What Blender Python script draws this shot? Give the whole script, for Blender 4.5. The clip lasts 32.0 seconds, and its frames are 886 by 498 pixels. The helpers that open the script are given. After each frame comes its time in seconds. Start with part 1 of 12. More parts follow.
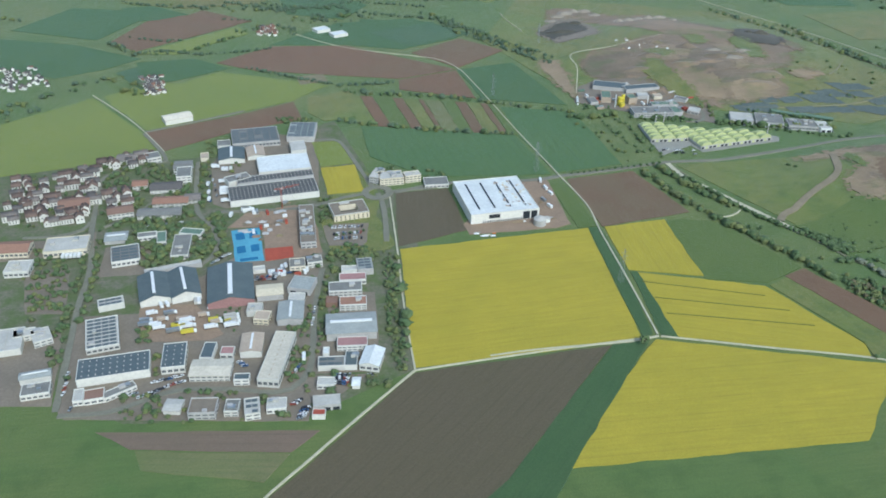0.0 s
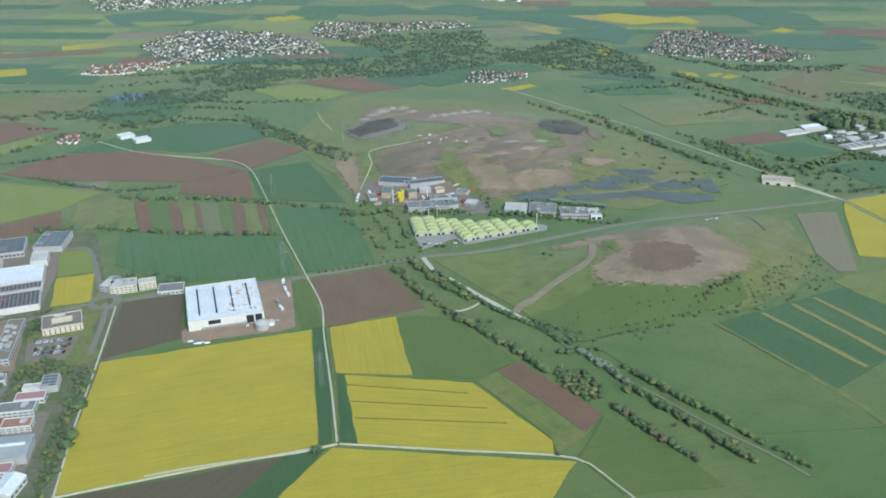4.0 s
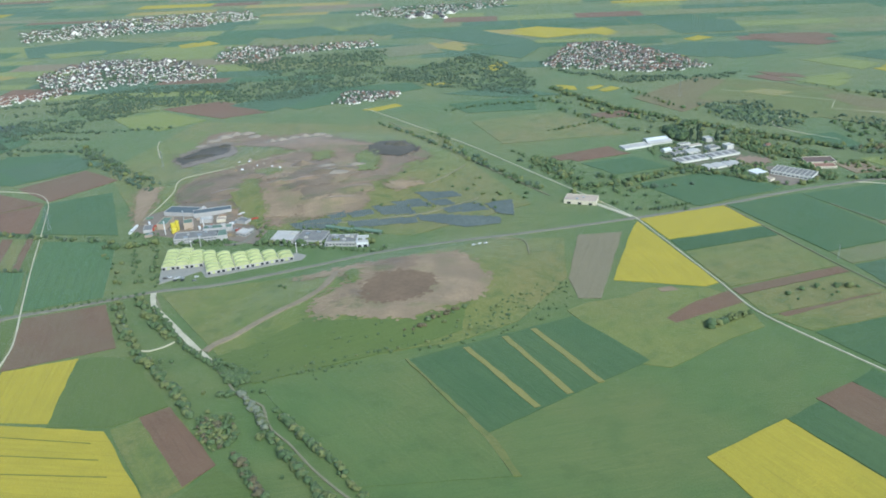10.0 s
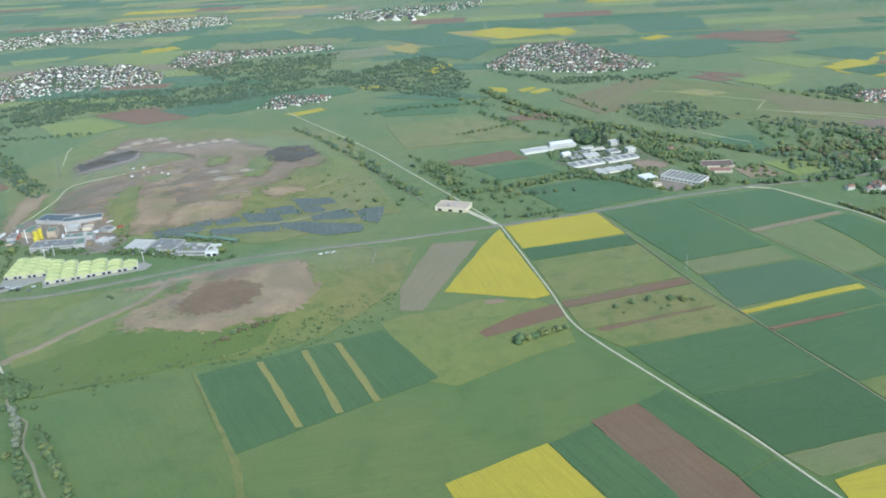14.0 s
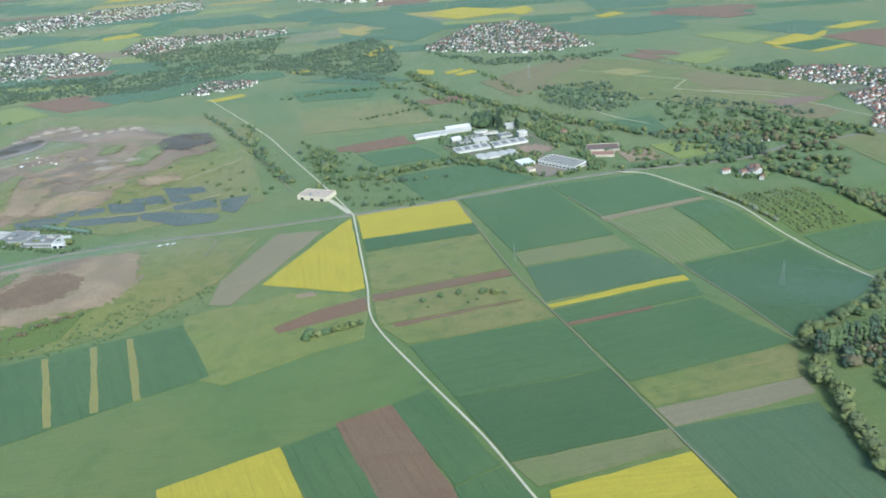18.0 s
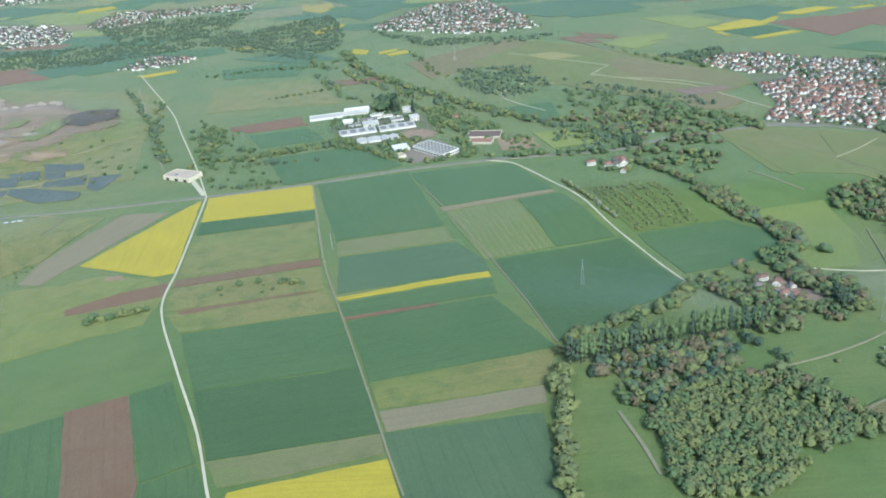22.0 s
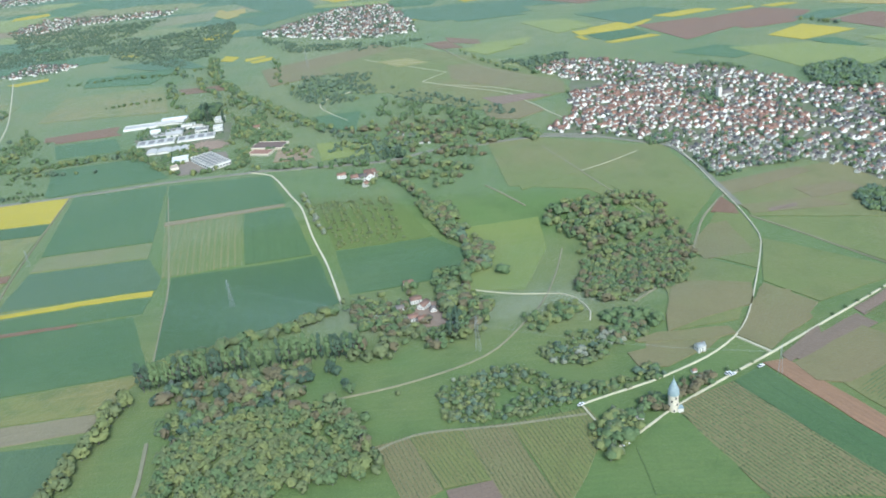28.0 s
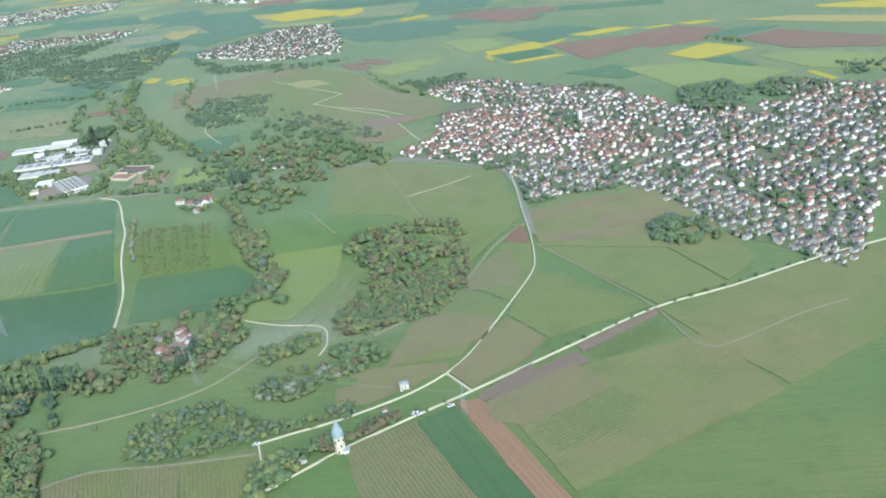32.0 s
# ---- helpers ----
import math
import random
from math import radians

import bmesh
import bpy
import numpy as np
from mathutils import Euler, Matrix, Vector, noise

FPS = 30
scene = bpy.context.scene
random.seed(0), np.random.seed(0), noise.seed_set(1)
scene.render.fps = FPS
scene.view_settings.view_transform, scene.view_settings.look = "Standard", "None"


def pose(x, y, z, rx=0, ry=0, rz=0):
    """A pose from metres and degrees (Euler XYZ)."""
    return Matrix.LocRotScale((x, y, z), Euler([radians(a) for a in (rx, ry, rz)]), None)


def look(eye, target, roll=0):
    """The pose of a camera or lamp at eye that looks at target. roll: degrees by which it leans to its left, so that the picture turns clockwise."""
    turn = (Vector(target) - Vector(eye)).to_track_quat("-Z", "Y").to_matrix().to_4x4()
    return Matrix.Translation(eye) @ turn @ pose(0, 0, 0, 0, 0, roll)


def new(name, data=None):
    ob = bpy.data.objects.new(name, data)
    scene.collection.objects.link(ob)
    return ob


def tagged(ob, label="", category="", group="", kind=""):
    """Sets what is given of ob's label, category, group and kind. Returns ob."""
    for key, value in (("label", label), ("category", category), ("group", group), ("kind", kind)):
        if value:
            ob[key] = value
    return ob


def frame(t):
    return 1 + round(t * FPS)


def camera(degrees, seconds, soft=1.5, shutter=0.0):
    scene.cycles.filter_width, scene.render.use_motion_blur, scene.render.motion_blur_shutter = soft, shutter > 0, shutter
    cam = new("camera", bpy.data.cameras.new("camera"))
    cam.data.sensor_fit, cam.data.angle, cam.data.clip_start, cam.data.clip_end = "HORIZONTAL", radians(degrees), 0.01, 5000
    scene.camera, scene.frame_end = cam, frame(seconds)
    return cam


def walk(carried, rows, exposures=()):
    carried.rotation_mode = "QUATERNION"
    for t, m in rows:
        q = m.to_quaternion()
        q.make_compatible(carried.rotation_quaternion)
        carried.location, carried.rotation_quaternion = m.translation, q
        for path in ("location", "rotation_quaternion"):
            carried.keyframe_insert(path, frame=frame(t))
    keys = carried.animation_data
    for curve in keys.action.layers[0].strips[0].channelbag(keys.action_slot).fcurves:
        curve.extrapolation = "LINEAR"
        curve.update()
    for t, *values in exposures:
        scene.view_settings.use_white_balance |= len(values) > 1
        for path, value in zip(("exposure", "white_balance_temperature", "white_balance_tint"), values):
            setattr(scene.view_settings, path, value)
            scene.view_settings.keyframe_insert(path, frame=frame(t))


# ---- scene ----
cam = camera(54.8, 32.0, soft=1.8)
PATH = [
    (0, (0.01, -0.00, 279.94), (15.19, 84.25, 228.26), 1.17),
    (0.5, (19.19, -1.47, 279.52), (36.94, 83.22, 229.40), 1.57),
    (1, (38.36, -2.94, 279.10), (59.01, 83.27, 232.83), 2.80),
    (1.5, (57.54, -4.40, 278.68), (78.71, 82.05, 233.10), 3.22),
    (2, (76.71, -5.86, 278.24), (97.83, 80.89, 233.20), 2.42),
    (2.5, (95.89, -7.30, 277.80), (116.83, 79.60, 232.97), 1.90),
    (3, (115.07, -8.73, 277.33), (135.68, 78.08, 232.17), 1.50),
    (3.5, (134.26, -10.13, 276.85), (155.55, 77.89, 234.43), 0.28),
    (5.5, (210.97, -15.62, 274.79), (230.77, 73.06, 233.04), -0.91),
    (6, (230.12, -16.98, 274.25), (249.50, 71.69, 232.26), -1.71),
    (6.5, (249.22, -18.33, 273.65), (268.47, 70.42, 231.79), -1.70),
    (7, (268.28, -19.66, 273.02), (287.16, 69.29, 231.41), -1.71),
    (7.5, (287.29, -20.98, 272.33), (305.82, 68.08, 230.78), -2.07),
    (8, (306.25, -22.27, 271.58), (324.47, 66.97, 230.29), -2.01),
    (8.5, (325.17, -23.53, 270.77), (342.97, 65.93, 229.78), -2.07),
    (9, (344.05, -24.75, 269.89), (361.48, 64.96, 229.28), -2.57),
    (9.5, (362.89, -25.92, 268.94), (379.73, 64.02, 228.58), -2.33),
    (10, (381.69, -27.02, 267.91), (398.03, 63.10, 227.78), -2.71),
    (10.5, (400.47, -28.05, 266.82), (416.19, 62.22, 226.78), -2.61),
    (11, (419.22, -28.99, 265.65), (434.40, 61.37, 225.59), -3.18),
    (11.5, (437.97, -29.83, 264.40), (452.64, 60.66, 224.43), -3.46),
    (12, (456.71, -30.54, 263.09), (470.82, 60.09, 223.27), -3.36),
    (12.5, (475.46, -31.13, 261.69), (488.95, 59.63, 221.95), -3.65),
    (13, (494.21, -31.59, 260.24), (507.04, 59.33, 220.61), -3.66),
    (13.5, (512.97, -31.90, 258.72), (525.10, 59.08, 219.02), -4.11),
    (14, (531.74, -32.08, 257.14), (543.21, 58.99, 217.44), -3.95),
    (14.5, (550.53, -32.11, 255.52), (561.33, 58.99, 215.72), -4.03),
    (16.5, (625.70, -31.68, 248.91), (633.62, 59.37, 208.32), -4.45),
    (17, (644.48, -31.46, 247.25), (651.94, 59.58, 206.56), -4.73),
    (17.5, (663.25, -31.15, 245.59), (669.99, 59.79, 204.55), -4.96),
    (18, (681.99, -30.75, 243.94), (688.17, 60.11, 202.63), -5.68),
    (18.5, (700.72, -30.28, 242.30), (706.24, 60.52, 200.76), -5.34),
    (19, (719.41, -29.74, 240.68), (724.16, 61.02, 198.96), -5.34),
    (19.5, (738.08, -29.14, 239.08), (742.23, 61.58, 197.22), -5.49),
    (20, (756.72, -28.49, 237.51), (760.12, 62.17, 195.45), -5.19),
    (20.5, (775.33, -27.80, 235.96), (777.99, 62.78, 193.67), -5.59),
    (21, (793.92, -27.06, 234.44), (795.87, 63.43, 191.92), -5.41),
    (21.5, (812.48, -26.28, 232.94), (813.67, 64.13, 190.22), -5.25),
    (22, (831.02, -25.45, 231.48), (831.46, 64.77, 188.35), -5.39),
    (22.5, (849.55, -24.59, 230.04), (849.20, 65.46, 186.55), -5.94),
    (23, (868.06, -23.68, 228.63), (867.27, 66.26, 184.93), -5.54),
    (23.5, (886.55, -22.74, 227.24), (885.37, 67.23, 183.59), -6.25),
    (24, (905.04, -21.75, 225.88), (903.40, 68.22, 182.24), -6.01),
    (24.5, (923.51, -20.71, 224.54), (921.51, 69.13, 180.65), -5.59),
    (25, (941.97, -19.62, 223.21), (939.63, 70.23, 179.38), -5.85),
    (25.5, (960.41, -18.47, 221.90), (957.72, 71.49, 178.31), -6.57),
    (27.5, (1034.16, -13.62, 216.69), (1029.67, 76.59, 173.75), -7.19),
    (28, (1052.59, -12.32, 215.41), (1047.58, 77.95, 172.68), -6.66),
    (28.5, (1071.01, -10.95, 214.15), (1065.48, 79.34, 171.53), -6.79),
    (29, (1089.43, -9.51, 212.91), (1083.50, 80.87, 170.53), -6.85),
    (29.5, (1107.85, -8.01, 211.69), (1101.34, 82.33, 169.32), -6.54),
    (30, (1126.28, -6.46, 210.50), (1119.26, 83.92, 168.28), -7.06),
    (30.5, (1144.70, -4.87, 209.32), (1137.03, 85.51, 167.22), -6.87),
    (31, (1163.13, -3.26, 208.15), (1154.91, 87.21, 166.35), -7.03),
    (31.5, (1181.56, -1.63, 206.99), (1172.92, 88.92, 165.45), -6.35),
    (32, (1199.99, 0.00, 205.83), (1190.77, 90.78, 164.91), -7.61),
]
walk(cam, [(t, look(eye, target, roll)) for t, eye, target, roll in PATH], exposures=[(0.0, 0.06, 4960.0, 16.5), (4.5, 0.14, 4960.0, 16.5), (14.0, 0.36, 4960.0, 16.5), (32.0, 0.62, 4960.0, 18.0)])

# ---- world and sun ----
SUN_AZ, SUN_EL = 160.0, 43.0
world = bpy.data.worlds.new("sky")
scene.world = world
world.use_nodes = True
wn = world.node_tree
sky = wn.nodes.new("ShaderNodeTexSky")
sky.sky_type, sky.sun_disc = "NISHITA", False
sky.sun_elevation, sky.sun_rotation = radians(SUN_EL), radians(SUN_AZ)
sky.air_density, sky.dust_density = 1.6, 3.0
wn.links.new(sky.outputs[0], wn.nodes["Background"].inputs[0])
wn.nodes["Background"].inputs[1].default_value = 0.15
sun = new("sun", bpy.data.lights.new("sun", "SUN"))
sun.data.energy, sun.data.angle, sun.data.color = 2.3, radians(12.0), (1.0, 0.94, 0.84)
_az, _el = radians(SUN_AZ), radians(SUN_EL)
sun.matrix_world = look((600 + 900 * math.sin(_az), 900 * math.cos(_az), 900 * math.tan(_el)), (600, 0, 0))


# ---- materials ----
def nodes_of(name, rough=0.9, metal=0.0):
    m = bpy.data.materials.new(name)
    m.use_nodes = True
    nt = m.node_tree
    b = nt.nodes["Principled BSDF"]
    b.inputs["Roughness"].default_value, b.inputs["Metallic"].default_value = rough, metal
    b.inputs["Specular IOR Level"].default_value = 0.2
    return m, nt, b


def haze_sheen(b, weight=0.42, tint=(0.82, 0.92, 1.0)):
    """A sheen put in for haze: surfaces pale at a low angle, as if distant."""
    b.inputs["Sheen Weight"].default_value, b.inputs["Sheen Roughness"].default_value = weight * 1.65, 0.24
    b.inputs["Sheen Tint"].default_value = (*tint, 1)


def add(nt, kind, **props):
    n = nt.nodes.new(kind)
    for k, v in props.items():
        n.inputs[k.replace("_", " ")].default_value = v
    return n


def mixed(nt, fac, a, b, mode="MIX"):
    """A colour mix of sockets or colours."""
    n = nt.nodes.new("ShaderNodeMix")
    n.data_type, n.blend_type = "RGBA", mode
    for sock, v in ((0, fac), (6, a), (7, b)):
        if isinstance(v, bpy.types.NodeSocket):
            nt.links.new(v, n.inputs[sock])
        elif isinstance(v, (int, float)):
            n.inputs[sock].default_value = v
        else:
            n.inputs[sock].default_value = (*v, 1)
    return n.outputs[2]


def calc(nt, op, a, b=0.0, c=0.0):
    n = nt.nodes.new("ShaderNodeMath")
    n.operation = op
    for i, v in enumerate((a, b, c)):
        if isinstance(v, bpy.types.NodeSocket):
            nt.links.new(v, n.inputs[i])
        else:
            n.inputs[i].default_value = v
    return n.outputs[0]


def grain(nt, scale, detail=3.0, lo=0.35, hi=0.65, coord="pos", stretch=None):
    """Noise between 0 and 1, in metres (or along the rows)."""
    if coord == "pos":
        src = nt.nodes.new("ShaderNodeNewGeometry").outputs["Position"]
    else:
        src = nt.nodes.new("ShaderNodeTexCoord").outputs[coord]
    if stretch:
        mp = nt.nodes.new("ShaderNodeMapping")
        mp.inputs["Scale"].default_value = stretch
        nt.links.new(src, mp.inputs["Vector"])
        src = mp.outputs[0]
    t = add(nt, "ShaderNodeTexNoise", Scale=scale, Detail=detail, Roughness=0.6)
    nt.links.new(src, t.inputs["Vector"])
    r = nt.nodes.new("ShaderNodeMapRange")
    r.inputs["From Min"].default_value, r.inputs["From Max"].default_value = lo, hi
    nt.links.new(t.outputs["Fac"], r.inputs["Value"])
    return r.outputs[0]


def bumped(nt, b, height, strength, dist):
    n = add(nt, "ShaderNodeBump", Strength=strength, Distance=dist)
    nt.links.new(height, n.inputs["Height"])
    nt.links.new(n.outputs[0], b.inputs["Normal"])


def soft(c, k=0.08):
    """A colour drawn towards grey."""
    g = 0.3 * c[0] + 0.6 * c[1] + 0.1 * c[2]
    return tuple(v + (g - v) * k for v in c)


def muted(c):
    """The same colour with haze put into it: duller and a little warmer."""
    r, g, v = soft(c, 0.07)
    return (r * (1.27 if g > r else 1.06), g, v * (1.15 if g > r else 0.95))


def warmed(c):
    """A colour made a little yellower, to offset the purple cast of the white balance."""
    return (c[0], c[1] * 1.03, c[2] * 0.88)


def plain(name, a, b2=None, scale=0.4, rough=0.85, metal=0.0, amount=1.0, fine=None):
    """A surface of two tones, stained at two scales."""
    m, nt, b = nodes_of(name, rough, metal)
    a, b2 = warmed(a), warmed(b2 or tuple(c * 0.75 for c in a))
    col = mixed(nt, grain(nt, scale, 4.0), a, b2)
    f = grain(nt, fine or scale * 9, 2.0)
    col = mixed(nt, calc(nt, "MULTIPLY", f, 0.45 * amount), col, tuple(c * 0.62 for c in a))
    nt.links.new(col, b.inputs["Base Color"])
    bumped(nt, b, f, 0.25, 0.05)
    # matt surfaces also take the sheen that stands in for haze
    if rough > 0.8 and not metal:
        haze_sheen(b, 0.3, (1.0, 0.92, 0.80))
    return m


def crop(name, a, b2, c, period=9.0, width=0.10, line=0.5, band=0.0, rough=0.95, patch=0.018, bump=0.5, far=None, tuft=None):
    """A crop in rows: two tones in patches, streaks along the rows, wheel tracks every period metres in tone c."""
    if "wheat" in name:
        a, b2, c = [(v[0] * 1.18, v[1] * 0.98, v[2] * 1.1) for v in (a, b2, c)]
    a, b2, c, far = muted(a), muted(b2), muted(c), far and muted(far)
    m, nt, b = nodes_of(name, rough)
    col = mixed(nt, grain(nt, patch, 3.0, 0.3, 0.7), a, b2)
    if far:
        col = mixed(nt, grain(nt, 0.0065, 4.0, 0.42, 0.62), col, far)
        col = mixed(nt, calc(nt, "MULTIPLY", grain(nt, 0.05, 5.0, 0.5, 0.72), 0.6), col, tuple(v * 0.7 for v in a))
    if tuft:
        col = mixed(nt, calc(nt, "MULTIPLY", grain(nt, 0.085, 6.0, 0.50, 0.66), 0.62), col, muted(tuft))
        col = mixed(nt, calc(nt, "MULTIPLY", grain(nt, 0.3, 4.0, 0.52, 0.7), 0.4), col, muted(tuft))
    streak = grain(nt, 1.0, 3.0, 0.3, 0.7, "UV", (0.035, 0.55, 1))
    col = mixed(nt, calc(nt, "MULTIPLY", streak, 0.45), col, c)
    uv = nt.nodes.new("ShaderNodeTexCoord").outputs["UV"]
    sep = nt.nodes.new("ShaderNodeSeparateXYZ")
    nt.links.new(uv, sep.inputs[0])
    ph = calc(nt, "FRACT", calc(nt, "DIVIDE", sep.outputs[1], period))
    edge = calc(nt, "LESS_THAN", calc(nt, "ABSOLUTE", calc(nt, "SUBTRACT", ph, 0.5)), width / 2)
    worn = grain(nt, 0.06, 2.0, 0.3, 0.6)
    col = mixed(nt, calc(nt, "MULTIPLY", calc(nt, "MULTIPLY", edge, line), worn), col, c)
    if band:
        ph2 = calc(nt, "SINE", calc(nt, "MULTIPLY", sep.outputs[1], 6.2832 / (period * 2.0)))
        col = mixed(nt, calc(nt, "MULTIPLY_ADD", ph2, band / 2, band / 2), col, b2)
    fine = grain(nt, 0.9, 4.0, 0.3, 0.7)
    col = mixed(nt, calc(nt, "MULTIPLY", fine, 0.35), col, tuple(v * 0.55 for v in a))
    nt.links.new(col, b.inputs["Base Color"])
    bumped(nt, b, fine, bump, 0.6)
    # strength and tint of the stand-in haze, by crop
    haze_sheen(b, 0.22 if "wheat" in name else 0.2 if "soil" in name else 0.12 if "rape" in name or "vine" in name else 0.25, (1.0, 0.86, 0.72) if "soil" in name else (0.66, 0.95, 0.80) if "wheat" in name else (0.92, 0.97, 0.86))
    return m


def fill(name, a, b2, c, d):
    """Tipped ground: two tones in patches, a third in blotches and sparse green."""
    a, b2, c = warmed(a), warmed(b2), warmed(c)
    m, nt, b = nodes_of(name, 0.92)
    col = mixed(nt, grain(nt, 0.05, 5.0, 0.4, 0.6), a, b2)
    col = mixed(nt, calc(nt, "MULTIPLY", grain(nt, 0.022, 4.0, 0.48, 0.6), 0.75), col, c)
    col = mixed(nt, calc(nt, "MULTIPLY", grain(nt, 0.03, 5.0, 0.50, 0.62, "pos", (1, 1.7, 1)), 0.7), col, d)
    f = grain(nt, 0.5, 4.0, 0.3, 0.7)
    col = mixed(nt, calc(nt, "MULTIPLY", f, 0.5), col, tuple(v * 0.6 for v in a))
    nt.links.new(col, b.inputs["Base Color"])
    bumped(nt, b, f, 0.6, 0.5)
    haze_sheen(b, 0.24, (1.0, 0.88, 0.74))
    return m


def leafy(name, a, b2, c):
    """Foliage: tone by tree, then by clump."""
    m, nt, b = nodes_of(name, 0.8)
    at = nt.nodes.new("ShaderNodeAttribute")
    at.attribute_name = "tint"
    isl = nt.nodes.new("ShaderNodeNewGeometry").outputs["Random Per Island"]
    col = mixed(nt, at.outputs["Fac"], a, b2)
    col = mixed(nt, calc(nt, "MULTIPLY", isl, 0.55), col, c)
    fine = grain(nt, 2.2, 3.0, 0.3, 0.7)
    col = mixed(nt, calc(nt, "MULTIPLY", fine, 0.35), col, tuple(v * 0.65 for v in a))
    nt.links.new(col, b.inputs["Base Color"])
    bumped(nt, b, fine, 0.25, 0.3)
    haze_sheen(b, 0.07, (0.85, 0.95, 0.75))
    return m


def tinted(name, a, b2, rough=0.8, scale=0.8):
    """Tone by building, from the tint of the mesh or the object's own random number."""
    a, b2 = warmed(a), warmed(b2)
    m, nt, b = nodes_of(name, rough)
    at = nt.nodes.new("ShaderNodeAttribute")
    at.attribute_name = "tint"
    ob = nt.nodes.new("ShaderNodeObjectInfo").outputs["Random"]
    k = calc(nt, "FRACT", calc(nt, "ADD", at.outputs["Fac"], ob))
    col = mixed(nt, k, a, b2)
    f = grain(nt, scale, 4.0)
    col = mixed(nt, calc(nt, "MULTIPLY", f, 0.4), col, tuple(v * 0.6 for v in a))
    nt.links.new(col, b.inputs["Base Color"])
    return m


M = {}
M["meadow"] = crop("meadow_grass", (0.078, 0.172, 0.028), (0.105, 0.192, 0.034), (0.066, 0.135, 0.026), 30.0, 0.02, 0.2, far=(0.135, 0.200, 0.038))
M["grass"] = crop("rough_grass", (0.118, 0.205, 0.026), (0.165, 0.222, 0.036), (0.085, 0.150, 0.026), 30.0, 0.02, 0.0, patch=0.03, far=(0.180, 0.205, 0.045), tuft=(0.062, 0.122, 0.024))
M["spring_meadow"] = crop("spring_meadow", (0.122, 0.215, 0.030), (0.145, 0.225, 0.036), (0.096, 0.168, 0.028), 30.0, 0.02, 0.1, patch=0.03)
M["clover"] = crop("clover", (0.082, 0.160, 0.022), (0.105, 0.178, 0.028), (0.064, 0.125, 0.020), 9.0, 0.06, 0.4)
M["lime"] = crop("lime_barley", (0.165, 0.250, 0.022), (0.140, 0.228, 0.024), (0.115, 0.190, 0.024), 14.0, 0.05, 0.4)
M["wheat"] = crop("green_wheat", (0.050, 0.145, 0.030), (0.066, 0.164, 0.034), (0.040, 0.108, 0.024), 9.0, 0.07, 0.8)
M["wheat_blue"] = crop("blue_green_wheat", (0.054, 0.144, 0.040), (0.068, 0.160, 0.044), (0.044, 0.112, 0.032), 9.0, 0.07, 0.7)
M["wheat_dark"] = crop("dark_wheat", (0.042, 0.126, 0.026), (0.052, 0.140, 0.030), (0.036, 0.098, 0.024), 8.0, 0.07, 0.5)
M["olive"] = crop("olive_grass", (0.122, 0.196, 0.040), (0.140, 0.198, 0.048), (0.10, 0.155, 0.042), 4.0, 0.2, 0.4, far=(0.160, 0.188, 0.062))
M["lush"] = crop("yellow_green_meadow", (0.132, 0.215, 0.028), (0.162, 0.224, 0.034), (0.100, 0.175, 0.026), 30.0, 0.02, 0.0, patch=0.03, far=(0.180, 0.208, 0.045), tuft=(0.080, 0.148, 0.024))
M["stripe"] = crop("flowering_strip", (0.205, 0.240, 0.038), (0.180, 0.228, 0.038), (0.145, 0.195, 0.038), 30.0, 0.02, 0.0)
M["rape"] = crop("rapeseed_in_bloom", (0.425, 0.375, 0.008), (0.36, 0.335, 0.010), (0.22, 0.23, 0.012), 11.0, 0.05, 0.6, patch=0.03)
M["rape_pale"] = crop("rapeseed_pale", (0.32, 0.31, 0.06), (0.27, 0.28, 0.06), (0.2, 0.22, 0.05), 11.0, 0.06, 0.7, patch=0.03)
M["soil"] = crop("ploughed_soil", (0.200, 0.130, 0.064), (0.174, 0.115, 0.056), (0.130, 0.090, 0.046), 5.0, 0.2, 0.4, far=(0.165, 0.138, 0.066))
M["soil_dark"] = crop("dark_soil_sprouting", (0.120, 0.108, 0.052), (0.102, 0.108, 0.046), (0.088, 0.086, 0.040), 6.0, 0.15, 0.5)
M["wheat_bright"] = crop("bright_wheat", (0.060, 0.172, 0.034), (0.076, 0.188, 0.038), (0.044, 0.118, 0.028), 7.0, 0.12, 0.9)
M["soil_grey"] = crop("harrowed_soil_sprouting", (0.205, 0.158, 0.096), (0.172, 0.146, 0.086), (0.138, 0.118, 0.070), 6.0, 0.15, 0.5)
M["soil_pale"] = crop("dry_pale_soil", (0.205, 0.198, 0.096), (0.224, 0.214, 0.104), (0.165, 0.160, 0.080), 6.0, 0.2, 0.4)
M["soil_red"] = crop("red_soil_rows", (0.285, 0.180, 0.082), (0.255, 0.165, 0.075), (0.19, 0.130, 0.062), 2.4, 0.45, 0.5)
M["vines"] = crop("vine_rows", (0.110, 0.195, 0.032), (0.140, 0.205, 0.038), (0.145, 0.158, 0.046), 1.7, 0.4, 0.55, far=(0.182, 0.184, 0.056))
M["vines_green"] = crop("green_vineyard", (0.112, 0.198, 0.034), (0.140, 0.206, 0.042), (0.116, 0.160, 0.038), 1.7, 0.4, 0.4, far=(0.170, 0.194, 0.054))
M["wheel_track"] = plain("bare_wheel_track", (0.19, 0.19, 0.04), (0.15, 0.155, 0.035), 0.3)
M["vines_brown"] = crop("vine_rows_bare", (0.155, 0.190, 0.054), (0.138, 0.195, 0.048), (0.142, 0.154, 0.050), 1.7, 0.42, 0.55, far=(0.195, 0.176, 0.072))
M["dirt"] = plain("building_site_dirt", (0.305, 0.220, 0.148), (0.245, 0.180, 0.122), 0.08)
M["mound_fill"] = plain("brown_earth_fill", (0.200, 0.140, 0.084), (0.160, 0.115, 0.070), 0.05, fine=0.35)
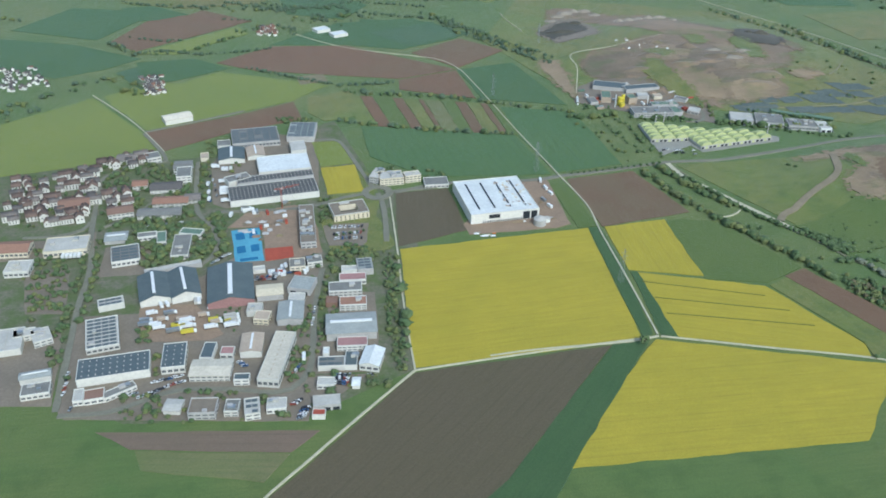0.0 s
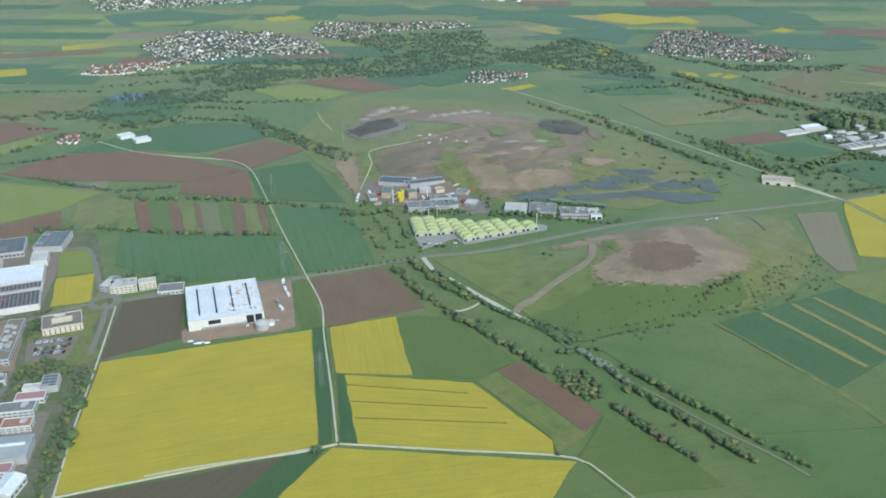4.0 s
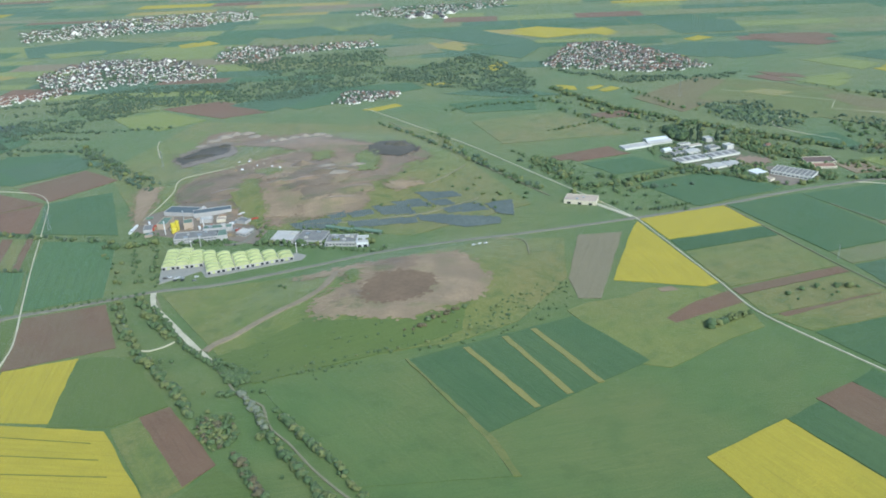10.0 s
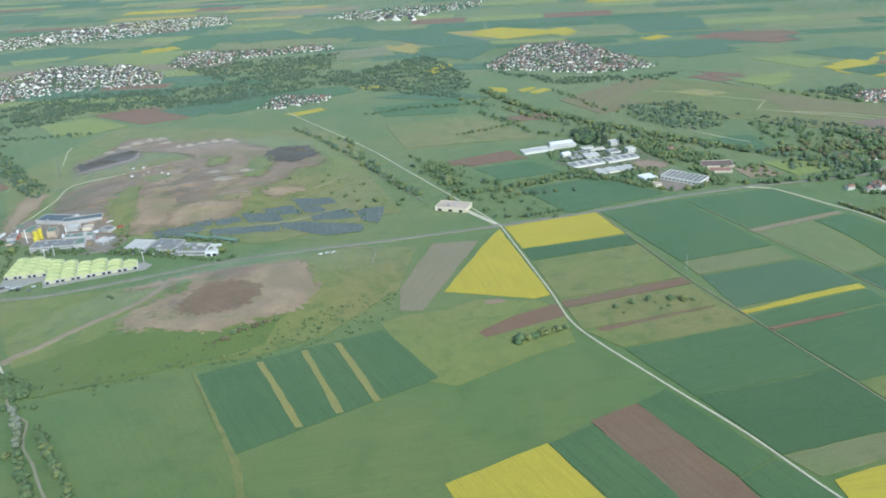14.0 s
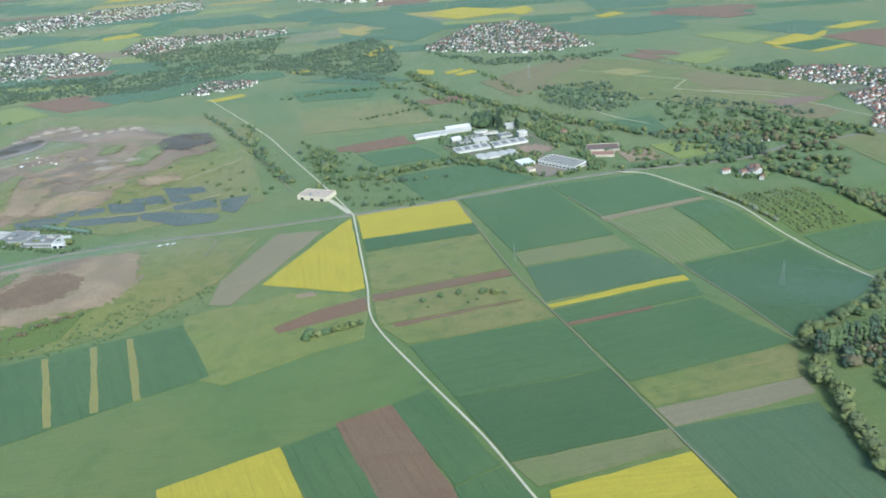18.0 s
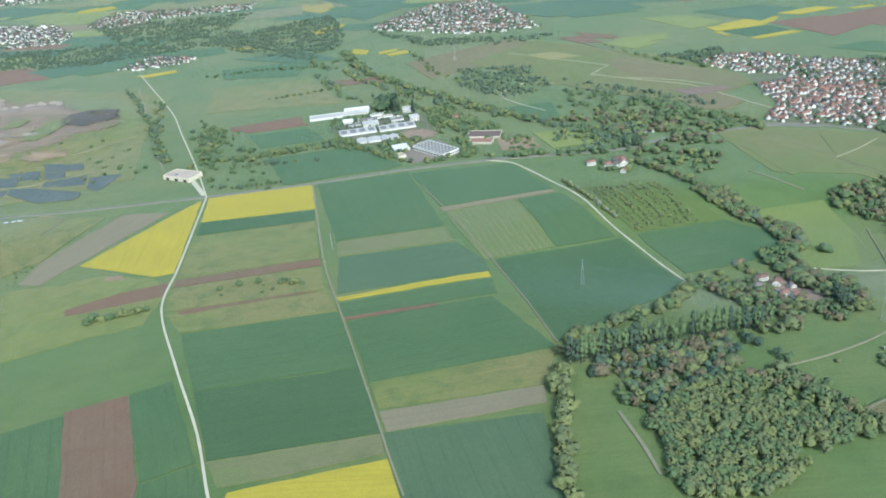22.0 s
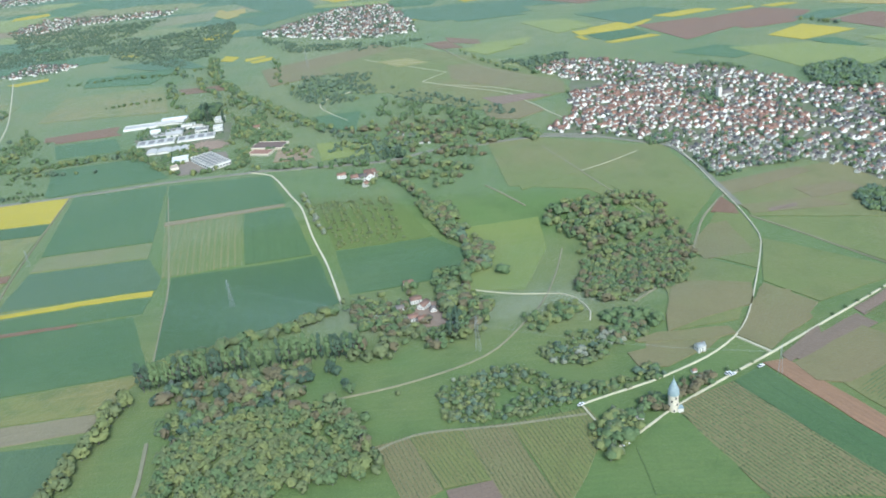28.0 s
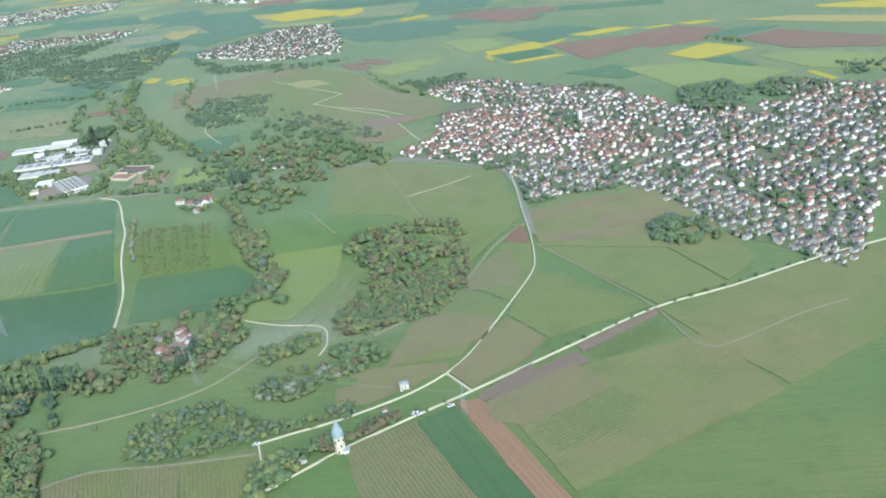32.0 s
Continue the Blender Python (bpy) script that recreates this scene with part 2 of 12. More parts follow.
M["waste"] = fill("landfill_earth", (0.285, 0.208, 0.132), (0.218, 0.164, 0.106), (0.172, 0.138, 0.096), (0.138, 0.165, 0.056))
M["ash"] = fill("grey_slag", (0.218, 0.170, 0.114), (0.162, 0.128, 0.088), (0.240, 0.186, 0.122), (0.125, 0.148, 0.058))
M["sand"] = fill("sandy_fill", (0.320, 0.240, 0.146), (0.255, 0.195, 0.120), (0.215, 0.166, 0.104), (0.195, 0.185, 0.074))
M["haul"] = plain("trodden_earth_road", (0.285, 0.235, 0.150), (0.225, 0.185, 0.118), 0.1, fine=0.6)
M["dark_fill"] = plain("dark_fill", (0.078, 0.074, 0.054), (0.105, 0.096, 0.070), 0.06, fine=0.4)
M["slag"] = plain("pale_slag", (0.31, 0.27, 0.205), (0.24, 0.205, 0.155), 0.12, fine=0.6)
M["slag_fill"] = plain("slag_bench", (0.25, 0.212, 0.156), (0.205, 0.172, 0.128), 0.08, fine=0.5)
M["pale_yard"] = plain("pale_concrete_yard", (0.31, 0.30, 0.255), (0.26, 0.25, 0.215), 0.1)
M["track"] = plain("pale_gravel_track", (0.53, 0.49, 0.34), (0.43, 0.40, 0.28), 0.15)
M["track_dull"] = plain("earth_track", (0.245, 0.225, 0.14), (0.20, 0.195, 0.115), 0.15)
M["asphalt"] = plain("worn_asphalt", (0.220, 0.212, 0.155), (0.180, 0.174, 0.130), 0.1)
M["yard"] = plain("yard_paving", (0.235, 0.196, 0.145), (0.188, 0.160, 0.120), 0.07)
M["water"] = plain("pond_water", (0.10, 0.12, 0.13), (0.08, 0.10, 0.11), 0.1, 0.15)
M["leaf"] = leafy("foliage", (0.088, 0.140, 0.048), (0.122, 0.168, 0.058), (0.102, 0.146, 0.052))
# foliage mainly for far trees, with haze mixed into its blue-green colour
M["leaf_haze"] = leafy("haze_tinted_foliage", (0.092, 0.138, 0.072), (0.118, 0.162, 0.082), (0.100, 0.142, 0.074))
M["leaf_olive"] = leafy("olive_spring_foliage", (0.120, 0.150, 0.054), (0.148, 0.170, 0.060), (0.110, 0.144, 0.052))
M["strips"] = crop("vegetable_strips", (0.085, 0.168, 0.030), (0.100, 0.180, 0.034), (0.165, 0.205, 0.055), 4.2, 0.22, 0.9)
M["leaf_dark"] = leafy("dark_foliage", (0.052, 0.088, 0.046), (0.070, 0.104, 0.052), (0.060, 0.094, 0.048))
M["leaf_light"] = leafy("spring_foliage", (0.148, 0.180, 0.054), (0.180, 0.200, 0.060), (0.138, 0.170, 0.052))
M["leaf_brown"] = leafy("budding_foliage", (0.132, 0.120, 0.054), (0.152, 0.126, 0.060), (0.112, 0.120, 0.050))
M["blossom"] = leafy("white_blossom", (0.25, 0.26, 0.17), (0.20, 0.23, 0.13), (0.13, 0.17, 0.07))
M["bark"] = plain("bark", (0.09, 0.07, 0.05), (0.06, 0.05, 0.04), 2.0)
M["wall_white"] = tinted("rendered_wall", (0.72, 0.70, 0.635), (0.55, 0.53, 0.47))
M["wall_town"] = tinted("house_render", (0.93, 0.91, 0.86), (0.66, 0.63, 0.57))
M["wall_cream"] = tinted("cream_wall", (0.62, 0.54, 0.38), (0.70, 0.64, 0.52))
M["roof_red"] = tinted("tile_roof", (0.320, 0.180, 0.120), (0.215, 0.142, 0.105))
M["roof_grey"] = tinted("slate_roof", (0.115, 0.105, 0.096), (0.25, 0.215, 0.182))
M["roof_tile"] = tinted("dark_tile_roof", (0.125, 0.095, 0.078), (0.215, 0.150, 0.115))
M["roof_slate"] = plain("dark_blue_sheet_roof", (0.100, 0.124, 0.126), (0.125, 0.146, 0.144), 0.15, 0.6)
M["garden"] = plain("garden_and_yard_ground", (0.105, 0.140, 0.048), (0.180, 0.162, 0.118), 0.10, fine=0.5)
M["roof_white"] = plain("white_roof_sheet", (0.70, 0.71, 0.68), (0.60, 0.61, 0.58), 0.06, 0.5)
M["roof_cream"] = plain("cream_sheet_roof", (0.60, 0.545, 0.43), (0.50, 0.45, 0.355), 0.08, 0.6)
M["roof_pale"] = plain("pale_sheet_roof", (0.53, 0.505, 0.44), (0.42, 0.40, 0.355), 0.1, 0.6)
M["roof_grit"] = plain("grey_gravel_roof", (0.23, 0.225, 0.20), (0.175, 0.172, 0.155), 0.15)
M["roof_dark"] = plain("dark_felt_roof", (0.125, 0.125, 0.118), (0.10, 0.10, 0.095), 0.15)
M["roof_brown"] = plain("brown_gravel_roof", (0.24, 0.20, 0.15), (0.19, 0.16, 0.12), 0.2)
M["roof_blue"] = plain("light_blue_sheet_roof", (0.36, 0.37, 0.34), (0.29, 0.305, 0.285), 0.12, 0.6)
M["roof_tan"] = plain("tan_roof", (0.48, 0.39, 0.29), (0.38, 0.31, 0.24), 0.12)
M["roof_pink"] = plain("pink_sheet_roof", (0.38, 0.215, 0.195), (0.31, 0.18, 0.165), 0.12)
M["roof_dome"] = plain("yellowed_membrane_roof", (0.52, 0.545, 0.26), (0.42, 0.45, 0.21), 0.12, 0.6)
M["roof_green"] = plain("green_roof", (0.15, 0.22, 0.16), (0.13, 0.18, 0.13), 0.2)
M["sport_blue"] = plain("blue_sport_surface", (0.14, 0.36, 0.47), (0.11, 0.31, 0.42), 0.1)
M["sport_dark"] = plain("dark_blue_sport_surface", (0.04, 0.16, 0.30), (0.035, 0.14, 0.27), 0.1)
M["sport_red"] = plain("red_clay_surface", (0.38, 0.09, 0.05), (0.32, 0.08, 0.05), 0.1)
M["concrete"] = plain("concrete_wall", (0.48, 0.46, 0.43), (0.38, 0.37, 0.35), 0.2)
M["glass_dark"] = plain("dark_glazing", (0.03, 0.035, 0.04), (0.05, 0.055, 0.06), 0.4, 0.15)
M["window_glass"] = plain("window_glazing", (0.10, 0.11, 0.115), (0.17, 0.175, 0.175), 0.5, 0.2)
M["panel"] = plain("solar_glass", (0.095, 0.118, 0.122), (0.12, 0.14, 0.142), 0.2, 0.35)
# matt panels, the sky's reflection put into their pale colour
M["panel_field"] = plain("sky_toned_solar_glass", (0.140, 0.165, 0.140), (0.165, 0.190, 0.158), 0.035, 0.75)
M["steel"] = plain("galvanised_steel", (0.42, 0.44, 0.45), (0.34, 0.36, 0.37), 0.5, 0.45, 0.6)
M["yellow"] = plain("yellow_paint", (0.62, 0.52, 0.05), (0.52, 0.44, 0.05), 0.5, 0.5)
M["white"] = plain("white_paint", (0.78, 0.78, 0.76), (0.66, 0.66, 0.64), 0.6, 0.4)
M["orange"] = plain("orange_paint", (0.62, 0.20, 0.05), (0.5, 0.17, 0.05), 0.6, 0.5)
M["blue"] = plain("blue_paint", (0.06, 0.13, 0.28), (0.05, 0.11, 0.24), 0.6, 0.4)
M["black"] = plain("dark_paint", (0.03, 0.03, 0.032), (0.045, 0.045, 0.048), 0.6, 0.4)
M["stone"] = plain("pale_rubble_stone", (0.66, 0.60, 0.47), (0.54, 0.48, 0.37), 0.9, fine=5.0)
M["slate_cone"] = plain("weathered_slate", (0.31, 0.375, 0.375), (0.23, 0.29, 0.30), 0.9)


# ---- land form ----
def bump_at(x, y, cx, cy, rx, ry, turn, high, flat):
    """A mound: an oval with a flat top part and smooth flanks."""
    c, s = np.cos(radians(turn)), np.sin(radians(turn))
    u, v = ((x - cx) * c + (y - cy) * s) / rx, (-(x - cx) * s + (y - cy) * c) / ry
    k = np.clip((1 - np.sqrt(u * u + v * v)) / (1 - flat), 0, 1)
    return high * k * k * (3 - 2 * k)


def height(x, y):
    """The ground above the plain: the covered landfill, the working landfill and its slag bench, and the hollow of the stream."""
    x, y = np.asarray(x, float), np.asarray(y, float)
    return (bump_at(x, y, 450, 510, 150, 82, 18, 5.5, 0.35) + bump_at(x, y, 405, 800, 165, 150, 0, 7.0, 0.45)
            + bump_at(x, y, 395, 770, 75, 55, 0, 2.0, 0.3) - bump_at(x, y, 1030, 435, 200, 95, 0, 10.0, 0.3))


def hz(x, y):
    return float(height(x, y))


def link(name, bm, material, parent=None, label=""):
    me = bpy.data.meshes.new(name)
    bm.to_mesh(me)
    bm.free()
    for m in material if isinstance(material, (list, tuple)) else [material]:
        me.materials.append(m)
    ob = new(name, me)
    if parent is not None:
        ob.parent = parent
    if label:
        ob["label"] = label
    return ob


def part(name, bm, material, parent, label=""):
    return link(name, bm, material, parent, label)


def from_arrays(name, verts, tris, mats, idx=None, tint=None):
    """A mesh from numpy arrays of vertices and triangles."""
    me = bpy.data.meshes.new(name)
    n = len(tris)
    me.vertices.add(len(verts))
    me.vertices.foreach_set("co", np.asarray(verts, np.float32).ravel())
    me.loops.add(3 * n)
    me.loops.foreach_set("vertex_index", np.asarray(tris, np.int32).ravel())
    me.polygons.add(n)
    me.polygons.foreach_set("loop_start", np.arange(0, 3 * n, 3, dtype=np.int32))
    me.polygons.foreach_set("loop_total", np.full(n, 3, np.int32))
    if idx is not None:
        me.polygons.foreach_set("material_index", np.asarray(idx, np.int32))
    for m in mats:
        me.materials.append(m)
    if tint is not None and "vine" not in name and "village" not in name:
        me.polygons.foreach_set("use_smooth", np.ones(n, bool))
    if tint is not None:
        at = me.attributes.new("tint", "FLOAT", "POINT")
        at.data.foreach_set("value", np.asarray(tint, np.float32))
    me.update()
    me.validate()
    return me


def wobbly(pts, step, amount, rng):
    """The outline of a plot, with edges a little uneven."""
    out = []
    for (x0, y0), (x1, y1) in zip(pts, pts[1:] + pts[:1]):
        n = max(1, int(math.hypot(x1 - x0, y1 - y0) / step))
        for i in range(n):
            k = i / n
            j = 0 if i == 0 else amount
            out.append((x0 + (x1 - x0) * k + rng.uniform(-j, j), y0 + (y1 - y0) * k + rng.uniform(-j, j)))
    return out


LAYER = [0]


def plot(name, kind, *pts, high=0.3, along=None, label="", category="field", step=9.0, rag=0.5):
    """A field of one crop, as a slab of the crop's height. along: the edge that the rows follow."""
    rng = random.Random(len(pts) * 1000 + int(pts[0][0]) * 7 + int(pts[0][1]))
    pts = list(pts)
    LAYER[0] += 1
    high = high + 0.004 * (LAYER[0] % 40)
    lengths = [math.dist(a, b) for a, b in zip(pts, pts[1:] + pts[:1])]
    k = lengths.index(max(lengths)) if along is None else along
    a, b = pts[k], pts[(k + 1) % len(pts)]
    turn = math.atan2(b[1] - a[1], b[0] - a[0])
    c, s = math.cos(turn), math.sin(turn)
    bm = bmesh.new()
    face = bm.faces.new([bm.verts.new((x, y, 0)) for x, y in wobbly(pts, step, rag, rng)])
    xs, ys = [p[0] for p in pts], [p[1] for p in pts]
    gx, gy = np.meshgrid(np.linspace(min(xs), max(xs), 12), np.linspace(min(ys), max(ys), 12))
    if np.abs(height(gx, gy)).max() > 0.05:
        for lo, hi, no in ((min(xs), max(xs), (1, 0, 0)), (min(ys), max(ys), (0, 1, 0))):
            for cut in np.arange(math.ceil(lo / 6) * 6, hi, 6):
                bmesh.ops.bisect_plane(bm, geom=bm.verts[:] + bm.edges[:] + bm.faces[:], plane_co=(cut * no[0], cut * no[1], 0), plane_no=no)
    if face.is_valid and face.normal.z < 0 or bm.faces[:][0].normal.z < 0:
        bmesh.ops.reverse_faces(bm, faces=bm.faces[:])
    rim = [e for e in bm.edges if e.is_boundary]
    ext = bmesh.ops.extrude_edge_only(bm, edges=rim)["geom"]
    low = {v for v in ext if isinstance(v, bmesh.types.BMVert)}
    uv = bm.loops.layers.uv.new("rows")
    for v in bm.verts:
        v.co.z = hz(v.co.x, v.co.y) + (-0.2 if v in low else high)
    for f in bm.faces:
        for l in f.loops:
            x, y = l.vert.co.x, l.vert.co.y
            l[uv].uv = (x * c + y * s, -x * s + y * c)
    bmesh.ops.recalc_face_normals(bm, faces=bm.faces[:])
    ob = link(name, bm, M[kind])
    return tagged(ob, label or LABELS.get(kind, ""), category, kind="structure")


def patch(kind, *pts, high=0.9, label=""):
    """Bare or grassy ground on tipped earth, its edge broken up into loose flakes."""
    ob = plot("ground_patch", kind, *pts, high=high, label=label, category="ground", step=3.2, rag=1.5)
    rng = random.Random(int(pts[0][0] * 11 + pts[0][1]))
    V, T = [], []
    for (x0, y0), (x1, y1) in zip(pts, pts[1:] + pts[:1]):
        span = math.hypot(x1 - x0, y1 - y0)
        for i in range(int(span / 1.3) + 1):
            k, off, r = rng.random(), rng.gauss(0, 2.4), rng.uniform(0.5, 1.9)
            cx, cy = x0 + (x1 - x0) * k - (y1 - y0) / span * off, y0 + (y1 - y0) * k + (x1 - x0) / span * off
            n, turn = len(V), rng.uniform(0, 6.28)
            for j in range(7):
                w = r * rng.uniform(0.6, 1.3)
                px, py = cx + math.cos(turn + j * 0.8976) * w * 1.5, cy + math.sin(turn + j * 0.8976) * w
                V.append((px, py, hz(px, py) + high + 0.19))
            V.append((cx, cy, hz(cx, cy) + high + 0.22))
            T += [(n + j, n + (j + 1) % 7, n + 7) for j in range(7)]
    me = from_arrays("loose_ground", np.array(V), np.array(T), [M[kind]])
    tagged(new("loose_ground", me), "scattered flakes of loose ground along a patch edge", "ground", kind="stuff")
    return ob


LABELS = {
    "rape": "yellow rapeseed field in full bloom", "rape_pale": "pale yellow rapeseed field",
    "wheat": "even green field of young wheat", "wheat_blue": "blue-green field of young grain with wheel tracks",
    "wheat_dark": "dark green field of dense grain", "lime": "light green field of young barley",
    "olive": "olive green strip of mown grass", "soil": "bare brown ploughed field", "soil_grey": "grey-brown harrowed field just sprouting",
    "soil_dark": "dark brown field with sprouting green", "wheat_bright": "bright green field of young wheat with wheel tracks", "soil_pale": "pale dry strip of bare soil", "strips": "green vegetable field in pale striped rows", "stripe": "yellow-green flowering strip in a field",
    "soil_red": "reddish soil plot with planted rows", "vines": "green vineyard plot in straight rows",
    "vines_brown": "brownish vineyard plot with bare rows", "grass": "rough green meadow with tufts", "lush": "bright yellow-green meadow", "meadow": "green meadow",
    "dirt": "bare brown earth of a building site", "waste": "brown bare earth of a landfill", "ash": "grey slag and rubble on a landfill",
    "sand": "sandy bare top of a covered landfill", "dark_fill": "dark heap of fill on a landfill", "yard": "grey paved works yard",
    "water": "small grey pond between trees",
}


def ribbon(name, kind, width, *pts, high=0.55, label="", smooth=True, category="road"):
    """A road or track along a line of bends."""
    P = [Vector((x, y, 0)) for x, y in pts]
    line = []
    for i in range(len(P) - 1):
        a, b, c, d = P[max(i - 1, 0)], P[i], P[i + 1], P[min(i + 2, len(P) - 1)]
        n = max(2, int((c - b).length / 7))
        for k in range(n):
            t = k / n
            if smooth:
                m0, m1 = (c - a) * 0.5, (d - b) * 0.5
                sc = (c - b).length
                m0, m1 = m0 * min(1, sc / max(m0.length, 1e-3)), m1 * min(1, sc / max(m1.length, 1e-3))
                q = b * (2 * t**3 - 3 * t**2 + 1) + m0 * (t**3 - 2 * t**2 + t) + c * (-2 * t**3 + 3 * t**2) + m1 * (t**3 - t**2)
            else:
                q = b.lerp(c, t)
            line.append(q)
    line.append(P[-1])
    rng = random.Random(int(pts[0][0] * 3 + pts[0][1]))
    if kind == "asphalt":
        for a, b in zip(line, line[1:]):
            STREETS.extend((a.x + (b.x - a.x) * k / 3, a.y + (b.y - a.y) * k / 3, width / 2 + 0.8) for k in range(3))
    LAYER[0] += 1
    high += 0.006 * (LAYER[0] % 20)
    bm = bmesh.new()
    uv = bm.loops.layers.uv.new("rows")
    last = None
    for i, q in enumerate(line):
        d = (line[min(i + 1, len(line) - 1)] - line[max(i - 1, 0)]).normalized()
        side = Vector((-d.y, d.x, 0))
        w = width / 2 * rng.uniform(0.88, 1.12)
        row = []
        for off, z in ((-w - 0.15, -0.3), (-w, high), (w, high), (w + 0.15, -0.3)):
            p = q + side * off
            row.append(bm.verts.new((p.x, p.y, hz(p.x, p.y) + z)))
        if last:
            for j in range(3):
                bm.faces.new((last[j], row[j], row[j + 1], last[j + 1]))
        last = row
    for f in bm.faces:
        for l in f.loops:
            l[uv].uv = (l.vert.co.x, l.vert.co.y)
    bmesh.ops.recalc_face_normals(bm, faces=bm.faces[:])
    for f in bm.faces:
        if f.normal.z < -0.5:
            f.normal_flip()
    ob = link(name, bm, M[kind])
    return tagged(ob, label or {"track": "pale gravel farm track", "track_dull": "worn earth track in grass", "asphalt": "grey asphalt road between fields"}[kind], category, kind="structure")


# ---- plants ----
def inside(pts, x, y):
    hit = False
    for (x0, y0), (x1, y1) in zip(pts, pts[1:] + pts[:1]):
        if (y0 > y) != (y1 > y) and x < (x1 - x0) * (y - y0) / (y1 - y0) + x0:
            hit = not hit
    return hit


def scatter(pts, gap, seed, keep=1.0, jitter=0.45, rag=0.0):
    """Spots in an outline, about one gap apart; rag: how lumpy they stand and how uneven the rim is."""
    rng = random.Random(seed)
    xs, ys = [p[0] for p in pts], [p[1] for p in pts]
    out, row = [], 0
    y = min(ys)
    while y < max(ys):
        x = min(xs) + (row % 2) * gap / 2
        while x < max(xs):
            px, py = x + rng.uniform(-jitter, jitter) * gap, y + rng.uniform(-jitter, jitter) * gap
            lump = 0.5 + noise.noise((px / 19.0, py / 19.0, seed * 1.7))
            ex = px + 7 * noise.noise((px / 9.0, py / 9.0, 3.3)) * rag
            if rng.random() < keep * min(1.0, max(0.0, 1 + rag * (lump * 2.2 - 1.3))) and inside(pts, ex, py):
                out.append((px, py))
            x += gap
        y += gap * 0.87
        row += 1
    return out


BUILT, STREETS, CLEARINGS = [], [], []


def street_rows(pts, gap, row, turn, seed, keep=1.0):
    """Spots for houses in an outline: in bent rows along streets, with gaps."""
    rng = random.Random(seed)
    c, s = math.cos(radians(turn)), math.sin(radians(turn))
    uv = [(x * c + y * s, -x * s + y * c) for x, y in pts]
    out, v, k = [], min(q[1] for q in uv), 0
    while v < max(q[1] for q in uv):
        u = min(q[0] for q in uv) + rng.uniform(0, gap)
        while u < max(q[0] for q in uv):
            bend = 9 * noise.noise((u / 60.0, v / 60.0, seed * 1.3))
            a, b = u + rng.uniform(-0.3, 0.3) * gap, v + bend + rng.uniform(-0.22, 0.22) * row
            x, y = a * c - b * s, a * s + b * c
            if rng.random() < keep and inside(pts, x, y):
                out.append((x, y))
            u += gap * rng.uniform(0.85, 1.25)
        v += row * (0.78 if k % 2 else 1.22)
        k += 1
    return out


def free(spots, margin=1.0):
    """Leaves out the spots on buildings and streets."""
    out = []
    for x, y in spots:
        hit = False
        for cx, cy, w, d, a in BUILT:
            if abs(x - cx) + abs(y - cy) < w + d + 6:
                c, s = math.cos(a), math.sin(a)
                u, v = (x - cx) * c + (y - cy) * s, -(x - cx) * s + (y - cy) * c
                if abs(u) < w / 2 + margin and abs(v) < d / 2 + margin:
                    hit = True
                    break
        if not hit and any((x - a) ** 2 + (y - b) ** 2 < r * r for a, b, r in STREETS):
            hit = True
        if not hit:
            out.append((x, y))
    return out


def along_line(pts, gap, spread, seed, keep=1.0):
    rng = random.Random(seed)
    out = []
    for (x0, y0), (x1, y1) in zip(pts, pts[1:]):
        n = max(1, int(math.hypot(x1 - x0, y1 - y0) / gap))
        for i in range(n):
            if rng.random() < keep:
                k = (i + rng.uniform(-0.3, 0.3)) / n
                out.append((x0 + (x1 - x0) * k + rng.uniform(-spread, spread), y0 + (y1 - y0) * k + rng.uniform(-spread, spread)))
    return out


_g = (1 + 5**0.5) / 2
ICO = np.array([(-1, _g, 0), (1, _g, 0), (-1, -_g, 0), (1, -_g, 0), (0, -1, _g), (0, 1, _g), (0, -1, -_g), (0, 1, -_g), (_g, 0, -1), (_g, 0, 1), (-_g, 0, -1), (-_g, 0, 1)]) / math.hypot(1, _g)
ICO_F = np.array([(0, 11, 5), (0, 5, 1), (0, 1, 7), (0, 7, 10), (0, 10, 11), (1, 5, 9), (5, 11, 4), (11, 10, 2), (10, 7, 6), (7, 1, 8), (3, 9, 4), (3, 4, 2), (3, 2, 6), (3, 6, 8), (3, 8, 9), (4, 9, 5), (2, 4, 11), (6, 2, 10), (8, 6, 7), (9, 8, 1)])
OCT = np.array([(1, 0, 0), (-1, 0, 0), (0, 1, 0), (0, -1, 0), (0, 0, 1), (0, 0, -1)], float)
OCT_F = np.array([(0, 2, 4), (2, 1, 4), (1, 3, 4), (3, 0, 4), (2, 0, 5), (1, 2, 5), (3, 1, 5), (0, 3, 5)])


def stem(a, b, r0, r1, sides=5):
    a, b = np.array(a, float), np.array(b, float)
    d = (b - a) / np.linalg.norm(b - a)
    u = np.cross(d, (0.3, 0.9, 0.1))
    u /= np.linalg.norm(u)
    w = np.cross(d, u)
    ang = np.arange(sides) * 2 * np.pi / sides
    ring = np.cos(ang)[:, None] * u + np.sin(ang)[:, None] * w
    v = np.concatenate([a + ring * r0, b + ring * r1])
    f = []
    for i in range(sides):
        j = (i + 1) % sides
        f += [(i, j, sides + j), (i, sides + j, sides + i)]
    return v, np.array(f)


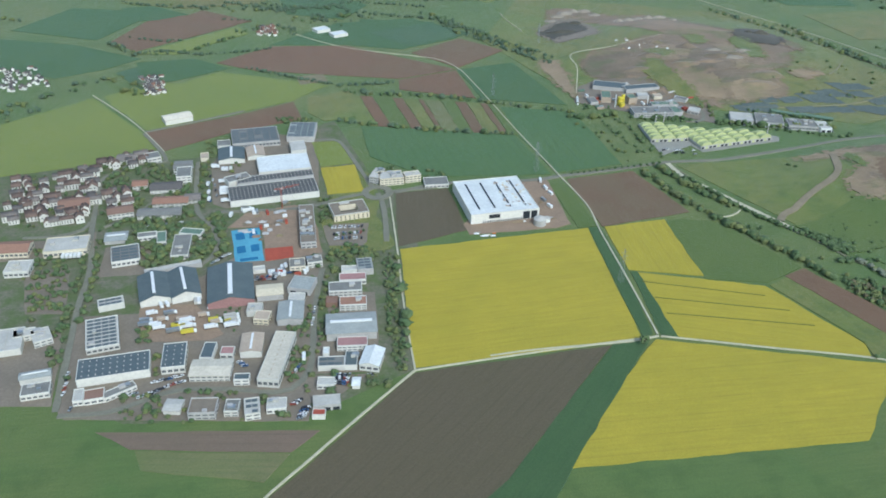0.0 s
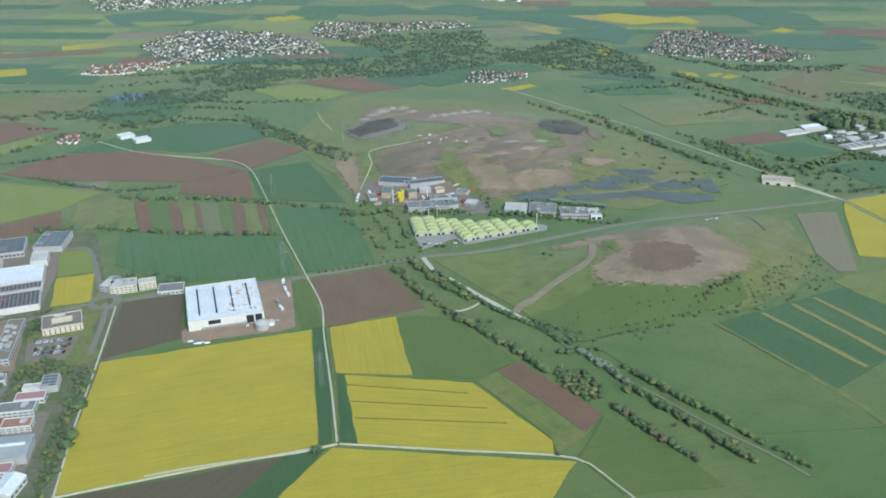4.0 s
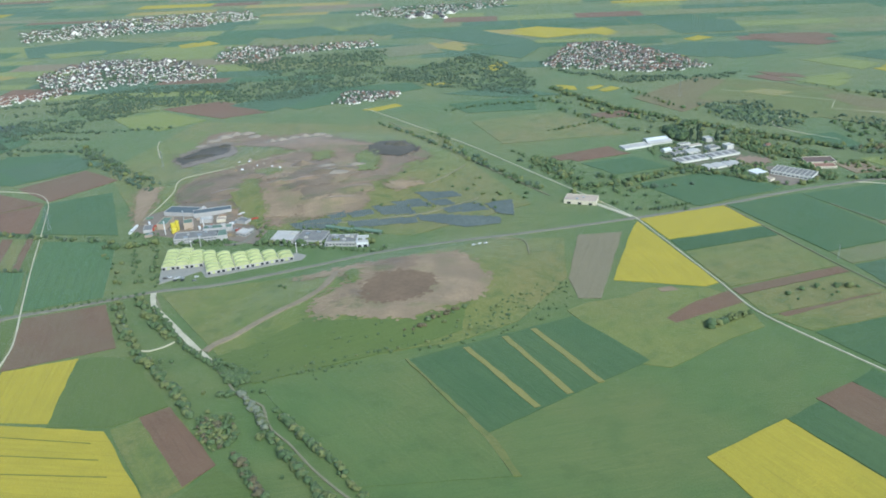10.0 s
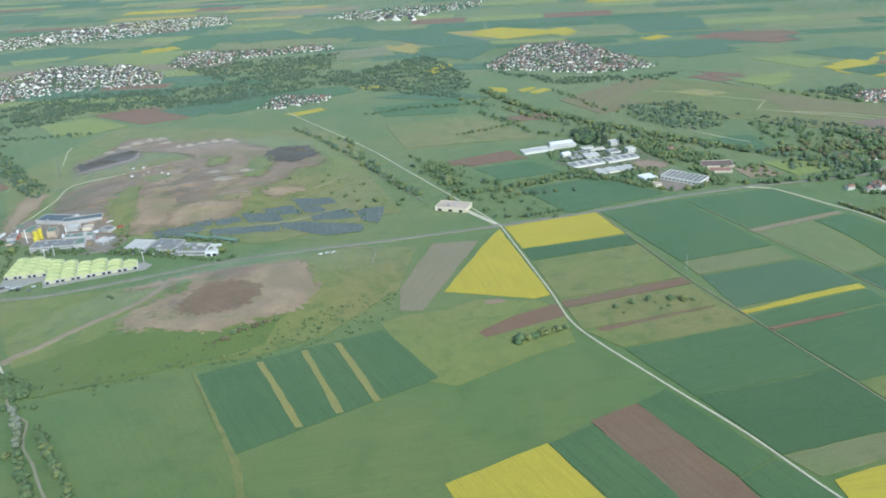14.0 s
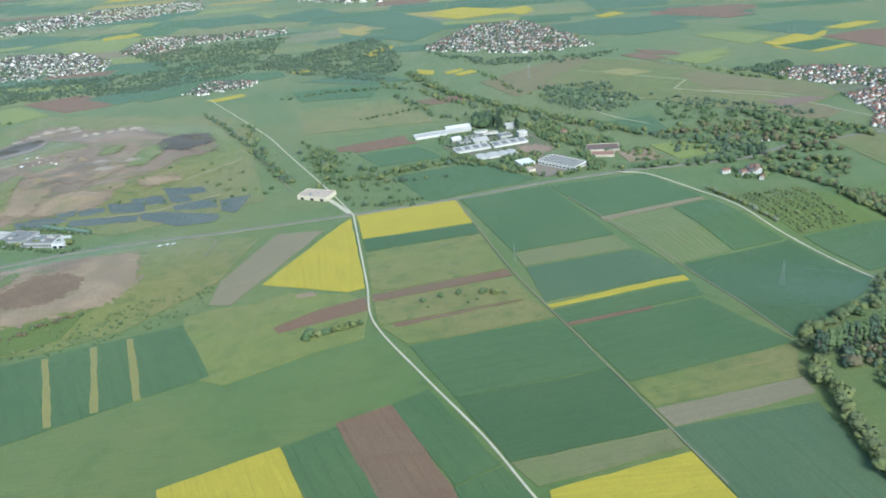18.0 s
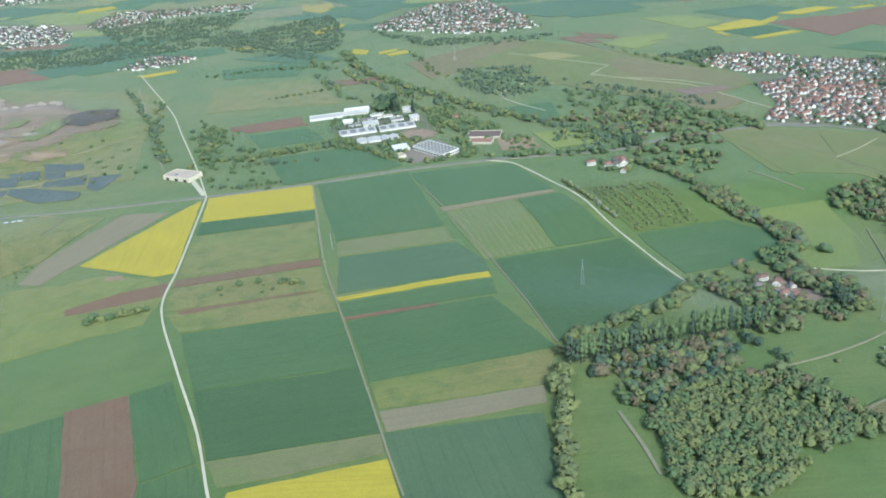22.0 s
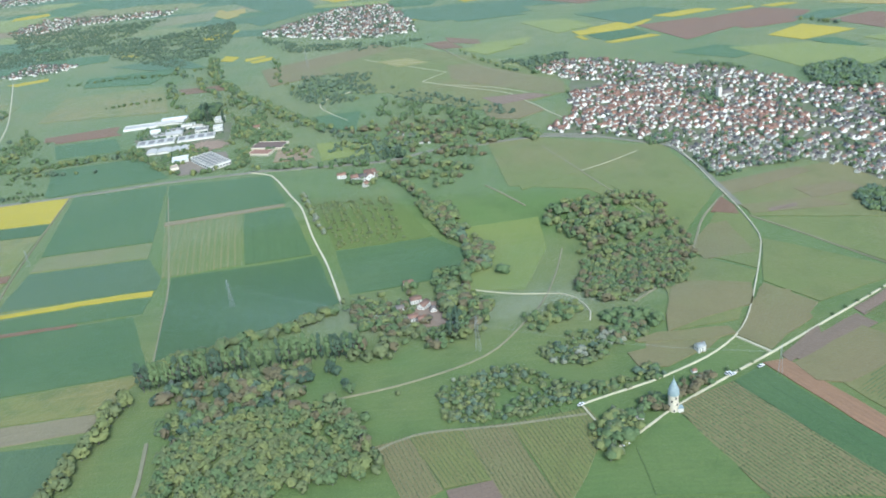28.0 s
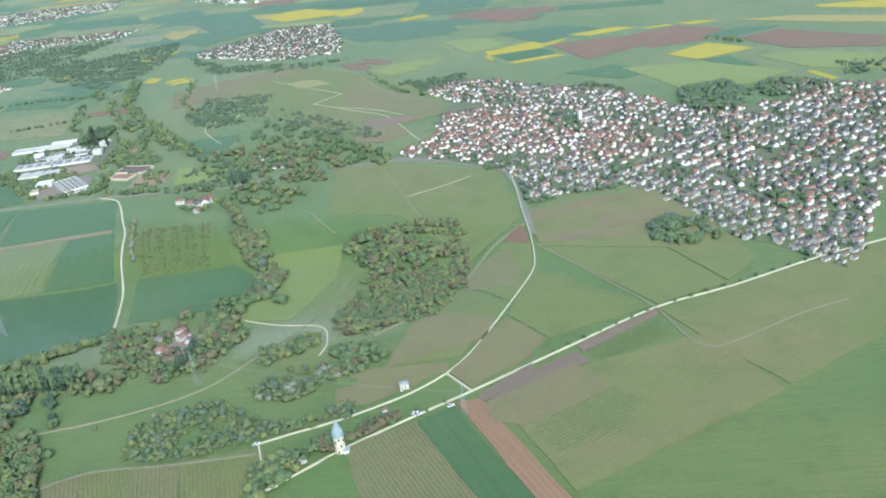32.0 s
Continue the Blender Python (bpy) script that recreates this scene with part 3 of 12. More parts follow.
def tree_shape(kind, seed, clumps, leaves=0, grade=1):
    """Trunk, limbs and a crown of clumps and loose sprays, 1 high. Gives vertices, triangles and 0 for leaf or 1 for bark."""
    rng = np.random.RandomState(seed)
    wide, low, top = {"broad": (0.40, 0.22, 1.0), "tall": (0.10, 0.02, 1.0), "bush": (0.62, 0.02, 0.9), "cone": (0.2, 0.12, 1.0), "ovate": (0.34, 0.10, 1.0)}[kind]
    V, Fs, idx, n = [], [], [], 0

    def put(v, f, k):
        nonlocal n
        V.append(v)
        Fs.append(f + n)
        idx.append(np.full(len(f), k))
        n += len(v)

    slim = 0.3 if kind == "tall" else 1.0
    put(*stem((0, 0, -0.05), (0, 0, low + 0.35 * (top - low)), 0.035 * slim, 0.018 * slim), 1)
    mid, half = (low + top) / 2, (top - low) / 2
    if grade:
        for i in range(4):
            a = rng.uniform(0, 6.28)
            put(*stem((0, 0, low + 0.08), (0.55 * wide * math.cos(a), 0.55 * wide * math.sin(a), mid), 0.016, 0.006, 4), 1)
    base_v, base_f = (ICO, ICO_F) if grade == 2 else (OCT, OCT_F)
    for i in range(clumps):
        d = rng.normal(size=3)
        d /= np.linalg.norm(d)
        r = rng.uniform(0.45, 0.95) ** 0.6
        c = np.array([d[0] * wide * r, d[1] * wide * r, mid + d[2] * half * r * 0.86])
        if kind == "cone":
            c[:2] *= 1.5 * (1 - (c[2] - low) / (top - low)) + 0.15
        size = wide * rng.uniform(0.30, 0.50) * (1.5, 1.25, 1.1)[grade]
        v = base_v * size * rng.uniform(0.65, 1.25, (len(base_v), 1)) * np.array([1, 1, rng.uniform(0.65, 1.0) * (1.8 if kind == "tall" else 1.0)])
        put(v + c, base_f, 0)
    for i in range(leaves):
        d = rng.normal(size=3)
        d /= np.linalg.norm(d)
        c = np.array([d[0] * wide * 1.05, d[1] * wide * 1.05, mid + d[2] * half * 0.98])
        put(c + rng.normal(size=(3, 3)) * wide * 0.13, np.array([(0, 1, 2)]), 0)
    return np.concatenate(V), np.concatenate(Fs), np.concatenate(idx)


SHAPES = {}


def shape(kind, grade, k):
    key = (kind, grade, k)
    if key not in SHAPES:
        v, f, i = tree_shape(kind, 31 * k + 7 * grade + len(kind), (11, 24, 30)[grade] + (14 if kind == "tall" else 0), (8, 26, 60)[grade], grade)
        own = np.zeros_like(v)
        cross = np.cross(v[f[:, 1]] - v[f[:, 0]], v[f[:, 2]] - v[f[:, 0]])
        for j in range(3):
            np.add.at(own, f[:, j], cross)
        own /= np.linalg.norm(own, axis=1)[:, None] + 1e-9
        out = (v - (0, 0, 0.3)) * (1, 1, 0.3 if kind == "tall" else 1)
        out /= np.linalg.norm(out, axis=1)[:, None] + 1e-9
        SHAPES[key] = (v, f, i, own * 0.25 + out * 0.75)
    return SHAPES[key]


def woods(name, spots, label, kinds=("broad",), sizes=(4.0, 7.0), leaf=("leaf",), grade=1, seed=1, category="trees"):
    """Uncounted trees or shrubs as one mesh: each with trunk, limbs and crown."""
    rng = np.random.RandomState(seed)
    V, Fs, idx, tint, N, n = [], [], [], [], [], 0
    for x, y in spots:
        if any(inside(q, x, y) for q in CLEARINGS):
            continue
        kind = kinds[rng.randint(len(kinds))]
        v, f, k, nor = shape(kind, grade, rng.randint(4))
        s = rng.uniform(*sizes)
        a = rng.uniform(0, 6.28)
        c, sn = math.cos(a), math.sin(a)
        sx = s * rng.uniform(0.85, 1.2)
        w = np.stack([(v[:, 0] * c - v[:, 1] * sn) * sx + x, (v[:, 0] * sn + v[:, 1] * c) * sx + y, v[:, 2] * s + hz(x, y)], 1)
        V.append(w)
        N.append(np.stack([nor[:, 0] * c - nor[:, 1] * sn, nor[:, 0] * sn + nor[:, 1] * c, nor[:, 2]], 1))
        Fs.append(f + n)
        m = rng.randint(len(leaf))
        idx.append(np.where(k == 0, m, len(leaf)))
        tint.append(np.full(len(v), rng.rand()))
        n += len(v)
    if not V:
        return None
    me = from_arrays(name, np.concatenate(V), np.concatenate(Fs), [M[q] for q in leaf] + [M["bark"]], np.concatenate(idx), np.concatenate(tint))
    nor = np.concatenate(N)
    me.normals_split_custom_set_from_vertices((nor / (np.linalg.norm(nor, axis=1)[:, None] + 1e-9)).tolist())
    return tagged(new(name, me), label, category, kind="stuff")


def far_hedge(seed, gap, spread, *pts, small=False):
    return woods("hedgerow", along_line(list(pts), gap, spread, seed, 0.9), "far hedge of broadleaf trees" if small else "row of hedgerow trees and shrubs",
                 ("broad", "bush"), (2.2, 3.8) if small else (2.8, 5.2), ("leaf_haze",) if small else ("leaf", "leaf_haze", "leaf_light"), 0, seed)


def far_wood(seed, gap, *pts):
    return woods("distant_trees", scatter(list(pts), gap * 0.68, seed, 0.66, rag=0.8), "distant belt of trees tinted blue-green for haze", ("bush", "broad"), (2.0, 3.8), ("leaf_haze",), 0, seed)


def hedge(seed, gap, spread, sizes, leaf, *pts):
    return woods("hedge", along_line(list(pts), gap, spread, seed, 0.94), "dense hedge of leafy shrubs and small trees", ("broad", "bush", "bush"), sizes, leaf if isinstance(leaf, tuple) else (leaf,), 1, seed)


def town_trees(seed, gap, sizes, *pts):
    return woods("trees", scatter(list(pts), gap * 0.85, seed, 0.85, rag=0.8), "group of broadleaf trees at the town", ("broad", "bush"), (sizes[0] * 0.8, sizes[1] * 0.8), ("leaf", "leaf_haze"), 0, seed)


def garden_trees(seed, gap, keep, rag, sizes, *pts):
    return woods("garden_trees", free(scatter(list(pts), gap, seed, keep * 0.8, rag=rag), 0.9), "leafy trees and shrubs between works buildings", ("broad", "bush", "broad"), (sizes[0] * 0.75, sizes[1] * 0.78), ("leaf", "leaf", "leaf_olive", "leaf_light"), 1, seed)


TREES = {}


def tree(kind, leaf, x, y, s, label, group, name="tree"):
    """One tree: a trunk with its crown."""
    k = (int(x * 7) + int(y * 3)) % 3
    key = (kind, leaf, k)
    if key not in TREES:
        v, f, i, _ = shape(kind, 1, k)
        ms = []
        for which, mm, nm in ((1, "bark", "trunk"), (0, leaf, "crown")):
            ff = f[i == which]
            used, inv = np.unique(ff, return_inverse=True)
            ms.append(from_arrays(nm, v[used], inv.reshape(-1, 3), [M[mm]], None, np.full(len(used), 0.35 + 0.2 * k)))
        TREES[key] = ms
    root = new(name)
    root.empty_display_size = 0.3
    root.location, root.scale, root.rotation_euler = (x, y, hz(x, y)), (s, s, s), (0, 0, (x * 13 + y * 7) % 6.28)
    for nm, me in zip(("trunk", "crown"), TREES[key]):
        new(nm, me).parent = root
    return tagged(root, label, "tree", group)


# ---- buildings ----
def block(bm, x0, y0, z0, x1, y1, z1, mat=0):
    vs = [bm.verts.new((x, y, z)) for z in (z0, z1) for x, y in ((x0, y0), (x1, y0), (x1, y1), (x0, y1))]
    out = []
    for q in ((3, 2, 1, 0), (4, 5, 6, 7), (0, 1, 5, 4), (1, 2, 6, 5), (2, 3, 7, 6), (3, 0, 4, 7)):
        f = bm.faces.new([vs[i] for i in q])
        f.material_index = mat
        out.append(f)
    return out


def house_arrays(w, d, h, rise):
    """Walls with gables, and a roof of two slopes with eaves."""
    x, y = w / 2, d / 2
    wall = [(-x, -y, -0.3), (x, -y, -0.3), (x, y, -0.3), (-x, y, -0.3), (-x, -y, h), (x, -y, h), (x, y, h), (-x, y, h), (-x, 0, h + rise), (x, 0, h + rise)]
    wf = [(0, 1, 5), (0, 5, 4), (2, 3, 7), (2, 7, 6), (1, 2, 6), (1, 6, 5), (3, 0, 4), (3, 4, 7), (5, 6, 9), (7, 4, 8)]
    e, t = 0.35, 0.18
    k = rise / y
    roof, rf = [], []
    for s in (-1, 1):
        b = len(roof)
        roof += [(-x - e, s * (y + e), h - e * k), (x + e, s * (y + e), h - e * k), (x + e, 0, h + rise), (-x - e, 0, h + rise)]
        roof += [(p[0], p[1], p[2] + t) for p in roof[b : b + 4]]
        for q in ((0, 1, 2, 3), (7, 6, 5, 4), (0, 4, 5, 1), (1, 5, 6, 2), (3, 2, 6, 7), (0, 3, 7, 4)):
            rf += [(b + q[0], b + q[1], b + q[2]), (b + q[0], b + q[2], b + q[3])]
    return np.array(wall, float), np.array(wf), np.array(roof, float), np.array(rf)


def houses_far(name, spots, label, size=(2.6, 4.6), red=0.5, seed=3, turn=0.0):
    """A far village of many houses, each with walls and a pitched roof, as one mesh."""
    rng = np.random.RandomState(seed)
    V, Fs, idx, tint, n = [], [], [], [], 0
    for x, y in spots:
        w, d, h = rng.uniform(*size), rng.uniform(*size) * 0.8, rng.uniform(1.7, 2.6)
        wv, wf, rv, rf = house_arrays(w, d, h, d * rng.uniform(0.32, 0.46))
        a = radians(turn + rng.choice([0, 90, 90]) + rng.uniform(-30, 30))
        c, s = math.cos(a), math.sin(a)
        v = np.concatenate([wv, rv])
        V.append(np.stack([v[:, 0] * c - v[:, 1] * s + x, v[:, 0] * s + v[:, 1] * c + y, v[:, 2] + hz(x, y)], 1))
        Fs.append(np.concatenate([wf, rf + len(wv)]) + n)
        roof = 1 if rng.rand() < red else 2
        idx.append(np.r_[np.zeros(len(wf)), np.full(len(rf), roof)])
        tint.append(np.full(len(v), rng.rand()))
        n += len(v)
    me = from_arrays(name, np.concatenate(V), np.concatenate(Fs), [M["wall_town"], M["roof_red"], M["roof_grey"]], np.concatenate(idx), np.concatenate(tint))
    return tagged(new(name, me), label, "village", kind="stuff")


HOUSES = {}


def house(x, y, turn, k, roof, group, label, scale=1.0):
    """One house: walls with windows, a pitched roof, a chimney."""
    key = (k, roof)
    if key not in HOUSES:
        w, d, h, rise = ((8.0, 6.5, 4.3, 2.3), (7.0, 6.0, 3.9, 2.5), (10.5, 6.5, 4.8, 2.2), (6.2, 5.6, 4.9, 2.0))[k]
        wv, wf, rv, rf = house_arrays(w, d, h, rise)
        bm = bmesh.new()
        vs = [bm.verts.new(p) for p in wv]
        for f in wf:
            bm.faces.new([vs[i] for i in f])
        for sgn in (-1, 1):
            for z in (0.9, 2.6):
                for i in range(int(w // 2.2)):
                    cx = -w / 2 + 1.3 + i * 2.2
                    if z + 1.1 < h:
                        block(bm, cx - 0.4, sgn * d / 2 - 0.05, z, cx + 0.4, sgn * d / 2 + 0.05, z + 1.1, 1)
            for cy in (-1.2, 1.2):
                block(bm, sgn * w / 2 - 0.05, cy - 0.4, 2.5, sgn * w / 2 + 0.05, cy + 0.4, 3.5, 1)
        me = bpy.data.meshes.new("wall")
        bm.to_mesh(me)
        bm.free()
        me.materials.append(M["wall_white"])
        me.materials.append(M["glass_dark"])
        rm = from_arrays("roof", rv, rf, [M[roof]])
        bm = bmesh.new()
        block(bm, w * 0.2, -0.35, h + rise - 1.0, w * 0.2 + 0.6, 0.35, h + rise + 0.9)
        cm = bpy.data.meshes.new("chimney")
        bm.to_mesh(cm)
        bm.free()
        cm.materials.append(M["roof_red"])
        HOUSES[key] = (me, rm, cm)
    BUILT.append((x, y, 8.5 * scale, 6.5 * scale, radians(turn)))
    root = new("house")
    root.location, root.rotation_euler, root.scale = (x, y, hz(x, y)), (0, 0, radians(turn)), (scale,) * 3
    for nm, me in zip(("wall", "roof", "chimney"), HOUSES[key]):
        new(nm, me).parent = root
    return tagged(root, label, "house", group)


def hut(x, y, turn, k):
    return house(x, y, turn, k, "roof_grey", "allotment huts", "small garden hut with a grey roof", 0.3)


def hall(name, cx, cy, w, d, turn, h, wall, roof, label, pitch=0.0, skylights=0, panels=0, windows=0, doors=0, units=0, category="building", door_mat="glass_dark", parapet=0.5, ridge="x", domes=None, dashes=0, dome=1.0):
    """A works or office building: walls, roof with parapet or a low pitch, and what sits in and on them."""
    root = new(name)
    root.location, root.rotation_euler = (cx, cy, hz(cx, cy)), (0, 0, radians(turn))
    tagged(root, label, category)
    BUILT.append((cx, cy, w, d, radians(turn)))
    rng = random.Random(int(cx * 5 + cy))
    bm = bmesh.new()
    block(bm, -w / 2, -d / 2, -0.4, w / 2, d / 2, h)
    part("wall", bm, M[wall], root)
    bm = bmesh.new()
    if pitch:
        e, t = 0.4, 0.25
        L, S = (w, d) if ridge == "x" else (d, w)
        for s in (-1, 1):
            p = [(-L / 2 - e, s * (S / 2 + e), h), (L / 2 + e, s * (S / 2 + e), h), (L / 2 + e, 0, h + pitch), (-L / 2 - e, 0, h + pitch)]
            lo, hi = [bm.verts.new(q) for q in p], [bm.verts.new((q[0], q[1], q[2] + t)) for q in p]
            bm.faces.new(lo), bm.faces.new(hi)
            for i in range(4):
                bm.faces.new((lo[i], lo[(i + 1) % 4], hi[(i + 1) % 4], hi[i]))
        bmesh.ops.recalc_face_normals(bm, faces=bm.faces[:])
        if ridge != "x":
            bmesh.ops.rotate(bm, verts=bm.verts[:], cent=(0, 0, 0), matrix=Matrix.Rotation(radians(90), 3, "Z"))
        part("roof", bm, M[roof], root)
        for s in (-1, 1):
            bm = bmesh.new()
            v = [bm.verts.new(q) for q in ((s * L / 2, -S / 2, h), (s * L / 2, S / 2, h), (s * L / 2, 0, h + pitch))]
            u = [bm.verts.new((q.co.x - s * 0.3, q.co.y, q.co.z)) for q in v]
            bm.faces.new(v), bm.faces.new(u)
            for i in range(3):
                bm.faces.new((v[i], v[(i + 1) % 3], u[(i + 1) % 3], u[i]))
            bmesh.ops.recalc_face_normals(bm, faces=bm.faces[:])
            if ridge != "x":
                bmesh.ops.rotate(bm, verts=bm.verts[:], cent=(0, 0, 0), matrix=Matrix.Rotation(radians(90), 3, "Z"))
            part("gable", bm, M[wall], root)
    else:
        block(bm, -w / 2 + 0.3, -d / 2 + 0.3, h - 0.1, w / 2 - 0.3, d / 2 - 0.3, h + 0.12)
        part("roof", bm, M[roof], root)
        bm = bmesh.new()
        t = 0.3
        for b in ((-w / 2, -d / 2, w / 2, -d / 2 + t), (-w / 2, d / 2 - t, w / 2, d / 2), (-w / 2, -d / 2 + t, -w / 2 + t, d / 2 - t), (w / 2 - t, -d / 2 + t, w / 2, d / 2 - t)):
            block(bm, b[0], b[1], h + 0.002, b[2], b[3], h + parapet)
        part("parapet", bm, M[wall], root)
    top = h + 0.15
    for i in range(skylights):
        bm = bmesh.new()
        if pitch:
            L, S = (w, d) if ridge == "x" else (d, w)
            block(bm, -L * 0.42, -S * 0.05, h + pitch * 0.9 + 0.2, L * 0.42, S * 0.05, h + pitch + 0.7)
            if ridge != "x":
                bmesh.ops.rotate(bm, verts=bm.verts[:], cent=(0, 0, 0), matrix=Matrix.Rotation(radians(90), 3, "Z"))
            part("skylight", bm, M["white"], root)
            break
        x = -w / 2 + w * (i + 0.7) / (skylights + 0.4)
        block(bm, x - 0.5, -d * 0.36, top, x + 0.5, d * 0.38, top + 0.4)
        part("skylight", bm, M["glass_dark" if roof == "roof_white" else "roof_pale"], root)
    if panels:
        rows = max(2, int(d / 3.2))
        for r in range(rows):
            y = -d / 2 + d * (r + 0.5) / rows
            for s in range(panels):
                if rng.random() < 0.93:
                    x0, x1 = -w / 2 + 0.8 + (w - 1.6) * s / panels, -w / 2 + 0.8 + (w - 1.6) * (s + 0.9) / panels
                    bm = bmesh.new()
                    block(bm, x0, y - 1.05, top, x1, y + 0.75, top + 0.3)
                    part("solar_panel", bm, M["panel"], root)
    if domes:
        me = None
        for i in range(domes[0]):
            for j in range(domes[1]):
                if me is None:
                    bm = bmesh.new()
                    block(bm, -0.3 * dome, -0.24 * dome, 0, 0.3 * dome, 0.24 * dome, 0.25 + 0.1 * dome)
                    me = bpy.data.meshes.new("skylight")
                    bm.to_mesh(me)
                    bm.free()
                    me.materials.append(M["roof_pale"])
                ob = new("skylight", me)
                ob.parent = root
                ob.location = (w * ((i + 0.5) / domes[0] - 0.5) * 0.95, d * ((j + 0.5) / domes[1] - 0.5) * 0.92, top)
    for i in range(dashes):
        bm = bmesh.new()
        y = d * ((i + 0.5) / dashes - 0.5) * 0.9
        block(bm, -0.25, y - 0.8, top, 0.25, y + 0.8, top + 0.12)
        part("skylight", bm, M["roof_tan"], root)
    for i in range(units):
        bm = bmesh.new()
        x, y, s = rng.uniform(-0.36, 0.36) * w, rng.uniform(-0.36, 0.36) * d, rng.uniform(0.8, 1.9)
        block(bm, x - s, y - s * 0.7, top, x + s, y + s * 0.7, top + rng.uniform(0.7, 1.5))
        part("roof_unit", bm, M[rng.choice(["steel", "roof_pale", "concrete"])], root)
    if windows:
        for f in range(windows):
            z = h * (f + 0.35) / windows
            zz = min(z + h * 0.34 / windows, h - 0.2)
            for sx in range(max(2, int(w / 2.6))):
                n = max(2, int(w / 2.6))
                x = -w / 2 + w * (sx + 0.5) / n
                bm = bmesh.new()
                block(bm, x - w / n * 0.36, -d / 2 - 0.04, z, x + w / n * 0.36, -d / 2 + 0.1, zz)
                part("window", bm, M["window_glass"], root)
            n = max(2, int(d / 3.5))
            for s in (-1, 1):
                for sy in range(n):
                    y = -d / 2 + d * (sy + 0.5) / n
                    bm = bmesh.new()
                    block(bm, s * w / 2 - 0.06, y - d / n * 0.34, z, s * w / 2 + 0.06, y + d / n * 0.34, zz)
                    part("window", bm, M["window_glass"], root)
    for i in range(doors):
        x = -w / 2 + w * (i + 0.5) / doors
        bm = bmesh.new()
        block(bm, x - min(1.6, w / doors * 0.36), -d / 2 - 0.05, 0.05, x + min(1.6, w / doors * 0.36), -d / 2 + 0.1, min(h * 0.62, 3.2))
        part("loading_door", bm, M[door_mat], root)
    return root


def hull(bm, profile, x0, x1, mat=0):
    """A shape with one cross-section (y, z) from x0 to x1."""
    a, b = [bm.verts.new((x0, y, z)) for y, z in profile], [bm.verts.new((x1, y, z)) for y, z in profile]
    fs = [bm.faces.new(a[::-1]), bm.faces.new(b)]
    for i in range(len(profile)):
        j = (i + 1) % len(profile)
        fs.append(bm.faces.new((a[i], a[j], b[j], b[i])))
    for f in fs:
        f.material_index = mat


def rod(bm, a, b, r0, r1=None, sides=8):
    v, f = stem(a, b, r0, r0 if r1 is None else r1, sides)
    vs = [bm.verts.new(p) for p in v]
    for q in f:
        bm.faces.new([vs[i] for i in q])
    bm.faces.new(vs[:sides][::-1])
    bm.faces.new(vs[sides:])


def mesh_of(name, bm, mat):
    bmesh.ops.recalc_face_normals(bm, faces=bm.faces[:])
    me = bpy.data.meshes.new(name)
    bm.to_mesh(me)
    bm.free()
    me.materials.append(M[mat])
    return me


KIT = {}


def car(x, y, turn, paint, group="parked cars", scale=0.72):
    """A parked car: body, cabin glass, four wheels."""
    if ("car", paint) not in KIT:
        bm = bmesh.new()
        hull(bm, [(-0.85, 0.3), (0.85, 0.3), (0.88, 0.75), (0.8, 0.92), (-0.8, 0.92), (-0.88, 0.75)], -2.1, 2.1)
        body = mesh_of("body", bm, paint)
        bm = bmesh.new()
        vs = [bm.verts.new(p) for p in ((-1.7, -0.76, 0.92), (1.0, -0.76, 0.92), (1.0, 0.76, 0.92), (-1.7, 0.76, 0.92), (-1.3, -0.62, 1.45), (0.3, -0.62, 1.45), (0.3, 0.62, 1.45), (-1.3, 0.62, 1.45))]
        for q in ((4, 5, 6, 7), (0, 1, 5, 4), (1, 2, 6, 5), (2, 3, 7, 6), (3, 0, 4, 7)):
            bm.faces.new([vs[i] for i in q])
        cabin = mesh_of("cabin", bm, "glass_dark")
        bm = bmesh.new()
        block(bm, -1.25, -0.6, 1.45, 0.25, 0.6, 1.5)
        top = mesh_of("roof", bm, paint)
        bm = bmesh.new()
        rod(bm, (0, -0.12, 0), (0, 0.12, 0), 0.33)
        KIT[("car", paint)] = (body, cabin, top, mesh_of("wheel", bm, "black"))
    body, cabin, top, wheel = KIT[("car", paint)]
    root = new("car")
    root.location, root.rotation_euler, root.scale = (x, y, hz(x, y) + 0.72), (0, 0, radians(turn)), (scale,) * 3
    new("body", body).parent = root
    new("cabin", cabin).parent = root
    new("roof", top).parent = root
    for wx in (-1.3, 1.3):
        for wy in (-0.78, 0.78):
            w = new("wheel", wheel)
            w.parent, w.location = root, (wx, wy, 0.33)
    return tagged(root, {"white": "white car parked on paving", "blue": "blue car parked on paving", "black": "dark car parked on paving", "steel": "silver car parked on paving", "sport_red": "red car parked on paving"}[paint], "car", group)


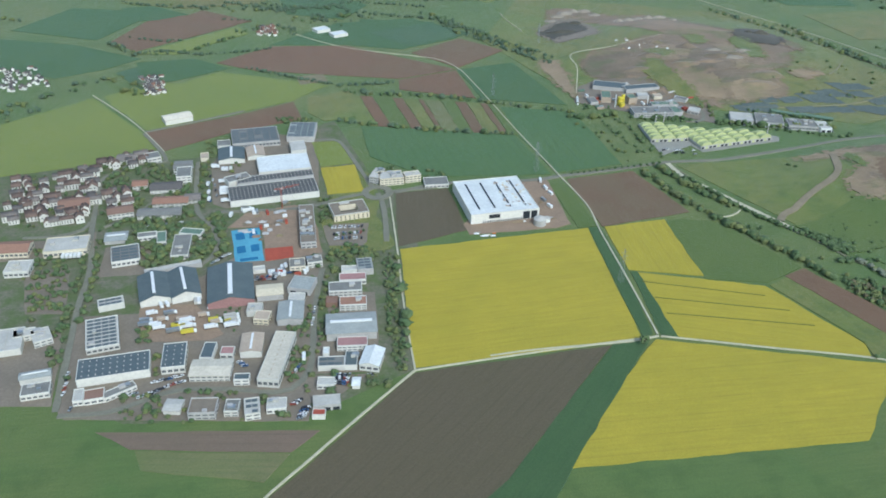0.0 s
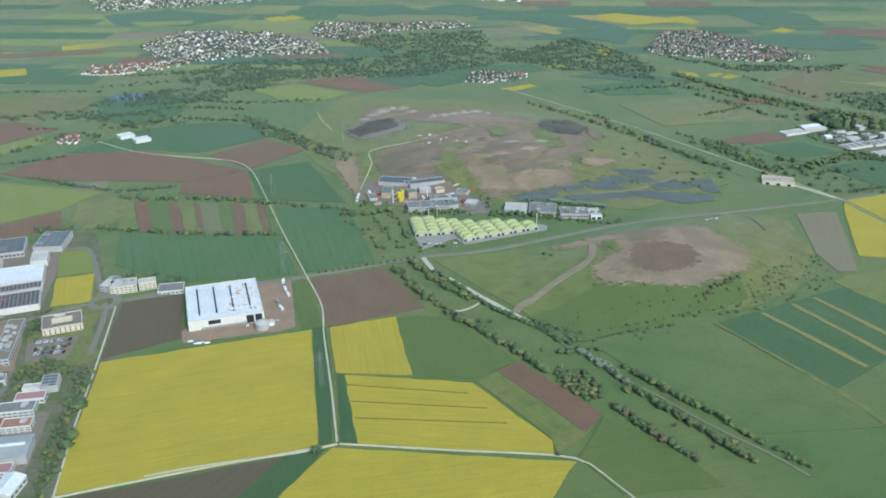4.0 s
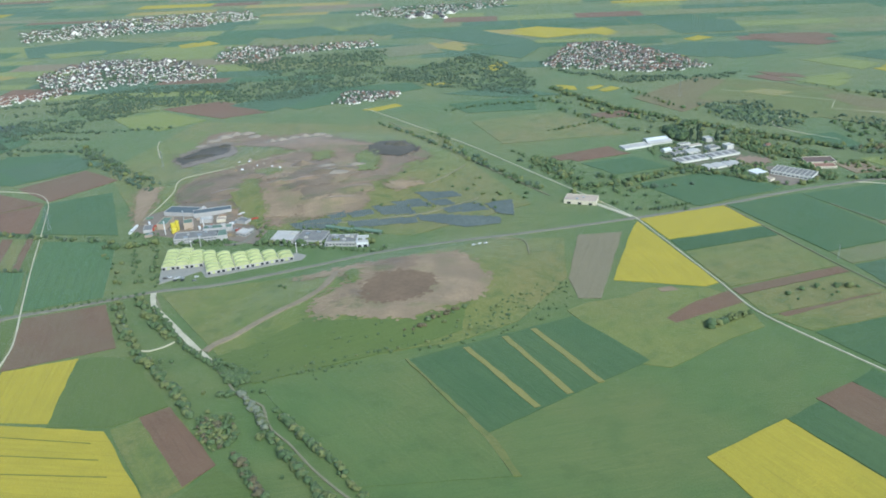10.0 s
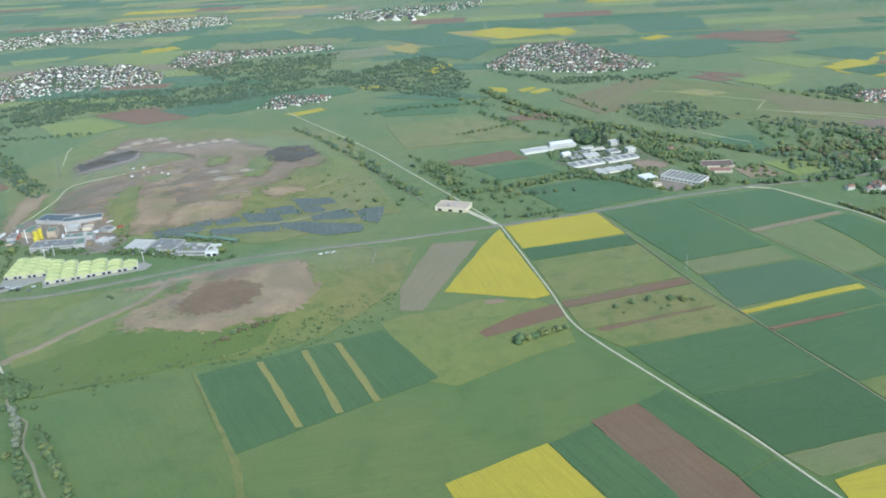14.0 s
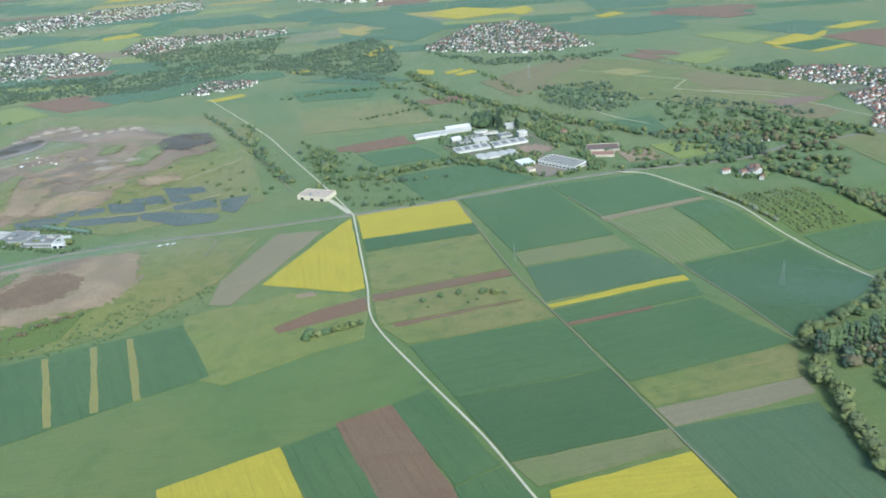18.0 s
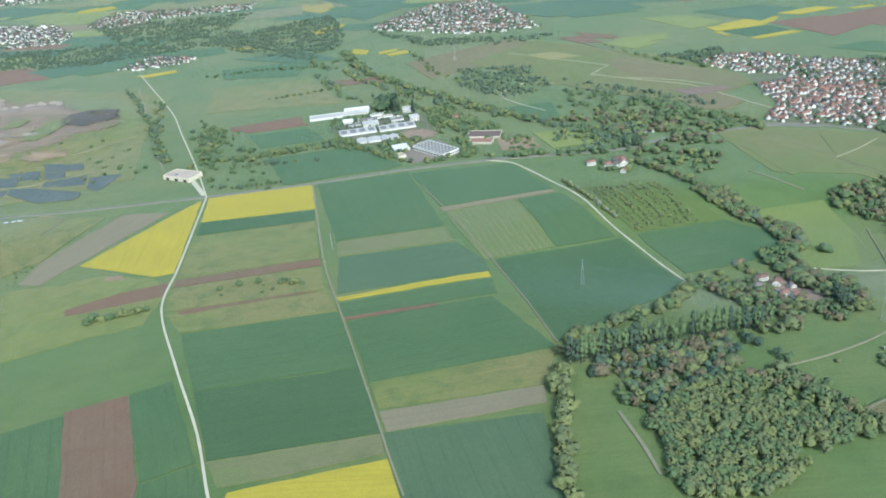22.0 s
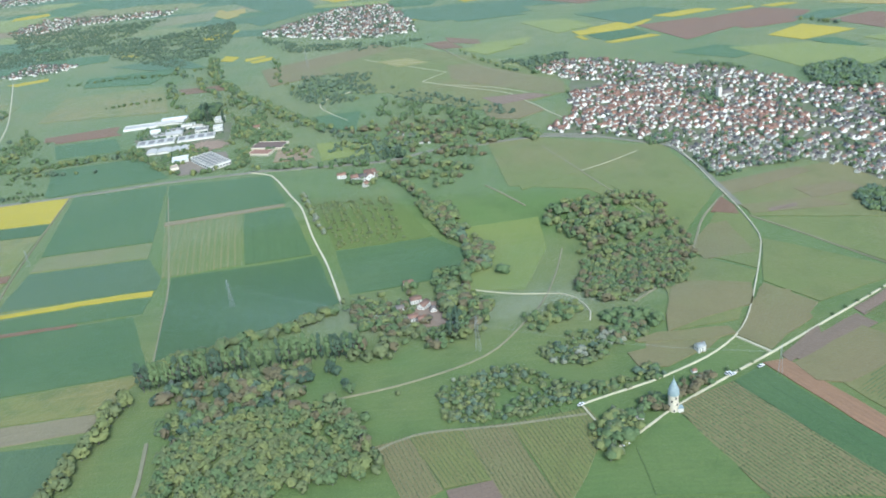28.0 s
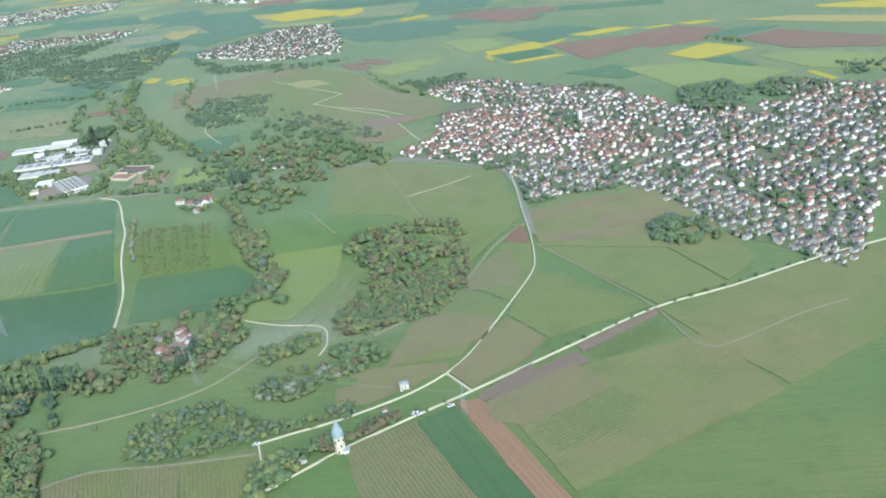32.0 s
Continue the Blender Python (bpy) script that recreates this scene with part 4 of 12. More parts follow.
def trailer(x, y, turn, paint, length=9.0, group="parked lorries and trailers"):
    """A box trailer or lorry: box, cab, wheels."""
    key = ("trailer", paint, length)
    if key not in KIT:
        bm = bmesh.new()
        block(bm, -length / 2, -0.9, 0.75, length / 2, 0.9, 2.6)
        box = mesh_of("box", bm, paint)
        bm = bmesh.new()
        hull(bm, [(-0.85, 0.35), (0.85, 0.35), (0.85, 1.7), (0.7, 2.0), (-0.7, 2.0), (-0.85, 1.7)], length / 2 + 0.15, length / 2 + 1.6)
        cab = mesh_of("cab", bm, "white")
        bm = bmesh.new()
        rod(bm, (0, -0.14, 0), (0, 0.14, 0), 0.36)
        KIT[key] = (box, cab, mesh_of("wheel", bm, "black"))
    box, cab, wheel = KIT[key]
    root = new("lorry")
    root.location, root.rotation_euler = (x, y, hz(x, y) + 0.72), (0, 0, radians(turn))
    new("box", box).parent = root
    new("cab", cab).parent = root
    for wx in (-length * 0.36, -length * 0.24, length * 0.5 + 0.5):
        for wy in (-0.72, 0.72):
            w = new("wheel", wheel)
            w.parent, w.location = root, (wx, wy, 0.36)
    return tagged(root, {"white": "white box lorry parked in a yard", "yellow": "yellow box lorry parked in a yard", "steel": "grey trailer parked in a yard", "roof_pale": "pale container trailer in a yard", "orange": "orange lorry parked in a yard", "roof_tan": "tan trailer parked in a yard"}[paint], "lorry", group)


def container(x, y, turn, paint, length, group):
    """A steel container: ribbed body and two door leaves."""
    length = round(length)
    key = ("container", paint, length)
    if key not in KIT:
        n = length * 4
        side = [(-length / 2 + length * i / n, 0.8 + (0.07 if i % 2 and 0 < i < n else 0.0)) for i in range(n + 1)]
        rim = side + [(-x, -y) for x, y in side]
        bm = bmesh.new()
        lo, hi = [bm.verts.new((x, y, 0)) for x, y in rim], [bm.verts.new((x, y, 1.75)) for x, y in rim]
        bm.faces.new(lo), bm.faces.new(hi)
        for i in range(len(rim)):
            k = (i + 1) % len(rim)
            bm.faces.new((lo[i], lo[k], hi[k], hi[i]))
        bmesh.ops.recalc_face_normals(bm, faces=bm.faces[:])
        body = mesh_of("body", bm, paint)
        bm = bmesh.new()
        block(bm, length / 2, -0.76, 0.08, length / 2 + 0.06, 0.76, 1.68)
        KIT[key] = (body, mesh_of("door", bm, "steel"))
    root = new("container")
    root.location, root.rotation_euler = (x, y, hz(x, y) + 0.45), (0, 0, radians(turn))
    for nm, me in zip(("body", "door"), KIT[key]):
        new(nm, me).parent = root
    tone = {"sport_red": "red", "steel": "grey", "roof_tan": "tan"}.get(paint, paint)
    return tagged(root, tone + " steel container standing in a yard", "container", group)


def pylon(x, y, high, turn, label="grey lattice power pylon in a field"):
    """A lattice mast: four legs, bracing, three cross arms."""
    root = new("power_pylon")
    root.location, root.rotation_euler = (x, y, hz(x, y)), (0, 0, radians(turn))
    tagged(root, label, "pylon", "power pylons")
    b, t, r = high * 0.06, high * 0.012, high * 0.0022
    for sx in (-1, 1):
        for sy in (-1, 1):
            bm = bmesh.new()
            rod(bm, (sx * b, sy * b, -0.5), (sx * t, sy * t, high), r * 1.3, r, 4)
            part("leg", bm, M["steel"], root)
    bm = bmesh.new()
    n = 9
    for i in range(n):
        z0, z1 = high * i / n, high * (i + 1) / n
        w0, w1 = b + (t - b) * i / n, b + (t - b) * (i + 1) / n
        for s in (-1, 1):
            rod(bm, (-w0, s * w0, z0), (w1, s * w1, z1), r * 0.6, None, 3)
            rod(bm, (w0, s * w0, z0), (-w1, s * w1, z1), r * 0.6, None, 3)
            rod(bm, (s * w0, -w0, z0), (s * w1, w1, z1), r * 0.6, None, 3)
    part("bracing", bm, M["steel"], root)
    for k, w in ((0.62, 0.20), (0.76, 0.15), (0.9, 0.11)):
        bm = bmesh.new()
        for s in (-1, 1):
            rod(bm, (0, 0, high * k), (s * high * w, 0, high * k), r * 1.2, r * 0.6, 4)
            rod(bm, (0, 0, high * (k + 0.045)), (s * high * w, 0, high * k), r * 0.7, None, 3)
        part("cross_arm", bm, M["steel"], root)
    return root


def cable(a, b, sag=3.0):
    """A power line that hangs between two masts."""
    cu = bpy.data.curves.new("power_line", "CURVE")
    cu.dimensions, cu.bevel_depth, cu.bevel_resolution = "3D", 0.025, 0
    sp = cu.splines.new("POLY")
    sp.points.add(10)
    for i in range(11):
        k = i / 10
        p = Vector(a).lerp(Vector(b), k)
        sp.points[i].co = (p.x, p.y, p.z - sag * 4 * k * (1 - k), 1)
    cu.materials.append(M["steel"])
    return tagged(new("power_line", cu), "thin grey power line between pylons", "cable", "power lines")


def vault_hall(x, y, w, bays, bay, turn, h, label, group):
    """A hall of membrane vaults, one behind the other, with walls of concrete panels."""
    root = new("compost_hall")
    root.location, root.rotation_euler = (x, y, hz(x, y)), (0, 0, radians(turn))
    tagged(root, label, "hall", group)
    d = bays * bay
    bm = bmesh.new()
    block(bm, -w / 2, 0, -0.4, w / 2, d, h)
    part("wall", bm, M["concrete"], root)
    for i in range(3):
        bm = bmesh.new()
        x0 = -w / 2 + w * (i + 0.2) / 3
        block(bm, x0, -0.08, 0.1, x0 + w * 0.2, 0.1, h * 0.75)
        part("gate", bm, M["glass_dark" if i != 1 else "roof_dome"], root)
    for k in range(bays):
        bm = bmesh.new()
        n, rows = 4, 4
        grid = []
        for j in range(rows + 1):
            v = j / rows
            lift = 1.12 - 0.75 * v * v
            row = []
            for i in range(n + 1):
                a = math.pi * i / n
                row.append(bm.verts.new((-math.cos(a) * w / 2 * 0.98, k * bay + 0.05 + v * (bay - 0.1), h + math.sin(a) * w * 0.27 * lift)))
            grid.append(row)
        for j in range(rows):
            for i in range(n):
                bm.faces.new((grid[j][i], grid[j][i + 1], grid[j + 1][i + 1], grid[j + 1][i]))
        for row in (grid[0], grid[-1]):
            bm.faces.new(row)
        bmesh.ops.recalc_face_normals(bm, faces=bm.faces[:])
        part("roof_vault", bm, M["roof_dome"], root)
    return root


def chimney(x, y, high, r, mat, label, base=0.0):
    root = new("chimney")
    root.location = (x, y, hz(x, y) + base)
    tagged(root, label, "chimney")
    bm = bmesh.new()
    rod(bm, (0, 0, -0.3), (0, 0, high), r, r * 0.8, 10)
    part("shaft", bm, M[mat], root)
    bm = bmesh.new()
    rod(bm, (0, 0, high - 0.8), (0, 0, high + 0.1), r * 1.05, r * 1.05, 10)
    part("rim", bm, M["white"], root)
    return root


def silo(x, y, r, h, mat, label, roof="roof_pale"):
    root = new("silo")
    root.location = (x, y, hz(x, y))
    tagged(root, label, "silo")
    bm = bmesh.new()
    rod(bm, (0, 0, -0.4), (0, 0, h), r, r, 18)
    part("shell", bm, M[mat], root)
    bm = bmesh.new()
    rod(bm, (0, 0, h), (0, 0, h + r * 0.3), r * 1.03, r * 0.1, 18)
    part("cap", bm, M[roof], root)
    return root


def heap(x, y, w, d, h, mat, label, seed):
    """A tipped heap of loose stuff with an uneven back."""
    rng = np.random.RandomState(seed)
    n = 15
    g = np.linspace(-1, 1, n)
    gx, gy = np.meshgrid(g, g)
    r = np.sqrt(gx**2 + gy**2)
    wob = np.zeros_like(gx)
    for _ in range(6):
        fx, fy, p = rng.uniform(1, 5), rng.uniform(1, 5), rng.uniform(0, 6)
        wob += np.sin(gx * fx + gy * fy + p) * 0.12
    z = np.clip(1 - r, 0, 1) ** 0.8 * (1 + wob) * h - 0.15
    X, Y = x + gx * w / 2, y + gy * d / 2
    v = np.stack([X.ravel(), Y.ravel(), (height(X, Y) + 0.8 + z).ravel()], 1)
    i = (np.arange(n - 1)[:, None] * n + np.arange(n - 1)).ravel()
    t = np.concatenate([np.stack([i, i + 1, i + n + 1], 1), np.stack([i, i + n + 1, i + n], 1)])
    return tagged(new("earth_mound", from_arrays("earth_mound", v, t, [M[mat]])), label, "heap", "heaps on the landfill")


def watch_tower(x, y, turn, h=8.2, r=2.0):
    """A round stone tower with a pointed slate roof."""
    root = new("watch_tower")
    root.location, root.rotation_euler = (x, y, hz(x, y)), (0, 0, radians(turn))
    tagged(root, "round pale stone watchtower with a pointed blue-grey slate roof", "tower")
    bm = bmesh.new()
    rod(bm, (0, 0, -0.5), (0, 0, h), r * 1.08, r, 24)
    part("shaft", bm, M["stone"], root)
    bm = bmesh.new()
    rod(bm, (0, 0, h - 0.5), (0, 0, h), r * 1.06, r * 1.16, 24)
    part("cornice", bm, M["stone"], root)
    bm = bmesh.new()
    rod(bm, (0, 0, h), (0, 0, h + 1.7), r * 1.16, r * 1.04, 24)
    rod(bm, (0, 0, h + 1.7), (0, 0, h + 7.4), r * 1.12, 0.06, 24)
    part("roof", bm, M["slate_cone"], root)
    bm = bmesh.new()
    rod(bm, (0, 0, h + 7.4), (0, 0, h + 8.6), 0.05, 0.02, 6)
    part("finial", bm, M["steel"], root)
    for a, z in ((-95, 1.2), (-60, 4.0), (-120, 5.6), (-75, 7.0), (-20, 6.2), (-150, 3.0)):
        bm = bmesh.new()
        c, s = math.cos(radians(a)), math.sin(radians(a))
        block(bm, -0.3, -0.12, z - 0.5, 0.3, 0.2, z + 0.5)
        bmesh.ops.rotate(bm, verts=bm.verts[:], cent=(0, 0, 0), matrix=Matrix.Rotation(radians(a + 90), 3, "Z"))
        bmesh.ops.translate(bm, verts=bm.verts[:], vec=(c * r * 1.03, s * r * 1.03, 0))
        part("window", bm, M["glass_dark"], root)
    bm = bmesh.new()
    block(bm, r * 0.7, -r * 1.0, -0.3, r * 1.8, 0.3, 2.0)
    annex = part("annex", bm, M["wall_white"], root, "white rendered entrance annex")
    bm = bmesh.new()
    block(bm, r * 0.65, -r * 1.05, 2.003, r * 1.85, 0.35, 2.2)
    part("annex_roof", bm, M["slate_cone"], annex)
    return root


def church(x, y, turn, scale=1.0):
    root = new("church")
    root.location, root.rotation_euler, root.scale = (x, y, 0), (0, 0, radians(turn)), (scale,) * 3
    tagged(root, "white church with a square tower among the houses", "church")
    wv, wf, rv, rf = house_arrays(17, 9, 7.5, 5)
    new("nave", from_arrays("nave", wv, wf, [M["wall_white"]])).parent = root
    new("roof", from_arrays("roof", rv, rf, [M["roof_grey"]])).parent = root
    bm = bmesh.new()
    block(bm, 8.2, -2.6, -0.3, 13.4, 2.6, 17)
    tower = part("tower", bm, M["wall_white"], root)
    bm = bmesh.new()
    rod(bm, (10.8, 0, 17), (10.8, 0, 22), 3.6, 0.1, 4)
    part("tower_roof", bm, M["roof_grey"], tower)
    for i in range(5):
        bm = bmesh.new()
        block(bm, -6.6 + i * 3, -4.6, 2, -5.4 + i * 3, -4.4, 6)
        part("window", bm, M["glass_dark"], root)
    return root


def solar_array(pts, gap, seed, label):
    """Tilted rows of panels on the ground of a plot, each row cut where the plot ends."""
    xs, ys = [p[0] for p in pts], [p[1] for p in pts]
    V, T, n = [], [], 0
    for y in np.arange(min(ys), max(ys), gap):
        for x in np.arange(min(xs), max(xs), 2.0):
            if not inside(pts, x + 1, y + gap / 2):
                continue
            q = np.array([(px, py, hz(px, py) + up) for px, py, up in ((x, y, 0.75), (x + 2.0, y, 0.75), (x + 2.0, y + gap * 0.9, 1.0), (x, y + gap * 0.9, 1.0))])
            V += [q, q - (0, 0, 0.08)]
            for a in ((0, 1, 2), (0, 2, 3), (6, 5, 4), (7, 6, 4), (0, 4, 5), (0, 5, 1), (1, 5, 6), (1, 6, 2), (2, 6, 7), (2, 7, 3), (3, 7, 4), (3, 4, 0)):
                T.append([n + i for i in a])
            n += 8
    return tagged(new("solar_field", from_arrays("solar_field", np.concatenate(V), np.array(T), [M["panel_field"]])), label, "solar panels", kind="stuff")


def vine_rows(pts, gap, along, seed, label, leaf="leaf_olive", size=0.3):
    """Vines or planted rows as low uneven ridges."""
    rng = np.random.RandomState(seed)
    a, b = pts[along], pts[(along + 1) % len(pts)]
    ang = math.atan2(b[1] - a[1], b[0] - a[0])
    c, s = math.cos(ang), math.sin(ang)
    R = [(x * c + y * s, -x * s + y * c) for x, y in pts]
    us, vs = [p[0] for p in R], [p[1] for p in R]
    V, T, tint, n = [], [], [], 0
    v = min(vs) + gap / 2
    while v < max(vs):
        u = min(us)
        while u < max(us):
            if inside(R, u, v) and rng.rand() < 0.94:
                L = rng.uniform(1.6, 2.6)
                h, w = size * rng.uniform(0.7, 1.25) + 0.35, size * rng.uniform(0.35, 0.6)
                vv = v + rng.uniform(-0.1, 0.1)
                for du, k in ((0, 0.8), (L, 1.0)):
                    for dv, z in ((-w, 0.2), (0, h * k), (w, 0.2)):
                        x, y = (u + du) * c - (vv + dv) * s, (u + du) * s + (vv + dv) * c
                        V.append((x, y, 0.2 + z))
                T += [(n, n + 3, n + 4), (n, n + 4, n + 1), (n + 1, n + 4, n + 5), (n + 1, n + 5, n + 2), (n, n + 1, n + 2), (n + 3, n + 5, n + 4)]
                tint += [rng.rand()] * 6
                n += 6
            u += 2.2
        v += gap
    if n:
        return tagged(new("vine_row", from_arrays("vine_row", np.array(V), np.array(T), [M[leaf]], None, np.array(tint))), label, "vines", kind="stuff")


def courtyard_house(x, y, w, d, turn, h):
    """An office house of four wings round a court."""
    root = new("office_building")
    root.location, root.rotation_euler = (x, y, 0), (0, 0, radians(turn))
    tagged(root, "cream office building round an open courtyard, flat brown roof", "building")
    k = 0.24
    # the dark of the deep court opening is put into the floor's colour
    bm = bmesh.new()
    block(bm, -w / 2 + w * k, -d / 2 + d * k, 0.0, w / 2 - w * k, d / 2 - d * k, 0.25)
    part("court_floor", bm, M["dark_fill"], root)
    for nm, b in (("front_wing", (-w / 2, -d / 2, w / 2, -d / 2 + d * k)), ("back_wing", (-w / 2, d / 2 - d * k, w / 2, d / 2)), ("side_wing", (-w / 2, -d / 2 + d * k, -w / 2 + w * k, d / 2 - d * k)), ("side_wing", (w / 2 - w * k, -d / 2 + d * k, w / 2, d / 2 - d * k))):
        bm = bmesh.new()
        block(bm, b[0], b[1], -0.4, b[2], b[3], h)
        wing = part(nm, bm, M["wall_cream"], root)
        bm = bmesh.new()
        block(bm, b[0] + 0.02, b[1] + 0.02, h + 0.003, b[2] - 0.02, b[3] - 0.02, h + 0.3)
        part("wing_roof", bm, M["roof_brown"], wing)
    for s in range(8):
        for z in (0.7, 2.5):
            bm = bmesh.new()
            cx = -w / 2 + w * (s + 0.5) / 8
            block(bm, cx - 0.35, -d / 2 - 0.05, z, cx + 0.35, -d / 2 + 0.1, z + 1.2)
            part("window", bm, M["glass_dark"], root)
            bm = bmesh.new()
            cy = -d / 2 + d * (s + 0.5) / 8
            block(bm, w / 2 - 0.1, cy - 0.35, z, w / 2 + 0.05, cy + 0.35, z + 1.2)
            part("window", bm, M["glass_dark"], root)
    bm = bmesh.new()
    block(bm, -w * 0.2, d * 0.3, h + 0.3, w * 0.08, d * 0.42, h + 1.0)
    part("roof_unit", bm, M["roof_pale"], root)
    for x0, y0, x1, y1 in ((-w / 2, -d / 2, w / 2, -d / 2 + 0.35), (-w / 2, d / 2 - 0.35, w / 2, d / 2), (-w / 2, -d / 2 + 0.35, -w / 2 + 0.35, d / 2 - 0.35), (w / 2 - 0.35, -d / 2 + 0.35, w / 2, d / 2 - 0.35)):
        bm = bmesh.new()
        block(bm, x0, y0, h + 0.302, x1, y1, h + 0.7)
        part("parapet", bm, M["wall_white"], root)
    return root


def pipe_tank(a, b, r):
    """A long lying green tank on saddles."""
    root = new("storage_tank")
    tagged(root, "long green lying tank of a waste works", "tank", "lying tanks")
    root.location = (a[0], a[1], hz(*a))
    d = (b[0] - a[0], b[1] - a[1])
    bm = bmesh.new()
    rod(bm, (0, 0, r + 0.6), (d[0], d[1], r + 0.6), r, r, 14)
    part("shell", bm, M["roof_green"], root)
    for k in (0.1, 0.37, 0.63, 0.9):
        bm = bmesh.new()
        block(bm, d[0] * k - 0.5, d[1] * k - r, -0.3, d[0] * k + 0.5, d[1] * k + r, 0.9)
        part("saddle", bm, M["concrete"], root)
    return root


def tower_crane(x, y, turn, high=15.0):
    """A tower crane: lattice mast, jib, counter jib with weight, cab, hoist rope."""
    root = new("tower_crane")
    root.location, root.rotation_euler = (x, y, hz(x, y) + 0.4), (0, 0, radians(turn))
    tagged(root, "red lattice tower crane on a building site", "crane")
    for nm, a, c, n in (("mast", (0, 0, 0), (0, 0, high), 12), ("jib", (0.5, 0, high), (13.0, 0, high), 12), ("counter_jib", (-0.5, 0, high), (-4.5, 0, high), 4)):
        bm = bmesh.new()
        a, c = Vector(a), Vector(c)
        up, side = (Vector((1, 0, 0)), Vector((0, 1, 0))) if nm == "mast" else (Vector((0, 0, 1)), Vector((0, 1, 0)))
        rail = [(up * i + side * j) * 0.4 for i, j in ((-1, -1), (1, -1), (1, 1), (-1, 1))]
        for r in rail:
            rod(bm, tuple(a + r), tuple(c + r), 0.07, None, 4)
        for i in range(n):
            p, q = a.lerp(c, i / n), a.lerp(c, (i + 1) / n)
            for k in range(4):
                rod(bm, tuple(p + rail[k]), tuple(q + rail[(k + 1) % 4]), 0.04, None, 3)
        part(nm, bm, M["sport_red"], root)
    bm = bmesh.new()
    block(bm, -4.6, -0.6, high - 1.2, -3.4, 0.6, high - 0.42)
    part("counterweight", bm, M["concrete"], root)
    bm = bmesh.new()
    block(bm, 0.45, 0.45, high - 1.3, 1.5, 1.4, high - 0.2)
    part("cab", bm, M["white"], root)
    bm = bmesh.new()
    rod(bm, (8, 0, high - 0.4), (8, 0, 5), 0.03, None, 4)
    part("hoist_rope", bm, M["black"], root)
    return root


# ---- ground ----
def ground():
    xs = np.r_[np.linspace(-6000, -400, 12), np.linspace(-380, 220, 13), np.linspace(226, 640, 70), np.linspace(660, 820, 5), np.linspace(826, 1240, 70), np.linspace(1260, 1800, 10), np.linspace(2000, 7000, 10)]
    ys = np.r_[np.linspace(-4000, 150, 8), np.linspace(200, 320, 4), np.linspace(332, 400, 12), np.linspace(406, 980, 97), np.linspace(1000, 2000, 20), np.linspace(2200, 9000, 12)]
    gx, gy = np.meshgrid(xs, ys)
    z = height(gx, gy)
    v = np.stack([gx.ravel(), gy.ravel(), z.ravel()], 1)
    i = (np.arange(len(ys) - 1)[:, None] * len(xs) + np.arange(len(xs) - 1)).ravel()
    n = len(xs)
    tris = np.concatenate([np.stack([i, i + 1, i + n + 1], 1), np.stack([i, i + n + 1, i + n], 1)])
    me = from_arrays("ground", v, tris, [M["meadow"]])
    uv = me.uv_layers.new(name="rows")
    co = v[tris.ravel()][:, :2]
    uv.data.foreach_set("uv", co.astype(np.float32).ravel())
    return tagged(new("ground", me), "wide green plain of meadows with two landfill mounds", "ground", kind="structure")


ground()


# ---- fields by the works and the new hall ----
plot("rapeseed_field", "rape", (55.2, 459.4), (181.9, 469.6), (173.7, 347.8), (47.4, 341.5))
plot("grain_field", "wheat_dark", (182.9, 470.2), (190.7, 469.9), (188.7, 416.5), (180.9, 351.3), (174.5, 348.1))
plot("rapeseed_field", "rape", (193.7, 469.5), (237.5, 473.6), (234.5, 402.9), (191.1, 416.1))
plot("grain_field", "wheat_dark", (191.4, 414.1), (198.4, 412.5), (194.1, 346.8), (185.3, 350.2))
plot("rapeseed_field", "rape", (195.5, 412.5), (265.9, 387.3), (292.5, 325.5), (289.1, 314.7), (193.9, 347.3), along=0)
plot("rapeseed_field", "rape", (181, 346.5), (298.3, 307.2), (251, 257.8), (97, 262))
plot("ploughed_field", "soil_dark", (47.7, 337.3), (155, 344.9), (78, 259.1), (48.1, 232.5), (-42.4, 246.5))
plot("grain_field", "wheat_dark", (156.1, 345.3), (177.5, 346.7), (119.8, 276.8), (86.1, 232.6), (48.6, 235.4), (78, 259.1))
plot("ploughed_field", "soil_dark", (61.5, 535.8), (99.4, 538.7), (102.4, 477.5), (54.6, 463))
plot("building_site", "dirt", (146.8, 545.2), (174.5, 546.2), (172.3, 476.3), (161.4, 472.4), (102.7, 471.5), (100.8, 485.3))
plot("ploughed_field", "soil", (189.1, 541.4), (242.6, 548.1), (258.9, 481.3), (192.1, 470.1))
plot("meadow_plot", "clover", (173.8, 535.2), (186.1, 536.1), (189.7, 470.7), (175.8, 470.3))
plot("grain_field", "wheat_bright", (47.4, 660.5), (170.4, 627), (179.9, 551.1), (87.9, 558.9), (49.5, 599.2), along=1)
plot("grain_field", "wheat_bright", (162.3, 690.5), (233.2, 666.9), (238.3, 560.4), (184.3, 553.2), along=1)
plot("meadow_plot", "grass", (35.3, 733.4), (51.4, 728.5), (62.2, 657.7), (46.8, 661.2), along=1)
plot("ploughed_field", "soil", (52.4, 728.2), (63.5, 724.9), (73.3, 654.5), (62.4, 656.6), along=1)
plot("meadow_plot", "clover", (64.5, 724.6), (79.5, 720), (88, 650.1), (73.5, 653.3), along=1)
plot("ploughed_field", "soil", (80.9, 719.6), (90.1, 716.8), (97.7, 647.3), (88.6, 648.8), along=1)
plot("meadow_plot", "grass", (91.1, 716.5), (102.2, 713.2), (108.8, 644), (97.9, 646.1), along=1)
plot("ploughed_field", "soil", (103.6, 712.8), (107.5, 711.6), (113.6, 642.6), (109.3, 642.7), along=1)
plot("meadow_plot", "olive", (108.4, 711.3), (122.3, 707.1), (127.3, 638.5), (113.8, 641.4), along=1)
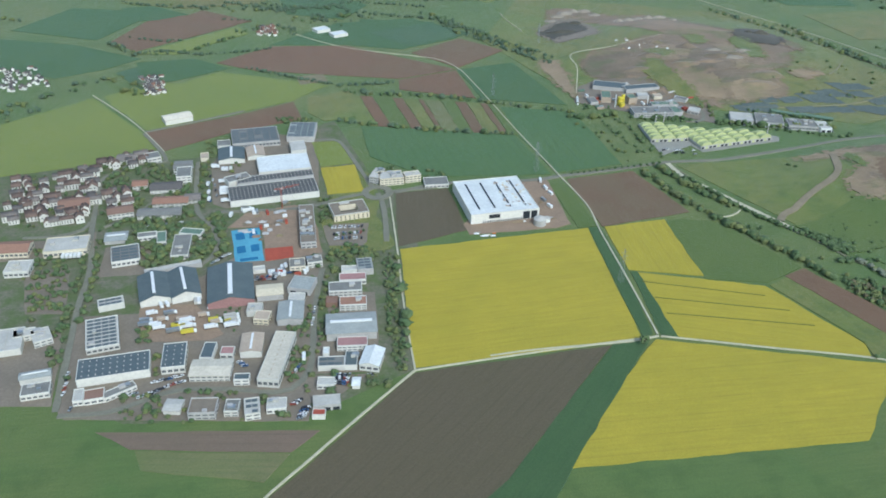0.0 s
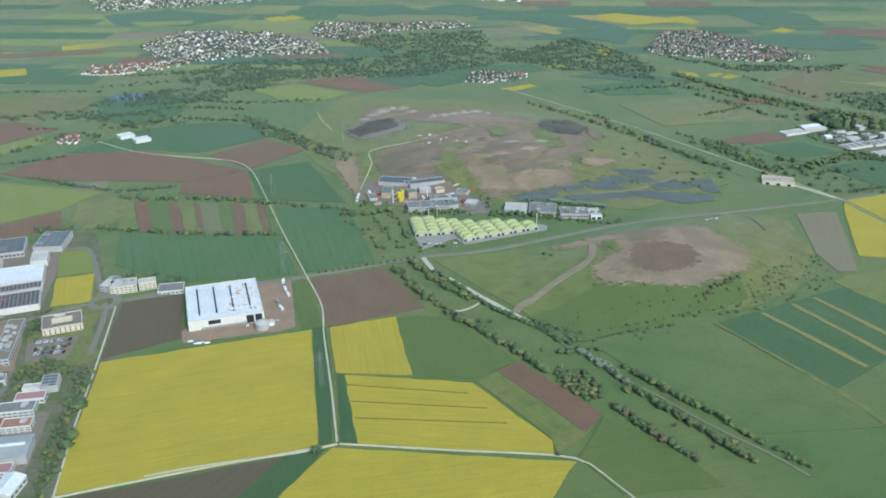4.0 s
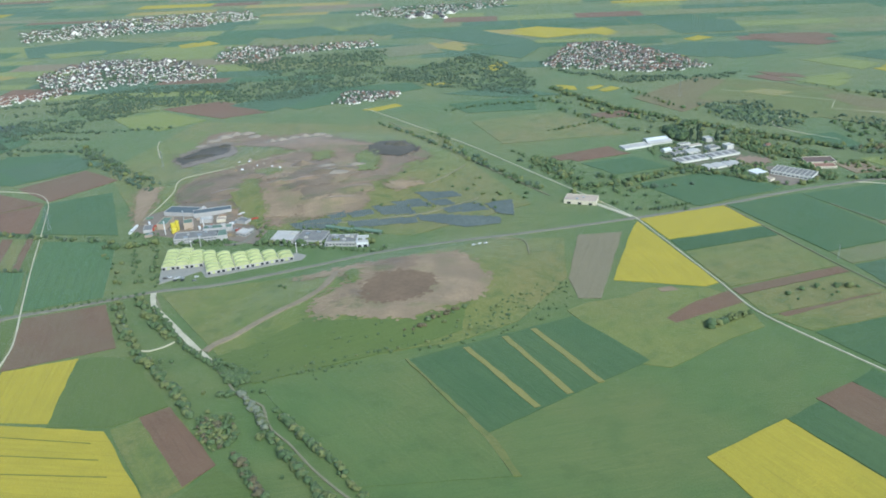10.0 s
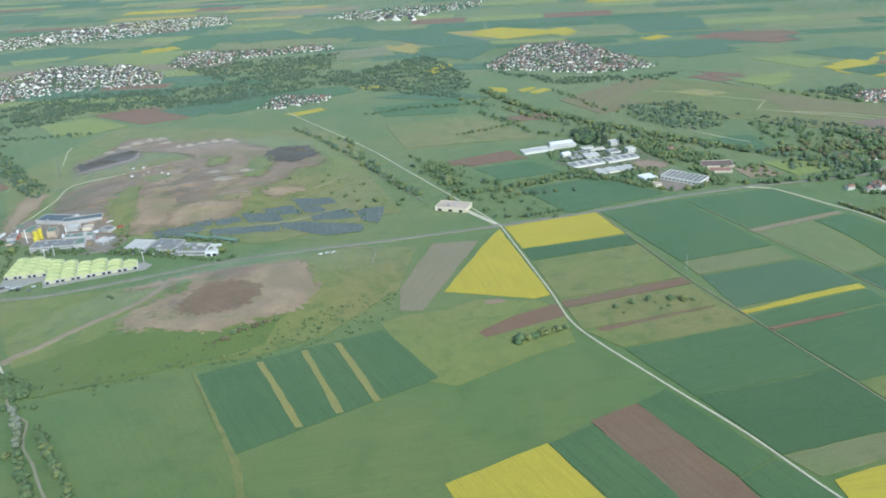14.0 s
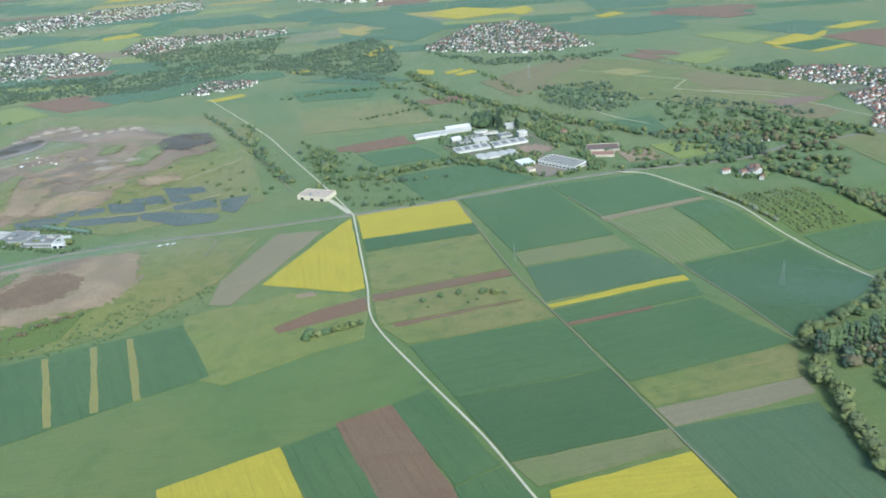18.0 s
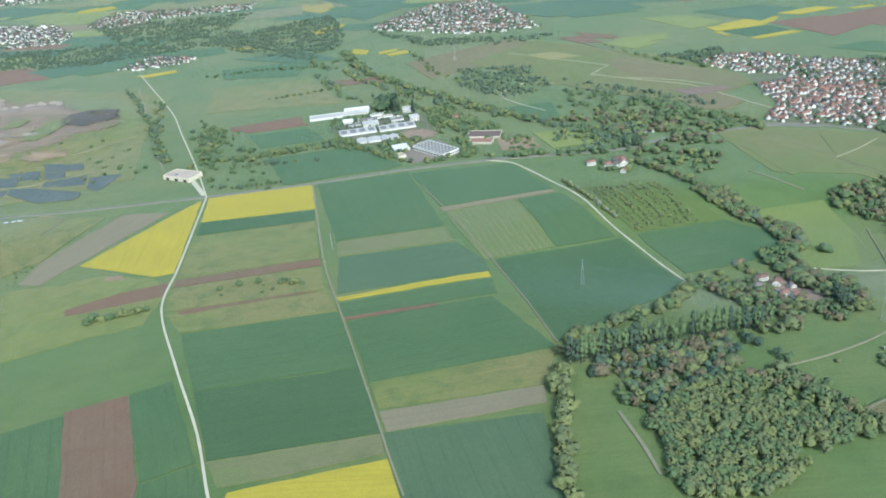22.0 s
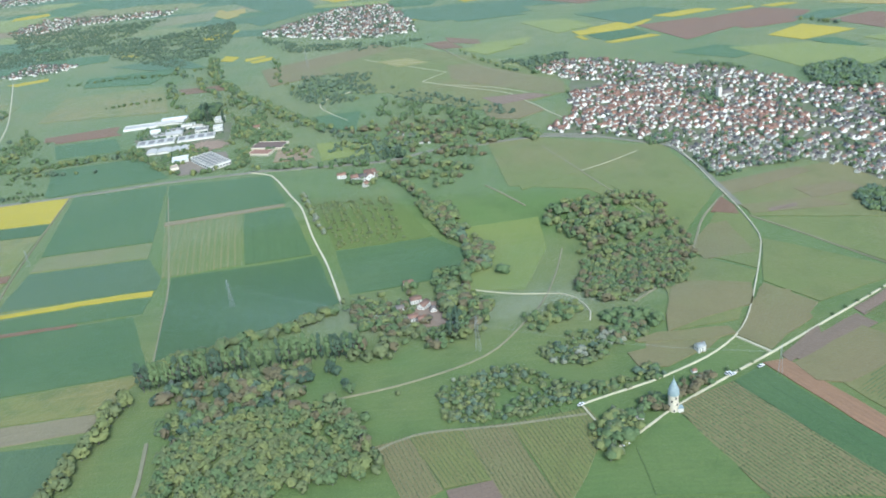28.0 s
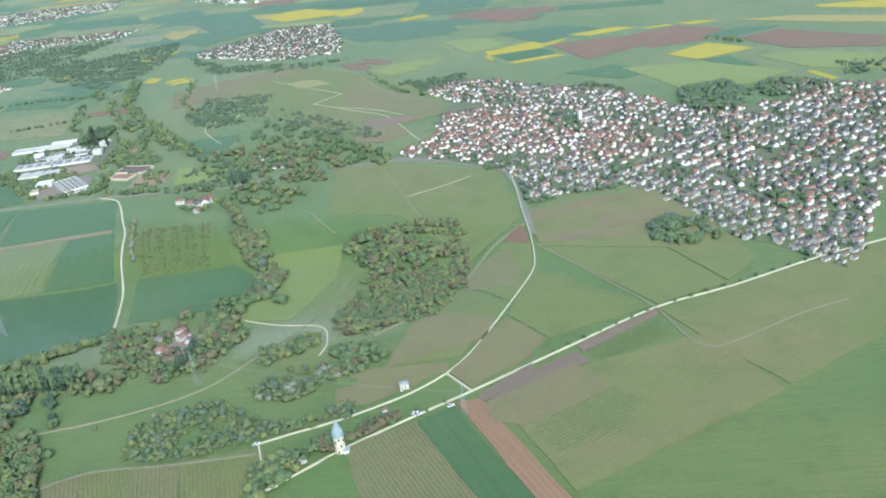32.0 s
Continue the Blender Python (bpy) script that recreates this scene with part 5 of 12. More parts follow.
plot("meadow_plot", "clover", (123.3, 706.8), (133.8, 703.6), (137.8, 635.4), (127.4, 637.4), along=1)
plot("ploughed_field", "soil", (134.8, 703.4), (144.3, 700.5), (147.5, 632.6), (137.9, 634.3), along=1)
plot("meadow_plot", "grass", (145.3, 700.2), (155.3, 697.2), (159.3, 629.1), (147.6, 631.4), along=1)
plot("ploughed_field", "soil", (156.2, 696.9), (161.5, 695.3), (165, 627.4), (160.2, 627.7), along=1)
plot("meadow_plot", "clover", (162.4, 695), (171.9, 692.1), (174.6, 624.6), (165.9, 626), along=1)
plot("rapeseed_field", "rape", (11.3, 584.1), (36.8, 586.7), (40.1, 542.2), (14, 540.5))
plot("grain_field", "lime", (6.4, 631.4), (27.8, 630.8), (36.6, 589.7), (11.4, 586.1))
plot("meadow_plot", "clover", (237.1, 470.6), (246.3, 472.5), (269.4, 466.8), (298.2, 403.7), (269.6, 390.4), (233.7, 399.1))
plot("meadow_plot", "grass", (269.2, 387.6), (297.8, 401.9), (307.9, 385.8), (326, 342.3), (313.2, 328.4), (290.9, 313.8), (292.8, 326.9))
plot("ploughed_field", "soil", (283.4, 395.5), (299.5, 402), (326.9, 342), (311.6, 327.9), high=0.5)
plot("meadow_plot", "clover", (300.3, 309.1), (326.8, 339.5), (349.9, 311.5), (361.6, 273.2), (311.5, 279.4))

# ---- fields beyond the works ----
plot("barley_field", "lime", (-284.3, 666.9), (-242.9, 698.7), (-179.2, 750.3), (-124.2, 662.8), (-116.4, 633.4), (-140.3, 614), (-217.8, 599.4), (-260.5, 590.6), high=0.15)
plot("barley_field", "lime", (-171.7, 753.5), (-136.5, 780.6), (-102.3, 779.4), (-67.9, 802.9), (23, 758.3), (-5.9, 724.9), (-123.4, 670.7), high=0.12)
plot("ploughed_field", "soil", (-78.4, 833.1), (-27.4, 877.9), (50.1, 871.9), (150.6, 787.6), (92.2, 768), (-39.2, 805.9))
plot("ploughed_field", "soil", (92.2, 764.9), (150.4, 784.4), (155, 709.4), (89.7, 739.9))
plot("ploughed_field", "soil", (114.6, 841.8), (171.6, 883.1), (210.2, 838.4), (154.1, 792.1))
plot("ploughed_field", "soil", (-147.3, 968.8), (-104.8, 1020.9), (-47.1, 971.7), (-135.7, 914.8))
plot("grain_field", "wheat", (152.1, 785.7), (210.6, 800.4), (232.1, 683.1), (160.7, 707.1))
plot("grain_field", "wheat", (-28.1, 883.6), (46.8, 953.9), (133.3, 964.3), (171.9, 887.1), (106.4, 854), (49.9, 875.7))
plot("grain_field", "lime", (-162.6, 734.8), (-73.4, 806.6), (26.6, 757.8), (-42.4, 715.9), (-93.7, 703), (-123.9, 674.1))
plot("grain_field", "lime", (-239.9, 686.6), (-181.7, 750.5), (-128.5, 668.9), (-113.6, 634), (-162.3, 614.9), (-219.8, 607))
plot("ploughed_field", "soil", (-124.8, 667.3), (-58.3, 693.5), (-6, 720.8), (-0.3, 680), (-56.9, 659.8), (-106, 629.9))
plot("grain_field", "wheat_blue", (-169.9, 814.9), (-132.2, 846.4), (-77.2, 828.2), (-118.9, 793.4), (-140.8, 766.5))
plot("grain_field", "wheat", (-302.8, 934.4), (-225.2, 906.8), (-151.7, 853.8), (-184.2, 824.6), (-223.6, 805.9), (-279.8, 843.9))
plot("ploughed_field", "soil", (-190, 912.2), (-147.5, 1018.9), (-63, 958.6), (-160.2, 877.5))
plot("grain_field", "lime", (-156.7, 871.8), (-62.7, 952.2), (-50, 925.9), (-120.4, 864.1))
plot("grain_field", "wheat", (-298.9, 963.6), (-251.4, 1046.3), (-153.9, 1019.6), (-205.2, 919.7))
plot("meadow_plot", "grass", (6.6, 731.5), (45.2, 743.8), (50.2, 682.4), (18.7, 673.9), (5.4, 694.4))

# ---- landfill ground ----
plot("meadow_plot", "grass", (194.7, 872.9), (277.5, 1044.5), (436.4, 979.3), (551.2, 914), (564.6, 758.1), (584.7, 648.5), (472.8, 609.1), (384.8, 649.1), (252.5, 689.3), (221.4, 785.8))
plot("meadow_plot", "grass", (279.9, 553.2), (360.5, 555.2), (419.8, 553.2), (538.4, 578.8), (586.8, 567.9), (565.4, 497.3), (515.1, 445.7), (472.3, 430.9), (364.5, 426.3), (324.6, 450))
plot("ploughed_field", "soil_pale", (599.6, 570), (634.8, 565), (577.6, 461.2), (563, 465.6), (566.6, 497))

# ---- fields round the crossroads ----
plot("grain_field", "wheat", (437.3, 416.9), (551, 442.2), (575.9, 378.2), (465.5, 333.1), along=1)
plot("meadow_plot", "lush", (549.6, 451.0), (570.8, 374.8), (584.5, 367.2), (607.8, 376.9), (635.3, 389.3), (660.9, 396.7), (665.4, 437.3), (651.6, 456.6), (615.3, 467.1), (590.8, 458.3), (566.1, 457.6), high=0.26)
plot("meadow_plot", "stripe", (472.6, 421.8), (476.6, 421.8), (500.1, 349.1), (496.2, 348.6), high=0.55)
plot("meadow_plot", "stripe", (499, 428.4), (503, 428.5), (521.6, 357), (517.6, 356.5), high=0.55)
plot("meadow_plot", "stripe", (519, 433), (523, 433), (542.3, 363.4), (538.3, 362.9), high=0.55)
plot("meadow_plot", "grass", (436, 418), (437.3, 418.3), (468.8, 326.7), (473.5, 295.1), (469.6, 296.1), (463.3, 331.3), high=0.5)
plot("meadow_plot", "meadow", (349.4, 407.5), (434.1, 415.9), (463.3, 333.7), (469.6, 296.1), (395.2, 306.7))
plot("rapeseed_field", "rape", (595.9, 485.3), (635.9, 554.1), (655.3, 582.6), (663.4, 461.1), (652.1, 458.4))
plot("rapeseed_field", "rape", (659.8, 587), (737.7, 594.3), (744.9, 545.7), (663.7, 540.9))
plot("grain_field", "wheat_dark", (664.2, 538.7), (745, 542.4), (746.3, 524.2), (665.4, 517.5))
plot("meadow_plot", "grass", (665.4, 515.6), (747, 522.9), (754.9, 462.4), (667.7, 452.8))
plot("ploughed_field", "soil", (607.4, 423.4), (636, 439.7), (663.3, 447.8), (664.1, 429.8), (610.5, 415.9))
plot("ploughed_field", "soil", (667.4, 449.8), (755.5, 461.3), (757.3, 451.7), (667.8, 440.6))
plot("meadow_plot", "grass", (668.2, 439), (757.1, 450.2), (761.8, 419.7), (670.5, 410.1))
plot("ploughed_field", "soil", (677.5, 409.1), (745.2, 417.3), (757.4, 417.2), (711.2, 409.7), (680.2, 404.4), high=0.5)
plot("meadow_plot", "grass", (671, 407.3), (762.1, 416.7), (771.2, 392.2), (685.5, 384))
plot("grain_field", "wheat", (686.2, 382), (771.6, 390.8), (785.8, 333.4), (705, 325.7))
plot("grain_field", "wheat_dark", (705.5, 324.6), (785.9, 332.3), (797.8, 278.8), (722.9, 271))
plot("meadow_plot", "olive", (723.3, 270.1), (797.8, 278), (799.5, 264.3), (731.4, 252.3))
plot("rapeseed_field", "rape", (735.6, 249), (801.1, 260.5), (812, 208.9), (733.1, 214.3))
plot("ploughed_field", "soil", (644.9, 318.1), (672.8, 327.3), (696, 260.2), (701.6, 227.6), (673.1, 223.8))
plot("grain_field", "wheat", (673.3, 327.6), (692.4, 336.5), (718.4, 270.3), (696.7, 260.4))
plot("grain_field", "wheat", (696.4, 259), (719, 268.7), (728, 247), (736.3, 221.3), (707.7, 217.6))
plot("rapeseed_field", "rape", (565.2, 286.2), (619, 305.3), (644.3, 229.1), (576.2, 231.5))
plot("grain_field", "wheat", (620, 305), (645.6, 314.9), (664.2, 258), (670.8, 226.3), (644.8, 229))

# ---- long fields towards the wood ----
plot("grain_field", "wheat", (741.8, 595.5), (812.6, 601), (835.9, 494.2), (764.3, 486.1))
plot("meadow_plot", "olive", (764.9, 484.2), (836.2, 492.2), (840.5, 468.5), (767.3, 462.4))
plot("grain_field", "wheat_blue", (767.8, 460.6), (842.8, 466.1), (857.8, 440.0), (859.7, 425.2), (769.5, 411.9))
plot("rapeseed_field", "rape", (768.8, 407.1), (858.6, 423.6), (859.5, 417.0), (771.6, 403.6), high=0.5)
plot("grain_field", "wheat", (771.8, 400.8), (860.1, 414.5), (861.2, 395.5), (775.1, 384.7))
plot("ploughed_field", "soil", (775.6, 383.9), (826.7, 389.9), (827.3, 387), (776.9, 380.4), high=0.5)
plot("grain_field", "wheat", (777.3, 379), (857.5, 391.9), (884.5, 334.3), (791.9, 319.1))
plot("meadow_plot", "grass", (791.7, 317.2), (883.9, 332.2), (873.7, 303.5), (797, 296.5))
plot("ploughed_field", "soil_pale", (796.5, 294.3), (873.3, 302.6), (872.6, 289.4), (800.4, 279.1))
plot("grain_field", "wheat_blue", (798.8, 278.1), (870.1, 282), (870.3, 231.2), (867.1, 201), (812.9, 207.5))
plot("grain_field", "wheat", (815.1, 600.2), (893.2, 601.2), (916.1, 541.7), (834.6, 527.4))
plot("ploughed_field", "soil_pale", (834.2, 525.4), (915.4, 539.6), (916.3, 534.7), (835.9, 518.5), high=0.45)
plot("vegetable_field", "strips", (837.2, 517.1), (887.4, 527.8), (902.4, 455.4), (857.8, 440.0), along=1)
plot("grain_field", "wheat", (889.3, 528.3), (920.5, 532.2), (944.2, 467.2), (904.7, 456.1))
# dark wheat offsets, in its colour, the excess light on this valley slope
plot("grain_field", "wheat_dark", (864.4, 439.4), (947.3, 465.5), (968.7, 403.9), (947.4, 377.3), (889.7, 337.3), (885.5, 339.1))
plot("grain_field", "wheat", (958.9, 470.2), (1019.6, 479.8), (1043.3, 456.2), (1032.6, 425.5), (973.3, 414.3))
plot("meadow_plot", "clover", (932.4, 545.4), (989, 538.4), (1019.6, 481.0), (958, 471.5))
plot("grain_field", "wheat", (693.4, 668.3), (766.6, 678.1), (798.3, 615), (715.4, 601.4))
plot("meadow_plot", "spring_meadow", (1039.1, 486.4), (1087.6, 488.7), (1089.2, 452.7), (1071.6, 401.9), (1039.1, 406.8), (1047.4, 446.5))

# ---- slope and vineyards ----
plot("vineyard", "vines_brown", (1000.5, 263.3), (1014.1, 267.3), (1028.7, 234.8), (1015.4, 226.8))
plot("vineyard", "vines", (1014.5, 267.2), (1034.8, 270.1), (1048.8, 238.1), (1029.1, 235.4))
plot("vineyard", "vines_brown", (1035.7, 270.3), (1055.2, 271.5), (1071.9, 220.6), (1052, 222.8))
plot("vineyard", "vines", (1055.6, 271.4), (1088.2, 277.7), (1093.1, 262.8), (1082.3, 237.3), (1072.9, 220.5))
plot("ploughed_field", "soil_grey", (1029.8, 234.1), (1047.1, 237.7), (1052, 222.8), (1033.8, 216.4), high=0.45)
plot("meadow_plot", "meadow", (1102.7, 249.9), (1121.7, 273.1), (1134.8, 243.2), (1140.7, 220.7), (1104.5, 223.6))
plot("vineyard", "vines_brown", (1122, 274.1), (1150.1, 287.2), (1176.1, 239.3), (1190.3, 214.1), (1142.9, 217.9), along=1)
plot("grain_field", "wheat", (1150.6, 287.5), (1165.3, 298), (1196.1, 237.5), (1206.9, 215.3), (1190.3, 214.1), (1176.3, 238.7))
plot("vineyard", "soil_red", (1166.2, 299.1), (1176.7, 300.6), (1209.2, 236.2), (1221.4, 214.2), (1208.4, 211.5), (1197, 236.8), along=1)
plot("ploughed_field", "soil_grey", (1176.7, 304.4), (1219.8, 332), (1225.4, 322.7), (1185, 296.3), along=0)
plot("ploughed_field", "soil_grey", (1220.8, 337.3), (1260.6, 364.5), (1261.3, 359.4), (1222.7, 330.2), along=0)
plot("meadow_plot", "vines_green", (1185.7, 295.4), (1225.7, 321.7), (1278.6, 338.6), (1298.5, 291.1), (1246.4, 261), (1211.1, 239.6), along=0)
plot("meadow_plot", "vines_green", (1262.6, 363.6), (1301.7, 380.4), (1388.3, 416.9), (1429.7, 425.8), (1395.7, 355.2), (1301.8, 294.6), (1280.1, 329.5))
plot("vineyard", "vines_brown", (1189.4, 368.3), (1207.5, 344.9), (1173.3, 308.6), (1162.9, 322.5), along=2)
plot("meadow_plot", "vines_green", (1205.2, 419.5), (1260.1, 368), (1208.6, 345.7), (1190.2, 370.5))
plot("meadow_plot", "vines_green", (1211.3, 445.7), (1278.3, 430.2), (1298.9, 385.3), (1262.6, 368.1))
plot("meadow_plot", "vines_green", (1205.7, 498.9), (1285.1, 523.3), (1310.1, 455.8), (1321, 410.3), (1300.6, 386.8), (1278.6, 431.7), (1209.9, 448.5))
plot("meadow_plot", "vines_green", (1165.4, 414.8), (1201.3, 478.4), (1205.6, 447.6), (1204.2, 418.3), (1192, 383.8))
plot("meadow_plot", "vines_green", (1143, 384.8), (1164.5, 412.9), (1190.5, 380.9), (1167.4, 336), (1137.6, 330.8))
plot("vineyard", "vines_brown", (1122.2, 328.2), (1150.6, 331.3), (1160, 326.6), (1144.6, 310.7), (1119.4, 311.9))
plot("meadow_plot", "vines_green", (1134.6, 600.9), (1187.1, 587.7), (1200.9, 493.6), (1163.9, 434.3), (1156.8, 475.0), (1124.3, 548))
plot("meadow_plot", "vines_green", (1068.7, 597.7), (1104.3, 625.6), (1133.3, 601.3), (1123.4, 548.2), (1080.6, 523.3))
plot("meadow_plot", "vines_green", (884.4, 937.2), (973.1, 1021.4), (1022.7, 968.2), (1134.5, 819.1), (1142.8, 755.2), (1070.6, 711.1), (997.4, 772.4))
plot("meadow_plot", "vines_green", (1060.4, 633.8), (1104.3, 627.1), (1189.9, 580.5), (1192.5, 491.1), (1162.2, 454.0), (1122.9, 514.4), (1071.8, 532.7))

# ---- roads and tracks ----
ribbon("road", "asphalt", 3.74, (61.1, 537.3), (99.3, 547.1), (136.9, 544.9), (167.4, 543.2), (185.6, 547), (222.5, 551.1), (274.2, 559.4), (319.2, 558.5), (388.7, 571.3), (438.2, 580.6), (512.7, 584.5), (659.3, 590.2), (741, 597), (810.1, 608.5), (880.1, 612.5), (874, 613.9), (928.1, 610.2), (985.4, 609.2), (1020.1, 624), (1046.8, 625.5), (1104.8, 631.2), (1142.3, 616.5), label='grey country road between fields')
ribbon("track", "track", 1.01, (185.6, 547), (191.6, 500.3), (189, 463.8), (186.7, 407.3), (183.6, 350.6))
ribbon("track", "track", 1.01, (183.6, 349.2), (167, 346.9), (113.9, 347.1), (88.7, 345.5))
ribbon("track", "track", 0.94, (181.5, 348.7), (113.8, 345), (48, 339.5))
ribbon("track", "track", 0.94, (48, 339.5), (49.8, 398.5), (53.6, 461.1), (56.9, 530.4))
ribbon("track", "track", 1.06, (48, 339.5), (18, 310.2), (-10.4, 281.3), (-24.4, 267.4), (-42.4, 246.5))
ribbon("track", "track", 0.82, (184.7, 348.9), (238.4, 330.9), (298.5, 310), (310.8, 286.7), (318.3, 266.3))
ribbon("track", "track", 0.94, (247.8, 707.7), (269.5, 774.9), (275.5, 813.1), (319.5, 819.6), (394.3, 855.6))
ribbon("track", "track", 0.82, (185.6, 547), (173.3, 639.7), (162.4, 733.8), (153.6, 790.4), (135, 821.4), (49.7, 866), (-3.2, 920.5))
ribbon("track", "track", 0.75, (-180.4, 757.3), (-147, 707.1), (-126.6, 671), (-105.8, 627.7))
ribbon("track", "track", 1.06, (657.5, 590.1), (664.7, 464.8), (667.1, 415), (691.1, 349.3), (714.2, 291.8), (728.1, 248), (736.7, 224.3))
ribbon("track", "track", 0.94, (657.5, 590.1), (634.9, 660.3), (601.9, 754.1), (569.6, 845.4), (483.3, 1038.9))
ribbon("track", "track_dull", 1.21, (606.1, 662.7), (572, 759.5), (532.2, 880.2), (503, 963.3))
ribbon("track", "track_dull", 0.81, (738.6, 594.1), (758.4, 458), (774.1, 386.2), (790.3, 314.5), (801.4, 263.9), (807.8, 236.9))
ribbon("track", "track_dull", 0.75, (822.6, 572), (864.7, 431.9), (885.5, 338.1))
ribbon("track", "track", 1.06, (874.3, 612.6), (894.4, 600.9), (919, 550.9), (929, 529.6), (941.8, 488.7), (955.7, 453.0), (970.2, 402.0))
ribbon("track", "track", 0.58, (1193.5, 598.3), (1199.1, 549.4), (1202.3, 502.6), (1205.7, 462.7), (1205.8, 425.1), (1200, 405.3), (1184.6, 366.3), (1171.3, 336.4), (1161.4, 321.8), (1144.9, 307.3), (1117.5, 292.3), (1099.5, 285.5), (1086, 279.9))
ribbon("track", "track", 0.73, (1096, 250.6), (1109, 261.6), (1124.9, 274.5), (1150.9, 292.2), (1173, 306.5), (1215, 335.2), (1260.8, 365.6), (1302, 381.6), (1350.2, 404.1), (1399.3, 421.6), (1433, 432.7))
ribbon("track", "track", 0.83, (1161.4, 321.8), (1173, 306.5))
ribbon("track", "track", 0.73, (1086, 279.9), (1089.6, 269.5), (1092.3, 264))
ribbon("track", "track_dull", 1.31, (1203.3, 484), (1182.3, 455.7), (1166.8, 418.1), (1150, 389.9), (1123.5, 361.8))
ribbon("track", "track", 0.54, (1044.4, 406.6), (1067.9, 395.2), (1089.4, 387.4), (1097.1, 375.6), (1101, 356.2), (1099.2, 346.2))
ribbon("track", "track_dull", 0.7, (958, 292.5), (982.1, 298.6), (1006.9, 304.5), (1032.2, 314.2), (1048, 323.5), (1059.3, 336.5), (1075, 365.4), (1091.1, 420.2), (1097.5, 448.3))
ribbon("track", "track_dull", 1.21, (994.6, 255.4), (1016.7, 268.3), (1051.7, 269.9), (1087.7, 273.2))
ribbon("track", "track_dull", 0.81, (1208.4, 450.4), (1235.9, 407.3), (1260.8, 365.6), (1270.3, 335), (1280.5, 326.1), (1323.9, 349.1), (1347.3, 358.6))
ribbon("wheel_track", "wheel_track", 0.5, (194.4, 402), (227.9, 389.6), (260.8, 377.4), high=0.62, label='dark wheel track in a rapeseed field')
ribbon("wheel_track", "wheel_track", 0.5, (195.4, 385), (231.7, 372.9), (267.5, 361.1), high=0.62, label='dark wheel track in a rapeseed field')
ribbon("wheel_track", "wheel_track", 0.5, (196.2, 368.9), (235.3, 357.1), (273.9, 345.5), high=0.62, label='dark wheel track in a rapeseed field')

# ---- woods and hedges ----
CLEARINGS += [[(889.4, 303.3), (906.7, 291.1), (900.4, 277.9), (905.6, 257.8), (909.1, 236.4), (881.8, 238.5), (884.4, 280.3)], [(965.2, 312.8), (980.4, 318.1), (985.1, 303.6), (963.9, 296.1)]]
woods("woods", scatter([(917.6, 273.2), (924.5, 280.3), (935.7, 289.1), (959.5, 293.2), (979.3, 290.0), (993.2, 275.7), (1000.3, 258.7), (1000.1, 246.9), (986.1, 241.9), (976.5, 239.8), (960.0, 226.3), (943.1, 216.3), (916.0, 219.8), (910.7, 239.5), (916.9, 252.5), (912.7, 264.2)], 2.9, 11, 0.96, rag=0.5), "young plantation of slender trees in olive spring leaf", kinds=("ovate",), sizes=(4.2, 6.4), leaf=("leaf_olive", "leaf_olive", "leaf_light", "leaf", "leaf_light", "leaf"), grade=1, seed=11)
woods("woods", scatter([(890.6, 311.0), (912.3, 319.9), (937.6, 324.6), (969.5, 329.3), (969.8, 306.2), (960.3, 297.6), (935.7, 289.1), (922.0, 279.4), (917.6, 273.2), (909.2, 276.5), (905.4, 287.5), (908.0, 295.8), (898.9, 297.2)], 3.7, 12, 0.9, rag=0.6), "mixed wood of green and brown budding trees", kinds=("broad", "ovate", "bush"), sizes=(3.2, 6.0), leaf=("leaf", "leaf_brown", "leaf_olive", "leaf_haze", "leaf_light", "leaf_dark", "leaf_brown"), grade=1, seed=12)
woods("woods", scatter([(959.5, 293.2), (980.3, 294.3), (996.7, 279.4), (1004.7, 254.3), (1007.7, 245.8), (995.5, 243.0), (984.1, 269.0)], 4.4, 13, 0.85, rag=0.6), "broadleaf trees at the edge of a plantation", kinds=("broad", "ovate"), sizes=(4.2, 6.8), leaf=("leaf", "leaf_olive", "leaf_light", "leaf_brown"), grade=2, seed=13)
woods("tree_belt", along_line([(882.5, 310.4), (878.8, 296.0), (877.4, 277.3), (875.2, 254.9), (872.3, 238.1), (870.5, 222.6)], 2.3, 3.4, 166, 0.98), "yellow-green willow belt at the edge of the wood", kinds=("ovate", "broad"), sizes=(5.6, 8.4), leaf=("leaf_light", "leaf_light", "leaf_olive"), grade=2, seed=166)
woods("poplar_row", along_line([(888.8, 317.0), (895.7, 318.8), (904.1, 321.3), (914.0, 324.1), (925.3, 326.7), (936.7, 328.8), (948.1, 330.0), (959.5, 331.1), (969.5, 332.4)], 2.1, 0.7, 690, 0.97), "row of tall slender grey-green poplars behind a wood", kinds=("tall",), sizes=(14.5, 18.5), leaf=("leaf", "leaf_dark", "leaf"), grade=1, seed=690)
woods("poplar_row", along_line([(970.9, 332.2), (979.2, 331.8), (990.2, 331.9)], 2.2, 0.5, 691, 1.0), "row of tall slender poplars behind a wood", kinds=("tall",), sizes=(15.0, 17.5), leaf=("leaf", "leaf_dark"), grade=1, seed=691)
woods("tree_belt", along_line([(887.1, 329.3), (895.0, 339.4), (908.3, 345.7), (926.4, 352.6), (942.0, 359.8), (955.4, 370.2), (969.2, 389.2)], 2.0, 3.2, 693, 0.97), "tree belt along a grain field", kinds=("broad", "bush"), sizes=(3.6, 6.2), leaf=("leaf_olive", "leaf", "leaf_light", "leaf_olive"), grade=1, seed=693)
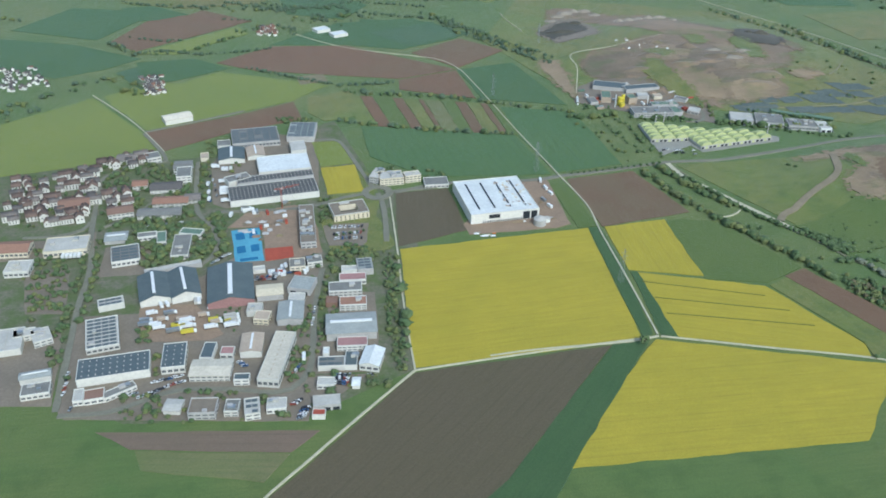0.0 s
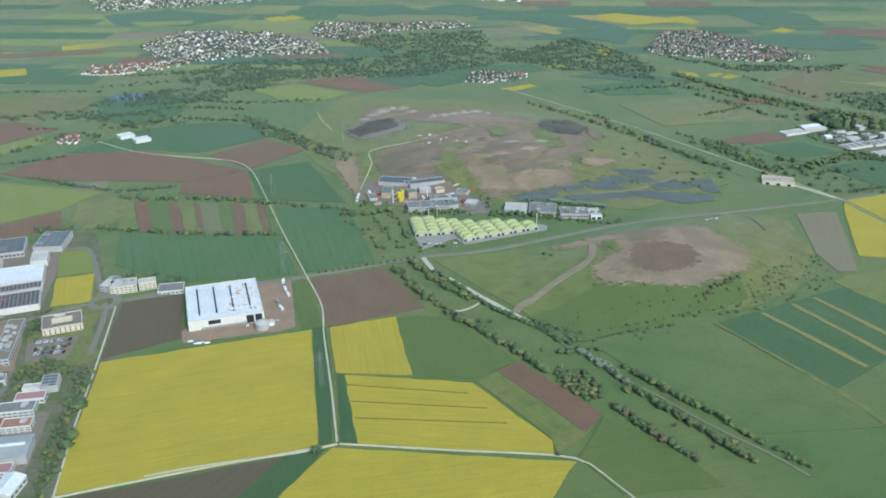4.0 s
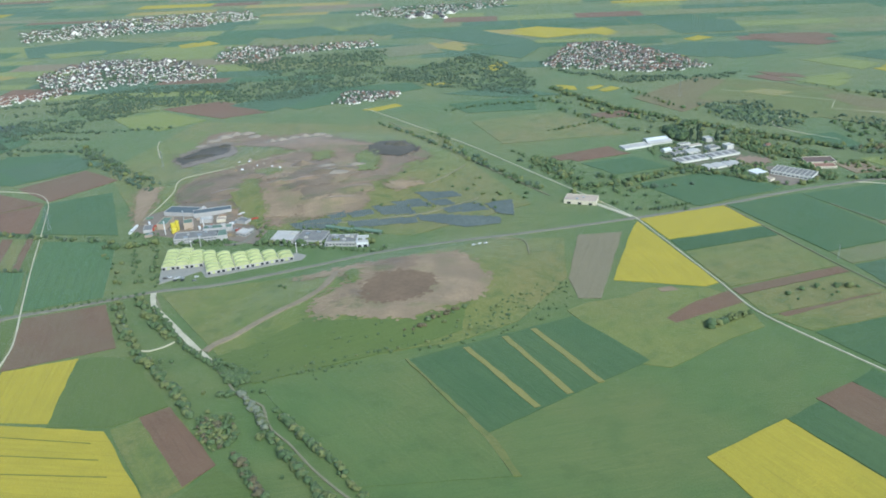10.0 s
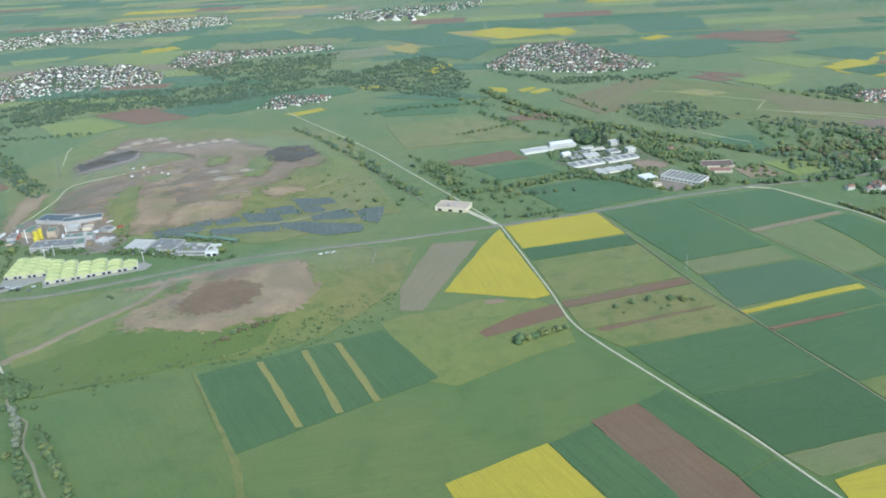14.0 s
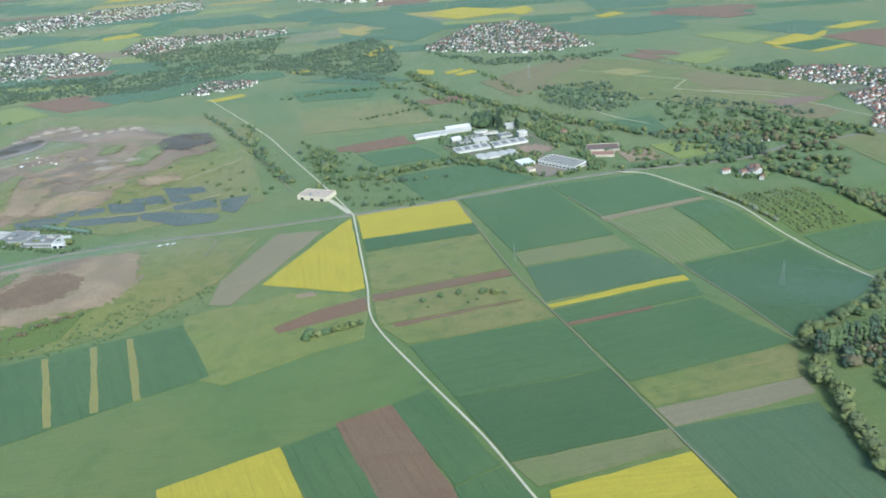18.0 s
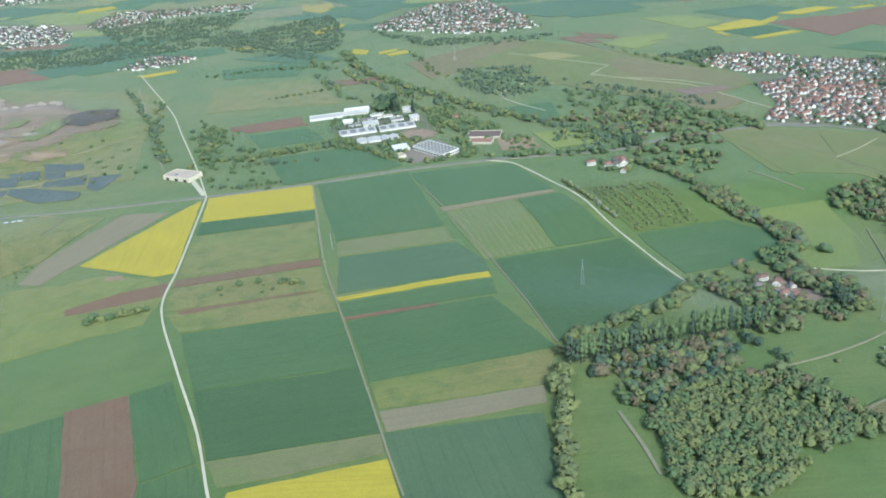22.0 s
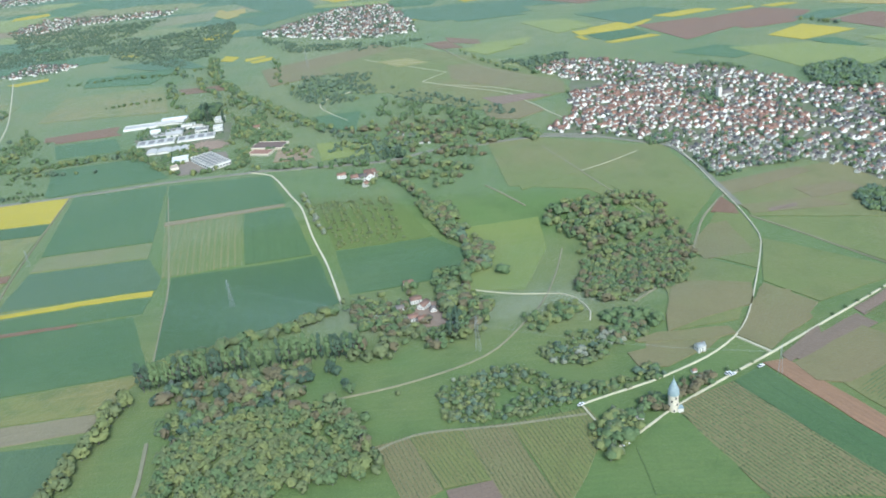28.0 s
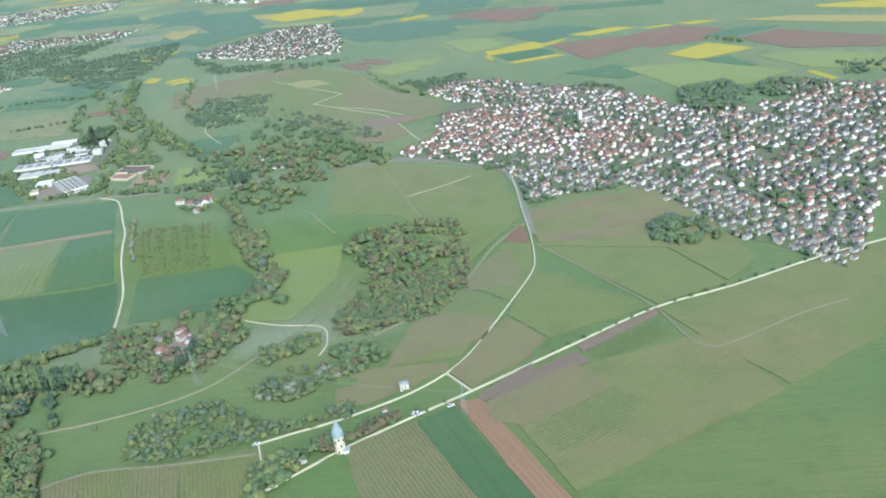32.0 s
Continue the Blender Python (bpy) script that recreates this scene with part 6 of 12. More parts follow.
woods("tree_belt", along_line([(973.6, 327.5), (977.8, 318.5), (982.6, 309.8), (988.2, 300.3)], 2.2, 1.7, 694, 0.95), "hedge of trees beside a small meadow", kinds=("broad",), sizes=(3.2, 5.0), leaf=("leaf", "leaf_dark"), grade=1, seed=694)
woods("trees", scatter([(980.2, 329.5), (996.9, 318.7), (1013.7, 339.6), (1004.4, 347.6), (987.7, 351.0)], 6.0, 695, 0.7, rag=0.6), "brown budding trees in a meadow", kinds=("ovate", "broad"), sizes=(4.0, 7.5), leaf=("leaf_brown", "leaf_olive"), grade=2, seed=695)
woods("shrubs", scatter([(884.5, 292.9), (902.5, 290.1), (900.4, 273.8), (905.1, 250.6), (884.1, 243.2)], 6.5, 696, 0.7, rag=0.5), "single bushes in a meadow clearing", kinds=("bush",), sizes=(1.4, 2.8), leaf=("leaf", "leaf_brown", "leaf_olive"), grade=1, seed=696)
woods("scrub", scatter([(1023.7, 296.0), (1042.7, 310.5), (1058.9, 313.8), (1075.1, 301.7), (1085.4, 294.1), (1099.9, 294.2), (1123.3, 308.0), (1122.7, 294.3), (1088.3, 283.8), (1081.4, 280.4), (1065.4, 276.2), (1048.2, 273.3), (1028.1, 274.2)], 2.2, 697, 0.92, rag=0.6), "dense dark scrub and bushes on a slope", kinds=("bush", "bush", "broad"), sizes=(1.2, 3.0), leaf=("leaf", "leaf_olive", "leaf_haze", "leaf_olive", "leaf_light"), grade=1, seed=697)
woods("scrub", scatter([(1069.9, 320.2), (1079.4, 334.3), (1094.0, 337.0), (1106.0, 332.7), (1124.8, 343.6), (1124.2, 328.7), (1106.0, 319.5), (1094.7, 309.8), (1083.5, 308.1)], 2.5, 660, 0.88, rag=0.7), "dense bushes with white blossom on a slope", kinds=("bush", "broad"), sizes=(1.3, 3.2), leaf=("leaf", "leaf_olive", "leaf_haze", "leaf_olive", "blossom"), grade=1, seed=660)
woods("scrub", scatter([(1007.0, 297.6), (1033.6, 314.7), (1064.4, 335.6), (1057.7, 307.9), (1032.2, 295.6), (1015.5, 291.6)], 9.0, 698, 0.7, rag=0.9), "single bushes on a meadow slope", kinds=("bush", "broad"), sizes=(1.4, 3.2), leaf=("leaf", "leaf_olive", "blossom"), grade=1, seed=698)
woods("orchard", street_rows([(310.3, 388.3), (328.7, 384.6), (339.1, 361.6), (334.5, 353.5), (323.2, 361.9)], 3.0, 3.6, 60, 699, 0.95), "young trees in rows on a meadow", kinds=("broad", "bush"), sizes=(1.8, 2.8), leaf=("leaf", "leaf_light", "leaf_olive"), grade=1, seed=699)
woods("poplar_row", along_line([(1030.1, 347.1), (1035.6, 340.5), (1034, 360.7), (1038.5, 352.0)], 3.4, 1.2, 692, 0.98), "tall dark poplars beside a farm", kinds=("tall",), sizes=(10.0, 13.0), leaf=("leaf_dark",), grade=1, seed=692)
ribbon("track", "track_dull", 1.5, (902.3, 277.6), (904.8, 264.6), (907.1, 252.1), (909.0, 234.8), label="brown foot path through a clearing")

# ---- far fields ----
def far_patchwork():
    """The plain beyond: long narrow strips of many crops, side by side."""
    rng = random.Random(77)
    kinds = ["wheat"] * 5 + ["wheat_blue"] * 5 + ["lime"] * 4 + ["clover"] * 3 + ["grass"] * 3 + ["olive"] * 2 + ["soil"] * 2 + ["soil_pale", "rape", "rape_pale", "wheat_dark"]
    c, s = math.cos(radians(-14)), math.sin(radians(-14))
    v = 1060.0
    while v < 3200:
        wide = rng.uniform(22, 48) * (1 + (v - 1060) / 2200)
        u = -1500 + rng.uniform(0, 200)
        while u < 2300:
            long = rng.uniform(90, 260)
            x, y = (u + long / 2) * c - v * s, (u + long / 2) * s + v * c
            if rng.random() < 0.72 and y > (1180 if x < 760 else 1130) and -900 < x < 2500:
                q = [(u, v), (u + long - 4, v + rng.uniform(-6, 6)), (u + long - 4, v + wide - 3), (u, v + wide - 3)]
                kind = rng.choice(kinds)
                plot("far_field", kind, *((a * c - b * s, a * s + b * c) for a, b in q), high=0.06, step=60)
            u += long
        v += wide


far_patchwork()
# paler rapeseed and bluer wheat put some haze into the far field colours
plot("rapeseed_field", "rape", (813, 1524.7), (863.6, 1537.2), (976.3, 1419.6), (897.1, 1425.8))
plot("rapeseed_field", "rape", (935.1, 1469), (968.8, 1476.7), (975.6, 1432.9), (941.6, 1439.1))
plot("rapeseed_field", "rape", (746.6, 1072.7), (767.2, 1056.5), (763.7, 1034), (745.4, 1045.4))
plot("rapeseed_field", "rape", (778.4, 1041.1), (802, 1051.5), (803.4, 1040.4), (781.9, 1026))
plot("rapeseed_field", "rape", (685.5, 1201.2), (723.1, 1253.6), (726.3, 1238.4), (687.4, 1187.8))
plot("rapeseed_field", "rape", (477.8, 1032.4), (524.6, 1049.2), (530.3, 1034.7), (495.1, 1019.6))
plot("rapeseed_field", "rape", (579.3, 1147.2), (607.9, 1141.9), (614.2, 1128), (585.1, 1133.7))
plot("rapeseed_field", "rape", (1194.4, 1012.1), (1254.6, 1040.7), (1274.4, 1026.5), (1257.1, 1001.8), (1211.2, 988.2))
plot("rapeseed_field", "rape", (231.8, 1633.1), (259.9, 1655.7), (281.2, 1619.6), (255.8, 1602.6))
plot("rapeseed_field", "rape_pale", (661.6, 1438.9), (688.2, 1454), (699.9, 1402), (674.7, 1393))
plot("rapeseed_field", "rape", (1045, 1309.1), (1082.6, 1329.4), (1096.2, 1304.3), (1055, 1286.7))
plot("ploughed_field", "soil", (246.3, 1127.2), (295.6, 1138.4), (360.8, 1065.4), (303, 1054.2))
plot("ploughed_field", "soil", (596.7, 1013.1), (667.7, 1029.6), (671.3, 1009.2), (605, 994.8))
plot("ploughed_field", "soil", (642, 771.1), (709.9, 786.2), (713.9, 764.4), (647.4, 755.8))
plot("ploughed_field", "soil", (1159.9, 1304.5), (1270.7, 1272.3), (1245.2, 1211.4), (1149.6, 1263.6))
plot("grain_field", "wheat", (663.8, 740.6), (721.4, 744.2), (739.9, 704.5), (683.5, 698.4))
plot("grain_field", "lime", (189.3, 1063.2), (234.9, 1110.5), (286.1, 1052.5), (231.5, 1020.5))
plot("grain_field", "wheat", (360.7, 1111.3), (452.5, 1174), (562.4, 1162.3), (574.5, 1120.4), (403.3, 1062.9))
plot("meadow_plot", "grass", (596.7, 929.4), (706.2, 939), (747.4, 822), (608.2, 830.5))
plot("grain_field", "lime", (1062.2, 990.7), (1128.6, 996.8), (1117.7, 965.1), (1059.3, 956.8))
plot("vineyard", "vines_brown", (812.5, 967.8), (939.4, 1047.3), (991.1, 987.6), (911.6, 925.5), (839.7, 884.4))
plot("meadow_plot", "grass", (909.5, 920.4), (997.4, 984.7), (1068.4, 919.5), (1148.6, 853.3), (1104, 789), (943.2, 816.4))
plot("ploughed_field", "soil", (1026.2, 1045), (1066.9, 1014.4), (1068.4, 987.8), (1033.6, 1011.2))
plot("grain_field", "wheat_blue", (896.1, 1289.5), (1116.3, 1253.7), (1144, 1161.3), (1010.2, 1158.2))
plot("grain_field", "wheat_blue", (1068.7, 1503.1), (1210.7, 1454.4), (1176.2, 1338.3), (1064.5, 1357.7))
plot("grain_field", "wheat_blue", (514.7, 1678.7), (605.7, 1715.8), (660.3, 1597), (573.1, 1565))
plot("grain_field", "wheat_blue", (-86.6, 1734.7), (30, 1769.8), (176.5, 1661.6), (71.2, 1587.2), (-51.6, 1614.6))
plot("grain_field", "lime", (-32.1, 1649), (79.4, 1639.3), (76.6, 1606.6), (-7.2, 1593.1))
plot("meadow_plot", "olive", (545.9, 1442.7), (643.2, 1448.6), (651.8, 1362.3), (559.4, 1357.7))
plot("grain_field", "wheat_blue", (340.2, 1705), (471.4, 1739.8), (513.6, 1644.2), (398, 1608))
plot("grain_field", "wheat", (904, 750.9), (949.3, 755.2), (950, 692.8), (910.8, 717.3))
plot("grain_field", "wheat_blue", (593.1, 1077.9), (678.8, 1092.2), (738.2, 1015.4), (660.9, 1032.5))
plot("grain_field", "wheat_blue", (703.5, 1336.2), (805.9, 1420.8), (820.1, 1355.9), (753.1, 1262.3))
plot("rapeseed_field", "rape", (1278.2, 1047.1), (1336.8, 1062.6), (1356, 1046.7), (1299, 1027.6))
plot("rapeseed_field", "rape", (1364.5, 1037.6), (1397.7, 1046.2), (1397.6, 1035.1), (1368.7, 1031.3))
plot("rapeseed_field", "rape", (1406.5, 1040.6), (1433.8, 1045.5), (1447.2, 1032.8), (1416.6, 1026.6))
plot("rapeseed_field", "rape", (1364.6, 888.3), (1412.2, 922.6), (1448.7, 875.9), (1388.4, 854.5))
plot("rapeseed_field", "rape", (1176, 1004), (1231.6, 1009), (1246.9, 990.7), (1181.9, 979.1))
plot("rapeseed_field", "rape", (1176.1, 976.1), (1183.8, 975.1), (1188.8, 951.8), (1182.5, 955))
plot("rapeseed_field", "rape", (1203.4, 932.9), (1256.7, 948.5), (1265.1, 938.2), (1209.3, 924.3))
plot("rapeseed_field", "rape_pale", (1470.9, 1024.7), (1527.5, 1012.9), (1633.2, 943.9), (1618.3, 909.8), (1518, 982.4))
plot("rapeseed_field", "rape", (1568.4, 1060.1), (1646.1, 1048.4), (1685.9, 1009), (1666.9, 967.7), (1569, 1042.9))
plot("rapeseed_field", "rape", (1462.3, 765.3), (1469.4, 766.3), (1479.5, 734), (1471.6, 731.5))
plot("ploughed_field", "soil_pale", (1478.7, 701.1), (1511.6, 719.1), (1542.8, 716.5), (1526.5, 680.1))
plot("ploughed_field", "soil", (1250.8, 1001.5), (1323.1, 1009.8), (1351.2, 945), (1285.9, 904.7))
plot("ploughed_field", "soil", (1323.1, 999.6), (1403.9, 1027.4), (1445.5, 986.7), (1409.4, 936.4), (1354.3, 928.1))
plot("ploughed_field", "soil", (1443.1, 929.1), (1495.5, 948.6), (1591.2, 847.7), (1577.9, 817.4), (1479.2, 859.1))
plot("ploughed_field", "soil", (1146, 1250.5), (1210.7, 1244.3), (1255.5, 1190.3), (1209.1, 1177.1))
plot("grain_field", "wheat_dark", (1189, 978.4), (1243.4, 986.3), (1257.1, 954.3), (1204.8, 937.9))
plot("grain_field", "wheat", (1390.9, 853.2), (1417.8, 852.2), (1432.3, 807.4), (1411.3, 806))
plot("grain_field", "wheat_blue", (1193, 1105.9), (1279.4, 1110.8), (1317, 1067.5), (1244.9, 1011.4))
plot("grain_field", "wheat_blue", (1413.8, 955.9), (1456.2, 980), (1501.6, 968.5), (1444.5, 934.6))
plot("grain_field", "lime", (1121.1, 1092.4), (1178.6, 1084.5), (1205.6, 1026.9), (1158.8, 1003.8))
plot("grain_field", "wheat", (1258.3, 856), (1305.1, 871), (1354.4, 833.9), (1307.6, 809.2))
plot("grain_field", "lime", (1314, 853.8), (1388.3, 841.8), (1452.6, 774.4), (1404.9, 743.6), (1349.9, 757.9))
plot("grain_field", "lime", (1441.4, 839.8), (1484.6, 842.7), (1543.9, 798.1), (1524.4, 750.4), (1472.6, 775.8))
plot("rapeseed_field", "rape", (794.7, 1486.5), (824.5, 1500.6), (903.4, 1424.2), (843.3, 1416.1))
plot("rapeseed_field", "rape", (918.5, 1447.1), (929.6, 1467.9), (967.2, 1407.8), (945.8, 1395.5))
plot("rapeseed_field", "rape_pale", (634.9, 1418.7), (643.8, 1464), (695.6, 1382.7), (679.9, 1358.9))
plot("rapeseed_field", "rape", (679.1, 1213.3), (713, 1249.9), (722.9, 1228.8), (694.1, 1187.1))
plot("rapeseed_field", "rape", (788.3, 1022.5), (812, 1038), (819.1, 1023), (794.4, 1011.2))
plot("ploughed_field", "soil", (1000.7, 1023.1), (1028.2, 1024.7), (1047.7, 979), (1020.4, 983.5))
plot("grain_field", "lime", (1041.8, 973.2), (1087.2, 979.8), (1105.7, 950.6), (1072.5, 930.9))
plot("grain_field", "wheat_blue", (634.7, 1552.4), (746.9, 1566.2), (816.8, 1407.2), (738.7, 1380.9))
plot("grain_field", "wheat_blue", (998.4, 1245.3), (1098.4, 1226.8), (1133.7, 1141.8), (1043.5, 1136.8))
plot("vineyard", "vines_brown", (1004.6, 851.2), (1105.2, 769.7), (1135, 808.2), (1040.7, 932.5), (961.8, 942))
plot("grain_field", "wheat", (693.1, 665.3), (769.2, 671.7), (809, 620.4), (719.4, 599.2))
plot("ploughed_field", "soil", (644.1, 772.2), (707.2, 774.8), (722.1, 756.1), (662.9, 747.7))
plot("grain_field", "lime", (919.6, 670.2), (963.1, 664.2), (979.6, 630.8), (930.5, 625))
plot("ploughed_field", "soil", (730.1, 914.7), (777.7, 915.3), (789.7, 891.6), (746.7, 889.7))
plot("meadow_plot", "sand", (888.2, 663.7), (918.7, 657.5), (915.7, 630.7), (889.9, 632.2))
plot("grain_field", "wheat_blue", (-32.3, 1076.2), (47.6, 1117.2), (99.4, 1071.7), (12.7, 1036.1))
plot("grain_field", "wheat_blue", (76.9, 914.8), (151.7, 943.6), (188.8, 899.3), (115.7, 863.5))
plot("ploughed_field", "soil", (224.2, 1131.7), (300, 1147.7), (357.3, 1085.4), (306.3, 1051.8))
plot("grain_field", "lime", (173.8, 1088.5), (216.6, 1118.7), (265.1, 1071.8), (208.3, 1034.9))
plot("rapeseed_field", "rape_pale", (-92, 1441.7), (-44.2, 1459.5), (-28, 1435.6), (-78.3, 1411))
plot("rapeseed_field", "rape", (205.3, 1631.7), (236.4, 1650.3), (250.6, 1607.6), (215.1, 1597.8))
plot("grain_field", "wheat_blue", (312.4, 1117), (436.8, 1215.1), (457.4, 1151), (365.9, 1067))
plot("grain_field", "wheat", (587.4, 1020.8), (700.6, 1029.5), (684.2, 956.7), (600.1, 971.1))
plot("rapeseed_field", "rape", (805.5, 1502.9), (874.1, 1507.7), (974.2, 1433.8), (881.3, 1421.6))
plot("rapeseed_field", "rape", (-265.6, 1361.3), (-214.1, 1371.5), (-186.8, 1301.3), (-245.8, 1268.5), high=0.36)
plot("rapeseed_field", "rape_pale", (-243.6, 1258.1), (-184.6, 1279.6), (-179.6, 1258.3), (-237.1, 1227.9), high=0.36)
plot("rapeseed_field", "rape", (-181.8, 1293.8), (-141.6, 1299.3), (-132, 1256), (-174.2, 1247.8), high=0.36)
plot("rapeseed_field", "rape", (-234.3, 1214.9), (-191.5, 1225.4), (-182.3, 1192.9), (-225, 1171.2), high=0.36)
plot("rapeseed_field", "rape", (-116.2, 1450), (-53.1, 1462.5), (-49, 1425.9), (-109.9, 1414.3), high=0.36)
plot("ploughed_field", "soil", (-275.2, 1406.1), (-148.8, 1411), (-48.9, 1399.6), (-47.1, 1374.1), (-207.7, 1379.4), high=0.36)
plot("grain_field", "wheat", (-22.6, 1114), (53.5, 1066.9), (86.5, 1025.1), (53.8, 967.7), (-9.1, 996.3), high=0.36)
plot("grain_field", "lime", (167, 1101), (228, 1117.8), (264.5, 1065.2), (202.6, 1034.1), high=0.36)
plot("grain_field", "wheat", (-197.1, 1040.5), (-162, 1045), (-119.3, 1005.7), (-151.1, 985.8), (-185.1, 984.5), high=0.36)
plot("meadow_plot", "vines_green", (-215.6, 1127.3), (-126.7, 1141.3), (-15, 1099.4), (-37.7, 1047.6), (-123, 1029.7), (-201.3, 1060.5), high=0.36)
plot("grain_field", "wheat", (72.4, 966), (153.4, 947.5), (165.6, 882.3), (94.5, 883.4), high=0.36)
plot("ploughed_field", "soil_pale", (-2, 785.1), (23.1, 790.1), (26.4, 769.5), (0.4, 762.1), high=0.36)
plot("meadow_plot", "grass", (106.2, 1199), (282.8, 1172.1), (342.5, 1135.6), (336.9, 1110.6), (169.7, 1130.8), high=0.36)
plot("grain_field", "wheat", (-154.8, 842.5), (-100.5, 848.4), (-65.4, 816.2), (-114.5, 786), (-142.1, 783.3), high=0.36)
plot("pond", "water", (-11.6, 1099.1), (18.4, 1119.9), (49.9, 1109), (46.7, 1083.8), (6.1, 1081.3), category='water', high=0.4, label='grey pond among riverside trees')
houses_far("village", scatter([(-60.5, 1242), (-49, 1287.9), (45, 1298.8), (49.2, 1247), (-22, 1222.9)], 4.8, 345, 0.85, rag=0.6), "low terraced houses of a distant suburb", seed=345, red=0.9)
houses_far("village", scatter([(-145.4, 798.6), (-126.5, 799.5), (-116.4, 751.8), (-135.3, 751.4)], 4.1, 346, 0.85, rag=0.6), "cluster of small white houses and sheds", seed=346, red=0.3)
houses_far("village", scatter([(-42.4, 943.5), (-24.4, 952.6), (-18.7, 914.4), (-38.8, 916.4)], 4.1, 347, 0.85, rag=0.6), "scattered farm buildings", seed=347, red=0.8)
far_hedge(830, 3.4, 1.6, (-160.4, 868.7), (-130.7, 874.4), (-96.9, 858.4), (-55.4, 862.9), (-18.4, 871.9), small=True)
far_hedge(831, 3.2, 1.6, (-50, 814.5), (-6.9, 782.6), (34.2, 756.6), (89.7, 756.1), small=True)
far_hedge(832, 3.0, 5.0, (12, 1013.7), (53.6, 1020.1), (78.7, 965.5), small=True)
far_hedge(833, 3.0, 4.0, (-18.4, 952), (0.4, 933.2), (-4.1, 909), small=True)
far_hedge(834, 3.4, 2.5, (-171.6, 921.4), (-136.6, 906.4), (-115.6, 910.1), small=True)
far_hedge(835, 4.0, 3.0, (-82.5, 1051.1), (-9.7, 1008.2), (73.5, 1038.9), (158.6, 1006.6), small=True)
far_hedge(836, 4.0, 4.0, (-202.4, 1065.6), (-136.1, 1035.6), (-74.8, 1038), small=True)
far_hedge(837, 4.0, 1.5, (-80.2, 979.6), (-43.7, 971.9), small=True)
far_hedge(838, 3.6, 4.0, (79.1, 988.8), (154.4, 958.8), (198.4, 899.7), (222.1, 819.1), small=True)
far_hedge(839, 4.0, 6.0, (-18.3, 1158.2), (112.8, 1175.5), (355.9, 1195.5), small=True)
far_hedge(840, 4.0, 5.0, (0.6, 1214.9), (130, 1214.7), (294.9, 1242.1), small=True)
far_hedge(841, 4.0, 4.0, (67.1, 1071.3), (161.4, 1037.3), (244.3, 1030.8), small=True)
far_hedge(842, 5.0, 3.0, (-219.9, 1147.4), (-122.4, 1158.7), (-16.9, 1134), small=True)
hall("farm_barn", 27.6, 926.0, 15.6, 12.8, 27.1, 3.0, "wall_white", "roof_white", "long white barn beside trees")
hall("farm_barn", 45.2, 908.0, 16.5, 12.5, 23.9, 3.0, "wall_white", "roof_white", "long white barn beside trees")

# ---- far woods and river trees ----
far_wood(50, 6.8, (532.1, 1187.3), (615.4, 1282.8), (703.5, 1336.2), (735.9, 1141.1), (699.4, 1022.5), (604, 1107.5))
far_wood(51, 7.22, (92.6, 1120.6), (60.9, 1229.3), (188.6, 1278.3), (312.8, 1254.3), (385.6, 1261.2), (451.7, 1293.5), (570.7, 1268.2), (610, 1159.8), (531.5, 1176.1), (393.2, 1120.2), (229, 1143.6))
far_wood(52, 7.65, (294.5, 1427.5), (404.6, 1423.8), (563.7, 1422.7), (541.5, 1282), (385.2, 1269.5))
far_wood(53, 6.8, (761.5, 1182.2), (836.7, 1094.7), (963.3, 1047.5), (1027.2, 1064.2), (946.5, 1007.8), (824.8, 1055.5))
far_wood(54, 6.8, (871.3, 913.1), (945.3, 905.2), (959.5, 809.9), (920.3, 771), (870.5, 828.2))
far_wood(55, 7.22, (-29.7, 1062.6), (6.9, 1116.8), (122.7, 1135.8), (210.6, 1221.2), (255.5, 1170.1), (126.8, 1062.4), (62.5, 1044.6))
far_wood(57, 6.8, (-61.8, 1036.5), (-33.9, 1051.5), (10.1, 1012.9), (-15.7, 987.1))
far_wood(58, 6.8, (932, 662.2), (1019.5, 667), (971.6, 597.8), (937.8, 617.6))
far_wood(61, 5.95, (1083.1, 887.7), (1160.7, 902.5), (1155.2, 879.6), (1109.8, 852.1))
far_wood(62, 5.95, (1346.3, 739.5), (1394.3, 758.7), (1406.1, 713.9), (1356.3, 698.2))
far_wood(63, 6.8, (1496.2, 787), (1535.8, 778.3), (1517.2, 732.7), (1485.3, 743.7))
far_wood(64, 6.8, (973.4, 831.2), (1053.2, 761.1), (1103, 683.9), (1026, 735.2), (971, 791.7))
far_wood(65, 6.8, (177.5, 958.1), (208.3, 887.9), (256.8, 811.1), (247, 787.6), (199.1, 859.2), (156.5, 927.3))
far_hedge(80, 5, 5, (736.4, 1040.2), (765.9, 950), (806.1, 873.9), (860, 781.9), (936.7, 687.6), (987.8, 645))
far_hedge(81, 6, 4, (710.9, 946.7), (748.5, 841.2), (786.4, 788.5))
far_hedge(82, 5, 6, (700.3, 1009.4), (742.6, 946.6), (777.3, 878), (859.9, 774.3), (898.6, 727.9))
far_hedge(83, 6, 3, (493.2, 957.4), (538.4, 853.9), (574.4, 754.2), (605.3, 677))
far_hedge(84, 6, 5, (545.1, 895.8), (571.8, 775.5), (603.4, 674.5))
far_hedge(85, 5, 7, (150.5, 973.7), (206.5, 883.3), (252.1, 801.1))
far_hedge(86, 5, 9, (17.7, 965.3), (44.7, 985.4), (87.6, 953.5))
far_hedge(87, 5, 2.0, (40.2, 737.3), (122.5, 716.5), (231.9, 665))
far_hedge(88, 4.5, 0.8, (30.6, 670.5), (107.4, 641), (172.9, 624))
far_hedge(89, 6, 3, (692.5, 677.5), (742.2, 683.5), (772.7, 688.7))
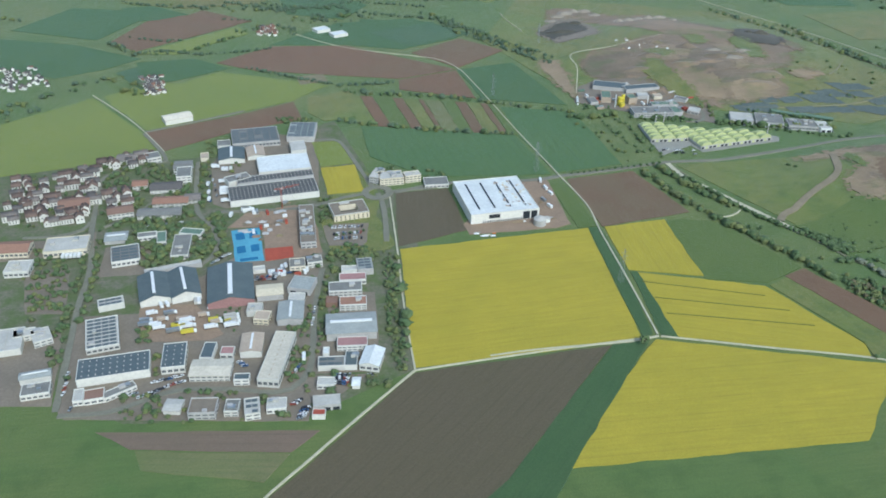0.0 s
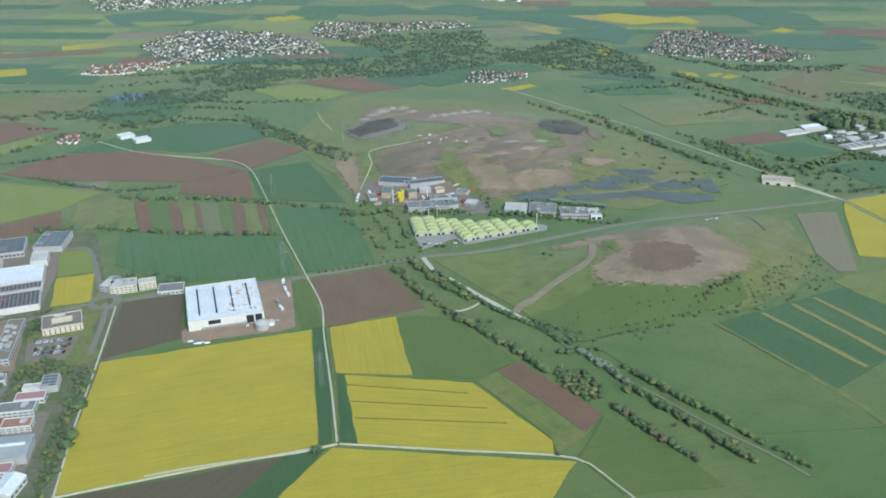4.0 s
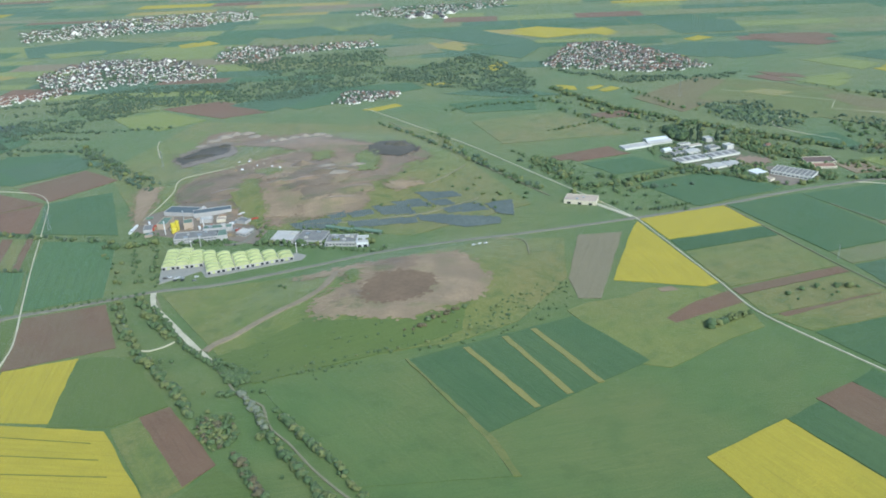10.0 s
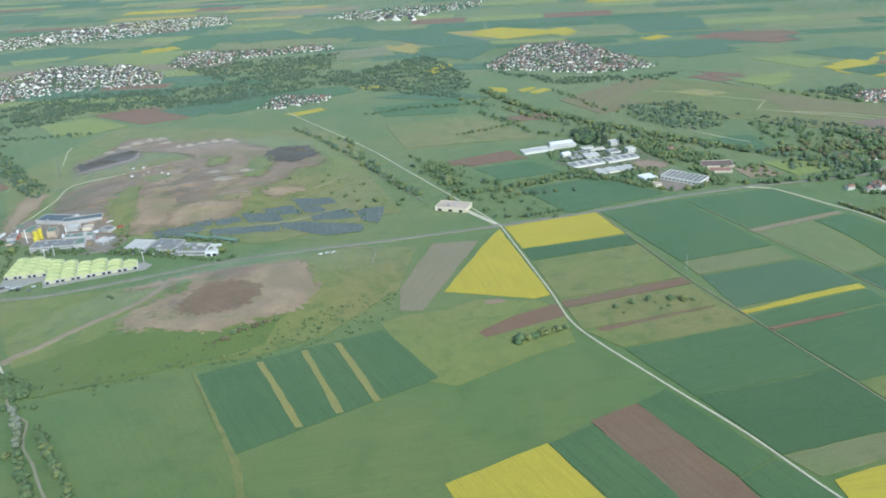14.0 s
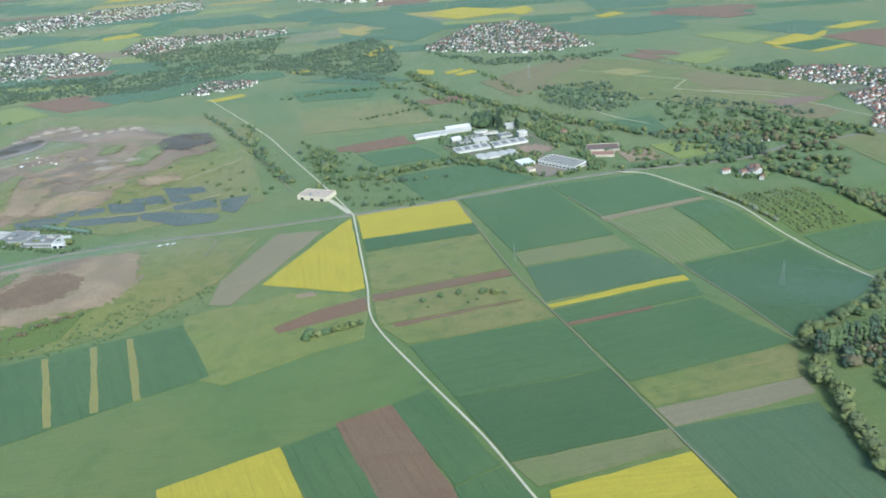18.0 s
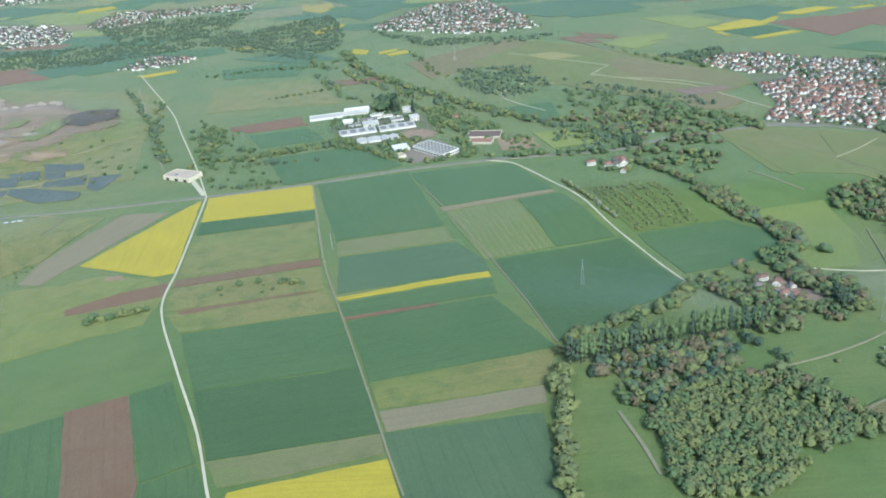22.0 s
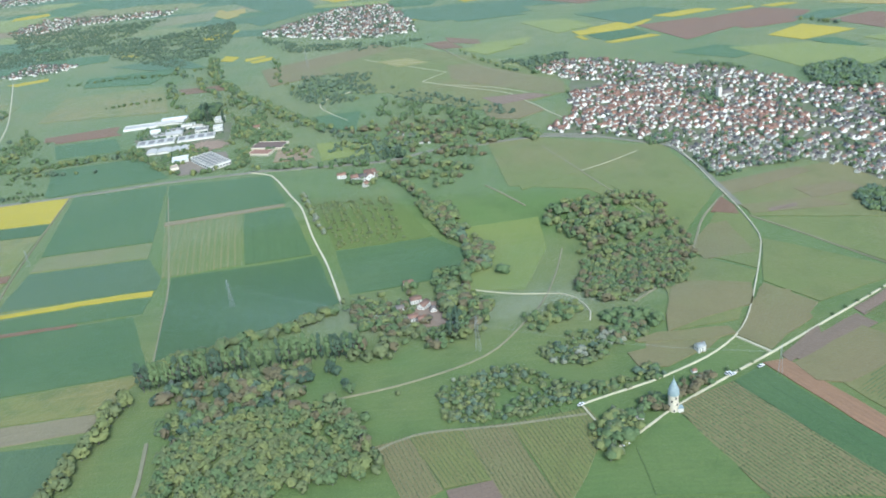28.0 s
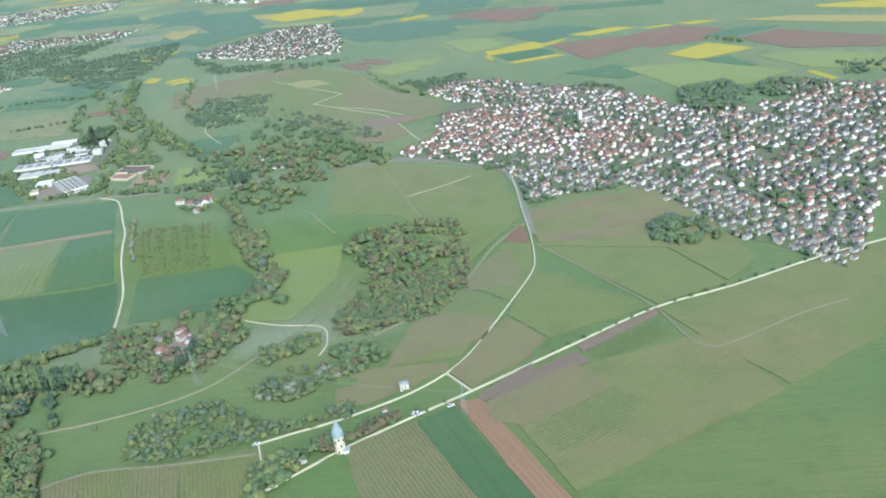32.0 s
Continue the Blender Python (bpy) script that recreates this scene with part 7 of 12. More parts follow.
far_hedge(90, 9, 9, (606.3, 764.8), (652.7, 691), (692.6, 692.8))
far_hedge(91, 6, 3, (1043.7, 958.2), (1085.5, 862.6), (1123.1, 824))
far_hedge(92, 9, 3, (1415.9, 938.8), (1453.2, 902.1))
far_hedge(93, 6, 2, (-192.9, 912.5), (-158.3, 863.2), (-109.7, 866.4), (-61.5, 917.2))
far_hedge(94, 5, 9, (-195.4, 787.6), (-165, 798.9), (-137.4, 759), (-167.8, 752.9))
far_hedge(95, 5, 9, (-250, 726.3), (-228.3, 749.5), (-195.2, 773.1))
far_hedge(96, 5, 8, (-245.2, 707.3), (-215.8, 734.8))
far_hedge(97, 5, 5, (-61.9, 927.3), (-26.2, 954.6))
far_hedge(98, 6, 9, (-1.1, 973.7), (60.4, 945.1))
far_hedge(99, 6, 5, (-321.5, 1008.1), (-288.7, 993.8))
far_hedge(100, 9, 5, (-143.6, 1042.2), (-77.8, 1016.3), (52.3, 1014.5))
far_hedge(101, 12, 1, (668.5, 605.9), (720.8, 588.9))
far_hedge(102, 6, 5, (782, 831.8), (813.4, 796.6), (834, 756.3))
far_hedge(103, 8, 7, (743.7, 653.2), (683.1, 658.3), (646.9, 678.5))
far_hedge(104, 7, 7, (169.3, 917.5), (212, 863.1), (246.7, 832.7))

# ---- woods along the track and the stream ----
hedge(620, 1.7, 1.8, (2.6, 4.4), ('leaf', 'leaf', 'leaf_light'), (271.9, 473.8), (281.8, 452.8), (293.1, 432.5), (301.8, 414.1), (311.9, 387))
hedge(621, 2.0, 2.6, (2.4, 4.2), ('leaf', 'leaf_light'), (264.9, 549.3), (276.7, 512.2), (291.8, 482.4))
hedge(622, 2.2, 3.2, (2.4, 4.4), ('leaf', 'leaf_olive', 'leaf_light'), (250.1, 547.8), (261, 501.3), (272.8, 478.2))
hedge(623, 1.6, 1.1, (1.8, 3.2), ('leaf', 'leaf'), (278.3, 530.9), (295.2, 486.3), (307.9, 461.1), (323.1, 440.2), (337, 414.1))
hedge(624, 1.5, 1.3, (2.4, 3.8), ('leaf_olive', 'blossom', 'leaf_light'), (338.6, 403.8), (343.9, 390.9), (348.9, 377.9), (352.7, 363.7))
hedge(625, 1.7, 1.5, (2.6, 4.0), ('leaf', 'leaf', 'leaf_light'), (357.4, 383.5), (367.2, 363.1), (378.1, 343.6), (389.5, 321.5))
hedge(626, 1.6, 2.2, (2.4, 4.0), ('leaf', 'leaf', 'leaf_light'), (351.4, 360.7), (361, 342), (369.5, 321.6), (380.1, 298.1), (384.4, 282.9))
hedge(627, 1.7, 2.4, (2.4, 4.2), ('leaf', 'leaf', 'leaf_light', 'leaf_brown'), (337.3, 348.4), (343.1, 325.8), (353.2, 302.6), (360.2, 289.2))
hedge(628, 2.2, 2.0, (1.8, 3.2), ('leaf', 'leaf_light'), (387.2, 319.2), (397.9, 299.5), (404.1, 287.8), (409.4, 273.9))
hedge(629, 3.5, 1.6, (2.0, 3.4), ('leaf',), (349, 404.8), (326.3, 405.3), (343, 408.4))
hedge(630, 4.4, 3.4, (1.8, 3.4), ('leaf', 'leaf'), (244.1, 689.7), (250.8, 639.8), (260.7, 574.9))
hedge(631, 5.0, 2.6, (1.8, 3.4), ('leaf', 'leaf'), (262.9, 675.3), (269.2, 612.4), (274.2, 564.6))
hedge(632, 7.0, 5.0, (1.8, 3.4), ('leaf', 'leaf_light'), (231.3, 638.5), (246.4, 592.1), (244, 561.5))
hedge(633, 3.4, 0.9, (1.0, 2.0), ('leaf',), (345.6, 415.7), (378.1, 419), (413.8, 421.7))
hedge(634, 2.4, 2.4, (1.8, 3.2), ('leaf', 'leaf_brown'), (442.7, 448.9), (461.6, 457.4), (484.5, 468.5))
woods("shrubs", scatter([(323.2, 445.4), (342.1, 429.2), (344.3, 412), (331, 419.8)], 2.2, 640, 0.95, rag=0.3), "bushes and small trees in rough grass", kinds=('bush', 'broad'), sizes=(2.2, 3.8), leaf=('leaf',), grade=1, seed=640)
woods("shrubs", scatter([(313.8, 384.7), (333.6, 386.4), (339.2, 364), (328.1, 349.3), (319.1, 359.6)], 3.0, 642, 0.9, rag=0.3), "bushes and small trees in rough grass", kinds=('bush', 'broad'), sizes=(2.0, 3.0), leaf=('leaf_light', 'leaf', 'leaf_brown'), grade=1, seed=642)
woods("shrubs", scatter([(285.6, 465.2), (314.4, 434.9), (334.1, 397.4), (339.3, 351), (313.8, 384.7), (297.5, 427.2)], 11, 643, 0.55, rag=0.3), "bushes and small trees in rough grass", kinds=('bush', 'broad'), sizes=(2.0, 3.4), leaf=('leaf', 'leaf_light'), grade=1, seed=643)
woods("shrubs", scatter([(360, 333), (379.5, 294.3), (369.3, 294.4), (358.1, 316.1)], 9, 644, 0.6, rag=0.3), "bushes and small trees in rough grass", kinds=('bush', 'broad'), sizes=(1.8, 3.0), leaf=('leaf',), grade=1, seed=644)
ribbon("track", "track_dull", 1.18, (321, 443.9), (331, 419.8), (335.6, 406.6), (344.3, 396.4), (350.8, 389), (352.7, 375.8), (355.6, 364.6), (363.8, 350.7), (374, 327.8), (385.2, 307.5), (396, 290.5), (405.1, 270.2))
ribbon("track", "track", 0.89, (275.3, 472.8), (280.9, 471.2), (289.8, 474.3), (295.3, 478.9))
ribbon("track", "track_dull", 1.04, (276.1, 551.9), (286.2, 514.8), (301, 479.7), (314.5, 452.4))
ribbon("track", "track", 3.8, (274.1, 557.3), (276.3, 537.2), (284.9, 517.9), (295, 496.5), (305.6, 474.5), (314.6, 456.9), (321, 443.4), label='pale concrete access road beside the mound')
plot("meadow_plot", "clover", (321.2, 452.6), (341.6, 456.6), (375.9, 475.1), (386.1, 480), (394.5, 471.1), (440.5, 460.4), (466.1, 464.9), (484.5, 468.5), (476.9, 442.5), (438.3, 430.1), (401, 425.2), (345.5, 414.5), high=0.5)
hedge(120, 6, 1.0, (1.2, 2.4), ('leaf', 'leaf_light', 'leaf'), (337.2, 424.1), (367.8, 425.3), (421.2, 430.2), (469.8, 435.2))
hedge(122, 4.5, 2, (3.0, 5.6), ('leaf', 'leaf_light', 'leaf'), (226.7, 653.9), (249.9, 653.2), (268.8, 653.8))
hedge(123, 5, 1.3, (3.0, 5.6), ('leaf', 'leaf_light', 'leaf'), (350.9, 629.1), (390.6, 613.4), (445, 600.8))
hedge(124, 4, 1.4, (3.0, 5.6), ('leaf', 'leaf_light', 'leaf'), (623.2, 403.1), (645.2, 410.9), (663.2, 413.2))
hedge(125, 9, 3, (3.0, 5.6), ('leaf', 'leaf_light', 'leaf'), (698.3, 432.9), (733.1, 435.2), (756.8, 429.1))
hedge(127, 9, 2, (3.0, 5.6), ('leaf', 'leaf_light', 'leaf'), (51.3, 451.1), (49.8, 398.5), (46.2, 347.3))
woods("blossom_hedge", along_line([(343.6, 394.3), (351.1, 369.6)], 2.5, 0.8, 161, 0.9), "white-flowering bushes beside the track", kinds=('bush',), sizes=(2.0, 3.2), leaf=('blossom',), grade=1, seed=161)
woods('orchard', street_rows([(935.7, 534.2), (988.2, 533.4), (1002.3, 479.1), (958.3, 474.0)], 3.2, 4.4, 107, 163, 0.97), 'orchard trees planted in rows', kinds=('broad', 'bush'), sizes=(1.7, 2.4), leaf=('leaf_olive', 'leaf_light'), grade=0, seed=163)
woods("blossom_hedge", along_line([(925.7, 554.6), (943.6, 503.5), (951.3, 486.7)], 3.0, 0.8, 164, 0.95), "pale blossoming hedge along the track", kinds=('bush',), sizes=(2.0, 3.0), leaf=('blossom', 'leaf_light'), grade=1, seed=164)
woods("woods", scatter([(977.6, 611), (981.1, 685.4), (1011.1, 706.9), (1101, 657.4), (1104.6, 622.9), (1064.4, 624.4), (1054, 583.8), (1036, 549.6), (1014.2, 539.4)], 5.69, 201, 0.6, rag=0.9), "dense shrubs and broadleaf trees of a bushy slope", kinds=('broad', 'bush', 'bush'), sizes=(2.6, 5.2), leaf=('leaf', 'leaf_olive', 'leaf', 'leaf_brown', 'leaf_light'), grade=1, seed=201)
woods("woods", scatter([(976.1, 404.4), (1005.4, 421.3), (1015.9, 408.5), (1010.5, 395.4), (1018.2, 355.3), (1037, 355.1), (1042.1, 337.1), (1008.6, 344.5), (986.3, 368.9)], 4.36, 203, 0.4, rag=0.9), "dense shrubs and broadleaf trees of a bushy slope", kinds=('broad', 'bush', 'bush'), sizes=(2.4, 4.4), leaf=('leaf', 'leaf_olive', 'leaf', 'leaf_brown', 'leaf_light'), grade=1, seed=203)
woods("woods", scatter([(1103, 348.2), (1121.3, 356.1), (1134.2, 338.5), (1111.1, 332.2)], 3.98, 209, 0.6, rag=0.9), "dense shrubs and broadleaf trees of a bushy slope", kinds=('broad', 'bush', 'bush'), sizes=(2.6, 5.2), leaf=('leaf',), grade=1, seed=209)
woods("woods", scatter([(1274.4, 461), (1301.5, 467.2), (1316.7, 438.3), (1299, 427.9), (1277.1, 440.3)], 5.225, 211, 0.6, rag=0.9), "dense shrubs and broadleaf trees of a bushy slope", kinds=('broad', 'bush', 'bush'), sizes=(2.6, 5.2), leaf=('leaf',), grade=1, seed=211)
woods("woods", scatter([(1091.6, 266.8), (1100.9, 273.6), (1107.9, 267.5), (1105.7, 256), (1097.6, 251), (1091.7, 241.8)], 3.23, 212, 0.6, rag=0.9), "dense shrubs and broadleaf trees of a bushy slope", kinds=('broad', 'bush', 'bush'), sizes=(2.6, 5.2), leaf=('leaf_light', 'leaf'), grade=1, seed=212)
woods("woods", scatter([(1023.6, 742.5), (1102.7, 656.9), (1104.3, 627.1), (1060.4, 633.8), (1004.2, 705.7)], 6.175, 215, 0.6, rag=0.9), "dense shrubs and broadleaf trees of a bushy slope", kinds=('broad', 'bush', 'bush'), sizes=(2.6, 5.2), leaf=('leaf',), grade=1, seed=215)
woods("shrubs", along_line([(1122.5, 278.4), (1133, 282.8), (1141.3, 293.3)], 2.6, 1.0, 240, 0.95), "brownish budding shrubs by the tower", kinds=('bush', 'broad'), sizes=(2.4, 3.6), leaf=('leaf_brown',), grade=2, seed=240)
woods("woods", scatter([(1068.2, 355.1), (1080.1, 366.3), (1094.4, 372.2), (1097.2, 356.6), (1084.5, 345.9), (1072.9, 337.9)], 3.08, 661, 0.738, rag=0.75), "leafy trees and dense scrub of a bushy slope", kinds=('broad', 'bush', 'broad'), sizes=(2.4, 4.0), leaf=('leaf', 'leaf_light'), grade=1, seed=661)
woods("woods", scatter([(1098.4, 338.7), (1108.7, 354.0), (1124.2, 351), (1127, 337.4), (1115.1, 328.3), (1101.9, 321.3)], 3.19, 662, 0.738, rag=0.75), "leafy trees and dense scrub of a bushy slope", kinds=('broad', 'bush', 'broad'), sizes=(2.4, 4.2), leaf=('leaf', 'leaf', 'leaf_brown'), grade=1, seed=662)
woods("woods", scatter([(1099.6, 390.0), (1107.1, 421.1), (1125.2, 438.2), (1161.3, 435.2), (1163.4, 417.3), (1154, 398.4), (1136.2, 379.9), (1115.8, 362.6), (1103.4, 371.5)], 2.8, 663, 0.95, rag=0.45), "leafy trees and dense scrub of a bushy slope", kinds=('broad', 'bush', 'broad'), sizes=(2.2, 4.4), leaf=('leaf', 'leaf_olive', 'leaf', 'leaf_brown', 'leaf_light'), grade=1, seed=663)
woods("woods", scatter([(1084.8, 495.2), (1107.4, 497.9), (1149.6, 486.1), (1153.4, 458.8), (1150.1, 446.8), (1125.5, 447.1), (1107.2, 448.7), (1096.7, 464.6)], 4.18, 664, 0.656, rag=0.75), "leafy trees and dense scrub of a bushy slope", kinds=('broad', 'bush', 'broad'), sizes=(3.4, 6.0), leaf=('leaf', 'leaf_olive', 'leaf', 'leaf_brown', 'leaf_light'), grade=1, seed=664)
woods("woods", scatter([(1009.6, 517.2), (1032.3, 511.3), (1043.3, 478.8), (1058.4, 458.0), (1058.3, 434.4), (1043.4, 424.0), (1038, 412.2), (1040, 435.8), (1040.1, 461.9), (1019.8, 492.0)], 2.7, 665, 0.95, rag=0.75), "leafy trees and dense scrub of a bushy slope", kinds=('broad', 'bush', 'broad'), sizes=(3.2, 5.4), leaf=('leaf', 'leaf_olive', 'leaf', 'leaf_brown', 'leaf_light'), grade=1, seed=665)
woods("woods", scatter([(1021.6, 430.4), (1033.7, 430.2), (1053.5, 375.5), (1052, 359.2), (1040, 339.7), (1032.6, 342.6)], 3.74, 666, 0.738, rag=0.75), "leafy trees and dense scrub of a bushy slope", kinds=('broad', 'bush', 'broad'), sizes=(3.6, 6.5), leaf=('leaf', 'leaf_olive', 'leaf', 'leaf_brown', 'leaf_light'), grade=2, seed=666)
woods("woods", scatter([(970.7, 402.1), (1008.6, 396.1), (1011, 371.3), (1012.3, 346.4), (997.8, 342.6), (979.5, 372.2)], 3.2, 667, 0.5, rag=0.35), "leafy trees and dense scrub of a bushy slope", kinds=('broad', 'bush', 'broad'), sizes=(2.4, 4.4), leaf=('leaf', 'leaf_olive', 'leaf', 'leaf_brown', 'leaf_light'), grade=1, seed=667)
woods("woods", scatter([(997.8, 342.6), (1012.3, 346.4), (1017.1, 354.2), (1033.4, 347.5), (1034.9, 360.6), (1047.9, 353.5), (1050.8, 340.1), (1038.4, 333.8), (1020, 330)], 3.0, 668, 0.5, rag=0.35), "leafy trees and dense scrub of a bushy slope", kinds=('broad', 'bush', 'broad'), sizes=(2.4, 4.4), leaf=('leaf', 'leaf_olive', 'leaf', 'leaf_brown', 'leaf_light'), grade=1, seed=668)
woods("tree_belt", along_line([(984.3, 576.9), (1001.1, 553.4), (1014.6, 517.1), (1024.9, 492.7), (1039.7, 468.3), (1053.0, 442.9), (1058.8, 419.8)], 2.4, 4.0, 669, 0.9), "belt of mixed trees along a stream", kinds=("broad", "ovate", "bush"), sizes=(3.0, 5.8), leaf=("leaf", "leaf_olive", "leaf_haze", "leaf_light", "leaf_brown"), grade=1, seed=669)
woods("scrub", scatter([(1093.4, 493.5), (1123.8, 508.5), (1159.2, 500.6), (1172.1, 436.6), (1155.5, 379.6), (1122.0, 364.4), (1102.0, 411.2), (1111.5, 452.8)], 3.3, 670, 0.8, rag=0.8), "patchy scrub between two thickets", kinds=("bush", "broad"), sizes=(1.6, 3.8), leaf=("leaf", "leaf_olive", "leaf_brown", "leaf_light"), grade=1, seed=670)
plot("vineyard", "vines_brown", (1028.9, 897.2), (1051.5, 898.2), (1140.8, 785.7), (1136.1, 748.3), (1104.3, 767.6), (1033.2, 839.6), high=0.5)
plot("vineyard", "vines_brown", (1060.6, 728.5), (1088.2, 754.6), (1113.4, 701.4), (1089.6, 683.3), (1065.5, 691.4), high=0.5)
plot("vineyard", "vines_brown", (1204.4, 503.2), (1259.8, 517.9), (1266.3, 508.5), (1220.2, 487.4), (1203.1, 481.9), high=0.5)
plot("ploughed_field", "soil_grey", (1220.2, 456.3), (1239.6, 461), (1238.4, 456.1), (1221.4, 451.9), high=0.55)
plot("vineyard", "vines_brown", (1245.1, 484), (1277.7, 487.3), (1286.1, 473.6), (1251, 465.8), high=0.5)
plot("ploughed_field", "soil", (1188.9, 462.1), (1200.1, 480.5), (1204.1, 466.9), (1203.4, 454.3), high=0.5)
plot("vineyard", "vines_brown", (1207.6, 465.8), (1251, 465.8), (1267.3, 451.3), (1211.1, 451.8), high=0.5)
ribbon("track", "track_dull", 0.74, (1101.8, 608.9), (1117, 566.3), (1134.6, 514.9), (1153.2, 471.8))
ribbon("track", "track", 0.47, (1124, 548.2), (1146.6, 561.6), (1167.8, 577.6))
ribbon("track", "track", 0.71, (1035.2, 814.6), (1074.1, 790.4), (1104.3, 760.4))
ribbon("track", "track", 0.59, (1094.8, 746.4), (1107.4, 719.5), (1119.2, 689.2), (1140.9, 648.3))
ribbon("track", "track", 0.72, (932.6, 967.7), (982.4, 916.7), (1029.0, 869.6))
ribbon("track", "track", 0.72, (1004.0, 839.9), (1018.8, 858.5), (1029.0, 869.6))
ribbon("track", "track", 0.72, (1004.0, 839.9), (1044.5, 802.2), (1080.0, 772.5), (1098.0, 746.4))
ribbon("track", "track", 0.64, (934.3, 830.2), (909.9, 808.3), (907.3, 783.8), (924.4, 751.5), (939.8, 728.9))
plot("vineyard", "soil_grey", (1061.5, 758.4), (1107.5, 757.3), (1125.1, 744.1), (1075.5, 728.7), high=0.55)
plot("vineyard", "stripe", (949.4, 948.3), (983.4, 953.8), (1009.1, 921.8), (975.5, 914.1), high=0.55)
ribbon("track", "track_dull", 1.26, (1021.9, 988.3), (1046.4, 921.4), (1079, 856.1), (1107.7, 822.9), (1137.8, 794.6))
ribbon("track", "track_dull", 0.89, (1056.2, 538), (1069.6, 517.4), (1080.9, 502.2))
plot("vineyard", "vines_brown", (1144.9, 374.3), (1154.3, 378.2), (1183.7, 369.2), (1178.6, 348.8), (1152.2, 339.8), (1133.2, 330.1), (1135.9, 345.8), high=0.5)
plot("vineyard", "vines_brown", (1116.6, 325), (1128.3, 330.3), (1161, 330.5), (1162.6, 324.1), (1150.2, 320.9), (1118.2, 323.3), high=0.5)
plot("vineyard", "vines_brown", (1167.3, 425.4), (1183.5, 447.2), (1194.1, 448.0), (1196.7, 403.7), (1169.9, 404.2), high=0.5)
plot("vineyard", "vines_brown", (1163.4, 324), (1186.5, 365), (1199.2, 359.1), (1200.2, 332.1), (1174.2, 312), high=0.5)
plot("vineyard", "vines_brown", (1111.6, 315.5), (1134.2, 320.9), (1141.4, 311.1), (1126.8, 302.1), (1114.5, 303.9), high=0.5)
plot("ploughed_field", "soil_grey", (1175.8, 303.4), (1200.1, 325.9), (1196.9, 311.5), (1177.8, 297.7), high=0.5)
plot("farm_yard", "dirt", (1011.1, 383.9), (1015.1, 397.0), (1029, 396.2), (1033.6, 365.6), (1026.1, 356.4), (1015.3, 356.5), category='yard', high=0.4)
woods("shrubs", scatter([(1095, 269.4), (1104.4, 273.3), (1107, 259.7), (1101.8, 253), (1096.9, 258.9)], 3.2, 720, 0.95, rag=0.35), "shrubs and small trees below the tower", kinds=('broad', 'bush'), sizes=(3.0, 4.6), leaf=('leaf_olive', 'leaf_light', 'leaf'), grade=2, seed=720)
woods("shrubs", scatter([(1087.3, 262.6), (1094.4, 264.3), (1098.6, 250.7), (1089, 251.6)], 2.8, 721, 0.9, rag=0.35), "shrubs and small trees below the tower", kinds=('broad', 'bush'), sizes=(2.4, 3.8), leaf=('leaf', 'leaf_light'), grade=1, seed=721)
woods("shrubs", scatter([(1107.7, 278.5), (1119, 278.7), (1118.9, 270.8), (1110.2, 270.7)], 2.6, 722, 0.95, rag=0.35), "shrubs and small trees below the tower", kinds=('broad', 'bush'), sizes=(3.0, 4.4), leaf=('leaf_brown', 'leaf'), grade=1, seed=722)
woods("shrubs", scatter([(1121.7, 285.2), (1133.6, 292.4), (1143.9, 293.8), (1145.2, 288.9), (1129, 279), (1123.4, 278.2)], 2.8, 723, 0.85, rag=0.35), "shrubs and small trees below the tower", kinds=('broad', 'bush'), sizes=(2.4, 3.8), leaf=('leaf_brown', 'leaf'), grade=1, seed=723)

# ---- villages and the town ----
houses_far("village", scatter([(767.7, 1209.5), (865.9, 1348.4), (937.9, 1332.6), (974.1, 1199.7), (990.6, 1102.2), (914.3, 1085.8), (776.6, 1175.1)], 5.1, 300, 0.62, rag=0.6), "distant village of white houses with red roofs", seed=300, red=0.5)
houses_far("village", scatter([(444.3, 1079.6), (467.9, 1138.8), (539.4, 1111.3), (533.9, 1083.5), (467.5, 1063.8)], 4.8, 301, 0.62, rag=0.6), "distant hamlet of white houses", seed=301, red=0.4)
houses_far("village", scatter([(278.9, 1444.8), (294.7, 1565.2), (349.7, 1560.3), (420.7, 1523.8), (550.4, 1527.1), (556.8, 1465), (403.4, 1455.3), (332.4, 1409.4)], 5.8, 302, 0.62, rag=0.6), "distant village along a road", seed=302, red=0.5)
houses_far("village", scatter([(43.5, 1288.9), (0.8, 1435), (63.5, 1538.2), (213.4, 1486.4), (287.4, 1370.1), (290.9, 1304), (159.6, 1302.5), (92.3, 1282.6), (55.2, 1248.6)], 6.5, 303, 0.62, rag=0.6), "distant suburb of white blocks and houses", seed=303, red=0.2)
houses_far("village", scatter([(-144.2, 1931.9), (-13.4, 2016), (139.1, 2058), (331.5, 2034.8), (352.1, 1888.1), (215.7, 1846.5), (46.1, 1794.8), (-103.8, 1793.6)], 8.2, 304, 0.62, rag=0.6), "distant town on the plain", seed=304, red=0.3)
houses_far("village", scatter([(555.4, 1843.4), (596.4, 1917.3), (798.7, 1914.3), (902.7, 1917.3), (883.7, 1828.9), (780.2, 1801.9), (663.9, 1728.6)], 8.2, 305, 0.62, rag=0.6), "distant town on the plain", seed=305, red=0.3)
houses_far("village", scatter([(-277.7, 835.6), (-248.5, 840.2), (-222.9, 790.9), (-232, 766.3), (-262.2, 774.2)], 5.4, 306, 0.62, rag=0.6), "cluster of small white houses", seed=306, red=0.1)
houses_far("village", scatter([(1422.7, 756.1), (1503.6, 699.4), (1551, 678.2), (1518.2, 609.9), (1482.3, 647.3), (1425.3, 687.6)], 6.1, 307, 0.62, rag=0.6), "outer part of a town with red roofs", seed=307, red=0.8)
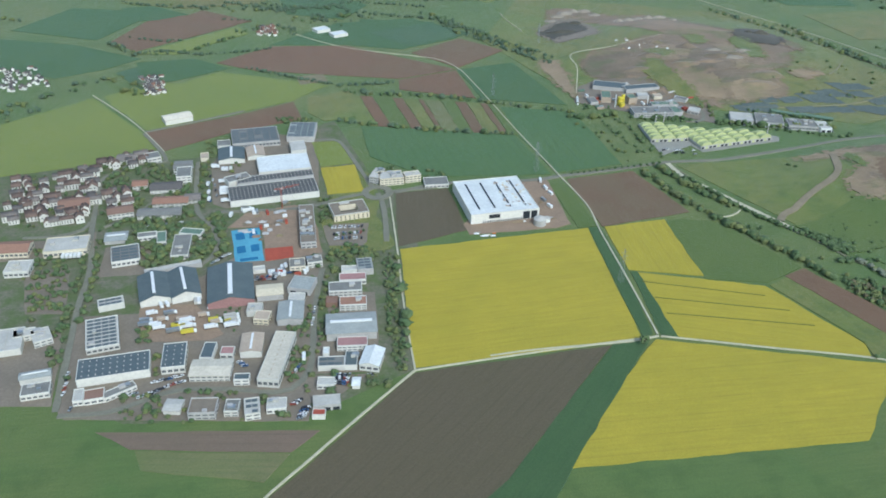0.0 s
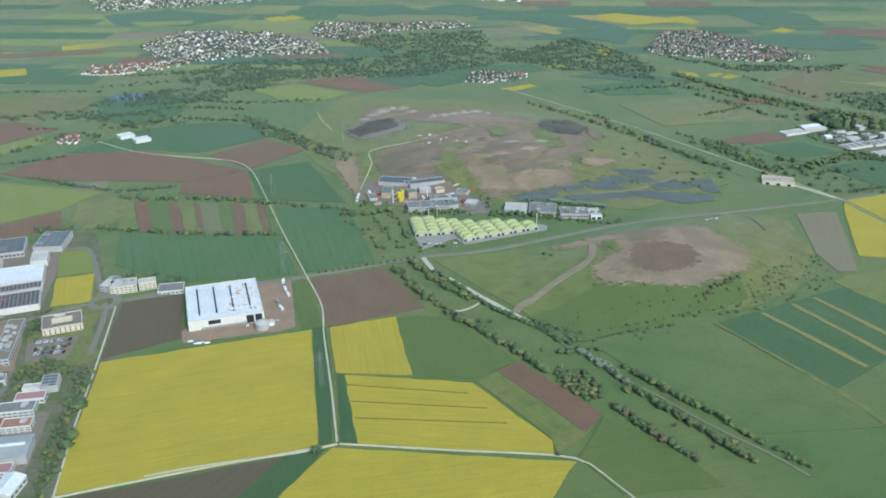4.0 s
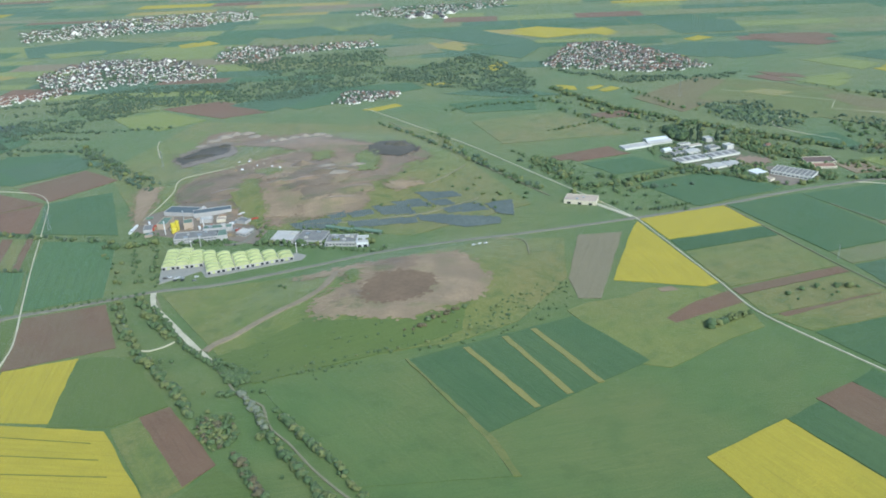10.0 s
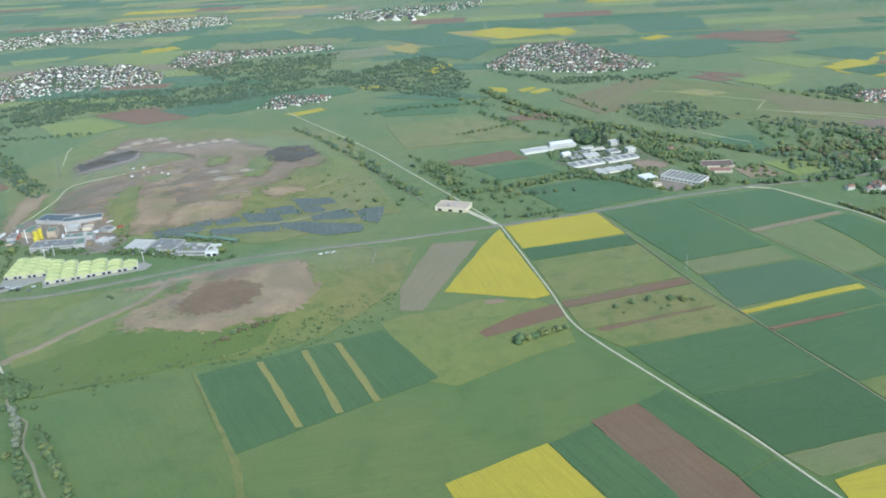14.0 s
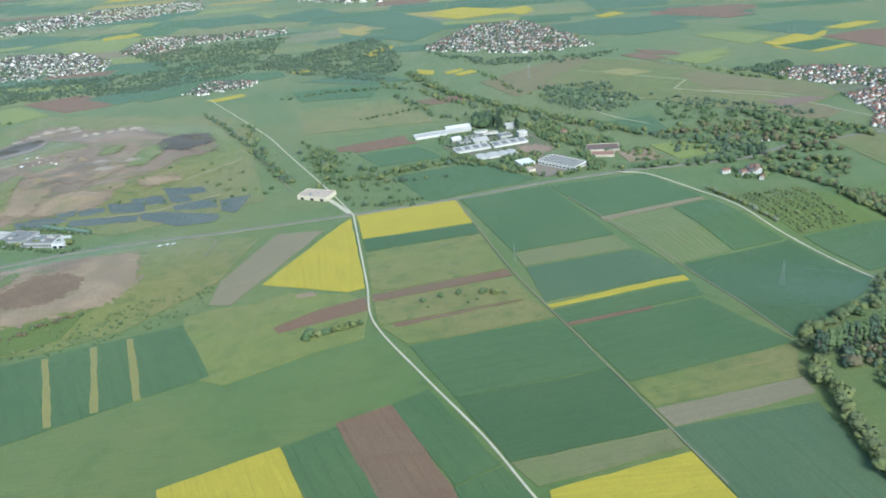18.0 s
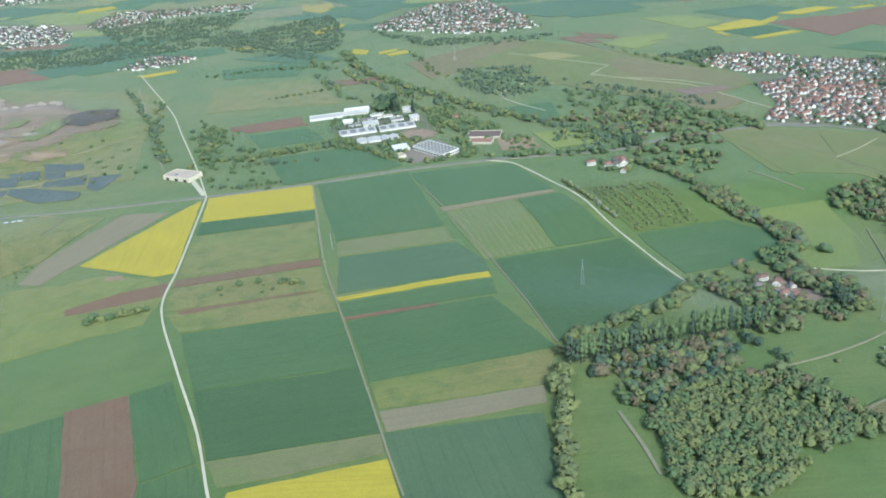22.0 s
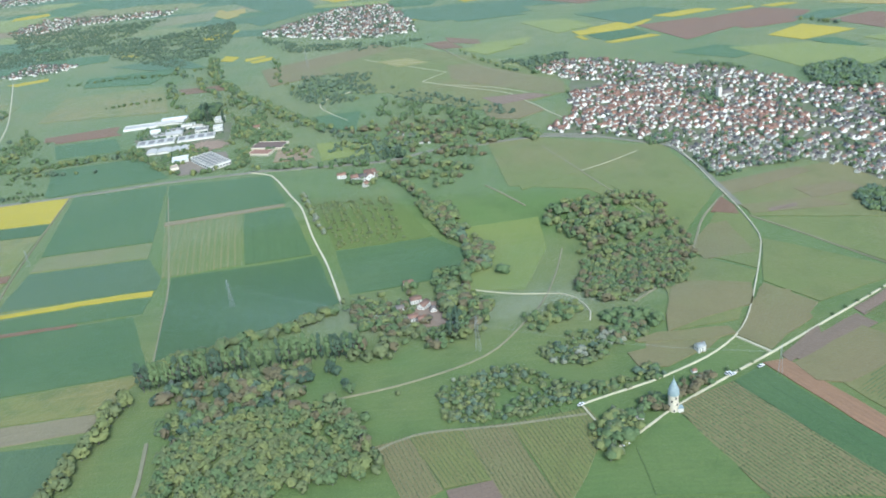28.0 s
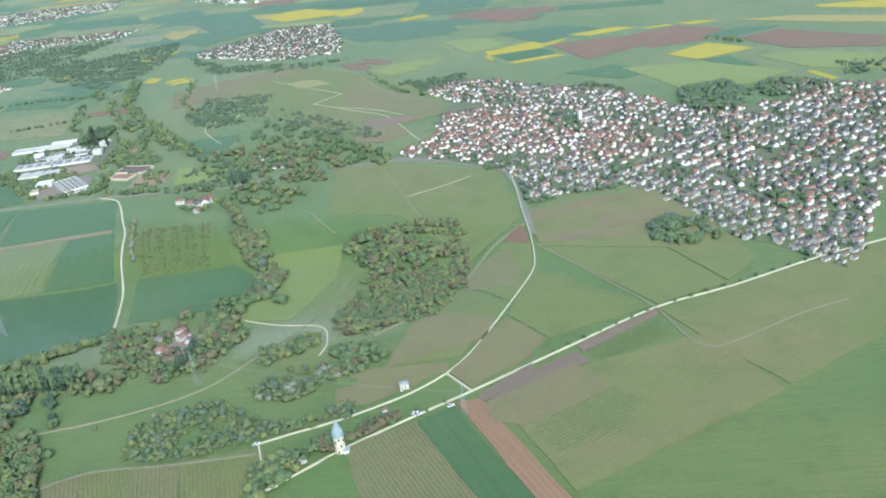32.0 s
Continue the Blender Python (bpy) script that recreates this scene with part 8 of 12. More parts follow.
houses_far("village", scatter([(50, 1350.6), (71.5, 1504.3), (215, 1475.5), (273.6, 1376.5), (150.4, 1346.6)], 26, 340, 0.8, rag=0.6), "large pale blocks of a distant suburb", seed=340, red=0.0, size=(6.0, 15.0))
houses_far("village", scatter([(-112.8, 1824.5), (10.3, 1961.8), (126.7, 1977.5), (55.1, 1803.7)], 34, 341, 0.8, rag=0.6), "large pale works halls of a distant town", seed=341, red=0.0, size=(10.0, 24.0))
houses_far("village", scatter([(632.7, 1763.4), (754.4, 1791.3), (779.1, 1724.6), (674.7, 1722.2)], 30, 342, 0.8, rag=0.6), "large pale works halls of a distant town", seed=342, red=0.0, size=(10.0, 24.0))
woods("village_trees", scatter([(767.7, 1209.5), (865.9, 1348.4), (937.9, 1332.6), (974.1, 1199.7), (990.6, 1102.2), (914.3, 1085.8), (776.6, 1175.1)], 5.9, 350, 0.8, rag=0.9), "trees among the houses of a distant village", kinds=("bush", "broad"), sizes=(2.2, 4.0), leaf=("leaf_haze",), grade=0, seed=350)
woods("village_trees", scatter([(444.3, 1079.6), (467.9, 1138.8), (539.4, 1111.3), (533.9, 1083.5), (467.5, 1063.8)], 5.5, 351, 0.8, rag=0.9), "trees among the houses of a distant village", kinds=("bush", "broad"), sizes=(2.2, 4.0), leaf=("leaf_haze",), grade=0, seed=351)
woods("village_trees", scatter([(278.9, 1444.8), (294.7, 1565.2), (349.7, 1560.3), (420.7, 1523.8), (550.4, 1527.1), (556.8, 1465), (403.4, 1455.3), (332.4, 1409.4)], 6.7, 352, 0.8, rag=0.9), "trees among the houses of a distant village", kinds=("bush", "broad"), sizes=(2.2, 4.0), leaf=("leaf_haze",), grade=0, seed=352)
woods("village_trees", scatter([(43.5, 1288.9), (0.8, 1435), (63.5, 1538.2), (213.4, 1486.4), (287.4, 1370.1), (290.9, 1304), (159.6, 1302.5), (92.3, 1282.6), (55.2, 1248.6)], 7.5, 353, 0.8, rag=0.9), "trees among the houses of a distant village", kinds=("bush", "broad"), sizes=(2.2, 4.0), leaf=("leaf_haze",), grade=0, seed=353)
woods("village_trees", scatter([(-144.2, 1931.9), (-13.4, 2016), (139.1, 2058), (331.5, 2034.8), (352.1, 1888.1), (215.7, 1846.5), (46.1, 1794.8), (-103.8, 1793.6)], 9.4, 354, 0.8, rag=0.9), "trees among the houses of a distant village", kinds=("bush", "broad"), sizes=(2.2, 4.0), leaf=("leaf_haze",), grade=0, seed=354)
woods("village_trees", scatter([(555.4, 1843.4), (596.4, 1917.3), (798.7, 1914.3), (902.7, 1917.3), (883.7, 1828.9), (780.2, 1801.9), (663.9, 1728.6)], 9.4, 355, 0.8, rag=0.9), "trees among the houses of a distant village", kinds=("bush", "broad"), sizes=(2.2, 4.0), leaf=("leaf_haze",), grade=0, seed=355)
woods("village_trees", scatter([(1422.7, 756.1), (1503.6, 699.4), (1551, 678.2), (1518.2, 609.9), (1482.3, 647.3), (1425.3, 687.6)], 7.0, 357, 0.8, rag=0.9), "trees among the houses of a distant village", kinds=("bush", "broad"), sizes=(2.2, 4.0), leaf=("leaf_haze",), grade=0, seed=357)
plot("town_ground", "garden", (1114.8, 841), (1155.1, 872.5), (1202.9, 846.4), (1269.5, 792.8), (1313.7, 747.8), (1347.2, 687.5), (1384.1, 680.6), (1444.8, 683.8), (1513.9, 677.5), (1361.2, 384.6), (1333, 423.7), (1316.9, 437.1), (1304.5, 473.5), (1277, 523.7), (1267.6, 531), (1206, 519.6), (1201.8, 553.1), (1191.2, 584.5), (1177.4, 598.2), (1108.6, 643.4), (1135.2, 683.7), (1139.2, 747.1), (1147.6, 790.6), (1118.2, 829.7), category='ground', high=0.15, label='dark gardens and streets between town houses')
ribbon("road", "asphalt", 2.6, (1105.8, 637.2), (1131.7, 627.3), (1167.4, 601.2), (1191, 582.2), (1199, 550.4), (1203.9, 506.4), (1207.6, 465.8), label='grey road into the town')
ribbon("road", "asphalt", 2.2, (1191, 582.2), (1200.4, 615.9), (1222.1, 653.8), (1248.8, 679), (1269.6, 697.7), (1306.1, 729), label='grey street between town houses', high=0.4)
ribbon("road", "asphalt", 2.0, (1222.1, 653.8), (1186.5, 686), (1143.1, 696.2), label='grey street between town houses', high=0.4)
ribbon("road", "asphalt", 2.0, (1201.8, 553.1), (1242.8, 566.7), (1277, 567.8), (1296.3, 585.3), (1326, 618), (1367, 671.2), label='grey street between town houses', high=0.4)
ribbon("road", "asphalt", 2.0, (1296.3, 585.3), (1320.7, 554.4), (1338, 507.9), (1356.5, 478.3), (1385.8, 453.9), label='grey street between town houses', high=0.4)
ribbon("road", "asphalt", 2.0, (1248.8, 679), (1275.1, 644.9), (1296.3, 585.3), label='grey street between town houses', high=0.4)
ribbon("road", "asphalt", 1.8, (1320.7, 554.4), (1357, 590.2), (1400.5, 619.1), (1465.9, 613.8), label='grey street between town houses', high=0.4)
ribbon("road", "asphalt", 1.8, (1174.7, 757.3), (1219.9, 763.9), (1263.3, 758.7), label='grey street between town houses', high=0.4)
church(1262.5, 685.0, 200, 0.62)
TOWN_FRONT = [(1177.4, 598.2), (1195.3, 617.5), (1233.5, 595.4), (1288.1, 564.4), (1318.3, 513.4), (1349.9, 463), (1386.4, 432.9), (1361.2, 384.6), (1333, 423.7), (1316.9, 437.1), (1304.5, 473.5), (1277, 523.7), (1267.6, 531), (1206, 519.6), (1201.8, 553.1), (1191.2, 584.5)]
TOWN_OLD = [(1108.6, 643.4), (1135.2, 683.7), (1139.2, 747.1), (1174.7, 757.3), (1264.6, 673.2), (1299, 676), (1304.9, 616.3), (1286.3, 566.4), (1233.8, 596.9), (1195.5, 619.1), (1177.6, 599.7)]
TOWN_NORTH = [(1114.8, 841), (1155.1, 872.5), (1202.9, 846.4), (1269.5, 792.8), (1313.7, 747.8), (1347.2, 687.5), (1384.1, 680.6), (1319, 629.6), (1299.5, 678), (1265.2, 676.1), (1174.9, 759.6), (1147.6, 790.6)]
TOWN_EAST = [(1384.1, 680.6), (1444.8, 683.8), (1513.9, 677.5), (1386.9, 433.8), (1350.5, 464.5), (1318.9, 515.2), (1287.4, 566.1), (1304.9, 614.5), (1318.6, 627.9)]
for _n, (_p, _gap, _row, _turn, _red, _size) in enumerate(((TOWN_OLD, 4.6, 5.6, 12, 0.78, (3.2, 5.4)), (TOWN_NORTH, 5.0, 7.2, -14, 0.45, (3.0, 4.8)), (TOWN_EAST, 5.0, 7.4, 34, 0.36, (3.0, 5.0)))):
    houses_far("village", free(street_rows(_p, _gap, _row, _turn, 320 + _n, 0.68), 1.5), "dense town of white houses with red and dark roofs", seed=320 + _n, red=_red, turn=_turn, size=_size)
for _i, (_x, _y) in enumerate(free(street_rows(TOWN_FRONT, 5.6, 6.8, 30, 326, 0.9), 0.4)):
    house(_x, _y, 30 + (90 if _i % 3 == 0 else 0) + _i * 7 % 13, _i * 5 % 4, ("roof_grey", "roof_red", "roof_grey")[_i * 7 % 3], "houses of the town", ("white rendered house with dark pitched tile roof", "white rendered house with red pitched tile roof", "white rendered house with dark pitched tile roof")[_i * 7 % 3], 0.36 + 0.03 * (_i * 11 % 7))
for _n, (_p, _gap) in enumerate(((TOWN_FRONT, 6.0), (TOWN_OLD, 7.5), (TOWN_NORTH, 7.0), (TOWN_EAST, 6.5))):
    woods("garden_trees", free(scatter(_p, _gap, 330 + _n, 0.85, rag=0.9), 0.3), "small dark garden trees between the town houses", kinds=("broad", "bush"), sizes=(1.8, 3.8), leaf=("leaf", "leaf_haze"), grade=0, seed=330 + _n)
town_trees(700, 4.0, (4, 7), (1347.6, 748.6), (1391.5, 762), (1396.5, 715.6), (1382.4, 675.9), (1346.3, 684.6), (1342.4, 720.1))
town_trees(701, 4.0, (3, 5), (1238.4, 720.8), (1259.8, 707), (1253.1, 657.4), (1232.9, 669.5))
town_trees(702, 4.0, (3, 5), (1293, 662.9), (1309.3, 662), (1302.5, 617.1), (1284.8, 618.7))
town_trees(703, 4.0, (3, 5), (1319, 629.6), (1332.1, 629.6), (1322.3, 601.7), (1312, 600.9))
town_trees(704, 3.6, (3, 5), (1266, 582.8), (1282.6, 589.7), (1279.6, 559.4), (1262.4, 557.2))
town_trees(705, 3.6, (3, 5), (1310, 550.3), (1318.5, 551.4), (1311.2, 528.8), (1304, 530.9))
town_trees(706, 3.6, (3, 5), (1270.5, 455.8), (1286.1, 473.6), (1306.9, 462.9), (1302.8, 440.4), (1281.7, 434.9), (1272.5, 442.5))
town_trees(707, 3.6, (3, 4.5), (1177.9, 602.1), (1200.4, 615.9), (1200.3, 595.2), (1181.2, 585.2))
town_trees(708, 2.88, (2.4, 4), (1205.8, 518.4), (1234.7, 526.8), (1268.4, 534.2), (1267.2, 529.1), (1207, 511.8))
town_trees(709, 3.2, (2.4, 4), (1229, 570.9), (1246.6, 573.2), (1245.2, 555), (1228.7, 556.2))
town_trees(710, 4.8, (4, 6), (1409.2, 734.7), (1443, 745.5), (1464.4, 729.4), (1449, 693.5), (1410.1, 698.1))
town_trees(711, 4.0, (3, 5), (1104.2, 867.5), (1119, 891.8), (1155.2, 875.5), (1114.8, 836.7))
town_trees(712, 4.0, (3, 5), (1272.4, 808.2), (1314.8, 765.2), (1313.7, 747.8), (1269.5, 792.8))
town_trees(713, 4.0, (3, 4.5), (1175.6, 788.4), (1203.7, 789.9), (1202.7, 752.3), (1178, 758.4))
town_trees(714, 3.6, (3, 5), (1348.9, 492.3), (1363.4, 494.5), (1361, 477.1), (1346, 475.3))

# ---- works quarter: ground and streets ----
plot("works_ground", "garden", (-227.8, 606.8), (-147.7, 615), (-65.8, 613.9), (26.8, 674.4), (51.8, 540.8), (71.7, 538), (67.5, 467), (62.1, 403.3), (58.9, 346.2), (-6.8, 312.8), (-93.6, 320.8), (-131, 350.7), (-154.8, 340.4), category='ground', high=0.06, label='dark ground of gardens and yards between buildings')
plot("ploughed_field", "soil_grey", (-104.7, 316.4), (-2.1, 302.4), (-15.6, 290.2), (-87.8, 302.8), high=0.2)
plot("meadow_plot", "olive", (-85.2, 301.3), (-16.1, 289.3), (-27.6, 273.4), (-80.9, 288.6), high=0.2)
plot("yard", "yard", (-170.4, 465.7), (-143.7, 464), (-137.7, 415.9), (-159, 419.2), category='car park', high=0.2, label='grey car park with rows of young trees')
plot("yard", "yard", (-131.5, 412), (-97.7, 410.7), (-91.2, 417.5), (-38.6, 473.3), (6.8, 466.7), (6.2, 451.2), (-2.1, 384.9), (-5.5, 331.2), (-7, 309.6), (-40.1, 314.7), (-120.8, 327.4), (-124.6, 332.9), (-127.3, 381), category='yard', high=0.2, label='grey paved yards and streets of a works quarter')
plot("yard", "yard", (-2.3, 375.1), (6.1, 383.7), (7.5, 417.5), (34.7, 413.5), (30.7, 342.4), (-4.2, 344.3), category='yard', high=0.22)
plot("yard", "yard", (-5.3, 342.8), (23.9, 340), (10.1, 327.1), (-6.8, 321.8), category='yard', high=0.22)
plot("yard", "yard", (-69, 600.3), (-61, 626.9), (-21.2, 651.3), (11.5, 638.2), (8.1, 539.7), (-55.5, 529.2), (-64.6, 536.9), category='yard', high=0.22)
plot("yard", "dirt", (-97.5, 416.5), (-67.1, 415.9), (-49.8, 384.8), (-56.8, 380.5), (-86.8, 383.4), (-96.6, 395.6), category='yard', high=0.36, label='bare brown earth of a lorry yard')
plot("building_site", "dirt", (-53.2, 501.9), (-42.2, 520), (-9.1, 527.8), (2.5, 521.9), (6.8, 462.8), (-9.8, 458.3), (-28.7, 472.6), (-31.7, 500.1), high=0.36)
plot("lawn", "grass", (7, 505.4), (45.4, 503.4), (53.4, 466.8), (48.5, 460.2), (11.8, 460.3), category='lawn', high=0.16)
plot("lawn", "grass", (11.9, 588.5), (45.6, 573.2), (50.3, 530.6), (41.7, 491.9), (15.4, 529.8), category='lawn', high=0.14)
plot("yard", "yard", (8.7, 495.7), (16.7, 497.5), (38.9, 495.8), (35.5, 471.6), (31.7, 466.9), (11.2, 469.9), category='car park', high=0.3, label='grey car park with planted strips')
ribbon("road", "asphalt", 3.4, (-125.6, 333.1), (-127.8, 364.7), (-129.7, 395.2), (-131.5, 419.6), (-132, 462.9), (-138.6, 503.3), (-145, 578.2), (-144.6, 586.9), label='grey asphalt street between works buildings', high=0.6)
ribbon("road", "asphalt", 3.2, (-30.6, 333.4), (-15, 333.4), (-5.2, 348), (-2.3, 375.1), (-1.3, 392.9), (2, 420.6), (5.9, 443.8), label='grey asphalt street between works buildings', high=0.6)
ribbon("road", "asphalt", 3.0, (-124, 330.1), (-101.6, 329.3), (-87.8, 334.3), (-75.5, 339.7), (-63.4, 340.8), (-42.2, 337.5), (-30.6, 334.2), label='grey asphalt street between works buildings', high=0.6)
ribbon("road", "asphalt", 3.4, (47.9, 469.8), (50.4, 501.7), (50.7, 527.1), (48.9, 537.3), label='grey asphalt street between works buildings', high=0.6)
ribbon("road", "asphalt", 3.2, (46.9, 544.4), (42.4, 566.4), (29.9, 625.1), (23.5, 634.5), (6.2, 634.6), label='grey asphalt street between works buildings', high=0.6)
ribbon("road", "asphalt", 3.2, (38.5, 537.1), (24.6, 534.1), (9.1, 526.4), (-5.8, 522.2), (-63.8, 524.2), label='grey asphalt street between works buildings', high=0.6)
ribbon("road", "asphalt", 3.0, (54.1, 538.3), (71.5, 540.3), (87.3, 540.5), (102.5, 545.4), label='grey asphalt street between works buildings', high=0.6)
ribbon("road", "asphalt", 3.0, (-79.4, 605.7), (-76.8, 551.7), (-72.7, 523.1), (-62.4, 503), (-58.3, 481.3), (-61.4, 465.1), (-74.7, 451.4), (-93.5, 451.1), label='grey asphalt street between works buildings', high=0.6)
ribbon("road", "asphalt", 2.6, (-180.2, 505.8), (-160.3, 504.7), (-145.1, 511.3), (-142, 521.7), label='grey asphalt street between works buildings', high=0.6)
ribbon("road", "asphalt", 2.6, (-144.6, 586.9), (-128.8, 607.7), (-103.3, 611.7), (-125.6, 665.3), label='grey asphalt street between works buildings', high=0.6)
ribbon("road", "asphalt", 2.4, (-126, 668.4), (-90.1, 684.5), (-48.2, 704.4), label='grey asphalt street between works buildings', high=0.6)
ribbon("road", "asphalt", 2.6, (-93.1, 566.6), (-113.8, 529), (-132, 513), label='grey asphalt street between works buildings', high=0.6)
ring = [(49.0 + 8.6 * math.cos(a * math.pi / 12), 538.3 + 8.6 * math.sin(a * math.pi / 12)) for a in range(25)]
ribbon('road', 'asphalt', 5.0, *ring, high=0.8, label='round asphalt traffic circle')

# ---- works buildings ----
hall("office_building", -144.3, 393.3, 9.4, 11.9, 21.9, 3.6, "wall_white", "roof_pale", "white office block with a flat pale roof", windows=2, units=3)
hall("office_building", -153.6, 396.5, 11.0, 7.0, 10.0, 3.6, "wall_white", "roof_pale", "white office block with a flat pale roof", windows=2, units=2)
hall("warehouse", -139.8, 359.7, 14.3, 5.5, 8.5, 3.5, "wall_white", "roof_blue", "low warehouse with a pale blue sheet roof", pitch=0.8, skylights=1)
hall("warehouse", -137.2, 348.7, 13.3, 8.9, 5.6, 3.2, "wall_white", "roof_grit", "low warehouse with a grey gravel roof", units=3, windows=1)
hall("works_hall", -113.0, 390.8, 16.5, 27.0, 10.1, 3.8, "wall_white", "roof_pale", "white works hall with solar panels on a pale roof", panels=4, windows=1, units=2)
hall("works_building", -113.1, 419.9, 13.8, 7.3, 12.1, 3.6, "wall_white", "roof_pale", "white works building with solar panels on its roof", panels=4)
hall("works_hall", -102.3, 360.2, 34.8, 16.6, 5.9, 4.6, "wall_white", "panel", "long works hall with a dark blue solar roof", domes=(10, 4))
hall("works_hall", -73.3, 364.6, 11.8, 20.2, 1.0, 4.4, "wall_white", "panel", "works hall with a dark blue solar roof", domes=(3, 5), windows=1)
hall("works_building", -116.0, 340.8, 4.6, 9.2, 5.0, 3.2, "wall_white", "roof_pale", "small white works building with a pale roof", windows=1)
hall("works_building", -108.7, 340.4, 9.4, 7.8, 6.7, 3.2, "wall_white", "roof_red", "white works building with a dark brown roof", windows=1)
hall("works_annex", -97.6, 343.0, 15.9, 5.1, 29.8, 2.4, "wall_white", "roof_grit", "low grey annex with a gravel roof", units=2, windows=1)
hall("works_hall", -54.0, 352.0, 20.1, 12.8, -6.8, 3.8, "wall_white", "roof_cream", "white hall with a weathered cream roof", windows=2, pitch=1.0)
hall("works_building", -56.5, 367.4, 6.4, 13.1, -9.0, 3.4, "wall_white", "panel", "narrow building with a dark solar roof")
hall("works_building", -46.7, 365.7, 6.9, 6.3, -8.4, 3.4, "wall_white", "roof_pink", "white house with a dark red roof", windows=1)
hall("office_building", -38.7, 342.7, 7.7, 4.8, -5.9, 3.8, "wall_white", "roof_slate", "white office with a dark roof", windows=2)
hall("office_building", -56.1, 323.2, 12.9, 10.8, -5.8, 4.0, "concrete", "roof_brown", "grey office block with a brown flat roof", windows=2, units=1, parapet=0.8)
hall("shed_row", -70.3, 327.4, 8.0, 8.0, -11.6, 2.6, "wall_white", "roof_pale", "pale sheet roofed shed", pitch=0.6)
hall("office_building", -42.6, 322.2, 6.7, 8.7, -6.8, 3.4, "wall_white", "roof_grit", "white office with a grey flat roof", windows=2, units=2)
hall("office_building", -33.2, 319.8, 7.3, 11.4, 3.1, 4.0, "wall_white", "roof_pale", "white office block with solar panels on its roof", windows=2, panels=2)
hall("works_building", -21.7, 320.8, 9.3, 7.8, -3.7, 3.2, "wall_white", "roof_pale", "white building with a pale uneven roof", windows=1, units=4)
hall("works_hall", -21.2, 356.0, 10.9, 39.6, -13.8, 5.2, "wall_white", "roof_cream", "long white works hall with a cream roof", dashes=9, windows=1)
hall("works_hall", -34.3, 369.7, 11.0, 15.6, -4.2, 4.2, "wall_white", "roof_tan", "hall with a pale tan sheet roof", pitch=0.9, skylights=1, ridge='y')
hall("works_hall", -13.7, 396.1, 13.7, 17.2, -4.2, 4.2, "concrete", "roof_blue", "hall with a light blue sheet roof", pitch=0.9, skylights=1, ridge='y')
hall("works_hall", -6.6, 423.5, 13.7, 13.6, -20.0, 4.0, "concrete", "roof_blue", "hall with a light blue roof", doors=2)
hall("works_building", -10.1, 410.7, 9.0, 6.9, -8.3, 3.4, "wall_white", "roof_pale", "small pale building beside a hall", windows=1)
hall("works_hall", -25.3, 418.7, 14.7, 10.8, 1.9, 4.0, "concrete", "wall_cream", "hall with a bright cream roof", pitch=0.8)
hall("works_building", -33.5, 402.8, 8.2, 8.2, -6.3, 3.6, "wall_white", "roof_pale", "pale works building with a flat roof", units=2)
hall("office_building", -29.2, 394.3, 8.3, 8.2, -13.9, 3.8, "wall_cream", "roof_tan", "cream office house with a brown roof", windows=2)
hall("office_building", -9.0, 446.5, 9.4, 9.8, 0.6, 3.8, "wall_cream", "roof_grit", "cream office with a grey roof", windows=2, units=2)
hall("office_building", 1.4, 449.0, 9.0, 7.4, 4.4, 3.8, "wall_white", "roof_grit", "white office with a grey roof", windows=2, units=2)
hall("works_building", 21.7, 437.3, 9.5, 5.1, -3.0, 3.0, "wall_white", "roof_pale", "low white building with a pale roof")
hall("works_hall", 31.2, 439.3, 9.3, 12.8, 0.6, 4.0, "concrete", "roof_blue", "grey hall with dark roof panels", panels=2)
hall("works_building", 22.9, 427.0, 15.8, 7.6, -3.3, 3.4, "wall_white", "roof_pink", "white building with a pink sheet roof", windows=1)
hall("office_building", 17.9, 416.6, 19.1, 9.7, -3.0, 3.8, "wall_white", "roof_grit", "white office block with a grey roof", windows=2, units=2)
hall("office_building", 21.2, 400.7, 15.2, 8.6, -3.8, 4.2, "wall_white", "roof_red", "white building with a red-brown roof", windows=3, units=2)
hall("works_building", 9.4, 405.1, 6.7, 6.5, -5.1, 2.8, "roof_red", "roof_red", "low brown building with flat roof")
hall("works_hall", 18.5, 378.5, 26.8, 18.1, -2.6, 5.0, "concrete", "roof_blue", "large hall with a blue-grey sheet roof", pitch=1.2, skylights=1)
hall("works_building", 17.9, 364.1, 16.0, 7.8, -4.7, 3.4, "wall_white", "roof_pink", "white building with a pink sheet roof", windows=2)
hall("works_hall", 27.0, 349.0, 10.1, 14.6, -18.4, 4.2, "wall_white", "roof_white", "bright white hall with a pitched white roof", pitch=1.6, ridge='y', windows=1)
hall("works_building", 6.0, 349.1, 13.5, 7.9, -5.1, 3.2, "wall_white", "roof_grit", "low building with a ribbed grey roof", panels=3)
hall("works_building", 16.3, 350.2, 6.4, 12.0, -7.1, 3.2, "wall_white", "roof_slate", "low dark roofed building", units=2)
hall("works_building", 3.8, 358.7, 3.2, 5.4, -7.1, 3.0, "wall_white", "roof_white", "small white cube building")
hall("works_building", 2.5, 334.1, 8.5, 6.0, -8.8, 3.0, "wall_white", "roof_pale", "low pale building by the car park", windows=1)
hall("market_tent", 17.4, 332.4, 3.7, 6.0, -9.2, 2.4, "wall_white", "roof_white", "white tent with a pitched top", pitch=1.0)
hall("works_hall", 2.1, 319.6, 13.2, 7.5, -0.9, 3.2, "concrete", "roof_pale", "low hall with a pale grey roof", doors=3)
